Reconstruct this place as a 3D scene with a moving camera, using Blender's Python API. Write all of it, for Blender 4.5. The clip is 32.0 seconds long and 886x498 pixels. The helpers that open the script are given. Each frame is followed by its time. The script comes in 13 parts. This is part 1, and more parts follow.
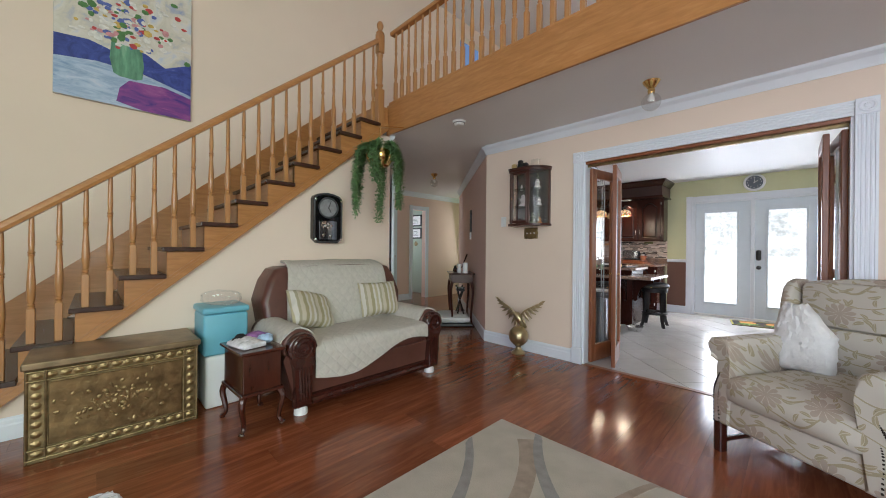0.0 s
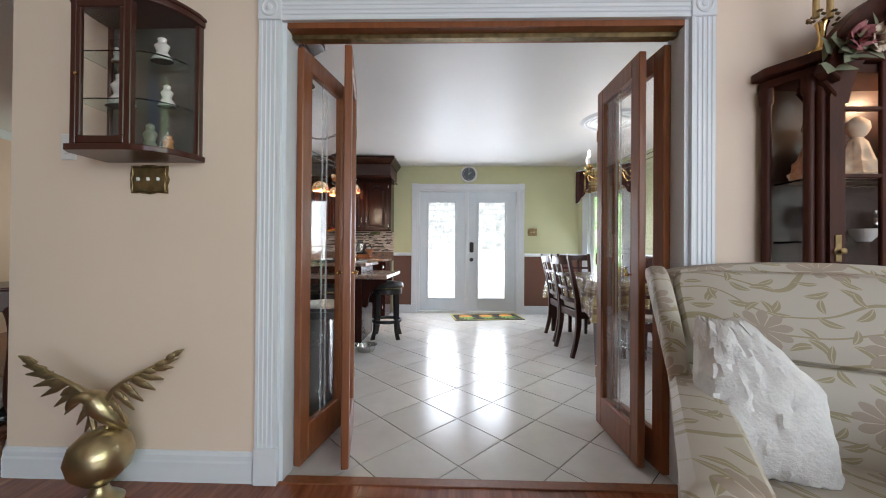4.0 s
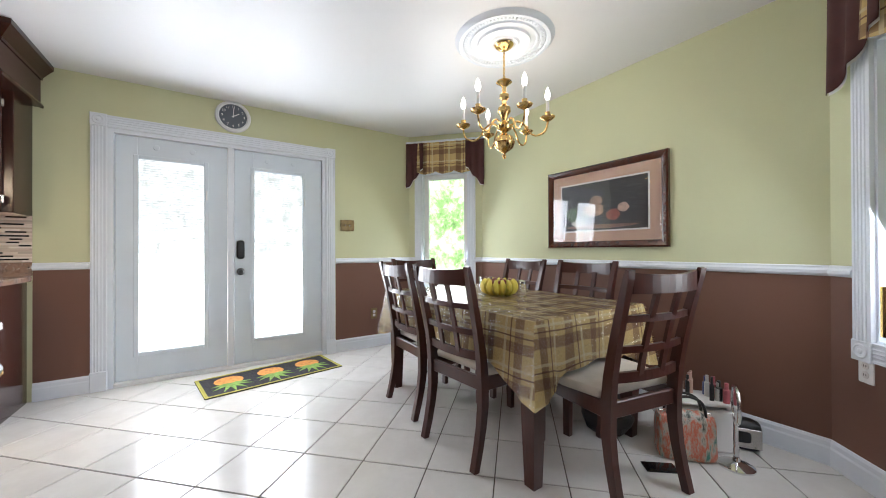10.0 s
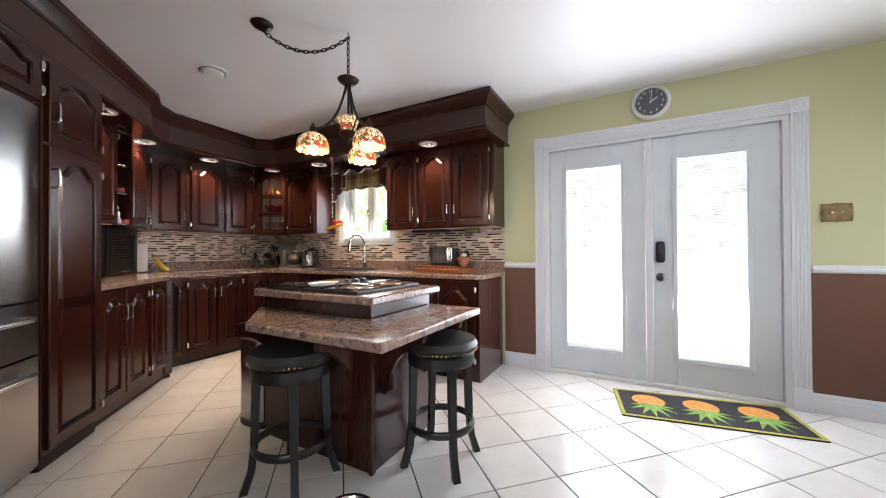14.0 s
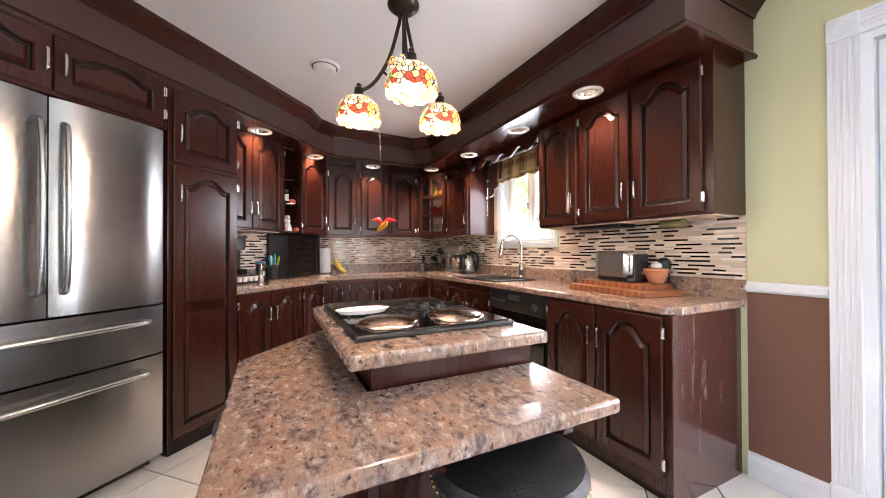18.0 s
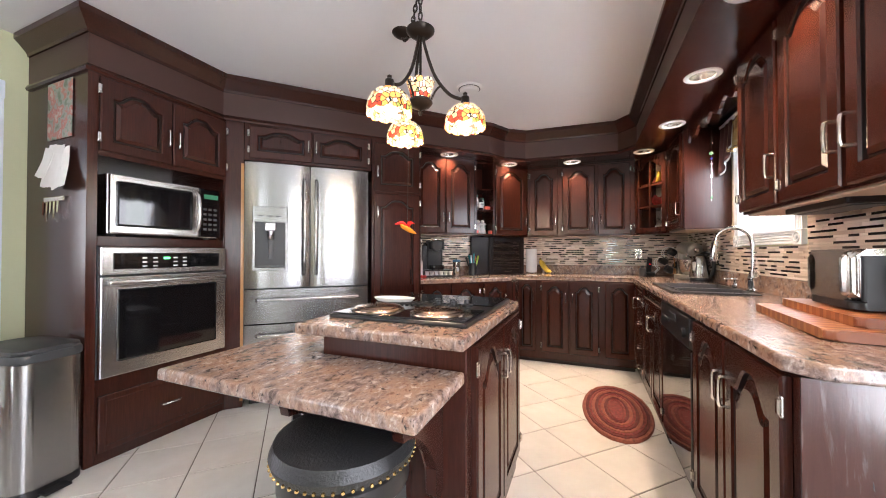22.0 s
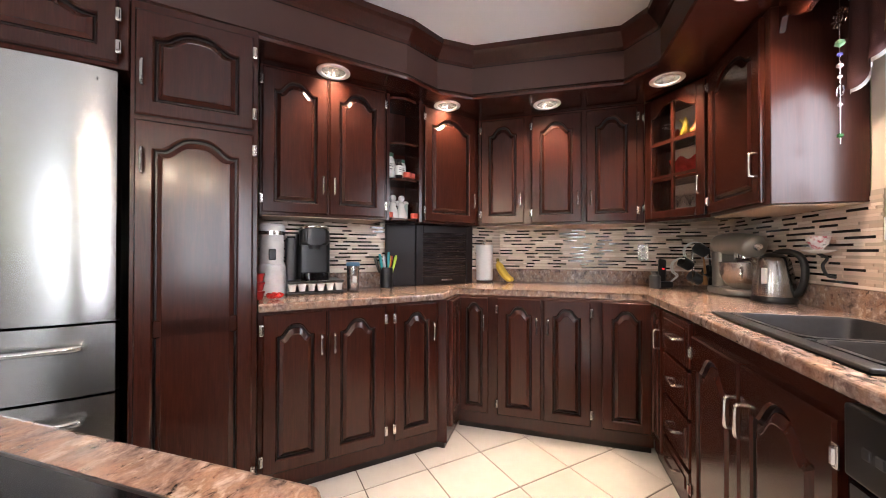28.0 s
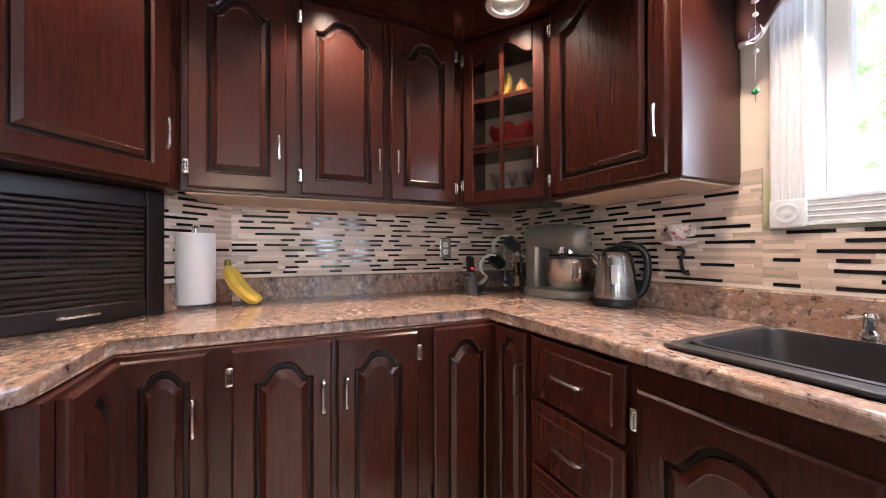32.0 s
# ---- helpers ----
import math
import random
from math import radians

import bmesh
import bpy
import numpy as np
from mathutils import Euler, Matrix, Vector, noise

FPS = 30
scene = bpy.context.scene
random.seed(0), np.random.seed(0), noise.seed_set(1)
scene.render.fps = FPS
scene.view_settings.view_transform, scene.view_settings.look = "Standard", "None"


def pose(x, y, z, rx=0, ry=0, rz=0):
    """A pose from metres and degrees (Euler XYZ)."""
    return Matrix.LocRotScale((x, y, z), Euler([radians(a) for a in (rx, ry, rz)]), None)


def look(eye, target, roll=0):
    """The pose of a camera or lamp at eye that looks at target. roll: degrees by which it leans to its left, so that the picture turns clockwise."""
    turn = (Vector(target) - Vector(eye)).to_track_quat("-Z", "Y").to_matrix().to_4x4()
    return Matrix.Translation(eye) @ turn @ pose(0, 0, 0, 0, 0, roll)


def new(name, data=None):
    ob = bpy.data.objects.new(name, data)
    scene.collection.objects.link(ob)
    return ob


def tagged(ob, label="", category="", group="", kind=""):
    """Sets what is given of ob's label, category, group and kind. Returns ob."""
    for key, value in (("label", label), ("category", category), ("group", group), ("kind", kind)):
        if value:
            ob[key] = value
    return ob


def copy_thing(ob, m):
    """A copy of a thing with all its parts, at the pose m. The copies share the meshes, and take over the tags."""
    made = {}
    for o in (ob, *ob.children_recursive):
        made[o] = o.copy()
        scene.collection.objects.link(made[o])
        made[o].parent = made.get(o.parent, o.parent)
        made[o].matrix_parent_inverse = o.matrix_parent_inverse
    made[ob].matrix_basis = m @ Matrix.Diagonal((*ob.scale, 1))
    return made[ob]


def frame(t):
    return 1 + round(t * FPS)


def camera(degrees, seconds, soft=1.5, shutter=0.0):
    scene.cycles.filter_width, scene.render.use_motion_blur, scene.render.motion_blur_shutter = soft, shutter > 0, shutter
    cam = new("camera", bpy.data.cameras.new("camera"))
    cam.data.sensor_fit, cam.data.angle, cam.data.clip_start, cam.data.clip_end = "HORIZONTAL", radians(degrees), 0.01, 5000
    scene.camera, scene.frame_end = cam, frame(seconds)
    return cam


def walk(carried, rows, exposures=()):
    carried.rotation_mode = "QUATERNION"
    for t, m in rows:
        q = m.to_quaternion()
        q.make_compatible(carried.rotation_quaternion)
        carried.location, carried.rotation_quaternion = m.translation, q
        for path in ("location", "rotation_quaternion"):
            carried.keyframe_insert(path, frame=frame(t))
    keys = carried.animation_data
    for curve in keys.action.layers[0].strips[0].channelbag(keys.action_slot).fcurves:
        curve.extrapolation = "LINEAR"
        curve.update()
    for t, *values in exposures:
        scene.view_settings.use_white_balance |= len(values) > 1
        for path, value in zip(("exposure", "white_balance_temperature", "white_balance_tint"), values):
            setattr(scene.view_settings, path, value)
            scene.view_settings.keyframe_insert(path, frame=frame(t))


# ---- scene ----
cam = camera(103.48, 32.0, 1.0)
# seconds, eye x y z in metres, yaw, pitch, roll in degrees
ROWS = [
    (0, -0.000, 0.000, 1.141, 45.15, -0.02, -0.54),
    (0.5, -0.139, 0.274, 1.111, 36.23, 0.06, -0.53),
    (1, -0.227, 0.541, 1.044, 30.00, 0.12, -0.43),
    (1.5, -0.314, 0.821, 1.025, 25.67, 0.16, -0.35),
    (2, -0.394, 1.051, 1.012, 21.79, 0.20, -0.44),
    (2.5, -0.494, 1.254, 1.028, 17.07, 0.24, -0.47),
    (3, -0.583, 1.466, 1.017, 11.98, 0.25, -0.35),
    (3.5, -0.657, 1.697, 1.019, 7.17, 0.32, -0.43),
    (5.5, -0.969, 2.682, 1.016, -19.01, 0.30, -0.25),
    (6, -0.996, 2.899, 1.024, -25.18, 0.27, -0.24),
    (6.5, -0.995, 3.089, 1.024, -30.22, 0.26, -0.19),
    (7, -0.951, 3.271, 1.029, -33.43, 0.20, -0.11),
    (7.5, -0.894, 3.436, 1.039, -34.52, 0.08, -0.03),
    (8, -0.852, 3.600, 1.031, -35.01, 0.11, 0.01),
    (8.5, -0.785, 3.752, 1.028, -35.26, 0.30, 0.00),
    (9, -0.736, 3.853, 1.037, -35.45, 0.30, 0.05),
    (9.5, -0.689, 3.937, 1.049, -35.35, 0.35, 0.09),
    (10, -0.623, 4.011, 1.069, -33.35, 0.24, 0.20),
    (10.5, -0.587, 4.067, 1.084, -28.61, 0.09, 0.28),
    (11, -0.594, 4.133, 1.086, -22.76, 0.06, 0.35),
    (11.5, -0.601, 4.209, 1.086, -15.91, 0.12, 0.33),
    (12, -0.609, 4.263, 1.077, -7.82, 0.22, 0.37),
    (12.5, -0.626, 4.309, 1.075, 0.93, 0.25, 0.42),
    (13, -0.628, 4.359, 1.079, 10.01, 0.38, 0.32),
    (13.5, -0.615, 4.395, 1.085, 19.56, 0.48, 0.35),
    (14, -0.594, 4.435, 1.095, 28.72, 0.43, 0.31),
    (14.5, -0.600, 4.483, 1.100, 36.44, 0.54, 0.20),
    (15, -0.656, 4.557, 1.107, 42.45, 0.50, 0.10),
    (15.5, -0.736, 4.660, 1.123, 47.66, 0.48, 0.12),
    (17.5, -0.763, 5.377, 1.138, 61.62, 0.40, 0.17),
    (18, -0.776, 5.529, 1.146, 63.99, 0.43, 0.21),
    (18.5, -0.799, 5.712, 1.152, 67.37, 0.46, 0.22),
    (19, -0.796, 5.875, 1.146, 71.66, 0.56, 0.26),
    (19.5, -0.802, 5.996, 1.133, 76.57, 0.57, 0.21),
    (20, -0.787, 6.132, 1.134, 81.75, 0.60, 0.16),
    (20.5, -0.792, 6.272, 1.117, 88.03, 0.62, 0.10),
    (21, -0.781, 6.411, 1.117, 96.49, 0.65, 0.12),
    (21.5, -0.740, 6.544, 1.113, 105.09, 0.73, 0.08),
    (22, -0.696, 6.681, 1.133, 112.22, 0.73, -0.01),
    (22.5, -0.698, 6.782, 1.146, 117.95, 0.72, -0.11),
    (23, -0.752, 6.872, 1.156, 121.79, 0.67, -0.18),
    (23.5, -0.845, 6.956, 1.161, 124.69, 0.61, -0.29),
    (24, -0.935, 6.979, 1.169, 125.92, 0.50, -0.40),
    (24.5, -1.088, 6.926, 1.175, 126.07, 0.50, -0.41),
    (26.5, -1.808, 6.672, 1.144, 119.07, 0.33, -0.24),
    (27, -1.957, 6.600, 1.143, 115.15, 0.36, -0.24),
    (27.5, -2.101, 6.568, 1.139, 110.80, 0.39, -0.18),
    (28, -2.259, 6.553, 1.135, 106.64, 0.40, -0.14),
    (28.5, -2.387, 6.545, 1.127, 102.27, 0.46, -0.11),
    (29, -2.548, 6.529, 1.122, 97.92, 0.41, -0.11),
    (29.5, -2.708, 6.493, 1.121, 93.55, 0.40, 0.02),
    (30, -2.865, 6.475, 1.102, 89.22, 0.37, 0.05),
    (30.5, -3.042, 6.471, 1.107, 84.61, 0.41, 0.08),
    (31, -3.164, 6.467, 1.102, 79.61, 0.42, 0.10),
    (31.5, -3.271, 6.427, 1.107, 73.04, 0.34, 0.18),
    (32, -3.350, 6.371, 1.116, 64.92, 0.28, 0.14),
]
EXPOSURES = [(0, 0.06, 5950, 14), (7, 0.07, 6120, 12), (9, 0.25, 6100, 12), (13, 0.2, 6150, 15), (17.5, 0.98, 6250, 19), (21, 0.90, 6250, 18), (24, 0.86, 6150, 17), (28, 0.98, 6200, 19), (32, 0.92, 5600, 18)]
walk(cam, [(t, pose(x, y, z, 90 + pitch, roll, yaw)) for t, x, y, z, yaw, pitch, roll in ROWS], EXPOSURES)

# ---- world, sun, large lights ----
world = bpy.data.worlds.new("world")
scene.world = world
world.use_nodes = True
wn = world.node_tree.nodes
sky = wn.new("ShaderNodeTexSky")
sky.sky_type = "NISHITA"
sky.sun_disc = False
sky.sun_elevation, sky.sun_rotation = radians(52), radians(200)
wn["Background"].inputs["Strength"].default_value = 0.12
world.node_tree.links.new(sky.outputs["Color"], wn["Background"].inputs["Color"])
sun = new("sun", bpy.data.lights.new("sun", "SUN"))
sun.data.energy, sun.data.angle, sun.data.color = 0.6, radians(12), (1.0, 0.96, 0.9)
sun.matrix_world = pose(0, 0, 12, 32, 0, 172)
scene.view_settings.exposure = 0.0


def area_light(name, m, w, h, power, colour=(1, 1, 1)):
    lamp = bpy.data.lights.new(name, "AREA")
    lamp.shape, lamp.size, lamp.size_y, lamp.energy, lamp.color = "RECTANGLE", w, h, power, colour
    ob = new(name, lamp)
    ob.matrix_world = m
    return ob


def bulb_light(name, p, power, radius=0.03, colour=(1.0, 0.78, 0.52)):
    lamp = bpy.data.lights.new(name, "POINT")
    lamp.energy, lamp.color, lamp.shadow_soft_size = power, colour, radius
    ob = new(name, lamp)
    ob.location = p
    return ob


def spot_light(name, p, power, colour=(1.0, 0.74, 0.46)):
    lamp = bpy.data.lights.new(name, "SPOT")
    lamp.energy, lamp.color, lamp.shadow_soft_size = power, colour, 0.035
    lamp.spot_size, lamp.spot_blend = radians(108), 0.75
    ob = new(name, lamp)
    ob.location = p
    return ob


# daylight standing in the openings
DAY = (0.93, 0.97, 1.0)
for gx in (-0.86, -0.10):
    area_light("daylight_garden_door", look((gx, 7.69, 1.15), (gx, 3.0, 0.7)), 0.50, 1.42, 19, DAY)
area_light("daylight_sink_window", look((-3.44, 7.745, 1.6), (-3.44, 5.0, 0.7)), 0.64, 0.6, 9, DAY)
area_light("daylight_dining_window", look((1.6, 7.33, 1.35), (0.3, 5.9, 0.6)), 0.42, 1.1, 14, DAY)
area_light("daylight_bay_window", look((1.47, 4.03, 1.35), (0.4, 5.1, 0.7)), 0.75, 1.2, 13, DAY)
area_light("daylight_living_window", look((3.2, -0.9, 1.9), (-2.4, 0.6, 0.5)), 2.4, 2.4, 76, (0.96, 0.985, 1.0))
area_light("daylight_front_window", look((1.4, -2.9, 1.7), (-0.9, 2.6, 0.3)), 2.8, 2.2, 118, (0.96, 0.985, 1.0))
# unseen fill added to brighten the pink hall; no window is built here
area_light("daylight_hall_window", look((-5.72, 6.7, 1.5), (-4.2, 3.4, 1.0)), 0.7, 1.3, 5, (1.0, 0.97, 0.93))
# added fill inside the sage room, whose walls have no opening
area_light("daylight_bedroom_window", look((-7.5, 4.9, 1.5), (-6.3, 5.6, 1.1)), 0.6, 1.2, 14, DAY)
# added fill for the upstairs gallery, hung clear of its wall opening
area_light("daylight_gallery_window", look((-0.6, 7.2, 4.2), (-1.0, 2.0, 3.4)), 1.6, 1.0, 40, DAY)

# ---- materials ----


def rgb(c):
    return (c[0], c[1], c[2], 1.0)


def mat(name, colour, rough=0.5, metal=0.0, vary=0.08, scale=6.0, bump=0.0, bump_scale=60.0, coat=0.0, spec=0.5, per_piece=0.0, stretch=(1, 1, 1)):
    """A plain painted, metal or cloth surface with two scales of mottling and fine relief."""
    m = bpy.data.materials.new(name)
    m.use_nodes = True
    n, l = m.node_tree.nodes, m.node_tree.links
    b = n["Principled BSDF"]
    b.inputs["Roughness"].default_value, b.inputs["Metallic"].default_value = rough, metal
    b.inputs["Coat Weight"].default_value, b.inputs["Specular IOR Level"].default_value = coat, spec
    tc = n.new("ShaderNodeTexCoord")
    mp = n.new("ShaderNodeMapping")
    mp.inputs["Scale"].default_value = stretch
    l.new(tc.outputs["Object"], mp.inputs["Vector"])
    t1 = n.new("ShaderNodeTexNoise")
    t1.inputs["Scale"].default_value, t1.inputs["Detail"].default_value = scale, 6
    l.new(mp.outputs["Vector"], t1.inputs["Vector"])
    ramp = n.new("ShaderNodeMapRange")
    ramp.inputs["From Min"].default_value, ramp.inputs["From Max"].default_value = 0.3, 0.7
    ramp.inputs["To Min"].default_value, ramp.inputs["To Max"].default_value = 1 - vary, 1 + vary
    l.new(t1.outputs["Fac"], ramp.inputs["Value"])
    hs = n.new("ShaderNodeHueSaturation")
    hs.inputs["Color"].default_value = rgb(colour)
    if per_piece:
        oi = n.new("ShaderNodeObjectInfo")
        r2 = n.new("ShaderNodeMapRange")
        r2.inputs["To Min"].default_value, r2.inputs["To Max"].default_value = 1 - per_piece, 1 + per_piece
        l.new(oi.outputs["Random"], r2.inputs["Value"])
        mu = n.new("ShaderNodeMath")
        mu.operation = "MULTIPLY"
        l.new(ramp.outputs["Result"], mu.inputs[0])
        l.new(r2.outputs["Result"], mu.inputs[1])
        l.new(mu.outputs[0], hs.inputs["Value"])
    else:
        l.new(ramp.outputs["Result"], hs.inputs["Value"])
    l.new(hs.outputs["Color"], b.inputs["Base Color"])
    rr = n.new("ShaderNodeMapRange")
    rr.inputs["To Min"].default_value, rr.inputs["To Max"].default_value = max(0.02, rough * 0.85), min(1.0, rough * 1.2)
    t2 = n.new("ShaderNodeTexNoise")
    t2.inputs["Scale"].default_value, t2.inputs["Detail"].default_value = scale * 0.5, 4
    l.new(mp.outputs["Vector"], t2.inputs["Vector"])
    l.new(t2.outputs["Fac"], rr.inputs["Value"])
    l.new(rr.outputs["Result"], b.inputs["Roughness"])
    if bump:
        t3 = n.new("ShaderNodeTexNoise")
        t3.inputs["Scale"].default_value, t3.inputs["Detail"].default_value = bump_scale, 5
        l.new(mp.outputs["Vector"], t3.inputs["Vector"])
        bp = n.new("ShaderNodeBump")
        bp.inputs["Strength"].default_value, bp.inputs["Distance"].default_value = bump, 0.004
        l.new(t3.outputs["Fac"], bp.inputs["Height"])
        l.new(bp.outputs["Normal"], b.inputs["Normal"])
    return m


def blend(name, stops, scale=8.0, rough=0.4, metal=0.0, detail=8.0, stretch=(1, 1, 1), coat=0.0, bump=0.0, distort=0.0, per_piece=0.0, space="Object", spec=0.5):
    """A surface whose colour runs through the given stops by noise: stone, wood, laminate, printed cloth."""
    m = bpy.data.materials.new(name)
    m.use_nodes = True
    n, l = m.node_tree.nodes, m.node_tree.links
    b = n["Principled BSDF"]
    b.inputs["Roughness"].default_value, b.inputs["Metallic"].default_value = rough, metal
    b.inputs["Coat Weight"].default_value, b.inputs["Coat Roughness"].default_value = coat, 0.12
    b.inputs["Specular IOR Level"].default_value = spec
    tc = n.new("ShaderNodeTexCoord")
    mp = n.new("ShaderNodeMapping")
    mp.inputs["Scale"].default_value = stretch
    if space == "World":
        ge = n.new("ShaderNodeNewGeometry")
        l.new(ge.outputs["Position"], mp.inputs["Vector"])
    else:
        l.new(tc.outputs["Object"], mp.inputs["Vector"])
    if per_piece:
        oi = n.new("ShaderNodeObjectInfo")
        ad = n.new("ShaderNodeVectorMath")
        ad.operation = "SCALE"
        ad.inputs[0].default_value = (37.0, 19.0, 53.0)
        l.new(oi.outputs["Random"], ad.inputs["Scale"])
        l.new(ad.outputs[0], mp.inputs["Location"])
    t1 = n.new("ShaderNodeTexNoise")
    t1.inputs["Scale"].default_value, t1.inputs["Detail"].default_value = scale, detail
    t1.inputs["Roughness"].default_value, t1.inputs["Distortion"].default_value = (0.74 if detail > 14 else 0.62), distort
    l.new(mp.outputs["Vector"], t1.inputs["Vector"])
    cr = n.new("ShaderNodeValToRGB")
    els = cr.color_ramp.elements
    els[0].position, els[0].color = stops[0][0], rgb(stops[0][1])
    els[1].position, els[1].color = stops[-1][0], rgb(stops[-1][1])
    for p, c in stops[1:-1]:
        els.new(p).color = rgb(c)
    l.new(t1.outputs["Fac"], cr.inputs["Fac"])
    out = cr.outputs["Color"]
    if per_piece:
        r2 = n.new("ShaderNodeMapRange")
        r2.inputs["To Min"].default_value, r2.inputs["To Max"].default_value = 1 - per_piece, 1 + per_piece
        l.new(oi.outputs["Random"], r2.inputs["Value"])
        hs = n.new("ShaderNodeHueSaturation")
        l.new(r2.outputs["Result"], hs.inputs["Value"])
        l.new(out, hs.inputs["Color"])
        out = hs.outputs["Color"]
    l.new(out, b.inputs["Base Color"])
    if bump:
        bp = n.new("ShaderNodeBump")
        bp.inputs["Strength"].default_value, bp.inputs["Distance"].default_value = bump, 0.003
        l.new(t1.outputs["Fac"], bp.inputs["Height"])
        l.new(bp.outputs["Normal"], b.inputs["Normal"])
    return m


def emit(name, colour, strength):
    m = bpy.data.materials.new(name)
    m.use_nodes = True
    b = m.node_tree.nodes["Principled BSDF"]
    b.inputs["Base Color"].default_value = rgb(colour)
    b.inputs["Emission Color"].default_value = rgb(colour)
    b.inputs["Emission Strength"].default_value = strength
    return m


def glass(name, tint=(1, 1, 1), rough=0.0, ior=1.45):
    m = bpy.data.materials.new(name)
    m.use_nodes = True
    b = m.node_tree.nodes["Principled BSDF"]
    b.inputs["Base Color"].default_value = rgb(tint)
    b.inputs["Transmission Weight"].default_value, b.inputs["Roughness"].default_value = 1.0, rough
    b.inputs["IOR"].default_value = ior
    return m


def pane_glass(name, gloss=0.10, tint=(1, 1, 1), edge=0.7):
    """Thin window glass: see-through with a Fresnel gloss."""
    m = bpy.data.materials.new(name)
    m.use_nodes = True
    n, l = m.node_tree.nodes, m.node_tree.links
    tr, gl, mx, fr = (n.new(k) for k in ("ShaderNodeBsdfTransparent", "ShaderNodeBsdfGlossy", "ShaderNodeMixShader", "ShaderNodeLayerWeight"))
    tr.inputs["Color"].default_value = rgb(tint)
    gl.inputs["Roughness"].default_value = 0.02
    # gloss grows towards grazing view, alike from both sides
    fr.inputs["Blend"].default_value = 0.5
    pw = n.new("ShaderNodeMath")
    pw.operation, pw.inputs[1].default_value = "POWER", 4.0
    mr = n.new("ShaderNodeMapRange")
    mr.inputs["To Min"].default_value, mr.inputs["To Max"].default_value = gloss * 0.4, edge
    l.new(fr.outputs["Facing"], pw.inputs[0])
    l.new(pw.outputs[0], mr.inputs["Value"])
    l.new(mr.outputs["Result"], mx.inputs["Fac"])
    l.new(tr.outputs[0], mx.inputs[1])
    l.new(gl.outputs[0], mx.inputs[2])
    l.new(mx.outputs[0], n["Material Output"].inputs["Surface"])
    return m


def granite(name):
    """Printed stone laminate: tan, orange-brown and grey blotches with dark clustered flecks."""
    m = bpy.data.materials.new(name)
    m.use_nodes = True
    n, l = m.node_tree.nodes, m.node_tree.links
    b = n["Principled BSDF"]
    b.inputs["Roughness"].default_value, b.inputs["Coat Weight"].default_value = 0.24, 0.25
    ge = n.new("ShaderNodeNewGeometry")

    def field(scale, detail, rough, distort, shift):
        mp = n.new("ShaderNodeMapping")
        mp.inputs["Location"].default_value = shift
        mp.inputs["Scale"].default_value = (1.0, 1.5, 1.0)
        l.new(ge.outputs["Position"], mp.inputs["Vector"])
        t = n.new("ShaderNodeTexNoise")
        t.inputs["Scale"].default_value, t.inputs["Detail"].default_value = scale, detail
        t.inputs["Roughness"].default_value, t.inputs["Distortion"].default_value = rough, distort
        l.new(mp.outputs["Vector"], t.inputs["Vector"])
        return t.outputs["Fac"]

    def ramp(fac, stops):
        cr = n.new("ShaderNodeValToRGB")
        e = cr.color_ramp.elements
        e[0].position, e[0].color = stops[0][0], rgb(stops[0][1])
        e[1].position, e[1].color = stops[-1][0], rgb(stops[-1][1])
        for p, c in stops[1:-1]:
            e.new(p).color = rgb(c)
        l.new(fac, cr.inputs["Fac"])
        return cr.outputs["Color"]

    warm = ramp(field(30, 9, 0.68, 0.25, (3, 1, 7)), [(0.30, (0.12, 0.062, 0.043)), (0.41, (0.24, 0.138, 0.096)), (0.47, (0.35, 0.225, 0.163)), (0.53, (0.25, 0.155, 0.110)), (0.60, (0.43, 0.325, 0.262)), (0.68, (0.55, 0.46, 0.40))])
    grey = ramp(field(30, 9, 0.7, 0.4, (9, 4, 2)), [(0.34, (0.050, 0.036, 0.032)), (0.46, (0.17, 0.118, 0.100)), (0.56, (0.30, 0.22, 0.19)), (0.66, (0.50, 0.42, 0.38))])
    where = ramp(field(11, 6, 0.62, 0.3, (1, 8, 3)), [(0.44, (0, 0, 0)), (0.58, (1, 1, 1))])
    fleck = ramp(field(40, 7, 0.72, 0.3, (5, 5, 1)), [(0.345, (1, 1, 1)), (0.42, (0, 0, 0))])
    out = warm
    for fac, colour in ((where, grey), (fleck, None)):
        mx = n.new("ShaderNodeMixRGB")
        l.new(fac, mx.inputs["Fac"])
        l.new(out, mx.inputs["Color1"])
        if colour is None:
            mx.inputs["Color2"].default_value = (0.030, 0.024, 0.023, 1)
        else:
            l.new(colour, mx.inputs["Color2"])
        out = mx.outputs["Color"]
    l.new(out, b.inputs["Base Color"])
    return m


def strip_tile(name):
    """Glazed strips, each a little lighter, pinker or browner than the next."""
    m = bpy.data.materials.new(name)
    m.use_nodes = True
    n, l = m.node_tree.nodes, m.node_tree.links
    b = n["Principled BSDF"]
    b.inputs["Roughness"].default_value = 0.28
    ge = n.new("ShaderNodeNewGeometry")
    cr = n.new("ShaderNodeValToRGB")
    e = cr.color_ramp.elements
    e[0].position, e[0].color = 0.0, rgb((0.50, 0.385, 0.31))
    e[1].position, e[1].color = 1.0, rgb((0.80, 0.71, 0.64))
    e.new(0.35).color = rgb((0.62, 0.50, 0.42))
    e.new(0.7).color = rgb((0.72, 0.60, 0.52))
    l.new(ge.outputs["Random Per Island"], cr.inputs["Fac"])
    l.new(cr.outputs["Color"], b.inputs["Base Color"])
    return m


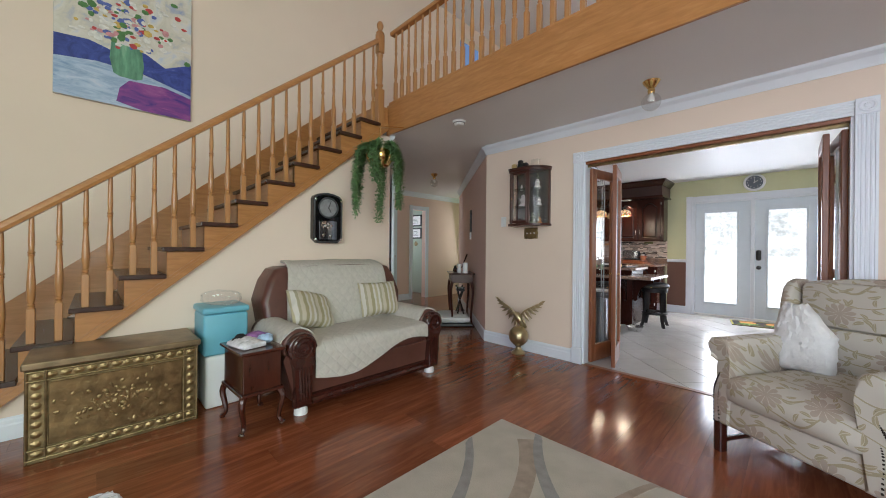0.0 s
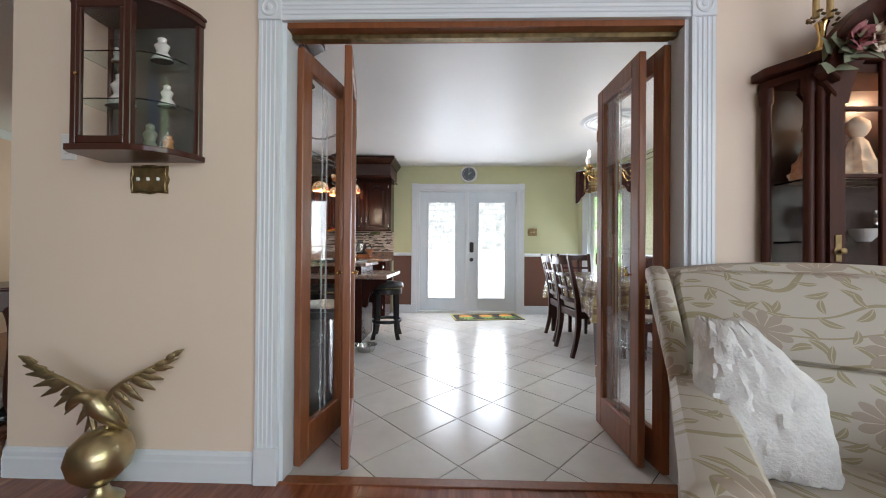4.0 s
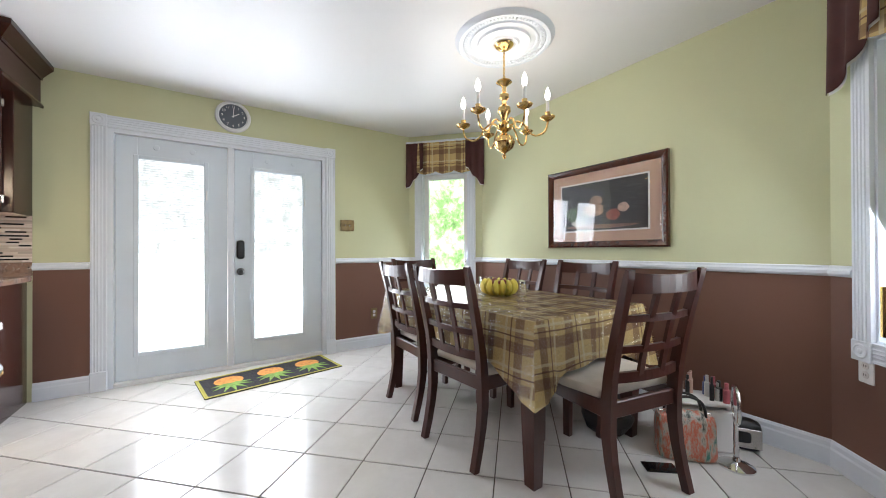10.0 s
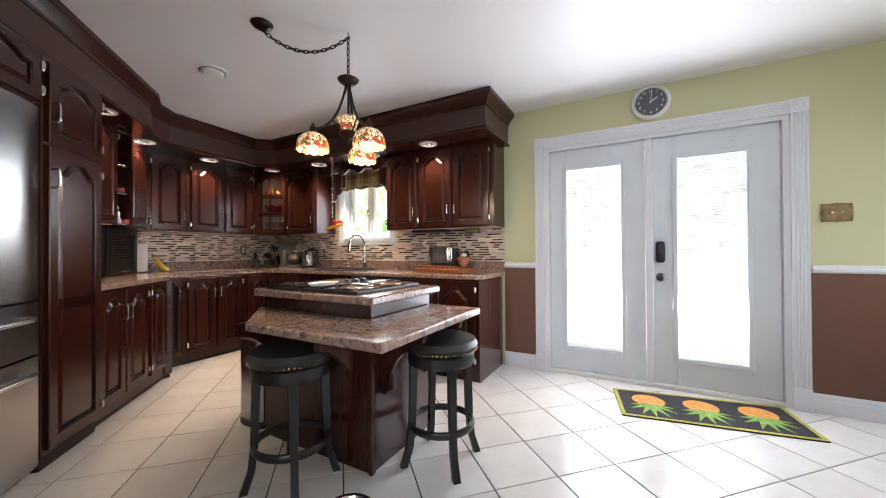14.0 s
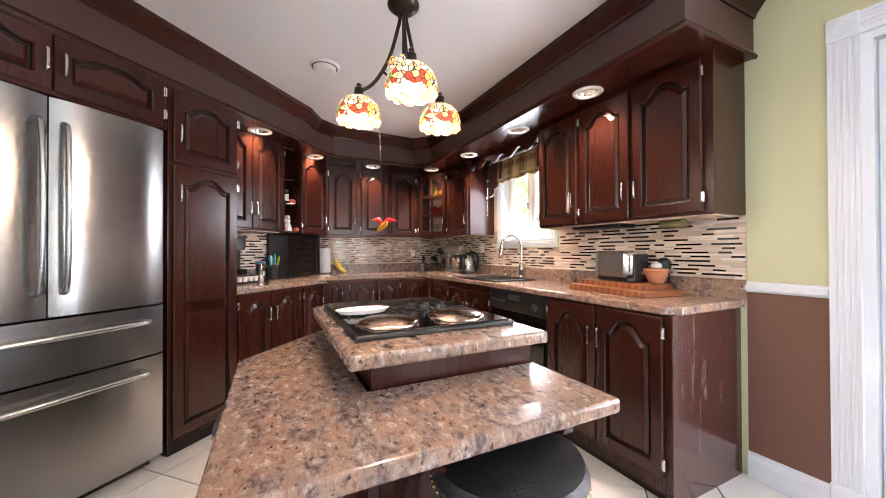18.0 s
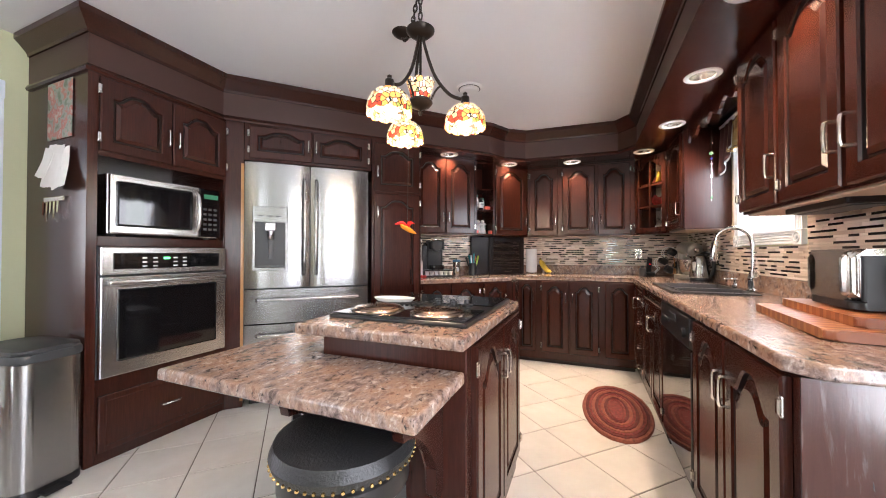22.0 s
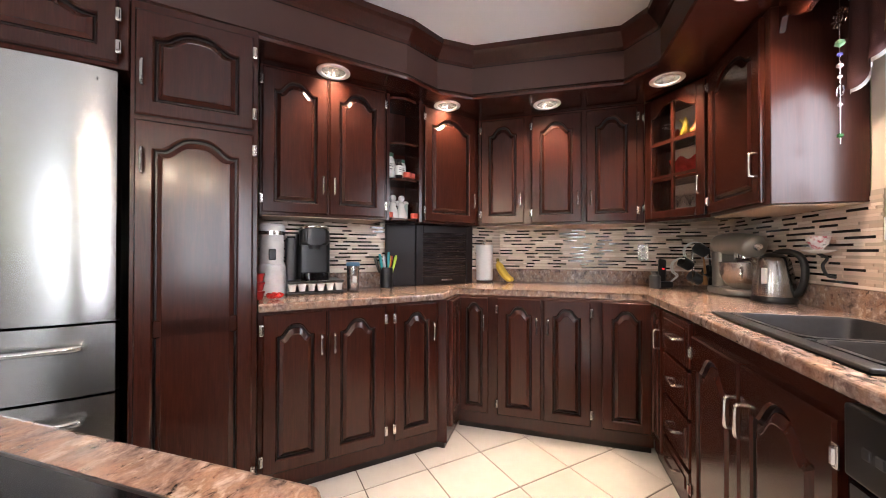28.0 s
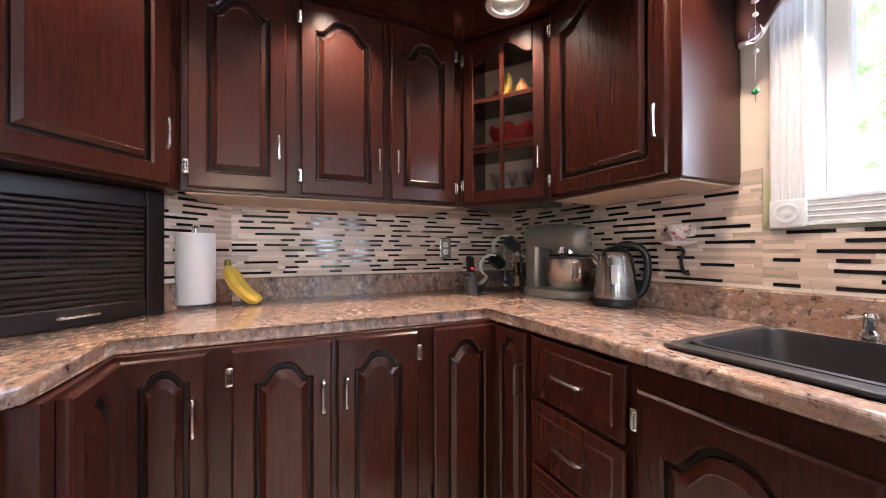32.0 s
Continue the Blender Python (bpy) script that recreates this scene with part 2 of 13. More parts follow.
M = {}
def brushed(m, amount):
    """Level brush marks, which draw highlights out upright."""
    nt = m.node_tree
    tan = nt.nodes.new("ShaderNodeCombineXYZ")
    tan.inputs[2].default_value = 1.0
    sh = next(n for n in nt.nodes if n.type == "BSDF_PRINCIPLED")
    sh.inputs["Anisotropic"].default_value = amount
    nt.links.new(tan.outputs[0], sh.inputs["Tangent"])


M["peach"] = mat("peach_wall_paint", (0.78, 0.645, 0.535), 0.75, vary=0.03, scale=1.5, bump=0.06, bump_scale=140)
M["pink"] = mat("pink_hall_paint", (0.78, 0.58, 0.49), 0.75, vary=0.03, scale=1.5, bump=0.06, bump_scale=140)
M["green"] = mat("pale_green_wall_paint", (0.60, 0.61, 0.385), 0.72, vary=0.03, scale=1.5, bump=0.06, bump_scale=140)
M["sage"] = mat("sage_room_paint", (0.36, 0.42, 0.34), 0.75, vary=0.03)
M["brown"] = mat("brown_wainscot_paint", (0.165, 0.078, 0.053), 0.6, vary=0.04, scale=2, bump=0.05, bump_scale=140)
M["ceil"] = mat("white_ceiling_paint", (0.78, 0.77, 0.77), 0.45, vary=0.02, scale=1.2, bump=0.05, bump_scale=90)
M["trim"] = mat("white_trim_paint", (0.74, 0.78, 0.84), 0.35, vary=0.03, scale=4)
M["door_paint"] = mat("white_door_paint", (0.68, 0.75, 0.82), 0.4, vary=0.03, scale=4)
M["tile"] = blend("glazed_floor_tile", [(0.25, (0.60, 0.58, 0.555)), (0.55, (0.66, 0.64, 0.615)), (0.8, (0.72, 0.705, 0.68))], 5, 0.20, bump=0.015, per_piece=0.03, spec=0.6)
M["grout"] = mat("floor_tile_grout", (0.085, 0.065, 0.055), 0.9, vary=0.2, scale=20)
M["plank"] = blend("red_laminate_plank", [(0.2, (0.12, 0.030, 0.012)), (0.5, (0.23, 0.066, 0.026)), (0.8, (0.36, 0.120, 0.050))], 5, 0.15, stretch=(6, 0.55, 6), per_piece=0.22, distort=0.8, spec=0.6)
CHERRY = [(0.22, (0.025, 0.0062, 0.0038)), (0.5, (0.036, 0.0090, 0.0055)), (0.80, (0.054, 0.0140, 0.0082))]
M["cab"] = blend("dark_cherry_stained_oak", CHERRY, 5, 0.25, stretch=(26, 26, 1.5), detail=5, coat=0.12, distort=0.7, per_piece=0.16, spec=0.34)
M["cab_side"] = blend("dark_cherry_veneer_side", CHERRY, 4, 0.28, stretch=(22, 22, 1.0), detail=5, bump=0.10, distort=1.0, coat=0.10, spec=0.36)
M["cherry_satin"] = blend("satin_cherry_wood", [(0.2, (0.03, 0.008, 0.005)), (0.8, (0.080, 0.021, 0.012))], 6, 0.48, stretch=(5, 5, 1), spec=0.25)
M["raw_board"] = mat("pale_unfinished_board", (0.52, 0.41, 0.32), 0.7, vary=0.06, scale=5)
M["cream_wall"] = mat("cream_wall_paint", (0.70, 0.60, 0.52), 0.7, vary=0.03, scale=1.5, bump=0.06, bump_scale=140)
# near-black for whole dark parts; in the door grooves it paints recess shade
M["cab_dark"] = mat("near_black_wood_and_groove_shade", (0.009, 0.0045, 0.004), 0.36, vary=0.1, spec=0.3)
M["soffit"] = mat("brown_soffit_paint", (0.055, 0.024, 0.018), 0.42, vary=0.08, scale=3, bump=0.05)
M["counter"] = granite("granite_pattern_laminate")
M["splash"] = strip_tile("backsplash_tile")
M["splash_dark"] = mat("black_glass_strip_tile", (0.008, 0.007, 0.007), 0.08, vary=0.1)
M["steel"] = blend("brushed_stainless_steel", [(0.3, (0.50, 0.49, 0.48)), (0.7, (0.60, 0.59, 0.58))], 4, 0.26, metal=1.0, stretch=(0.4, 0.4, 60), detail=4)
M["steel_v"] = blend("vertical_brushed_steel", [(0.3, (0.36, 0.358, 0.354)), (0.7, (0.40, 0.398, 0.394))], 4, 0.24, metal=1.0, stretch=(0.5, 0.5, 70), detail=3)
brushed(M["steel_v"], 0.6)
M["chrome"] = mat("polished_chrome", (0.75, 0.75, 0.76), 0.08, 1.0, vary=0.02)
M["nickel"] = mat("brushed_nickel", (0.62, 0.59, 0.55), 0.24, 1.0, vary=0.05)
M["brass"] = mat("polished_brass", (0.72, 0.50, 0.20), 0.14, 1.0, vary=0.06)
M["brass_old"] = mat("aged_brass_sheet", (0.24, 0.175, 0.085), 0.42, 0.85, vary=0.35, scale=22, bump=0.5, bump_scale=55)
M["bronze"] = mat("oil_rubbed_bronze", (0.03, 0.022, 0.017), 0.35, 0.7, vary=0.2)
M["black"] = mat("black_plastic", (0.012, 0.012, 0.013), 0.32, vary=0.1)
M["black_gloss"] = mat("black_ceramic_glass", (0.006, 0.006, 0.007), 0.05, vary=0.02)
M["black_wood"] = mat("black_lacquered_wood", (0.012, 0.011, 0.011), 0.28, vary=0.12, scale=12)
M["leather"] = mat("black_leather", (0.014, 0.014, 0.015), 0.38, vary=0.15, bump=0.5, bump_scale=160)
M["grey_plastic"] = mat("dark_grey_plastic", (0.045, 0.047, 0.05), 0.4, vary=0.08)
M["chair_wood"] = blend("dark_mahogany_chair_wood", [(0.2, (0.040, 0.0105, 0.007)), (0.8, (0.066, 0.0165, 0.011))], 5, 0.30, stretch=(8, 8, 0.8), coat=0.12, distort=0.4)
M["oak"] = blend("honey_oak", [(0.2, (0.30, 0.125, 0.036)), (0.55, (0.42, 0.19, 0.06)), (0.85, (0.52, 0.26, 0.095))], 5, 0.3, stretch=(1.0, 1.0, 7), coat=0.25, distort=0.7)
M["oak_v"] = blend("honey_oak_turned", [(0.2, (0.34, 0.15, 0.05)), (0.8, (0.50, 0.25, 0.09))], 6, 0.3, stretch=(8, 8, 0.8), coat=0.25)
M["fold_wood"] = blend("folding_door_pine_stain", [(0.2, (0.16, 0.048, 0.018)), (0.8, (0.30, 0.105, 0.038))], 5, 0.36, stretch=(8, 8, 0.7), coat=0.08, distort=0.5)
M["cherry"] = blend("carved_cherry_frame", [(0.2, (0.03, 0.007, 0.004)), (0.8, (0.085, 0.020, 0.010))], 6, 0.2, stretch=(5, 5, 1), coat=0.4)
M["sofa_leather"] = mat("brown_leather", (0.105, 0.040, 0.028), 0.34, vary=0.15, scale=9, bump=0.3, bump_scale=110)
M["pane"] = pane_glass("clear_pane_glass", 0.09)
M["glass"] = glass("clear_glass")
M["white_plastic"] = mat("white_plastic", (0.78, 0.78, 0.77), 0.35, vary=0.03)
M["paper"] = mat("white_paper", (0.82, 0.81, 0.80), 0.9, vary=0.03)
M["mirror"] = mat("silvered_mirror", (0.9, 0.9, 0.9), 0.02, 1.0, vary=0.0)
M["copper"] = mat("copper_burner_plate", (0.34, 0.25, 0.20), 0.22, 1.0, vary=0.15)
M["black_iron"] = mat("black_iron", (0.02, 0.02, 0.021), 0.45, 0.3, vary=0.2)


# ---- mesh helpers ----
def link(name, bm, material, parent=None, label="", smooth=False):
    me = bpy.data.meshes.new(name)
    bm.to_mesh(me)
    bm.free()
    if smooth:
        for p in me.polygons:
            p.use_smooth = True
        me.set_sharp_from_angle(angle=radians(38))
    for mt in material if isinstance(material, (list, tuple)) else [material]:
        me.materials.append(mt)
    ob = new(name, me)
    if parent is not None:
        ob.parent = parent
    if label:
        ob["label"] = label
    return ob


def part(name, bm, material, parent, label="", smooth=False):
    return link(name, bm, material, parent, label, smooth)


def thing(name, label, category, m, group="", kind=""):
    ob = new(name)
    ob.empty_display_size = 0.1
    ob.matrix_world = m
    return tagged(ob, label, category, group, kind)


def box(x0, x1, y0, y1, z0, z1, bevel=0.0, seg=2, bm=None, m=None):
    bm = bm or bmesh.new()
    r = bmesh.ops.create_cube(bm, size=1.0, matrix=Matrix.LocRotScale(((x0 + x1) / 2, (y0 + y1) / 2, (z0 + z1) / 2), None, (x1 - x0, y1 - y0, z1 - z0)))
    if bevel:
        edges = list({e for v in r["verts"] for e in v.link_edges})
        r2 = bmesh.ops.bevel(bm, geom=edges, offset=bevel, segments=seg, affect="EDGES", profile=0.5)
        if m:
            bmesh.ops.transform(bm, matrix=m, verts=[v for v in r2["verts"] if v.is_valid] or bm.verts)
    elif m:
        bmesh.ops.transform(bm, matrix=m, verts=r["verts"])
    return bm


def prism(poly, z0, z1, bevel=0.0, seg=2, bm=None, seam=None):
    """An upright block over a plan polygon given anticlockwise; its edges on the plan line seam stay sharp."""
    bm = bm or bmesh.new()
    lo = [bm.verts.new((x, y, z0)) for x, y in poly]
    hi = [bm.verts.new((x, y, z1)) for x, y in poly]
    n = len(poly)
    faces = [bm.faces.new(lo[::-1]), bm.faces.new(hi)] + [bm.faces.new((lo[i], lo[(i + 1) % n], hi[(i + 1) % n], hi[i])) for i in range(n)]
    if bevel:
        def joint_(v):
            (ax, ay), (bx, by) = seam
            return abs((v.co.x - ax) * (by - ay) - (v.co.y - ay) * (bx - ax)) < 1e-4
        edges = {e for f in faces for e in f.edges}
        if seam:
            edges = {e for e in edges if not all(joint_(v) for v in e.verts)}
        bmesh.ops.bevel(bm, geom=list(edges), offset=bevel, segments=seg, affect="EDGES", profile=0.5)
    return bm


def panel(poly, y0, y1, bevel=0.0, seg=1, bm=None):
    """A slab over a polygon in x and z (anticlockwise seen from the front, which faces -y)."""
    bm = bm or bmesh.new()
    fr = [bm.verts.new((x, y0, z)) for x, z in poly]
    bk = [bm.verts.new((x, y1, z)) for x, z in poly]
    n = len(poly)
    front = bm.faces.new(fr)
    faces = [front, bm.faces.new(bk[::-1])] + [bm.faces.new((fr[i], bk[i], bk[(i + 1) % n], fr[(i + 1) % n])) for i in range(n)]
    if bevel:
        bmesh.ops.bevel(bm, geom=list(front.edges), offset=bevel, segments=seg, affect="EDGES", profile=0.5)
    return bm


def lathe(profile, n=20, bm=None, m=None, caps=True):
    """Turned shape: profile of (radius, z) from bottom to top; caps closes its open ends."""
    bm = bm or bmesh.new()
    rings = []
    for r, z in profile:
        if r < 1e-5:
            rings.append([bm.verts.new((0, 0, z))])
        else:
            rings.append([bm.verts.new((r * math.cos(a), r * math.sin(a), z)) for a in (2 * math.pi * i / n for i in range(n))])
    fresh = [v for g in rings for v in g]
    for a, b in zip(rings, rings[1:]):
        if len(a) == 1 and len(b) > 1:
            for i in range(n):
                bm.faces.new((a[0], b[(i + 1) % n], b[i]))
        elif len(b) == 1 and len(a) > 1:
            for i in range(n):
                bm.faces.new((a[i], a[(i + 1) % n], b[0]))
        elif len(a) > 1:
            for i in range(n):
                bm.faces.new((a[i], a[(i + 1) % n], b[(i + 1) % n], b[i]))
    if caps and len(rings[0]) > 1:
        bm.faces.new(rings[0][::-1])
    if caps and len(rings[-1]) > 1:
        bm.faces.new(rings[-1])
    if m:
        bmesh.ops.transform(bm, matrix=m, verts=fresh)
    return bm


def tube(points, r, n=8, bm=None, closed=False):
    """A round rod along points; r is one radius or a radius per point."""
    bm = bm or bmesh.new()
    pts = [Vector(p) for p in points]
    k = len(pts)
    rs = r if isinstance(r, (list, tuple)) else [r] * k
    rings, up = [], None
    for i, p in enumerate(pts):
        a = pts[(i - 1) % k] if closed or i else p
        b = pts[(i + 1) % k] if closed or i < k - 1 else p
        d = (b - a).normalized()
        if up is None:
            up = d.orthogonal().normalized()
        up = (up - d * up.dot(d)).normalized()
        side = d.cross(up)
        rings.append([bm.verts.new(p + (up * math.cos(t) + side * math.sin(t)) * rs[i]) for t in (2 * math.pi * j / n for j in range(n))])
    pairs = list(zip(rings, rings[1:])) + ([(rings[-1], rings[0])] if closed else [])
    for a, b in pairs:
        for i in range(n):
            bm.faces.new((a[i], a[(i + 1) % n], b[(i + 1) % n], b[i]))
    if not closed:
        bm.faces.new(rings[0][::-1])
        bm.faces.new(rings[-1])
    return bm


def arc(cx, cz, r, a0, a1, n):
    return [(cx + r * math.cos(radians(a0 + (a1 - a0) * i / n)), cz + r * math.sin(radians(a0 + (a1 - a0) * i / n))) for i in range(n + 1)]


def smooth_line(pts, n=6):
    """Catmull-Rom points through pts."""
    p = [Vector(q) for q in pts]
    p = [2 * p[0] - p[1]] + p + [2 * p[-1] - p[-2]]
    out = []
    for i in range(1, len(p) - 2):
        for j in range(n):
            t = j / n
            out.append(0.5 * ((2 * p[i]) + (p[i + 1] - p[i - 1]) * t + (2 * p[i - 1] - 5 * p[i] + 4 * p[i + 1] - p[i + 2]) * t * t + (3 * p[i] - p[i - 1] - 3 * p[i + 1] + p[i + 2]) * t ** 3))
    return out + [p[-2]]


def run_profile(profile, a, b, bm=None, mitre=(0, 0)):
    """A moulding from plan point a to b. profile: (out, z) points, out to the right of the way a to b. mitre: shift of each end per metre out."""
    bm = bm or bmesh.new()
    a, b = Vector((a[0], a[1], 0)), Vector((b[0], b[1], 0))
    d = (b - a).normalized()
    o = Vector((d.y, -d.x, 0))
    A = [bm.verts.new(a + o * q + d * q * mitre[0] + Vector((0, 0, z))) for q, z in profile]
    B = [bm.verts.new(b + o * q + d * q * mitre[1] + Vector((0, 0, z))) for q, z in profile]
    k = len(profile)
    for i in range(k):
        bm.faces.new((A[i], A[(i + 1) % k], B[(i + 1) % k], B[i]))
    bm.faces.new(A[::-1])
    bm.faces.new(B)
    bmesh.ops.recalc_face_normals(bm, faces=bm.faces)
    return bm

# ---- the structure ----
CEIL = 2.42
WALL_S, WALL_N = 3.46, 3.58  # partition between living room and kitchen
GARDEN = 7.71  # kitchen and dining wall with the garden doors


def wall(name, poly, z0, z1, material, label, openings=()):
    """A straight wall from plan point a to b, thick to the left of the way; poly = (a, b, thickness). openings: (from, to, sill, head) along it."""
    a, b, th = poly
    L = math.hypot(b[0] - a[0], b[1] - a[1])
    bm = bmesh.new()
    cuts = sorted(openings)
    x = 0.0
    for s, e, lo, hi in cuts:
        if s > x:
            box(x, s, 0, th, z0, z1, bm=bm)
        if lo > z0:
            box(s, e, 0, th, z0, lo, bm=bm)
        if hi < z1:
            box(s, e, 0, th, hi, z1, bm=bm)
        x = e
    if x < L:
        box(x, L, 0, th, z0, z1, bm=bm)
    bmesh.ops.remove_doubles(bm, verts=bm.verts, dist=1e-5)
    ob = link(name, bm, material)
    ob.matrix_world = pose(a[0], a[1], 0, 0, 0, math.degrees(math.atan2(b[1] - a[1], b[0] - a[0])))
    return tagged(ob, label, "wall", kind="structure")


R2 = math.sqrt(0.5)
# dining and kitchen shell: inner faces, the room lies to the right of each way
wall("wall_north", ((-5.28, GARDEN), (1.33, GARDEN), 0.16), 0, CEIL, M["green"], "pale green painted kitchen and dining wall", [(1.48, 2.20, 1.26, 2.03), (3.97, 5.65, 0, 2.04)])
wall("wall_dining_cant", ((1.33, GARDEN), (1.93, 7.08), 0.16), 0, CEIL, M["green"], "pale green canted dining corner wall", [(0.16, 0.71, 0.62, 1.98)])
wall("wall_east", ((1.93, 7.08), (1.93, 4.40), 0.16), 0, CEIL, M["green"], "pale green dining wall with framed picture")
wall("wall_bay_cant", ((1.93, 4.40), (1.11, 3.58), 0.16), 0, CEIL, M["green"], "pale green canted wall with tall window", [(0.22, 0.98, 0.66, 1.98)])
wall("wall_partition_kitchen_side", ((1.11, WALL_N), (-2.60, WALL_N), 0.058), 0, CEIL, M["green"], "pale green kitchen side of the partition wall", [(0.84, 2.60, 0, 2.02)])
wall("wall_partition", ((-2.72, WALL_S), (3.3, WALL_S), 0.058), 0, CEIL, M["peach"], "peach painted living room wall with wide doorway", [(1.23, 2.99, 0, 2.02)])
wall("wall_hall_diagonal", ((-5.32, 5.80), (-2.72, WALL_S), 0.06), 0, CEIL, M["pink"], "pink painted diagonal hallway wall")
wall("wall_kitchen_diagonal", ((-2.58, 3.58), (-5.28, 6.28), 0.06), 0, CEIL, M["green"], "kitchen wall behind the diagonal cabinets")
wall("wall_west", ((-5.17, 6.0), (-5.17, 7.87), 0.12), 0, CEIL, M["green"], "kitchen wall behind the rear cabinets")
# hall
wall("wall_hall_far", ((-6.10, 2.2), (-6.10, 6.8), 0.12), 0, CEIL, M["pink"], "pink painted far hallway wall with doorways", [(2.88, 3.28, 0, 2.03)])
wall("wall_hall_south", ((-3.24, 2.36), (-6.10, 4.30), 0.10), 0, CEIL, M["pink"], "pink painted hallway wall beside the landing", [(0.15, 0.70, 0, 2.03)])
wall("wall_closet_back", ((-3.34, 2.30), (-4.3, 3.1), 0.05), 0, CEIL, M["pink"], "plain wall behind the hall closet door")
wall("wall_bedroom", ((-7.6, 4.0), (-7.6, 7.4), 0.1), 0, CEIL, M["sage"], "sage green room wall beyond the hallway doorway")
wall("wall_bedroom_side", ((-7.6, 5.95), (-6.22, 5.95), 0.1), 0, CEIL, M["sage"], "sage green side wall beyond the hallway doorway")
wall("wall_bedroom_south", ((-6.22, 4.6), (-7.6, 4.6), 0.1), 0, CEIL, M["sage"], "sage green side wall beyond the hallway doorway")
# living room
wall("wall_stair", ((-4.20, -3.2), (-4.20, 2.36), 0.12), 0, 5.2, M["peach"], "tall peach painted wall behind the staircase")
wall("wall_gallery_west", ((-4.20, 2.36), (-4.20, 8.2), 0.12), 2.64, 5.2, M["peach"], "peach painted upstairs gallery wall", [(2.2, 2.85, 4.1, 4.95)])
wall("wall_living_south", ((3.3, -3.0), (-4.3, -3.0), 0.12), 0, 5.2, M["peach"], "peach painted living room end wall", [(0.4, 3.4, 0.7, 4.4), (4.05, 5.45, 0.05, 2.1)])
wall("wall_living_east", ((3.3, 3.6), (3.3, -3.1), 0.12), 0, 5.2, M["peach"], "peach painted living room side wall", [(3.4, 6.0, 0.7, 4.4)])
wall("wall_gallery_back", ((-4.3, 8.2), (3.4, 8.2), 0.12), 2.70, 5.2, M["peach"], "upstairs gallery wall with window", [(4.6, 6.2, 3.3, 4.9)])
wall("wall_gallery_east", ((3.3, 8.3), (3.3, 3.55), 0.12), 2.70, 5.2, M["peach"], "upstairs gallery side wall")


def slab(name, poly, z0, z1, material, label, category, kind="structure"):
    return tagged(link(name, prism(poly, z0, z1), material), label, category, kind=kind)


slab("floor_kitchen_bed", [(-5.3, 3.50), (2.1, 3.50), (2.1, 7.9), (-5.3, 7.9)], -0.12, -0.004, M["grout"], "brown grout between the kitchen floor tiles", "floor")
slab("floor_living_bed", [(-7.7, -3.2), (3.4, -3.2), (3.4, 3.5), (-2.9, 3.5), (-6.2, 6.9), (-7.7, 7.5)], -0.125, -0.006, M["plank"], "dark red laminate floor of living room and hall", "floor")
slab("ceiling", [(-7.7, 2.33), (3.4, 2.33), (3.4, 8.0), (-7.7, 8.0)], CEIL, CEIL + 0.22, M["ceil"], "white painted ceiling", "ceiling")
slab("ceiling_upper", [(-4.4, -3.2), (3.5, -3.2), (3.5, 8.4), (-4.4, 8.4)], 5.2, 5.3, M["ceil"], "white ceiling high over the living room", "ceiling")
slab("ground", [(-60, -60), (60, -60), (60, 60), (-60, 60)], -0.6, -0.35, mat("lawn_grass", (0.10, 0.19, 0.04), 0.9, vary=0.4, scale=4, bump=0.6, bump_scale=30), "green lawn around the house", "lawn")

BASE = [(0, 0), (0.016, 0), (0.016, 0.085), (0.012, 0.095), (0.012, 0.115), (0.006, 0.128), (0, 0.132)]
RAIL = [(0, 0.935), (0.012, 0.938), (0.022, 0.95), (0.022, 0.965), (0.014, 0.975), (0.012, 0.985), (0, 0.99)]


def trim(name, profile, a, b, label, category="trim", material=None):
    return tagged(link(name, run_profile(profile, a, b), material or M["trim"]), label, category, kind="structure")


def wainscot(a, b):
    """Brown paint below the chair rail, a thin coat proud of the wall."""
    run = [(0, 0.13), (0.003, 0.13), (0.003, 0.94), (0, 0.94)]
    trim("wainscot", run, a, b, "matt brown painted lower wall", "wall paint", M["brown"])


for a, b in (((-1.70, GARDEN), (-1.405, GARDEN)), ((0.455, GARDEN), (1.33, GARDEN)), ((1.33, GARDEN), (1.40, 7.636)), ((1.86, 7.153), (1.93, 7.08)), ((1.93, 7.08), (1.93, 4.40)), ((1.93, 4.40), (1.84, 4.31)), ((1.17, 3.64), (1.11, 3.58)), ((1.11, WALL_N), (0.38, WALL_N))):
    trim("baseboard", BASE, a, b, "white painted moulded baseboard", "baseboard")
    trim("chair_rail", RAIL, a, b, "white painted chair rail moulding", "chair rail")
    wainscot(a, b)
for a, b in (((1.40, 7.636), (1.86, 7.153)), ((1.84, 4.31), (1.17, 3.64))):
    trim("baseboard", BASE, a, b, "white painted moulded baseboard", "baseboard")
    trim("wainscot", [(0, 0.13), (0.003, 0.13), (0.003, 0.60), (0, 0.60)], a, b, "matt brown painted lower wall", "wall paint", M["brown"])
for a, b in (((-2.72, WALL_S), (-1.60, WALL_S)), ((0.38, WALL_S), (3.3, WALL_S)), ((-5.32, 5.80), (-2.72, WALL_S)), ((-6.10, 4.30), (-6.10, 4.99)), ((-3.24, -0.62), (-3.24, 2.36)), ((3.3, WALL_S), (3.3, -3.0)), ((3.3, -3.0), (-3.2, -3.0))):
    trim("baseboard", BASE, a, b, "white painted moulded baseboard", "baseboard")
CROWN = [(0, CEIL), (0, 2.315), (0.008, 2.315), (0.012, 2.33), (0.03, 2.372), (0.052, 2.395), (0.058, 2.41), (0.058, CEIL)]
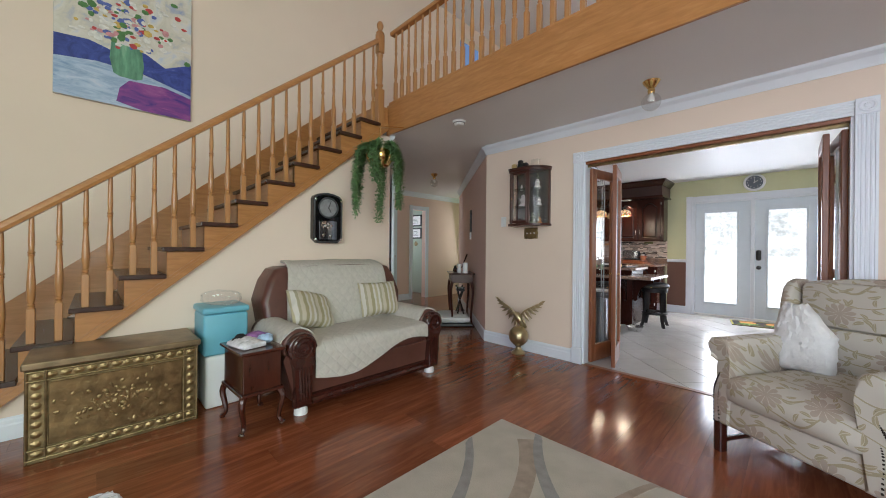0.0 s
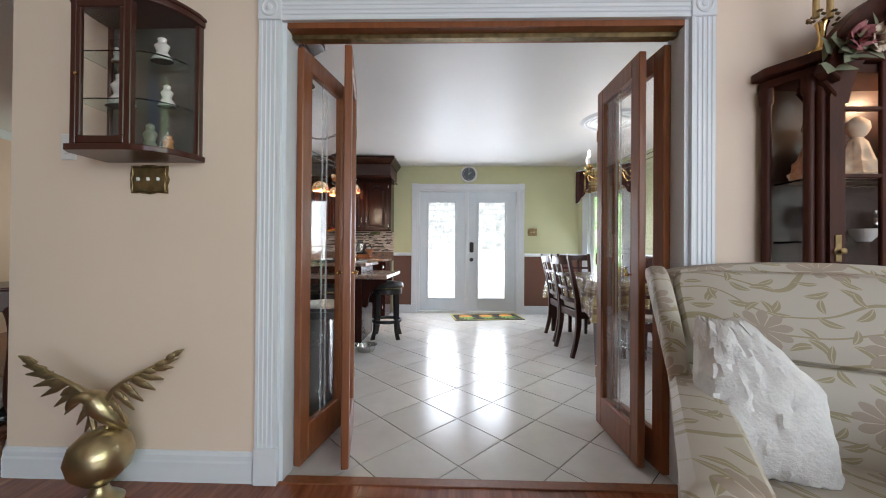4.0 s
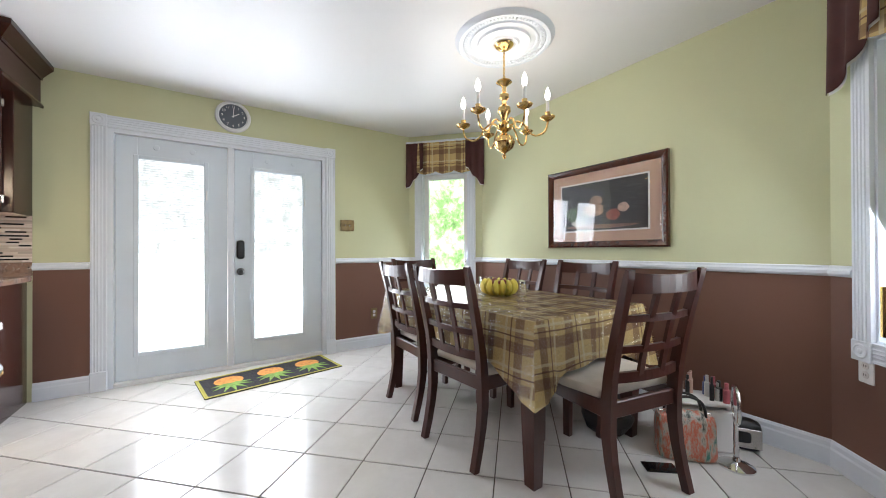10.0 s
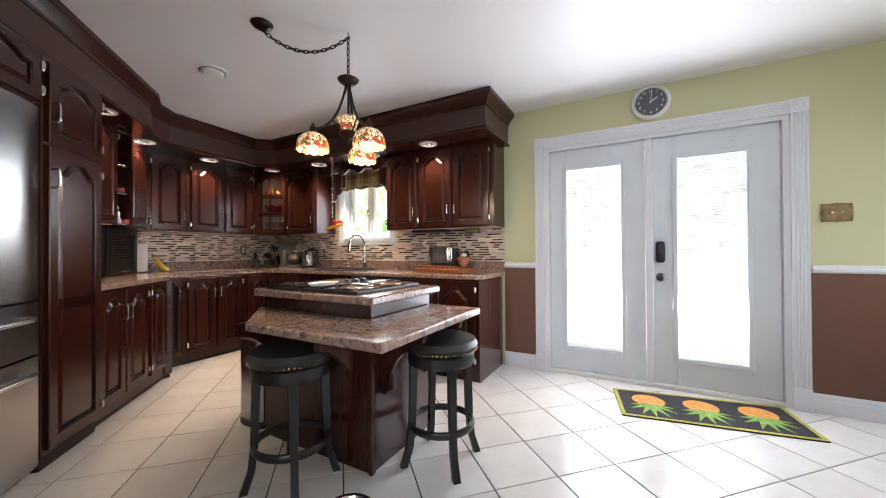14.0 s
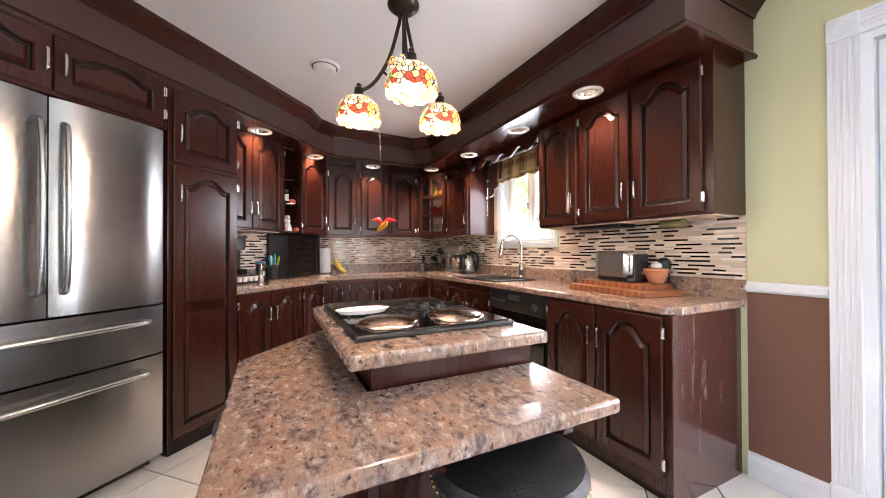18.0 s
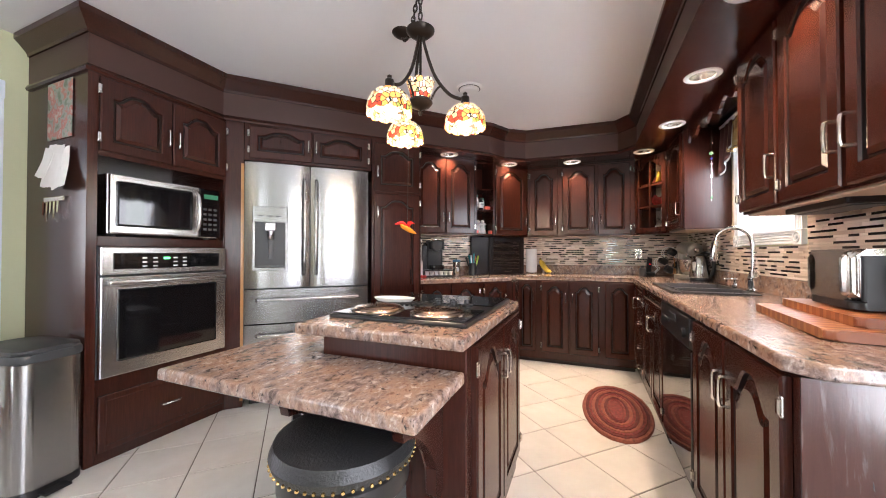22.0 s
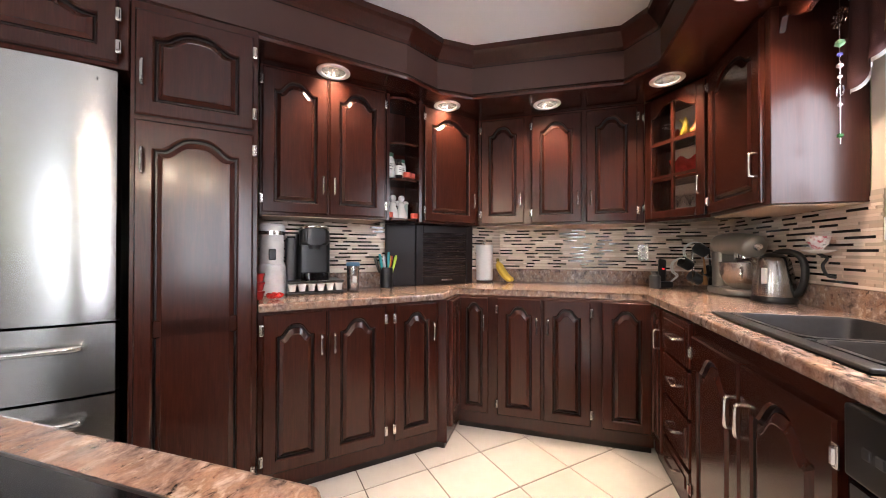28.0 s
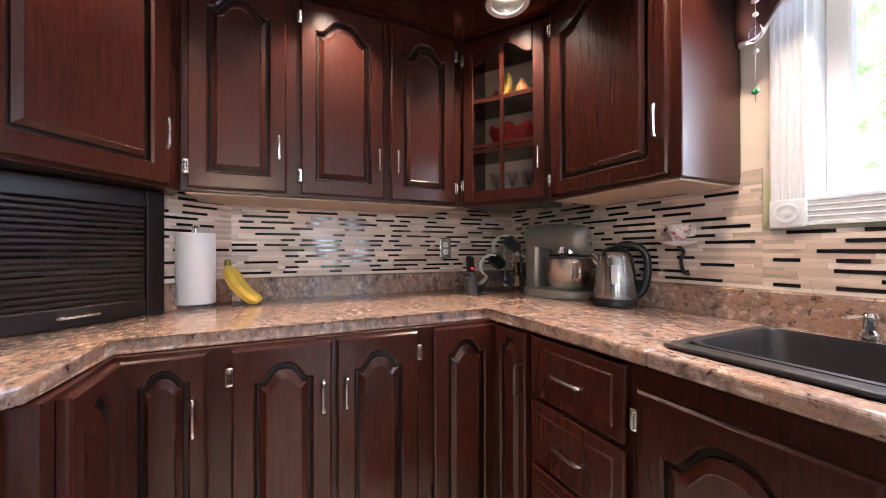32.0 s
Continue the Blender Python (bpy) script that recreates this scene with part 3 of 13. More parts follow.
for a, b in (((-2.72, WALL_S), (3.3, WALL_S)), ((-5.32, 5.80), (-2.72, WALL_S)), ((-6.10, 4.30), (-6.10, 6.8)), ((-3.24, 2.36), (-6.10, 4.30))):
    trim("crown_moulding", CROWN, a, b, "white painted crown moulding", "crown moulding")

# ---- kitchen cabinets ----
def arch_line(x0, x1, z, rise, n=14):
    """Cathedral arch from right to left: flat shoulders and a round crown."""
    out = []
    for i in range(n + 1):
        s = 1 - 2 * i / n
        k = 0.5 * (1 + math.cos(math.pi * min(1.0, abs(s) / 0.84) ** 1.6))
        out.append((x0 + (x1 - x0) * (s + 1) / 2, z + rise * k))
    return out


def door_sizes(w, h, arch, stile=0.060):
    st = min(stile, w * 0.22)
    z1 = h - st * 0.9 - arch if h >= 0.34 else h - st * 0.6 - arch
    return st, z1


def loft(bm, a, b, mi=0):
    for i in range(len(a)):
        j = (i + 1) % len(a)
        f = bm.faces.new((a[i], a[j], b[j], b[i]))
        f.material_index = mi


def soften(bm, rings):
    """Shade smoothly along the mouldings, with crisp edges between them."""
    for f in bm.faces:
        f.smooth = True
    for r in rings:
        for a, c in zip(r, r[1:] + r[:1]):
            e = bm.edges.get((a, c))
            if e:
                e.smooth = False
    for r, r2 in zip(rings, rings[1:]):
        for k in (0, 1, 2, -1):
            e = bm.edges.get((r[k], r2[k]))
            if e:
                e.smooth = False


def door_mesh(w, h, arch=0.06):
    """The door's frame with an arched opening and a groove behind it, coloured dark for shade; lower left front corner
    at the origin, front facing -y.
    """
    bm = bmesh.new()
    t = 0.022
    arch = min(arch, (w - 2 * min(0.06, w * 0.22)) * 0.34)
    st, z1 = door_sizes(w, h, arch)
    n = 18

    def ring(x0, x1, zb, zt, rise, y):
        pts = [(x0, zb), (x1, zb)] + (arch_line(x0, x1, zt, rise, n) if arch else [(x1 + (x0 - x1) * i / n, zt) for i in range(n + 1)])
        return [bm.verts.new((x, y, z)) for x, z in pts]

    def outer(g, y):
        pts = [(g, g), (w - g, g)] + [(w - g + (2 * g - w) * i / n, h - g) for i in range(n + 1)]
        return [bm.verts.new((x, y, z)) for x, z in pts]
    o0, o1, o2 = outer(0, 0), outer(0, -t + 0.005), outer(0.006, -t)
    r1 = ring(st - 0.006, w - st + 0.006, st - 0.006, z1 + 0.006, arch, -t)
    r2 = ring(st, w - st, st, z1, arch, -t + 0.006)
    r3 = ring(st + 0.003, w - st - 0.003, st + 0.003, z1 - 0.003, arch, -0.004)
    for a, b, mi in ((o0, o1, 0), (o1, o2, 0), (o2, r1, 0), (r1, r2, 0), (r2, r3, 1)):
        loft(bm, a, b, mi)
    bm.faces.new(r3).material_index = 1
    soften(bm, (o0, o1, o2, r1, r2, r3))
    bm.faces.new(o0[::-1])
    bmesh.ops.recalc_face_normals(bm, faces=bm.faces)
    return bm


def raised_panel(w, h, arch):
    """The raised field inside the groove, with a broad sloping border."""
    bm = bmesh.new()
    arch = min(arch, (w - 2 * min(0.06, w * 0.22)) * 0.34)
    st, z1 = door_sizes(w, h, arch)
    n = 18
    b = min(0.015, (w - 2 * st) * 0.12)
    rings = []
    for g, y in ((0.010, -0.0045), (0.011, -0.011), (0.013 + b * 0.45, -0.0165), (0.012 + b, -0.0215), (0.014 + b, -0.0205)):
        x0, x1, zb, zt = st + g, w - st - g, st + g, z1 - g
        rise = arch * (x1 - x0) / (w - 2 * st)
        pts = [(x0, zb), (x1, zb)] + (arch_line(x0, x1, zt, rise, n) if arch else [(x1 + (x0 - x1) * i / n, zt) for i in range(n + 1)])
        rings.append([bm.verts.new((x, y, z)) for x, z in pts])
    for a, c in zip(rings, rings[1:]):
        loft(bm, a, c)
    bm.faces.new(rings[-1])
    soften(bm, rings)
    bmesh.ops.recalc_face_normals(bm, faces=bm.faces)
    return bm


def slab_mesh(w, h):
    bm = box(0, w, -0.020, 0, 0, h, 0.006, 2)
    panel([(0.03, 0.03), (w - 0.03, 0.03), (w - 0.03, h - 0.03), (0.03, h - 0.03)], -0.024, -0.018, 0.005, 1, bm)
    return bm


def pull(parent, x, z, along="z", length=0.095):
    """A D-shaped nickel pull standing off the door face."""
    h = length / 2
    if along == "z":
        pts = [(x, -0.018, z - h), (x, -0.036, z - h), (x, -0.045, z - h + 0.012), (x, -0.045, z + h - 0.012), (x, -0.036, z + h), (x, -0.018, z + h)]
    else:
        pts = [(x - h, -0.018, z), (x - h, -0.036, z), (x - h + 0.012, -0.045, z), (x + h - 0.012, -0.045, z), (x + h, -0.036, z), (x + h, -0.018, z)]
    return part("handle", tube(smooth_line(pts, 3), 0.0056, 7), M["nickel"], parent, "brushed nickel pull", True)


def hinge(parent, x, z):
    bm = box(x - 0.009, x + 0.009, -0.026, -0.019, z - 0.026, z + 0.026, 0.005, 2)
    lathe([(0.0, z - 0.018), (0.006, z - 0.016), (0.006, z + 0.016), (0.0, z + 0.018)], 8, bm, Matrix.Translation((x, -0.027, 0)))
    return part("hinge", bm, M["nickel"], parent, "nickel face-mounted hinge")


def add_door(cab, x0, x1, z0, z1, arch=0.06, handle="r", at="b", glazed=False):
    """A hinged door on a cabinet front. handle: side of the pull, or none; at: b near the bottom, t near the top."""
    w, h = x1 - x0, z1 - z0
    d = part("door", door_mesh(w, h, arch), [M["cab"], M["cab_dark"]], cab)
    part("raised_panel", raised_panel(w, h, arch), M["cab"], d)
    d.location = (x0, -0.001, z0)
    if handle in "lr":
        hx = w - 0.026 if handle == "r" else 0.026
        hz = 0.16 if at == "b" else h - 0.16
        if h < 0.34:
            hz = h * 0.5
        pull(d, hx, hz)
        ox = -0.004 if handle == "r" else w + 0.004
        for hz2 in ((0.07, h - 0.07) if h > 0.3 else (h * 0.25, h * 0.75)):
            hinge(d, ox, hz2)
    return d


def add_drawer(cab, x0, x1, z0, z1):
    d = part("drawer_front", slab_mesh(x1 - x0, z1 - z0), M["cab"], cab)
    d.location = (x0, -0.001, z0)
    pull(d, (x1 - x0) / 2, (z1 - z0) / 2, "x", 0.10)
    return d


def cabinet(label, m, w, z0, z1, depth, kick=0.0, category="cabinet", group="", body=None):
    cab = thing("cabinet", label, category, m, group)
    bm = box(0, w, 0, depth, z0 + kick, z1, 0.003, 1)
    part("body", bm, M["cab"], cab)
    if 1.0 < z0 < 1.6:
        part("bottom_board", box(0.015, w - 0.015, 0.015, depth - 0.01, z0 - 0.006, z0 - 0.001), M["raw_board"], cab, "pale unfinished underside")
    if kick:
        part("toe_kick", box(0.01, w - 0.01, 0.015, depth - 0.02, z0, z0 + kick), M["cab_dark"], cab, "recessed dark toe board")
    return cab


def at_front(x, y, rz):
    return pose(x, y, 0, 0, 0, rz)


def diag(c, v):
    """Plan point on the diagonal run: x + y = c, distance v along it."""
    return ((c - v * math.sqrt(2)) / 2, (c + v * math.sqrt(2)) / 2)


UB, UT = 1.325, 2.10  # wall cabinets, bottom and top
SB = 2.115  # underside of the soffit
CT = 0.895  # worktop

# oven tower, front on y = 4.25, seen from the kitchen
tower = thing("oven_tower", "tall dark cherry built-in oven cabinet with drawer below", "cabinet", at_front(-1.685, 4.25, 180))
W = 0.80
for nm, bx in (("side_panel", (0, 0.045, 0, 0.665, 0, SB)), ("side_panel", (W - 0.045, W, 0, 0.665, 0, SB)), ("plinth_box", (0.045, W - 0.045, 0, 0.6, 0, 0.45)), ("mid_rail", (0.045, W - 0.045, 0, 0.6, 1.172, 1.228)), ("top_box", (0.045, W - 0.045, 0, 0.6, 1.665, SB)), ("back_panel", (0.045, W - 0.045, 0.62, 0.66, 0.45, 1.665))):
    part(nm, box(*bx, 0.002, 1), M["cab"], tower)
add_door(tower, 0.045, 0.398, 1.69, 2.09, 0.055, "r")
add_door(tower, 0.403, 0.755, 1.69, 2.09, 0.055, "l")
add_drawer(tower, 0.05, 0.75, 0.06, 0.365)
part("niche_lining", box(0.047, W - 0.047, 0.60, 0.62, 1.23, 1.663), M["trim"], tower, "pale niche lining")
ov = thing("wall_oven", "stainless steel built-in wall oven with black glass door", "oven", at_front(-1.685 - 0.048, 4.25, 180))
OW = 0.704
part("body", box(0, OW, 0.0, 0.56, 0.455, 1.170, 0.002, 1), M["grey_plastic"], ov)
part("control_panel", box(0, OW, -0.03, 0, 1.012, 1.170, 0.006, 2), M["steel"], ov, "stainless control panel")
part("display", box(0.055, OW - 0.055, -0.034, -0.029, 1.045, 1.135, 0.002, 1), M["black_gloss"], ov, "black glass control display")
bm = box(0.30, 0.335, -0.0355, -0.0345, 1.098, 1.112)
part("clock_digits", bm, emit("green_led", (0.1, 0.9, 0.3), 2.0), ov, "green lit clock digits")
for i in range(5):
    for j in range(3):
        if i != 2:
            part("button", box(0.19 + i * 0.055, 0.212 + i * 0.055, -0.036, -0.034, 1.055 + j * 0.024, 1.062 + j * 0.024), M["white_plastic"], ov)
od = part("door", box(0, OW, -0.032, 0, 0.458, 1.005, 0.006, 2), M["steel"], ov, "stainless oven door")
part("window", box(0.075, OW - 0.075, -0.036, -0.031, 0.535, 0.935, 0.008, 2), M["black_gloss"], od, "black glass window")
part("handle", box(0.02, OW - 0.02, -0.075, -0.055, 0.955, 0.985, 0.008, 3), M["steel"], od, "stainless bar handle", True)
for x in (0.05, OW - 0.05):
    part("handle_post", box(x - 0.01, x + 0.01, -0.06, -0.03, 0.96, 0.98, 0.003, 1), M["steel"], od)
mw = thing("microwave", "stainless steel microwave oven in a cabinet niche", "microwave", pose(-1.685 - 0.075, 4.27, 1.228, 0, 0, 180))
part("body", box(0, 0.62, 0.0, 0.40, 0.012, 0.345, 0.006, 2), M["steel"], mw)
for x in (0.05, 0.57):
    for y in (0.05, 0.35):
        part("foot", lathe([(0.014, 0), (0.014, 0.014)], 10, None, Matrix.Translation((x, y, 0))), M["black"], mw)
md = part("door", box(0.004, 0.475, -0.028, 0, 0.016, 0.341, 0.006, 2), M["steel"], mw)
part("window", box(0.03, 0.425, -0.032, -0.027, 0.055, 0.305, 0.012, 2), M["black_gloss"], md, "dark glass window")
part("handle", tube(smooth_line([(0.452, -0.028, 0.05), (0.452, -0.06, 0.09), (0.452, -0.068, 0.18), (0.452, -0.06, 0.27), (0.452, -0.028, 0.31)], 5), 0.012, 10), M["steel"], md, "bowed steel handle", True)
part("keypad_panel", box(0.48, 0.616, -0.028, 0, 0.016, 0.341, 0.004, 1), M["black_gloss"], mw, "black keypad panel")
for i in range(3):
    for j in range(5):
        part("button", box(0.50 + i * 0.035, 0.522 + i * 0.035, -0.030, -0.0275, 0.06 + j * 0.034, 0.075 + j * 0.034), M["grey_plastic"], mw)
part("display", box(0.505, 0.60, -0.030, -0.0275, 0.275, 0.305), emit("dim_green_display", (0.03, 0.16, 0.08), 0.25), mw)
tray = thing("serving_tray", "dark tray lying on top of the microwave", "tray", pose(-1.98, 4.05, 1.575, 0, 0, 4))
part("plate", box(-0.17, 0.17, -0.12, 0.12, 0, 0.014, 0.006, 2), M["cab_dark"], tray)

# fridge on the diagonal
fx, fy = diag(1.81, 4.862)
fridge = thing("refrigerator", "stainless steel French door refrigerator with two freezer drawers", "refrigerator", at_front(fx, fy, 135))
FW = 0.908
part("body", box(0.01, FW - 0.01, 0.06, 0.56, 0.03, 1.79, 0.004, 1), M["grey_plastic"], fridge)
part("toe_grille", box(0.03, FW - 0.03, 0.05, 0.10, 0.0, 0.06), M["black"], fridge)


def bowed(x0, x1, z0, z1, bulge=0.02, n=10):
    """A door skin that bows out slightly across its width."""
    bm = bmesh.new()
    w = x1 - x0
    cols = []
    for i in range(n + 1):
        u = i / n
        d = bulge * (1 - (2 * u - 1) ** 4) + 0.0
        cols.append((x0 + w * u, -0.005 - d))
    poly = [(x, y) for x, y in cols] + [(x1, 0.05), (x0, 0.05)]
    prism(poly, z0, z1, 0, 1, bm)
    bmesh.ops.recalc_face_normals(bm, faces=bm.faces)
    return bm


def bar_handle(parent, pts, r=0.011):
    return part("handle", tube(smooth_line(pts, 5), r, 10), M["steel_v"], parent, "curved stainless handle", True)


half = FW / 2
dl = part("door", bowed(0, half - 0.003, 0.872, 1.815), M["steel_v"], fridge, "stainless door with water dispenser", True)
bar_handle(dl, [(half - 0.045, -0.02, 0.97), (half - 0.042, -0.055, 1.02), (half - 0.04, -0.068, 1.34), (half - 0.042, -0.055, 1.66), (half - 0.045, -0.02, 1.71)])
dr = part("door", bowed(half + 0.003, FW, 0.872, 1.815), M["steel_v"], fridge, "plain stainless door", True)
bar_handle(dr, [(half + 0.045, -0.02, 0.97), (half + 0.042, -0.055, 1.02), (half + 0.04, -0.068, 1.34), (half + 0.042, -0.055, 1.66), (half + 0.045, -0.02, 1.71)])
for z0, z1 in ((0.607, 0.862), (0.055, 0.597)):
    dw = part("freezer_drawer", bowed(0, FW, z0, z1), M["steel_v"], fridge, "stainless freezer drawer", True)
    zz = z1 - 0.075
    part("handle", tube(smooth_line([(0.09, -0.02, zz), (0.12, -0.055, zz), (FW / 2, -0.07, zz), (FW - 0.12, -0.055, zz), (FW - 0.09, -0.02, zz)], 6), 0.013, 10), M["steel"], dw, "stainless drawer bar handle", True)
disp = part("water_dispenser", box(0.055, 0.295, -0.040, -0.018, 1.365, 1.485, 0.004, 1), M["steel_v"], dl, "water and ice dispenser")
for bx in ((0.055, 0.075, 1.005, 1.365), (0.275, 0.295, 1.005, 1.365), (0.075, 0.275, 1.005, 1.028)):
    part("surround", box(bx[0], bx[1], -0.040, -0.018, bx[2], bx[3], 0.002, 1), M["steel_v"], disp)
part("cavity", box(0.075, 0.275, -0.0285, -0.022, 1.028, 1.365), mat("dispenser_cavity_grey", (0.022, 0.023, 0.023), 0.35), disp, "dark dispenser recess")
part("spout", box(0.140, 0.215, -0.058, -0.029, 1.30, 1.364, 0.008, 2), M["steel"], disp)
part("nozzle", lathe([(0.020, 1.235), (0.026, 1.245), (0.028, 1.30)], 14, None, Matrix.Translation((0.178, -0.045, 0))), M["steel"], disp, "", True)
part("paddle", box(0.160, 0.195, -0.036, -0.029, 1.09, 1.235, 0.004, 1), M["grey_plastic"], disp)
part("drip_tray", box(0.085, 0.265, -0.050, -0.029, 1.028, 1.040, 0.003, 1), M["grey_plastic"], disp)
for i in range(3):
    part("button", box(0.09 + i * 0.06, 0.125 + i * 0.06, -0.042, -0.0395, 1.41, 1.416), M["grey_plastic"], disp)
part("nameplate", box(FW - 0.17, FW - 0.05, -0.018, -0.0165, 1.765, 1.777), M["grey_plastic"], fridge)
# filler panels beside the fridge
fl = thing("fridge_side_panel", "dark cherry side panel beside the refrigerator", "panel", at_front(*diag(1.80, 4.72), 135))
part("board", box(0, 0.135, 0, 0.55, 0, SB, 0.002, 1), M["cab"], fl)
part("edge_strip", box(0.118, 0.138, -0.012, 0.0, 0.05, 1.80, 0.002, 1), M["oak_v"], fl, "unstained oak edge strip")
oc = cabinet("dark cherry cabinet over the refrigerator with two arched doors", at_front(*diag(1.80, 4.855), 135), 0.945, 1.83, SB, 0.5)
add_door(oc, 0.035, 0.472, 1.845, 2.09, 0.04, "r")
add_door(oc, 0.478, 0.915, 1.845, 2.09, 0.04, "l")
pc = cabinet("tall narrow dark cherry pantry cabinet beside the refrigerator", at_front(*diag(1.80, 5.803), 135), 0.44, 0, SB, 0.53, 0.07)
add_door(pc, 0.018, 0.422, 1.665, 2.075, 0.05, "l")
pd = add_door(pc, 0.018, 0.422, 0.10, 1.645, 0.06, "l", "t")
part("mid_rail", box(0.06, 0.345, -0.0205, -0.004, 0.69, 0.76, 0.004, 1), M["cab"], pd)

# diagonal wall cabinets
ux, uy = diag(1.42, 6.25)
uc = cabinet("dark cherry wall cabinet with two arched doors by the coffee corner", at_front(ux, uy, 135), 0.685, UB, UT + 0.01, 0.28)
add_door(uc, 0.012, 0.338, UB + 0.012, UT - 0.01, 0.06, "r")
add_door(uc, 0.347, 0.672, UB + 0.012, UT - 0.01, 0.06, "l")
sx, sy = diag(1.42, 6.937)
sh = thing("open_shelf_unit", "narrow open cherry wall shelf filled with ornaments and jars", "shelf", at_front(sx, sy, 135))
SW = 0.235
part("side_panel", box(0, 0.018, 0, 0.26, UB, UT), M["cab"], sh)
part("side_panel", box(SW - 0.018, SW, 0, 0.26, UB, UT), M["cab"], sh)
part("back_panel", box(0.018, SW - 0.018, 0.24, 0.26, UB, UT), M["cab"], sh)
SHELF = (UB, 1.575, 1.80, UT - 0.02)
for z in SHELF:
    part("shelf_board", prism([(0.018, 0.24), (0.018, 0.045), (0.04, 0.012), (0.12, -0.012), (0.2, 0.012), (0.217, 0.045), (0.217, 0.24)], z, z + 0.016, 0.003, 1), M["cab"], sh)
# corner cabinet between the diagonal and the rear wall
cx0, cy0 = -4.395, 5.745
ang = math.degrees(math.atan2(6.06 - cy0, -4.82 - cx0))
cw = math.hypot(6.06 - cy0, -4.82 - cx0)
cc = thing("corner_cabinet", "dark cherry corner wall cabinet with one arched door", "cabinet", at_front(cx0, cy0, ang))
part("body", prism([(0, 0), (cw, 0), (cw + 0.16, 0.22), (0.18, 0.36)], UB, UT + 0.01, 0.002, 1), M["cab"], cc)
add_door(cc, 0.04, cw - 0.05, UB + 0.012, UT - 0.01, 0.06, "r")
# rear wall cabinets
bc = cabinet("dark cherry wall cabinet with three arched doors on the rear wall", at_front(-4.82, 6.06, 90), 1.10, UB, UT + 0.01, 0.33)
add_door(bc, 0.025, 0.335, UB + 0.012, UT - 0.01, 0.06, "r")
add_door(bc, 0.385, 0.715, UB + 0.012, UT - 0.01, 0.06, "r")
add_door(bc, 0.745, 1.055, UB + 0.012, UT - 0.01, 0.06, "l")
# glazed corner cabinet
gx0, gy0, gx1, gy1 = -4.82, 7.162, -4.49, 7.40
gw = math.hypot(gx1 - gx0, gy1 - gy0)
gc = thing("glazed_corner_cabinet", "dark cherry corner cabinet with arched glass-paned door and dishes", "cabinet", at_front(gx0, gy0, math.degrees(math.atan2(gy1 - gy0, gx1 - gx0))))
dpt = 0.26
for nm, bx in (("side_panel", (0, 0.02, 0, dpt, UB, UT)), ("side_panel", (gw - 0.02, gw, 0, dpt, UB, UT)), ("back_panel", (0.02, gw - 0.02, dpt - 0.02, dpt, UB, UT)), ("bottom_board", (0.02, gw - 0.02, 0, dpt - 0.02, UB, UB + 0.02)), ("top_board", (0.02, gw - 0.02, 0, dpt - 0.02, UT - 0.03, UT)), ("shelf_board", (0.02, gw - 0.02, 0.02, dpt - 0.02, 1.575, 1.59)), ("shelf_board", (0.02, gw - 0.02, 0.02, dpt - 0.02, 1.815, 1.83))):
    part(nm, box(*bx), M["raw_board"] if nm == "back_panel" else M["cab"], gc)
bm = bmesh.new()
dw_, dh_ = gw - 0.03, UT - UB - 0.03
box(0, 0.05, -0.02, 0, 0, dh_, 0.003, 1, bm)
box(dw_ - 0.05, dw_, -0.02, 0, 0, dh_, 0.003, 1, bm)
box(0.05, dw_ - 0.05, -0.02, 0, 0, 0.05, 0.003, 1, bm)
zt = dh_ - 0.115
panel([(0.05, dh_), (0.05, zt)] + arch_line(0.05, dw_ - 0.05, zt, 0.07)[::-1][1:-1] + [(dw_ - 0.05, zt), (dw_ - 0.05, dh_)], -0.02, 0, 0.003, 1, bm)
gd = part("door", bm, M["cab"], gc, "arched glazed door")
gd.location = (0.015, -0.001, UB + 0.015)
part("muntin", box(dw_ / 2 - 0.008, dw_ / 2 + 0.008, -0.019, -0.003, 0.05, zt + 0.06), M["cab"], gd)
for z in (0.255, 0.46):
    part("muntin", box(0.05, dw_ - 0.05, -0.018, -0.003, z - 0.008, z + 0.008), M["cab"], gd)
gp = part("glass_pane", box(0.045, dw_ - 0.045, -0.010, -0.007, 0.045, dh_ - 0.06), M["pane"], gd)
gp.visible_shadow = False
pull(gd, dw_ - 0.024, 0.17)
for hz in (0.08, dh_ - 0.08):
    hinge(gd, -0.004, hz)
# sink wall cabinets
u3 = cabinet("dark cherry wall cabinet with one arched door beside the sink window", at_front(-4.49, 7.40, 0), 0.535, UB, UT + 0.01, 0.305)
next(c for c in u3.children if c.name.startswith("body")).data.materials[0] = M["cab_side"]
add_door(u3, 0.03, 0.505, UB + 0.012, UT - 0.01, 0.065, "r")
u4 = cabinet("dark cherry wall cabinet with three arched doors over the toaster", at_front(-2.91, 7.42, 0), 1.21, UB, SB, 0.285)
for x0, x1, hs in ((0.012, 0.385, "r"), (0.41, 0.775, "r"), (0.80, 1.165, "l")):
    add_door(u4, x0, x1, UB + 0.012, UT - 0.01, 0.065, hs)
part("valance_board", panel([(0, 2.115), (0, 2.0)] + [(0.02 + 1.0 * i / 24, 2.02 + 0.03 * math.cos(i * math.pi / 3)) for i in range(25)] + [(1.04, 2.0), (1.04, 2.115)], 0, 0.018), M["cab"], thing("window_cornice_board", "scalloped cherry cornice board over the sink window", "cornice", at_front(-3.955, 7.43, 0)))

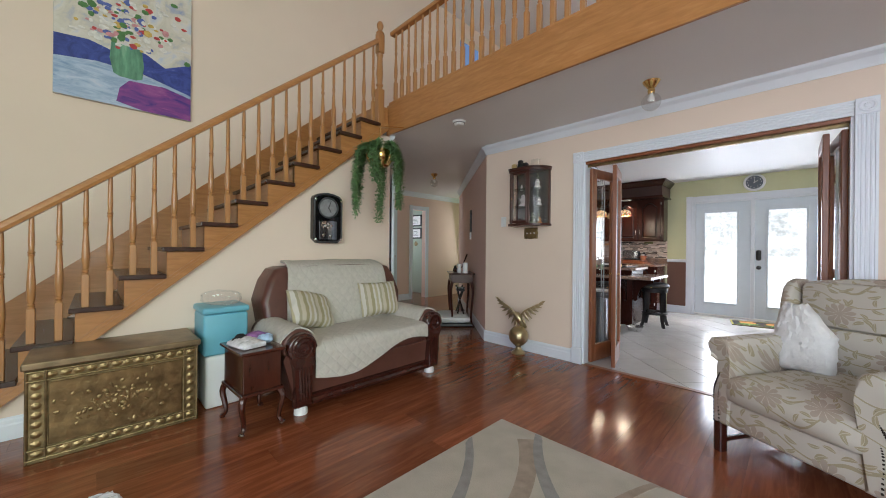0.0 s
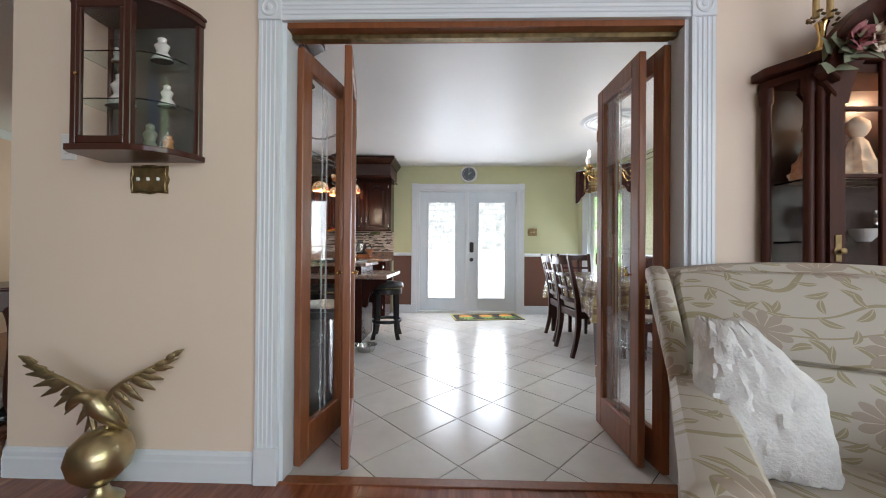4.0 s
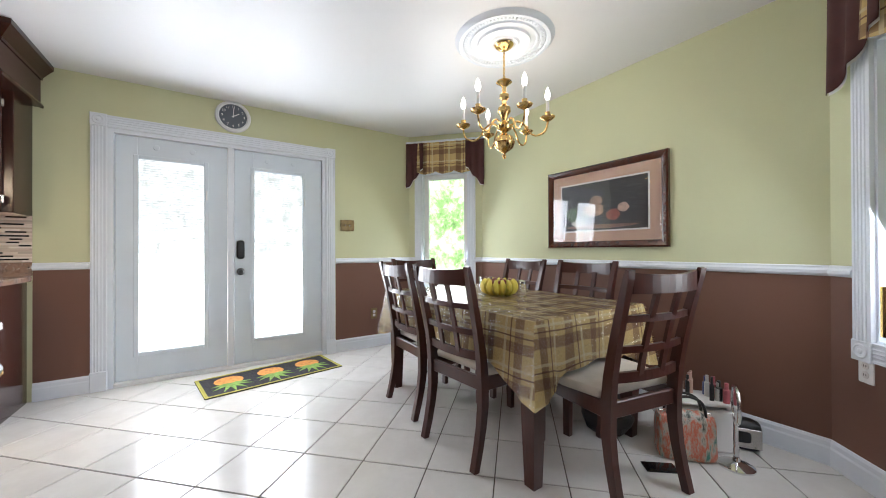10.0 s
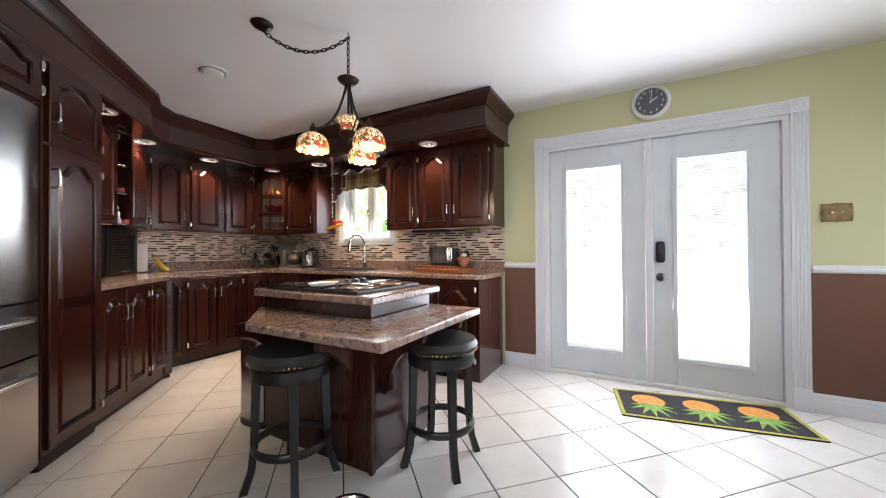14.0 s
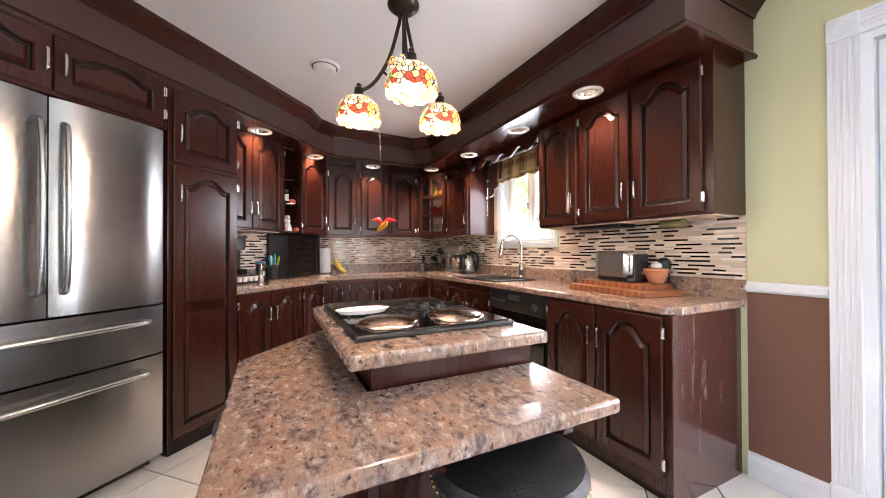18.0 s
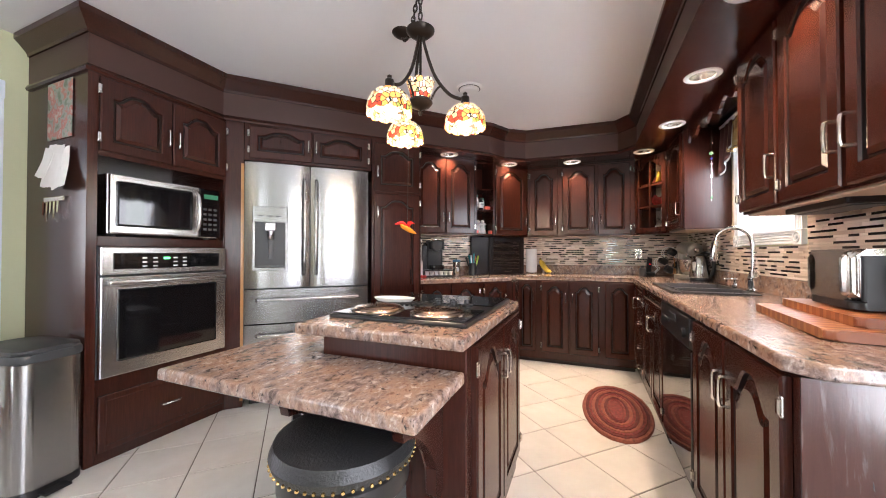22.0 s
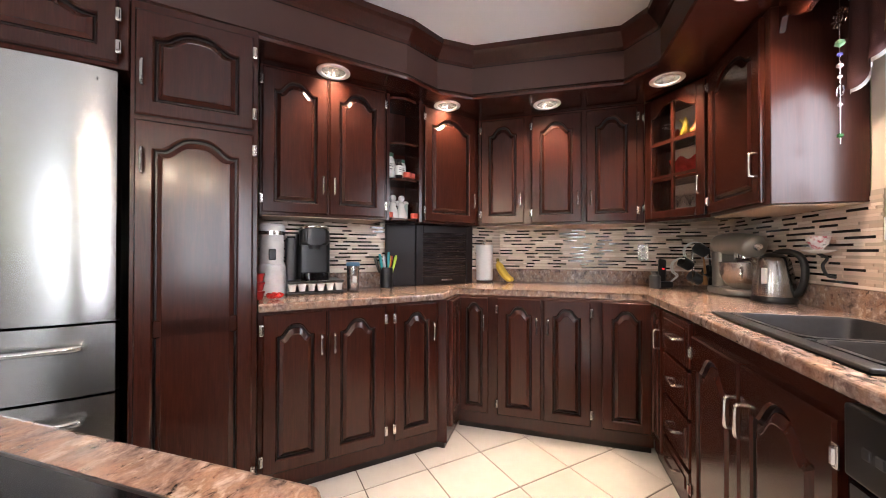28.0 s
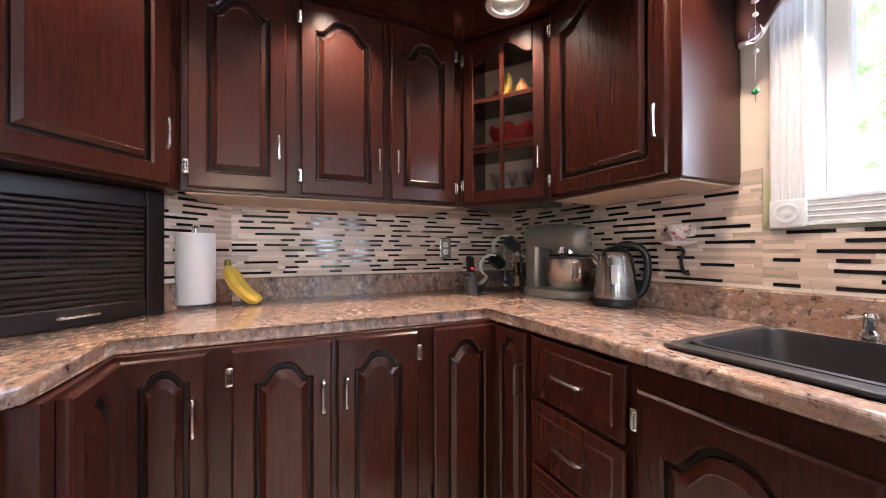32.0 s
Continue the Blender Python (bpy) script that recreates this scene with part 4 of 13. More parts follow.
# base cabinets: diagonal
FR = "base cabinets"
kx, ky = diag(1.755, 6.245)
b1 = cabinet("dark cherry base cabinet with three arched doors below the coffee corner", at_front(kx, ky, 135), 0.93, 0, 0.855, 0.50, 0.035, group=FR)
add_door(b1, 0.02, 0.30, 0.115, 0.845, 0.075, "r", "t")
add_door(b1, 0.31, 0.60, 0.115, 0.845, 0.075, "l", "t")
add_door(b1, 0.655, 0.905, 0.115, 0.845, 0.075, "r", "t")
# short return and rear wall base
rt = cabinet("narrow dark cherry return panel of the base cabinets", at_front(-4.19, 6.0, 180), 0.30, 0, 0.855, 0.25, 0.035, group=FR)
add_door(rt, 0.04, 0.27, 0.115, 0.845, 0.06, "none")
b2 = cabinet("dark cherry base cabinet with four arched doors on the rear wall", at_front(-4.475, 5.99, 90), 1.135, 0, 0.855, 0.66, 0.035, group=FR)
add_door(b2, 0.02, 0.205, 0.115, 0.845, 0.06, "r", "t")
add_door(b2, 0.262, 0.525, 0.115, 0.845, 0.07, "r", "t")
add_door(b2, 0.54, 0.805, 0.115, 0.845, 0.07, "l", "t")
add_door(b2, 0.865, 1.12, 0.115, 0.845, 0.06, "none", "t")
# sink wall base
b3 = cabinet("dark cherry base cabinet with narrow corner door and drawers", at_front(-4.47, 7.125, 0), 0.565, 0, 0.855, 0.57, 0.035, group=FR)
add_door(b3, 0.012, 0.19, 0.115, 0.845, 0.06, "r", "t")
for z0, z1 in ((0.655, 0.845), (0.45, 0.64), (0.245, 0.435), (0.115, 0.23)):
    add_drawer(b3, 0.215, 0.555, z0, z1)
b4 = cabinet("dark cherry sink base cabinet with two arched doors", at_front(-3.905, 7.125, 0), 0.77, 0, 0.735, 0.57, 0.035, group=FR)
part("front_rail", box(0, 0.77, 0, 0.02, 0.73, 0.855), M["cab"], b4)
for x0, x1, hs in ((0.02, 0.38, "r"), (0.39, 0.75, "l")):
    add_door(b4, x0, x1, 0.115, 0.80, 0.075, hs, "t")
dwm = thing("dishwasher", "black built-in dishwasher with control strip", "dishwasher", at_front(-3.13, 7.125, 0))
part("tub", box(0.005, 0.605, 0, 0.55, 0.06, 0.85), M["black"], dwm)
part("door", box(0.005, 0.605, -0.022, 0, 0.11, 0.705, 0.006, 2), M["black_gloss"], dwm, "glossy black door")
cp = part("control_panel", box(0.005, 0.605, -0.028, 0, 0.712, 0.85, 0.006, 2), M["black"], dwm)
part("latch_recess", box(0.24, 0.37, -0.032, -0.027, 0.79, 0.83, 0.004, 1), M["grey_plastic"], cp)
for i in range(6):
    part("button", box(0.05 + i * 0.028, 0.068 + i * 0.028, -0.032, -0.027, 0.765, 0.785, 0.002, 1), M["grey_plastic"], cp)
part("dial", lathe([(0.024, 0), (0.022, 0.014), (0, 0.015)], 16, None, pose(0.53, -0.028, 0.77, 90)), M["grey_plastic"], cp)
part("kick_plate", box(0.01, 0.60, 0.03, 0.05, 0.0, 0.10), M["black"], dwm)
b5 = cabinet("dark cherry base cabinet with two arched doors at the worktop end", at_front(-2.515, 7.125, 0), 0.785, 0, 0.855, 0.575, 0.035, group=FR)
add_door(b5, 0.025, 0.385, 0.115, 0.845, 0.08, "r", "t")
add_door(b5, 0.395, 0.755, 0.115, 0.845, 0.08, "l", "t")
# the palest grain stop paints window sheen into the colour
part("end_panel", box(0.785, 0.79, 0.0, 0.575, 0.0, 0.855), blend("oak_grain_and_sheen_end_panel", [(0.2, (0.035, 0.011, 0.008)), (0.58, (0.060, 0.020, 0.015)), (0.66, (0.105, 0.070, 0.068))], 5, 0.22, stretch=(7, 7, 0.8), distort=1.0, coat=0.5, bump=0.25), b5, "cherry end panel with grain and painted pale sheen")

# worktop: one continuous piece round three sides
TOP = [(-1.70, 7.705), (-5.165, 7.705), (-5.165, 6.175)]
wb = diag(1.005, 6.247)
TOP += [wb, diag(1.80, 6.247), (-4.185, 5.985), (-4.50, 5.985), (-4.50, 7.10), (-1.76, 7.10), (-1.70, 7.155)]
bm = bmesh.new()
SINK = (-3.86, -3.16, 7.165, 7.585)
# worktop in strips round the sink cut-out
wt = thing("worktop", "brown and grey granite-pattern laminate worktop with rolled edge", "worktop", pose(0, 0, 0))
prism([(-1.70, 7.705), (SINK[1], 7.705), (SINK[1], 7.10), (-1.76, 7.10), (-1.70, 7.155)], CT - 0.038, CT, 0.009, 3, bm)
box(SINK[0], SINK[1], 7.10, SINK[2], CT - 0.038, CT, 0.009, 3, bm)
box(SINK[0], SINK[1], SINK[3], 7.705, CT - 0.038, CT, 0, 1, bm)
prism([(SINK[0], 7.705), (-5.165, 7.705), (-5.165, 6.175), wb, diag(1.80, 6.247), (-4.185, 5.985), (-4.50, 5.985), (-4.50, 7.10), (SINK[0], 7.10)], CT - 0.038, CT, 0.009, 3, bm)
part("top", bm, M["counter"], wt)
for a, b in (((-5.165, 6.175), (-5.165, 7.705)), ((-5.165, 7.705), (-1.70, 7.705)), (wb, (-5.165, 6.175))):
    part("upstand", run_profile([(0, CT), (0.018, CT), (0.018, CT + 0.095), (0.013, CT + 0.10), (0, CT + 0.10)], a, b), M["counter"], wt, "laminate upstand")

# soffit with fascia and crown
SOF = [(-1.62, 4.25), (-2.43, 4.25), (-4.09, 5.79), (-4.31, 5.90), (-4.45, 6.09), (-4.50, 6.98), (-4.33, 7.12), (-1.66, 7.12)]
SOF[0] = (-1.685, 4.25)
sf = thing("soffit", "brown painted box soffit round the kitchen with crown", "soffit", pose(0, 0, 0), kind="structure")
back = [(-1.66, 7.70), (-5.16, 7.70), (-5.16, 6.17), (-2.58, 3.59), (-1.685, 3.59)]
bm = prism(SOF + back, SB, CEIL - 0.004)
bmesh.ops.recalc_face_normals(bm, faces=bm.faces)
part("box", bm, M["soffit"], sf)
bm = prism([(p[0], p[1]) for p in SOF + back], SB - 0.006, SB - 0.001)
bmesh.ops.recalc_face_normals(bm, faces=bm.faces)
part("underside", bm, M["cab"], sf, "polished cherry soffit underside")
CRN = [(0, CEIL - 0.003), (0, 2.305), (0.010, 2.305), (0.013, 2.322), (0.030, 2.345), (0.052, 2.372), (0.066, 2.385), (0.066, CEIL - 0.003)]
MLD = [(0, SB - 0.012), (0.012, SB - 0.012), (0.018, SB), (0.012, SB + 0.014), (0.006, SB + 0.024), (0, SB + 0.026)]
ring = [(-1.685, 3.60)] + SOF + [(-1.66, 7.70)]
for i in range(len(ring) - 1):
    a, b = Vector((*ring[i], 0)), Vector((*ring[i + 1], 0))
    d = (b - a).normalized()

    def turn_at(p, q, r):
        u, w = (Vector((*q, 0)) - Vector((*p, 0))).normalized(), (Vector((*r, 0)) - Vector((*q, 0))).normalized()
        ang_ = math.atan2(u.x * w.y - u.y * w.x, u.dot(w))
        return math.tan(ang_ / 2)

    k0 = turn_at(ring[i - 1], ring[i], ring[i + 1]) if i > 0 else 0
    k1 = turn_at(ring[i], ring[i + 1], ring[i + 2]) if i < len(ring) - 2 else 0
    part("crown", run_profile(CRN, ring[i], ring[i + 1], None, (-k0, k1)), M["cab"], sf, "cherry crown moulding")
    part("moulding", run_profile(MLD, ring[i], ring[i + 1], None, (-k0, k1)), M["cab"], sf, "narrow cherry moulding")

# recessed downlights in the soffit
DOWN = [(-3.90, 5.44), (-4.50, 5.91), (-4.66, 6.55), (-4.505, 7.20), (-3.79, 7.29), (-3.00, 7.28), (-2.29, 7.25)]


def bore(ob, centres, r, z0, z1):
    """Cut round holes through an object from z0 to z1."""
    bm = bmesh.new()
    for x, y in centres:
        lathe([(r, z0), (r, z1)], 32, bm, Matrix.Translation((x, y, 0)))
    tool = link("bore_tool", bm, M["cab"])
    md = ob.modifiers.new("bore", "BOOLEAN")
    md.operation, md.solver, md.object = "DIFFERENCE", "EXACT", tool
    me = bpy.data.meshes.new_from_object(ob.evaluated_get(bpy.context.evaluated_depsgraph_get()))
    ob.modifiers.clear()
    ob.data = me
    bpy.data.objects.remove(tool)


for ch_ in list(sf.children):
    if ch_.name.split(".")[0] in ("box", "underside"):
        bore(ch_, DOWN, 0.066, SB - 0.02, SB + 0.10)
lamp_glow = emit("warm_lamp_reflector", (1.0, 0.84, 0.64), 9.0)
cone = [(0.0645, 0.002)] + [(0.0635 - 0.0045 * (k // 2) - (0.0022 if k % 2 else 0.0), 0.004 + 0.0062 * k) for k in range(10)] + [(0.037, 0.066)]
for x, y in DOWN:
    dlt = thing("recessed_downlight", "round white recessed soffit downlight, lit", "downlight", pose(x, y, SB - 0.006), "soffit downlights")
    part("trim_ring", lathe([(0.0640, 0.003), (0.0635, -0.004), (0.068, -0.007), (0.084, -0.006), (0.088, -0.002), (0.088, 0.0)], 32, None, None, False), M["white_plastic"], dlt, "white metal trim ring", True)
    part("baffle", lathe(cone, 28, None, None, False), M["nickel"], dlt, "ribbed metal baffle")
    part("bulb", lathe([(0.0, 0.046), (0.022, 0.049), (0.033, 0.058), (0.036, 0.066), (0.0, 0.068)], 20), lamp_glow, dlt, "lit reflector bulb", True)
    spot_light("downlight_lamp", (x, y, SB + 0.022), 33.0)

# ---- island ----
isl = thing("kitchen_island", "dark cherry kitchen island with arched doors and cooktop", "kitchen island", pose(0, 0, 0))
IX0, IX1, IY0, IY1 = -2.563, -1.735, 5.775, 6.335
part("body", box(IX0, IX1, IY0, IY1, 0.0, 0.842, 0.003, 1), M["cab"], isl)
part("corner_post", box(IX1 - 0.01, IX1 + 0.012, IY0 - 0.012, IY0 + 0.02, 0, 0.725, 0.003, 1), M["cab"], isl)
doors_e = tagged(new("cupboard_front"), "", "")
doors_e.parent = isl
doors_e.matrix_world = at_front(IX1 - 0.02, IY1, 180)
for x0, x1, hs in ((0.03, 0.41, "r"), (0.42, 0.80, "l")):
    d = add_door(doors_e, x0, x1, 0.10, 0.83, 0.085, hs, "t")
for ch in list(doors_e.children):
    ch.parent = isl
    ch.matrix_world = at_front(IX1 - 0.02, IY1, 180) @ Matrix.Translation(ch.location)
bpy.data.objects.remove(doors_e)
it = thing("island_worktop", "granite-pattern laminate top of the island, raised level", "worktop", pose(0, 0, 0))
part("top", prism([(-2.555, 5.70), (-1.665, 5.70), (-1.665, 6.352), (-2.55, 6.352), (-2.588, 6.315), (-2.588, 5.735)], 0.842, 0.882, 0.010, 3), M["counter"], it)
bt = thing("breakfast_bar", "lower granite-pattern laminate breakfast bar round the island", "worktop", pose(0, 0, 0))
MITRE = ((-1.725, 5.765), (-1.385, 5.42))
part("top_section", prism([(-2.57, 5.74), (-2.19, 5.42), (-1.3855, 5.4195), (-1.7255, 5.7645), (-2.57, 5.765)], 0.728, 0.768, 0.010, 3, None, ((-1.7255, 5.7645), (-1.3855, 5.4195))), M["counter"], bt, "laminate section with mitred joint")
part("top_section", prism([MITRE[1], (-1.385, 6.335), (-1.725, 6.335), MITRE[0]], 0.728, 0.768, 0.010, 3, None, MITRE), M["counter"], bt, "laminate section with mitred joint")


def bracket(m):
    """A scrolled wooden corbel below the bar."""
    pts = [(0, 0), (0, -0.34), (0.03, -0.36), (0.06, -0.33), (0.06, -0.25)] + [(0.06 + 0.20 * (i / 8), -0.22 + 0.15 * math.sin(i / 8 * math.pi / 2)) for i in range(1, 9)] + [(0.27, -0.03), (0.27, 0)]
    bmx = panel([(x, z) for x, z in pts], -0.018, 0.018, 0.004, 1)
    bmesh.ops.recalc_face_normals(bmx, faces=bmx.faces)
    ob = part("bracket", bmx, M["cab"], isl, "scrolled cherry bar bracket")
    ob.matrix_world = m
    return ob


for y in (5.86, 6.24):
    bracket(pose(IX1, y, 0.727))
for x in (-2.4, -1.82):
    bracket(pose(x, IY0, 0.727, 0, 0, -90))
# cooktop
ck = thing("cooktop", "black glass cooktop with copper-coloured burner plates and grill", "cooktop", pose(-2.20, 6.08, 0.882))
part("frame", box(-0.31, 0.40, -0.335, 0.235, 0.0, 0.016, 0.005, 2), M["black"], ck)
part("glass_top", box(-0.298, -0.002, -0.322, 0.222, 0.016, 0.021, 0.002, 1), M["black_gloss"], ck)
part("glass_top", box(0.128, 0.39, -0.322, 0.222, 0.016, 0.021, 0.002, 1), M["black_gloss"], ck)
plate = [(0.0, 0.0), (0.104, 0.0), (0.110, 0.003), (0.109, 0.006), (0.102, 0.0075), (0.099, 0.010), (0.092, 0.0105), (0.088, 0.0125), (0.070, 0.0135), (0.066, 0.0145), (0.045, 0.0150), (0.042, 0.0158), (0.0, 0.0160)]
for x, y, s in ((0.262, -0.195, 0.98), (0.258, 0.070, 0.98)):
    part("burner", lathe([(r * s, 0.016 + z * 1.6) for r, z in plate], 28, None, Matrix.Translation((x, y, 0))), M["copper"], ck, "copper-coloured burner cover", True)
for i in range(9):
    part("grill_bar", box(0.008, 0.118, -0.305 + i * 0.026, -0.292 + i * 0.026, 0.018, 0.027, 0.002, 1), M["black_iron"], ck)
for x, y in ((0.033, -0.025), (0.033, 0.045), (0.090, 0.005), (0.090, 0.075), (0.033, 0.115)):
    part("knob", lathe([(0.025, 0.016), (0.025, 0.026), (0.013, 0.030), (0.012, 0.046), (0.0, 0.048)], 18, None, Matrix.Translation((x, y, 0))), M["black"], ck, "", True)
sr = thing("spoon_rest", "white ceramic spoon rest painted with fruit", "spoon rest", pose(-2.137, 5.845, 0.910, 0, 0, 93))
part("dish", lathe([(0.0, 0.0), (0.052, 0.0), (0.064, 0.016), (0.060, 0.017), (0.048, 0.006), (0.0, 0.005)], 22, None, Matrix.Diagonal((1.65, 0.85, 1.0, 1))), M["white_plastic"], sr, "glazed oval dish", True)
for x, y, c in ((-0.045, 0.0, (0.75, 0.10, 0.06)), (0.0, 0.012, (0.85, 0.55, 0.10)), (0.035, -0.012, (0.70, 0.08, 0.12)), (0.055, 0.008, (0.25, 0.42, 0.10))):
    part("painted_fruit", lathe([(0.0, 0.0052), (0.020, 0.0056), (0.0, 0.0068)], 10, None, Matrix.Translation((x, y, 0))), mat("painted_fruit", c, 0.3), sr)
# step bin behind the island
tb = thing("dog_bowl", "stainless steel pet bowl on the tile floor", "bowl", pose(-1.60, 5.47, 0.0))
part("bowl", lathe([(0.0, 0.004), (0.075, 0.0), (0.085, 0.004), (0.105, 0.058), (0.112, 0.062), (0.112, 0.065), (0.100, 0.062), (0.078, 0.012), (0.0, 0.010)], 28), M["steel"], tb, "", True)


def bar_stool(label, m):
    st = thing("bar_stool", label, "stool", m, "stools at the breakfast bar")
    part("seat", lathe([(0.0, 0.575), (0.165, 0.575), (0.187, 0.588), (0.195, 0.612), (0.183, 0.640), (0.14, 0.655), (0.0, 0.660)], 32), M["leather"], st, "padded black leather seat", True)
    part("seat_frame", lathe([(0.0, 0.515), (0.172, 0.515), (0.176, 0.52), (0.176, 0.570), (0.168, 0.577), (0.0, 0.577)], 32), M["black_wood"], st, "", True)
    nails = bmesh.new()
    for i in range(56):
        a = 2 * math.pi * i / 56
        lathe([(0.0052, -0.001), (0.004, 0.003), (0, 0.0042)], 6, nails, Matrix.Translation((0.192 * math.cos(a), 0.192 * math.sin(a), 0.594)) @ Euler((0, radians(90), a)).to_matrix().to_4x4())
    part("nailhead_trim", nails, M["brass"], st, "row of brass nailheads", True)
    for k in range(4):
        a = radians(45 + 90 * k)
        ux_, uy_ = math.cos(a), math.sin(a)
        prof = [(0.150, 0.57, 0.019), (0.155, 0.40, 0.018), (0.160, 0.22, 0.0165), (0.172, 0.10, 0.016), (0.205, 0.0, 0.0175)]
        bml = bmesh.new()
        rings = []
        for r, z, s in prof:
            c = Vector((ux_ * r, uy_ * r, z))
            t_ = Vector((-uy_, ux_, 0))
            o_ = Vector((ux_, uy_, 0))
            rings.append([bml.verts.new(c + t_ * s * i + o_ * s * j) for i, j in ((-1, -1), (1, -1), (1, 1), (-1, 1))])
        for p_, q_ in zip(rings, rings[1:]):
            for i in range(4):
                bml.faces.new((p_[i], p_[(i + 1) % 4], q_[(i + 1) % 4], q_[i]))
        bml.faces.new(rings[0])
        bml.faces.new(rings[-1][::-1])
        bmesh.ops.recalc_face_normals(bml, faces=bml.faces)
        part("leg", bml, M["black_wood"], st)
    ringm = tube([(0.165 * math.cos(2 * math.pi * i / 32), 0.165 * math.sin(2 * math.pi * i / 32), 0.20) for i in range(32)], 0.013, 8, None, True)
    for v in ringm.verts:
        v.co.z = 0.20 + (v.co.z - 0.20) * 1.5
    part("foot_ring", ringm, M["black_wood"], st, "round black foot ring", True)
    return st


st1 = bar_stool("black bar stool with padded leather seat at the breakfast bar", pose(-2.04, 5.56, 0, 0, 0, 10))
copy_thing(st1, pose(-1.50, 6.06, 0, 0, 0, 4))

# ---- openings: casings, garden doors, windows ----
def fluted(w, h, t=0.02):
    """A fluted casing board, lower left corner at the origin, front facing -y."""
    prof = [(0, 0), (0, -t)]
    for k in range(4):
        c = w * (0.2 + 0.2 * k)
        prof += [(c - 0.007, -t), (c - 0.004, -t + 0.0035), (c + 0.004, -t + 0.0035), (c + 0.007, -t)]
    prof += [(w, -t), (w, 0)]
    bm = prism(prof, 0, h)
    bmesh.ops.recalc_face_normals(bm, faces=bm.faces)
    return bm


def rosette(s, t=0.026):
    bm = box(0, s, -t, 0, 0, s, 0.003, 1)
    lathe([(s * 0.38, -0.001), (s * 0.35, 0.004), (s * 0.29, 0.005), (s * 0.25, 0.0015), (s * 0.15, 0.001), (s * 0.11, 0.005), (0, 0.007)], 20, bm, pose(s / 2, -t, s / 2, 90))
    return bm


def casing(name, m, x0, x1, z0, z1, w=0.09, foot=0.0, sill=False, label="white fluted casing with corner blocks"):
    """Fluted boards with corner blocks round an opening."""
    cs = thing(name, label, "casing", m, kind="structure")
    if foot:
        for x in (x0 - w, x1):
            part("plinth_block", box(x - 0.003, x + w + 0.003, -0.03, 0, z0, z0 + foot, 0.004, 1), M["trim"], cs)
    lo = z0 + foot
    for x in (x0 - w, x1):
        part("side_board", fluted(w, z1 - lo), M["trim"], cs).location = (x, 0, lo)
        part("corner_block", rosette(w + 0.006), M["trim"], cs).location = (x - 0.003, 0, z1)
    hb = part("head_board", fluted(w, x1 - x0), M["trim"], cs)
    hb.matrix_local = pose(x0, 0, z1 + w, 0, 90, 0)
    if sill:
        for x in (x0 - w, x1):
            part("corner_block", rosette(w + 0.006), M["trim"], cs).location = (x - 0.003, 0, z0 - w - 0.006)
        sb = part("sill_board", fluted(w, x1 - x0), M["trim"], cs)
        sb.matrix_local = pose(x0, 0, z0, 0, 90, 0)
    return cs


# wide doorway, both sides
casing("doorway_casing", pose(0, WALL_S, 0), -1.49, 0.27, 0, 2.02, 0.098, 0.16)
casing("doorway_casing", pose(0, WALL_N, 0, 0, 0, 180), -0.27, 1.49, 0, 2.02, 0.098, 0.16)
jb = thing("doorway_lining", "stained wooden lining and track of the wide doorway", "door lining", pose(0, 0, 0), kind="structure")
part("jamb", box(-1.49, -1.472, WALL_S, WALL_N, 0, 2.02), M["trim"], jb)
part("jamb", box(0.252, 0.27, WALL_S, WALL_N, 0, 2.02), M["trim"], jb)
part("head", box(-1.472, 0.252, WALL_S, WALL_N, 1.995, 2.02), M["fold_wood"], jb)
part("track", box(-1.47, 0.25, 3.505, 3.535, 1.975, 1.995), M["brass_old"], jb, "metal folding door track")
part("threshold", box(-1.49, 0.27, WALL_S - 0.01, WALL_S + 0.045, -0.004, 0.006, 0.003, 1), M["fold_wood"], jb, "wooden threshold strip")


M["bevel_line"] = mat("ground_glass_line", (0.80, 0.84, 0.84), 0.25, vary=0.0)
M["bevel_line"].node_tree.nodes["Principled BSDF"].inputs["Alpha"].default_value = 0.30


def leaf(name, label, m, w=0.44, h=1.955, knob=0):
    """A glazed folding door leaf: lower corner at the origin, along +x, centred on y."""
    lf = thing(name, label, "folding door", m, "folding glass doors")
    t = 0.017
    st, rb, rt = 0.068, 0.17, 0.09
    part("stile", box(0, st, -t, t, 0, h, 0.004, 1), M["fold_wood"], lf)
    part("stile", box(w - st, w, -t, t, 0, h, 0.004, 1), M["fold_wood"], lf)
    part("bottom_rail", box(st, w - st, -t, t, 0, rb, 0.004, 1), M["fold_wood"], lf)
    part("top_rail", box(st, w - st, -t, t, h - rt, h, 0.004, 1), M["fold_wood"], lf)
    for x in (st, w - st - 0.012):
        part("glazing_bead", box(x, x + 0.012, -t + 0.004, t - 0.004, rb, h - rt), M["fold_wood"], lf)
    g = part("glass_pane", box(st + 0.002, w - st - 0.002, -0.003, 0.003, rb, h - rt), M["pane"], lf, "clear glass with bevelled lines")
    g.visible_shadow = False
    bev = M["bevel_line"]
    for x in (w / 2 - 0.022, w / 2 + 0.022):
        part("bevel_line", box(x - 0.0012, x + 0.0012, -0.0045, 0.0045, rb, h - rt), bev, g)
    for z in (0.52, 0.545, 1.00, 1.025, 1.47, 1.495):
        part("bevel_line", box(st, w - st, -0.0043, 0.0043, z - 0.0011, z + 0.0011), bev, g)
    if knob:
        for s_ in (1, -1):
            part("knob", lathe([(0.005, 0.0), (0.005, 0.012), (0.010, 0.018), (0.012, 0.025), (0.008, 0.032), (0, 0.033)], 14, None, pose(knob, s_ * t, 0.90, -90 * s_)), M["brass"], lf, "small brass knob", True)
    return lf


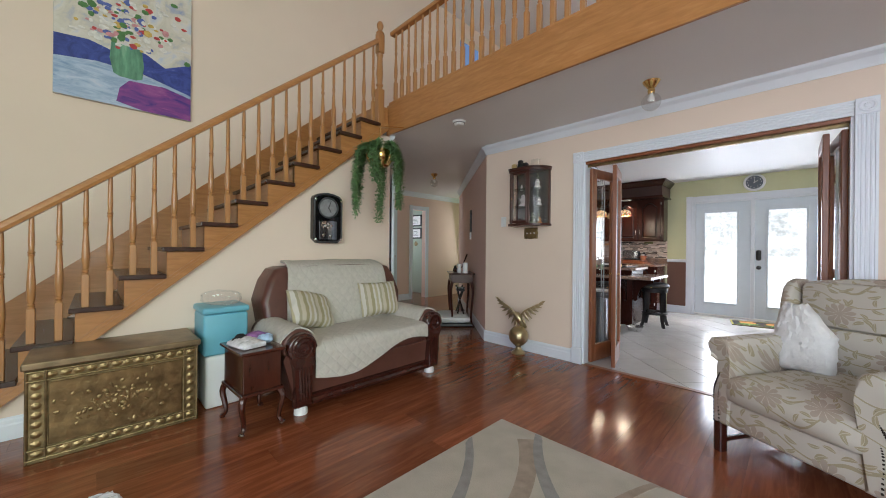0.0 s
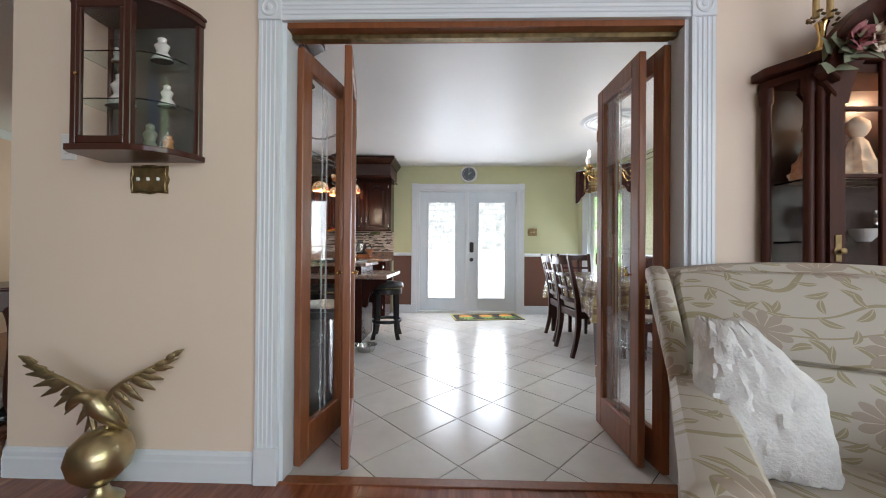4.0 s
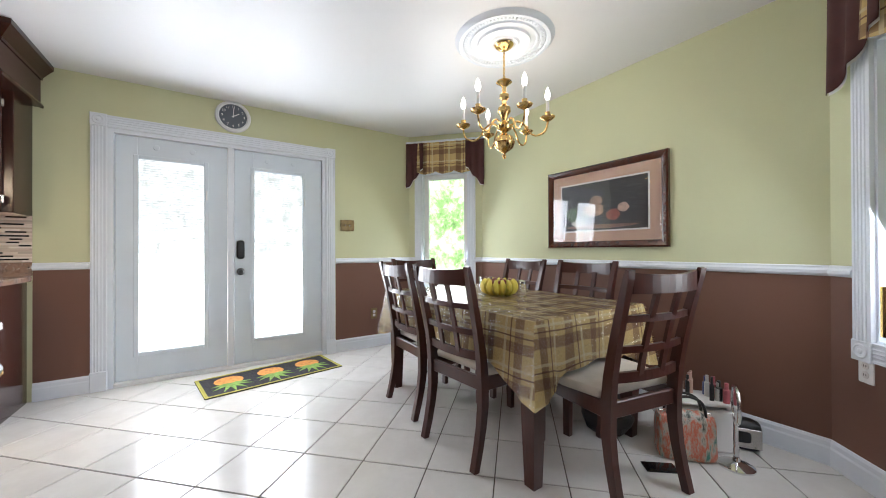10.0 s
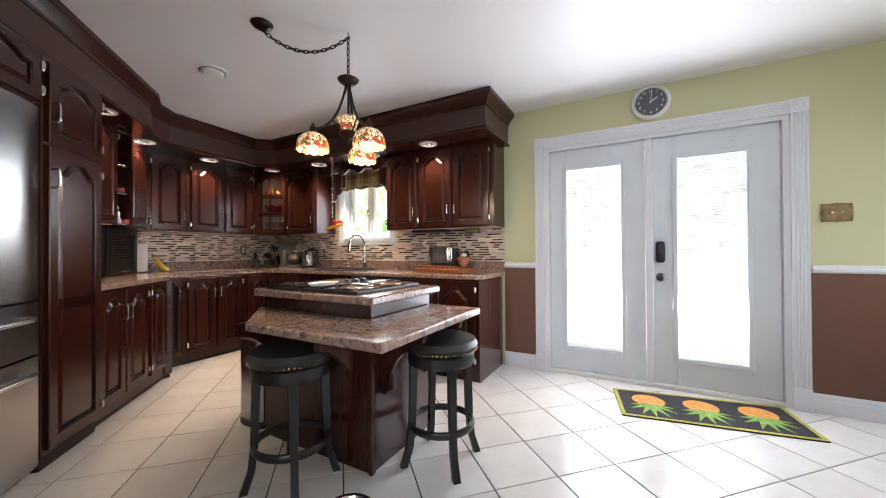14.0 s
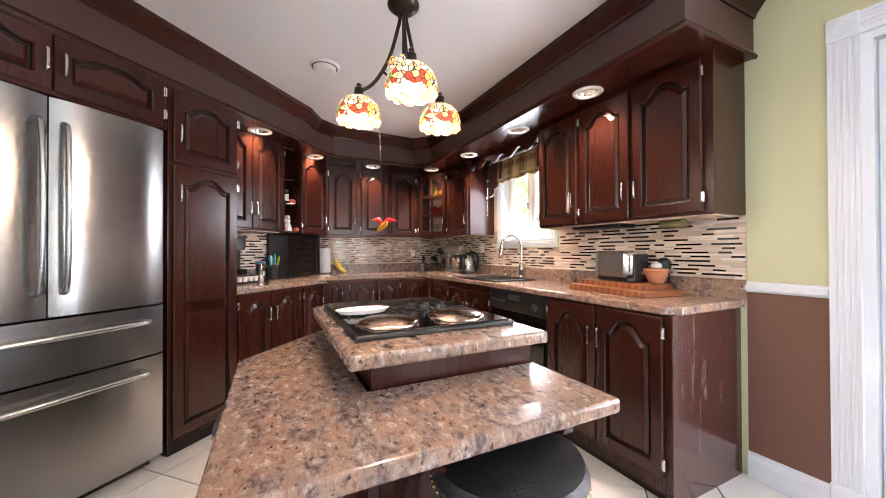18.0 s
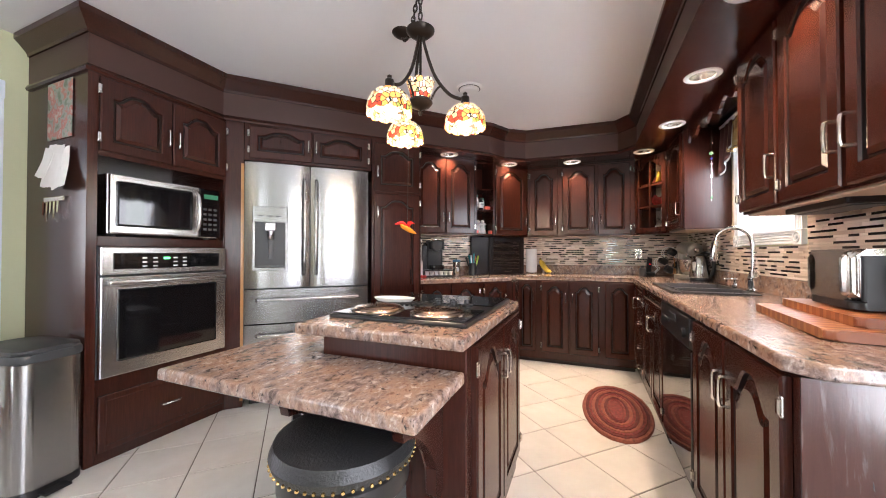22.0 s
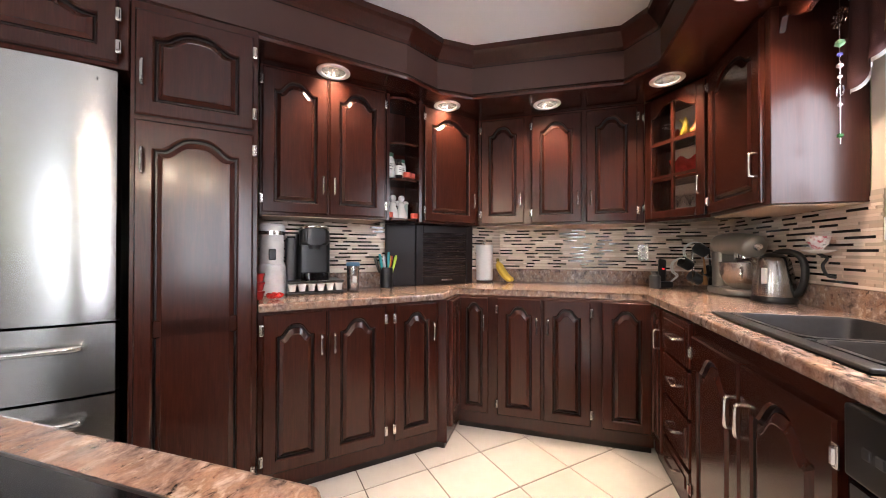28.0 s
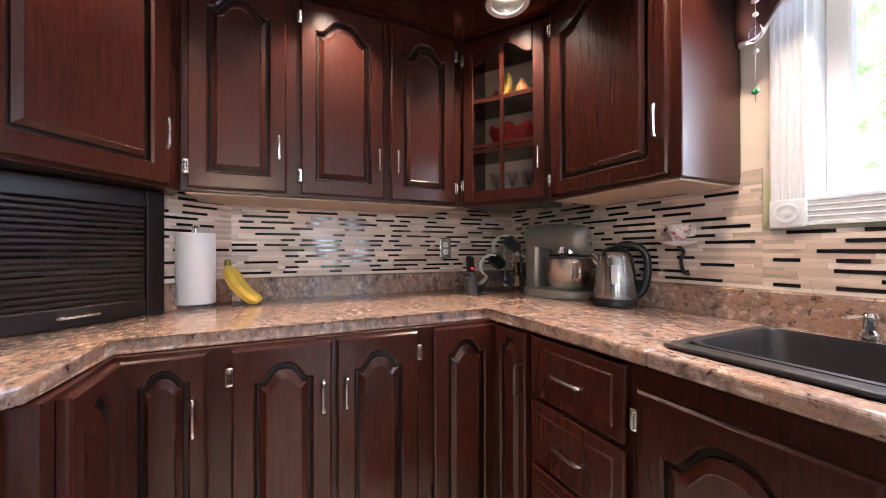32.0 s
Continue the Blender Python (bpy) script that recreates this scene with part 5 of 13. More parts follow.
def leaf_between(label, a, b, knob=0):
    L = math.hypot(b[0] - a[0], b[1] - a[1])
    return leaf("folding_door_leaf", label, pose(a[0], a[1], 0.012, 0, 0, math.degrees(math.atan2(b[1] - a[1], b[0] - a[0]))), L, 1.955, knob)


LW = 0.44
folds = [leaf_between("open glazed pine folding door leaf against the jamb", (-1.452, 3.55), (-1.375, 3.985)),
    leaf_between("open glazed pine folding door leaf with brass knob", (-1.325, 3.99), (-1.222, 3.535), 0.40),
    leaf_between("open glazed pine folding door leaf against the jamb", (0.236, 3.55), (0.196, 4.05)),
    leaf_between("open glazed pine folding door leaf with brass knob", (0.146, 4.06), (0.152, 3.60), 0.40)]
for lf_, x, y in ((folds[0], -1.35, 3.993), (folds[2], 0.171, 4.06)):
    for z in (0.30, 0.98, 1.72):
        bm = box(-0.04, 0.04, 0.0, 0.004, -0.035, 0.035, 0.001, 1)
        lathe([(0.007, -0.036), (0.007, 0.036)], 10, bm, Matrix.Translation((0, 0.006, 0)))
        hg = part("hinge", bm, M["brass"], lf_, "brass hinge")
        hg.matrix_world = pose(x, y + 0.012, z)

# garden doors
casing("garden_door_casing", pose(0, GARDEN, 0), -1.31, 0.355, 0, 2.035, 0.092, 0.15)
gdr = thing("door_1", "white steel double garden door with glazed blinds, closed", "door", pose(0, GARDEN + 0.03, 0), kind="structure")
part("frame_jamb", box(-1.31, -1.275, -0.03, 0.10, 0, 2.04), M["trim"], gdr)
part("frame_jamb", box(0.32, 0.355, -0.03, 0.10, 0, 2.04), M["trim"], gdr)
part("frame_head", box(-1.275, 0.32, -0.03, 0.10, 2.005, 2.04), M["trim"], gdr)
part("mullion", box(-0.512, -0.462, -0.022, 0.06, 0.03, 2.005, 0.004, 1), M["trim"], gdr)
part("sill_plate", box(-1.275, 0.32, -0.03, 0.10, 0, 0.03, 0.004, 1), M["white_plastic"], gdr)
slat_mat = mat("white_blind_slat", (0.86, 0.87, 0.88), 0.4, vary=0.02)
for x0, x1 in ((-1.27, -0.515), (-0.459, 0.315)):
    g0, g1 = x0 + (0.135 if x0 < -1 else 0.155), x1 - (0.165 if x0 < -1 else 0.175)
    lf = part("door_leaf", box(x0, g0, 0, 0.045, 0.035, 2.0, 0.004, 1), M["door_paint"], gdr)
    for bx in ((g1, x1, 0, 0.045, 0.035, 2.0), (g0, g1, 0, 0.045, 0.035, 0.24), (g0, g1, 0, 0.045, 1.83, 2.0)):
        part("door_rail", box(*bx), M["door_paint"], lf)
    for bx in ((g0 - 0.025, g0 + 0.008, -0.012, 0.0, 0.215, 1.855), (g1 - 0.008, g1 + 0.025, -0.012, 0.0, 0.215, 1.855), (g0 + 0.008, g1 - 0.008, -0.012, 0.0, 0.215, 0.248), (g0 + 0.008, g1 - 0.008, -0.012, 0.0, 1.822, 1.855)):
        part("glazing_frame", box(*bx, 0.004, 1), M["door_paint"], lf)
    pg = part("pane", box(g0, g1, 0.010, 0.013, 0.24, 1.83), M["pane"], lf)
    pg.visible_shadow = False
    bm = bmesh.new()
    z = 0.26
    while z < 1.82:
        box(g0 + 0.004, g1 - 0.004, -0.005, 0.005, -0.0004, 0.0004, 0, 1, bm, pose(0, 0.028, z, -14))
        z += 0.0205
    part("blind_slats", bm, slat_mat, lf, "fine white blind slats between the glass")
    part("blind_slider", box(g1 + 0.004, g1 + 0.016, -0.02, -0.011, 1.52, 1.60, 0.003, 1), M["white_plastic"], lf)
    part("screw_cap", lathe([(0.022, 0), (0.020, 0.005), (0, 0.006)], 16, None, pose(g0 + 0.12, 0.0, 1.93, 90)), M["door_paint"], lf)
    part("screw_cap", lathe([(0.022, 0), (0.020, 0.005), (0, 0.006)], 16, None, pose(g1 - 0.09, 0.0, 1.93, 90)), M["door_paint"], lf)
lk = part("deadbolt", box(-0.032, 0.032, -0.028, 0.0, -0.085, 0.085, 0.022, 4), M["black"], lf, "black electronic deadbolt", True)
lk.location = (-0.412, 0, 1.083)
kb = lathe([(0.033, 0), (0.031, 0.008), (0.014, 0.010)], 20, None, pose(0, 0, 0, 90))
part("knob", lathe([(0.012, 0.008), (0.012, 0.03), (0.026, 0.042), (0.028, 0.056), (0.018, 0.066), (0, 0.068)], 20, kb, pose(0, 0, 0, 90)), M["black"], lf, "black round knob", True).location = (-0.41, 0, 0.88)


def window(name, label, m, x0, x1, z0, z1, mullions=(), cas=0.085, foot_z=None, sill=True):
    """A vinyl window in an opening of a wall whose inner face lies on local y = 0."""
    wd = thing(name, label, "window", m, kind="structure")
    for bx in ((x0, x0 + 0.012, 0, 0.16, z0, z1), (x1 - 0.012, x1, 0, 0.16, z0, z1), (x0 + 0.012, x1 - 0.012, 0, 0.16, z0, z0 + 0.012), (x0 + 0.012, x1 - 0.012, 0, 0.16, z1 - 0.012, z1)):
        part("reveal", box(*bx), M["trim"], wd)
    cuts = [x0 + 0.012] + list(mullions) + [x1 - 0.012]
    for a, b in zip(cuts, cuts[1:]):
        for bx in ((a, a + 0.05, 0.07, 0.12, z0 + 0.012, z1 - 0.012), (b - 0.05, b, 0.07, 0.12, z0 + 0.012, z1 - 0.012), (a + 0.05, b - 0.05, 0.07, 0.12, z0 + 0.012, z0 + 0.07), (a + 0.05, b - 0.05, 0.07, 0.12, z1 - 0.07, z1 - 0.012)):
            part("window_frame", box(*bx, 0.005, 1), M["white_plastic"], wd)
        p = part("pane", box(a + 0.05, b - 0.05, 0.092, 0.096, z0 + 0.07, z1 - 0.07), M["pane"], wd)
        p.visible_shadow = False
        part("sash_latch", box(b - 0.04, b - 0.02, 0.05, 0.07, z0 + 0.30, z0 + 0.36, 0.004, 1), M["nickel"], wd)
    casing(name + "_casing", m, x0, x1, z0, z1, cas, 0, True, "white fluted window casing with corner blocks")
    return wd


window("window_1", "white vinyl sink window with two sashes", pose(0, GARDEN, 0), -3.80, -3.08, 1.26, 2.03, (-3.44,), 0.075)
window("window_2", "tall narrow white dining window", pose(1.33, GARDEN, 0, 0, 0, -46.4), 0.16, 0.71, 0.62, 1.98, (), 0.085)
window("window_3", "tall white dining window with two sashes", pose(1.93, 4.40, 0, 0, 0, -135), 0.22, 0.98, 0.66, 1.98, (0.60,), 0.085)

plaid_y = (0.54, 0.40, 0.17)


def plaid(name, ax="x", period=0.20):
    """Woven plaid: yellow ground with brown and cream bands both ways."""
    m = bpy.data.materials.new(name)
    m.use_nodes = True
    n, l = m.node_tree.nodes, m.node_tree.links
    b = n["Principled BSDF"]
    b.inputs["Roughness"].default_value = 0.8
    tc = n.new("ShaderNodeTexCoord")
    sp = n.new("ShaderNodeSeparateXYZ")
    l.new(tc.outputs["Object"], sp.inputs[0])

    def band(sock, per, lo, hi, shift=0.0):
        f = n.new("ShaderNodeMath")
        f.operation = "MULTIPLY_ADD"
        f.inputs[1].default_value, f.inputs[2].default_value = 1 / per, shift
        l.new(sock, f.inputs[0])
        fr = n.new("ShaderNodeMath")
        fr.operation = "FRACT"
        l.new(f.outputs[0], fr.inputs[0])
        a = n.new("ShaderNodeMath")
        a.operation = "GREATER_THAN"
        a.inputs[1].default_value = lo
        l.new(fr.outputs[0], a.inputs[0])
        c = n.new("ShaderNodeMath")
        c.operation = "LESS_THAN"
        c.inputs[1].default_value = hi
        l.new(fr.outputs[0], c.inputs[0])
        mu = n.new("ShaderNodeMath")
        mu.operation = "MULTIPLY"
        l.new(a.outputs[0], mu.inputs[0])
        l.new(c.outputs[0], mu.inputs[1])
        return mu.outputs[0]

    u, v = {"x": ("X", "Z"), "y": ("Y", "Z"), "t": ("X", "Y")}[ax]
    socks = {k: sp.outputs[k] for k in "XYZ"}
    if ax == "t":
        # on the hanging sides the pattern runs on down the drop
        sn = n.new("ShaderNodeSeparateXYZ")
        l.new(tc.outputs["Normal"], sn.inputs[0])
        for k in "XY":
            ab = n.new("ShaderNodeMath")
            ab.operation = "ABSOLUTE"
            l.new(sn.outputs[k], ab.inputs[0])
            gt = n.new("ShaderNodeMath")
            gt.operation, gt.inputs[1].default_value = "GREATER_THAN", 0.6
            l.new(ab.outputs[0], gt.inputs[0])
            ma = n.new("ShaderNodeMath")
            ma.operation = "MULTIPLY_ADD"
            l.new(gt.outputs[0], ma.inputs[0])
            l.new(sp.outputs["Z"], ma.inputs[1])
            l.new(sp.outputs[k], ma.inputs[2])
            socks[k] = ma.outputs[0]
    last = None
    bands = [(u, 0.0, 0.28, (0.13, 0.05, 0.035), 0.62), (v, 0.0, 0.28, (0.13, 0.05, 0.035), 0.62), (u, 0.55, 0.63, (0.62, 0.55, 0.33), 0.7), (v, 0.55, 0.63, (0.62, 0.55, 0.33), 0.7), (u, 0.40, 0.44, (0.10, 0.035, 0.025), 0.8), (v, 0.40, 0.44, (0.10, 0.035, 0.025), 0.8)]
    for s_, lo, hi, col, w in bands:
        f = band(socks[s_], period, lo, hi, 7.1)
        k = n.new("ShaderNodeMath")
        k.operation = "MULTIPLY"
        k.inputs[1].default_value = w
        l.new(f, k.inputs[0])
        mx = n.new("ShaderNodeMixRGB")
        l.new(k.outputs[0], mx.inputs["Fac"])
        if last is None:
            mx.inputs["Color1"].default_value = rgb(plaid_y)
        else:
            l.new(last, mx.inputs["Color1"])
        mx.inputs["Color2"].default_value = rgb(col)
        last = mx.outputs["Color"]
    l.new(last, b.inputs["Base Color"])
    wv = n.new("ShaderNodeTexNoise")
    wv.inputs["Scale"].default_value = 400
    l.new(tc.outputs["Object"], wv.inputs["Vector"])
    bp = n.new("ShaderNodeBump")
    bp.inputs["Strength"].default_value, bp.inputs["Distance"].default_value = 0.2, 0.001
    l.new(wv.outputs["Fac"], bp.inputs["Height"])
    l.new(bp.outputs["Normal"], b.inputs["Normal"])
    return m


M["plaid_x"] = plaid("plaid_valance_cloth", "x")
M["plaid_t"] = plaid("plaid_table_cloth", "t", 0.19)
M["jabot"] = mat("plum_brown_cloth", (0.075, 0.026, 0.024), 0.8, vary=0.12, scale=18, bump=0.3, bump_scale=300)


def cloth_sheet(x0, x1, top, bottom, folds, depth, nx=40, nz=10, y=-0.05, bm=None):
    """A hanging cloth with vertical folds; bottom(u) gives the hem height."""
    bm = bm or bmesh.new()
    g = []
    for i in range(nx + 1):
        u = i / nx
        col = []
        for j in range(nz + 1):
            v = j / nz
            z = top + (bottom(u) - top) * v
            yy = y - depth * (0.35 + 0.65 * v) * (0.5 + 0.5 * math.sin(u * folds * 2 * math.pi))
            col.append(bm.verts.new((x0 + (x1 - x0) * u, yy, z)))
        g.append(col)
    for i in range(nx):
        for j in range(nz):
            bm.faces.new((g[i][j], g[i][j + 1], g[i + 1][j + 1], g[i + 1][j]))
    return bm


def valance(label, m, x0, x1, top, drop=0.24, tail=0.40):
    vl = thing("valance", label, "valance", m)
    w = x1 - x0
    part("rod_board", box(x0, x1, -0.06, -0.01, top - 0.02, top, 0.004, 1), M["trim"], vl)
    sw = w * 0.72
    c0 = x0 + (w - sw) / 2

    def hem(u):
        k = (u * 3) % 1.0
        return top - drop - 0.03 * math.sin(k * math.pi)

    ob = part("swag", cloth_sheet(c0, c0 + sw, top, hem, 6, 0.03, 60, 8, -0.035), M["plaid_x"], vl, "yellow and brown plaid swag", True)
    tw = w * 0.23
    ob.modifiers.new("thick", "SOLIDIFY").thickness = 0.003
    for side in (0, 1):
        a = x0 if side == 0 else x1 - tw

        def tl(u, side=side):
            q = u if side == 0 else 1 - u
            return top - tail + (tail - drop * 0.85) * q ** 1.2 + 0.012 * math.cos(q * 5 * math.pi)

        t_ = part("tail", cloth_sheet(a, a + tw, top + 0.002, tl, 2.5, 0.028, 30, 8, -0.045), M["jabot"], vl, "plum-brown side tail with white lining", True)
        t_.modifiers.new("thick", "SOLIDIFY").thickness = 0.003
        ln = part("lining", cloth_sheet(a + 0.004, a + tw - 0.004, top - 0.05, lambda u, side=side: tl(u, side) - 0.012, 2.5, 0.026, 24, 6, -0.038), M["paper"], vl, "white lining", True)
    return vl


valance("plaid swag valance with plum-brown tails over the sink window", pose(0, GARDEN - 0.03, 0), -3.93, -2.95, 2.09, 0.22, 0.37)
valance("plaid swag valance with plum-brown tails over the narrow dining window", pose(1.33, GARDEN, 0, 0, 0, -46.4), -0.02, 0.90, 2.345, 0.36, 0.55)
valance("plaid swag valance with plum-brown tails over the wide dining window", pose(1.93, 4.40, 0, 0, 0, -135), 0.06, 1.15, 2.345, 0.36, 0.55)

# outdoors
# upright emissive sheet: outdoor daylight is put into its glowing colour
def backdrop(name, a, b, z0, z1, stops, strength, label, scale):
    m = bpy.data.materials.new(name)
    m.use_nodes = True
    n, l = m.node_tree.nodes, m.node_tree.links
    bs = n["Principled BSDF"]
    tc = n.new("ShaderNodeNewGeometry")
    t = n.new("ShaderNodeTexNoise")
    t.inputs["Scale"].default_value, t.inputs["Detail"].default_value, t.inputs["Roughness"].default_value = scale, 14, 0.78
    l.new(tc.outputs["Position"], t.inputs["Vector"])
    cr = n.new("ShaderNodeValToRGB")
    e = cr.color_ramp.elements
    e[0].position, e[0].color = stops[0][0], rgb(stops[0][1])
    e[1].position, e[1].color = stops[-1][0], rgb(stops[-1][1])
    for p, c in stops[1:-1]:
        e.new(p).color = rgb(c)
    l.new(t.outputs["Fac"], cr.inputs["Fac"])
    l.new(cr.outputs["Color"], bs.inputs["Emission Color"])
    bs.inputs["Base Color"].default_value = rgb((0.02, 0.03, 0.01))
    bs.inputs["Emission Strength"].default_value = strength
    bm = bmesh.new()
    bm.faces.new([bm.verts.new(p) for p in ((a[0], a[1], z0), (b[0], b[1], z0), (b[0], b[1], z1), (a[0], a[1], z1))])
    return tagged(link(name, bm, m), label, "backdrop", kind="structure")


# foliage from shaded green to bright sky gaps, sunlight painted in
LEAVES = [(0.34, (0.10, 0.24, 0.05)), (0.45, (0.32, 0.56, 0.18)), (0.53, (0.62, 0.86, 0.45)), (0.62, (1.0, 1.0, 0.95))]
# haze and bright daylight painted as near-white stops
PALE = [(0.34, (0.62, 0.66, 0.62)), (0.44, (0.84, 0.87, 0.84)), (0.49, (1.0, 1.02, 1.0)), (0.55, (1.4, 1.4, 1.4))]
backdrop("backdrop_garden", (-2.6, 9.3), (1.35, 9.3), 1.05, 4.2, PALE, 1.0, "glowing backdrop painted as pale hazy sunlit trees", 8.0)
backdrop("backdrop_lawn", (-2.6, 9.31), (1.35, 9.31), -0.34, 1.05, [(0.3, (0.94, 0.97, 0.92)), (0.7, (1.0, 1.0, 1.0))], 2.2, "glowing white backdrop painted as sunlit garden", 1.1)
backdrop("backdrop_trees_west", (-34.0, 13.2), (-4.5, 13.2), -0.4, 9.0, LEAVES, 1.7, "glowing backdrop painted as sunlit trees behind the house", 2.6)
backdrop("backdrop_trees_east", (3.3, 13.2), (16.0, 13.2), -0.4, 9.0, LEAVES, 1.7, "glowing backdrop painted as sunlit trees behind the house", 2.6)
backdrop("backdrop_side", (9.0, 11.0), (9.0, -9.0), -0.4, 9.0, LEAVES, 3.0, "glowing backdrop painted as sunlit trees beside the house", 4.0)
deck = thing("deck", "pale sunlit wooden deck outside the garden doors", "deck", pose(0, 0, 0), kind="structure")
for i in range(9):
    part("board", box(-3.0, 2.6, 7.90 + i * 0.15, 8.04 + i * 0.15, -0.12, -0.09), mat("pale_deck_board", (0.62, 0.60, 0.56), 0.8, per_piece=0.08) if i == 0 else bpy.data.materials["pale_deck_board"], deck)

# ---- dining set ----
def ribbon(points, wx, wy, bm=None):
    """A bar of rectangular section along points in the y-z plane; wx wide in x, wy thick."""
    bm = bm or bmesh.new()
    pts = [Vector(p) for p in points]
    rings = []
    for i, p in enumerate(pts):
        a, b = pts[max(i - 1, 0)], pts[min(i + 1, len(pts) - 1)]
        d = (b - a).normalized()
        nrm = Vector((1, 0, 0)).cross(d).normalized()
        w = wy[i] if isinstance(wy, (list, tuple)) else wy
        rings.append([bm.verts.new(p + Vector((sx_ * wx / 2, 0, 0)) + nrm * sy_ * w / 2) for sx_, sy_ in ((-1, -1), (1, -1), (1, 1), (-1, 1))])
    for p, q in zip(rings, rings[1:]):
        for i in range(4):
            bm.faces.new((p[i], p[(i + 1) % 4], q[(i + 1) % 4], q[i]))
    bm.faces.new(rings[0][::-1])
    bm.faces.new(rings[-1])
    bmesh.ops.recalc_face_normals(bm, faces=bm.faces)
    return bm


def dining_chair(label, m):
    """Faces +y: the back stands at y = 0; the seat widens towards the front."""
    ch = thing("dining_chair", label, "chair", m, "chairs round the dining table")
    w, fx = 0.45, 0.226
    px = w / 2 - 0.02
    rake = lambda z: -0.02 - 0.115 * max(0.0, (z - 0.45) / 0.54) ** 1.35 if z > 0.45 else -0.02 - 0.06 * max(0.0, (0.32 - z) / 0.32) ** 1.5
    for s_ in (-1, 1):
        part("back_post", ribbon([(s_ * (px + 0.012 * max(0.0, (z - 0.5) / 0.49) ** 2), rake(z), z) for z in (0.0, 0.1, 0.2, 0.3, 0.42, 0.55, 0.68, 0.8, 0.9, 0.96, 0.992)], 0.034, [0.034, 0.038, 0.042, 0.048, 0.052, 0.046, 0.040, 0.035, 0.030, 0.025, 0.016]), M["chair_wood"], ch)
        part("front_leg", ribbon([(s_ * fx, 0.415, 0.0), (s_ * fx, 0.415, 0.25), (s_ * fx, 0.415, 0.44)], 0.040, [0.030, 0.040, 0.046]), M["chair_wood"], ch)
        part("side_rail", prism([(s_ * px - 0.011, 0.0), (s_ * px + 0.011, 0.0), (s_ * fx + 0.011, 0.392), (s_ * fx - 0.011, 0.392)], 0.375, 0.443, 0.003, 1), M["chair_wood"], ch)
    part("front_rail", box(-fx + 0.021, fx - 0.021, 0.404, 0.427, 0.375, 0.443, 0.004, 1), M["chair_wood"], ch)
    part("back_rail", box(-px + 0.018, px - 0.018, -0.032, -0.008, 0.375, 0.443, 0.004, 1), M["chair_wood"], ch)
    part("crest_rail", ribbon_x(w - 0.064, 0.935, 0.072, rake, 0.022, 0.034, 0.010), M["chair_wood"], ch, "curved crest rail")
    for z, h in ((0.795, 0.028), (0.665, 0.028), (0.545, 0.042)):
        part("cross_rail", ribbon_x(w - 0.072, z, h, rake, 0.018, 0.026), M["chair_wood"], ch)
    for x in (-0.065, 0.065):
        part("slat", ribbon([(x, rake(z) - 0.024, z) for z in (0.55, 0.65, 0.75, 0.85, 0.91)], 0.028, 0.014), M["chair_wood"], ch)
    bm = prism([(-px - 0.012, 0.012), (px + 0.012, 0.012), (fx + 0.020, 0.20), (fx + 0.022, 0.41), (fx, 0.438), (-fx, 0.438), (-fx - 0.022, 0.41), (-fx - 0.020, 0.20)], 0.444, 0.484, 0.016, 3)
    for v in bm.verts:
        if v.co.z > 0.47:
            v.co.z += 0.010 * max(0.0, 1 - (v.co.x / 0.24) ** 2)
    part("seat", bm, M["seat_cloth"], ch, "cream padded seat", True)
    return ch


def ribbon_x(w, z, h, rake, t, bow, lift=0.0):
    """A rail across the back, bowed backwards in the middle; lift raises its upper edge towards the ends."""
    bm = bmesh.new()
    n = 10
    rings = []
    for i in range(n + 1):
        u = 2 * i / n - 1
        y = rake(z) - bow * (1 - u * u)
        rings.append([bm.verts.new((w / 2 * u, y + dy, z + dz + (lift * u * u if dz > 0 else 0.0))) for dy, dz in ((-t / 2, -h / 2), (t / 2, -h / 2), (t / 2, h / 2), (-t / 2, h / 2))])
    for p, q in zip(rings, rings[1:]):
        for i in range(4):
            bm.faces.new((p[i], p[(i + 1) % 4], q[(i + 1) % 4], q[i]))
    bm.faces.new(rings[0][::-1])
    bm.faces.new(rings[-1])
    bmesh.ops.recalc_face_normals(bm, faces=bm.faces)
    return bm


M["seat_cloth"] = mat("cream_seat_cloth", (0.55, 0.50, 0.44), 0.75, vary=0.08, scale=12, bump=0.2, bump_scale=250)
c1 = dining_chair("dark mahogany lattice-back dining chair with cream seat", pose(0.935, 4.822, 0, 0, 0, -10))
copy_thing(c1, pose(0.487, 5.548, 0, 0, 0, -85))
copy_thing(c1, pose(0.52, 6.152, 0, 0, 0, -92))
copy_thing(c1, pose(1.50, 5.55, 0, 0, 0, 92))
copy_thing(c1, pose(1.50, 6.15, 0, 0, 0, 88))
copy_thing(c1, pose(1.0, 6.86, 0, 0, 0, 180))
TX0, TX1, TY0, TY1 = 0.545, 1.44, 5.07, 6.56
tbl = thing("dining_table", "dark mahogany rectangular dining table under a plaid cloth", "table", pose(0, 0, 0))
part("tabletop", box(TX0, TX1, TY0, TY1, 0.725, 0.752, 0.006, 2), M["chair_wood"], tbl)
for bx in ((TX0 + 0.05, TX1 - 0.05, TY0 + 0.05, TY0 + 0.075), (TX0 + 0.05, TX1 - 0.05, TY1 - 0.075, TY1 - 0.05), (TX0 + 0.05, TX0 + 0.075, TY0 + 0.075, TY1 - 0.075), (TX1 - 0.075, TX1 - 0.05, TY0 + 0.075, TY1 - 0.075)):
    part("apron", box(*bx, 0.64, 0.725), M["chair_wood"], tbl)
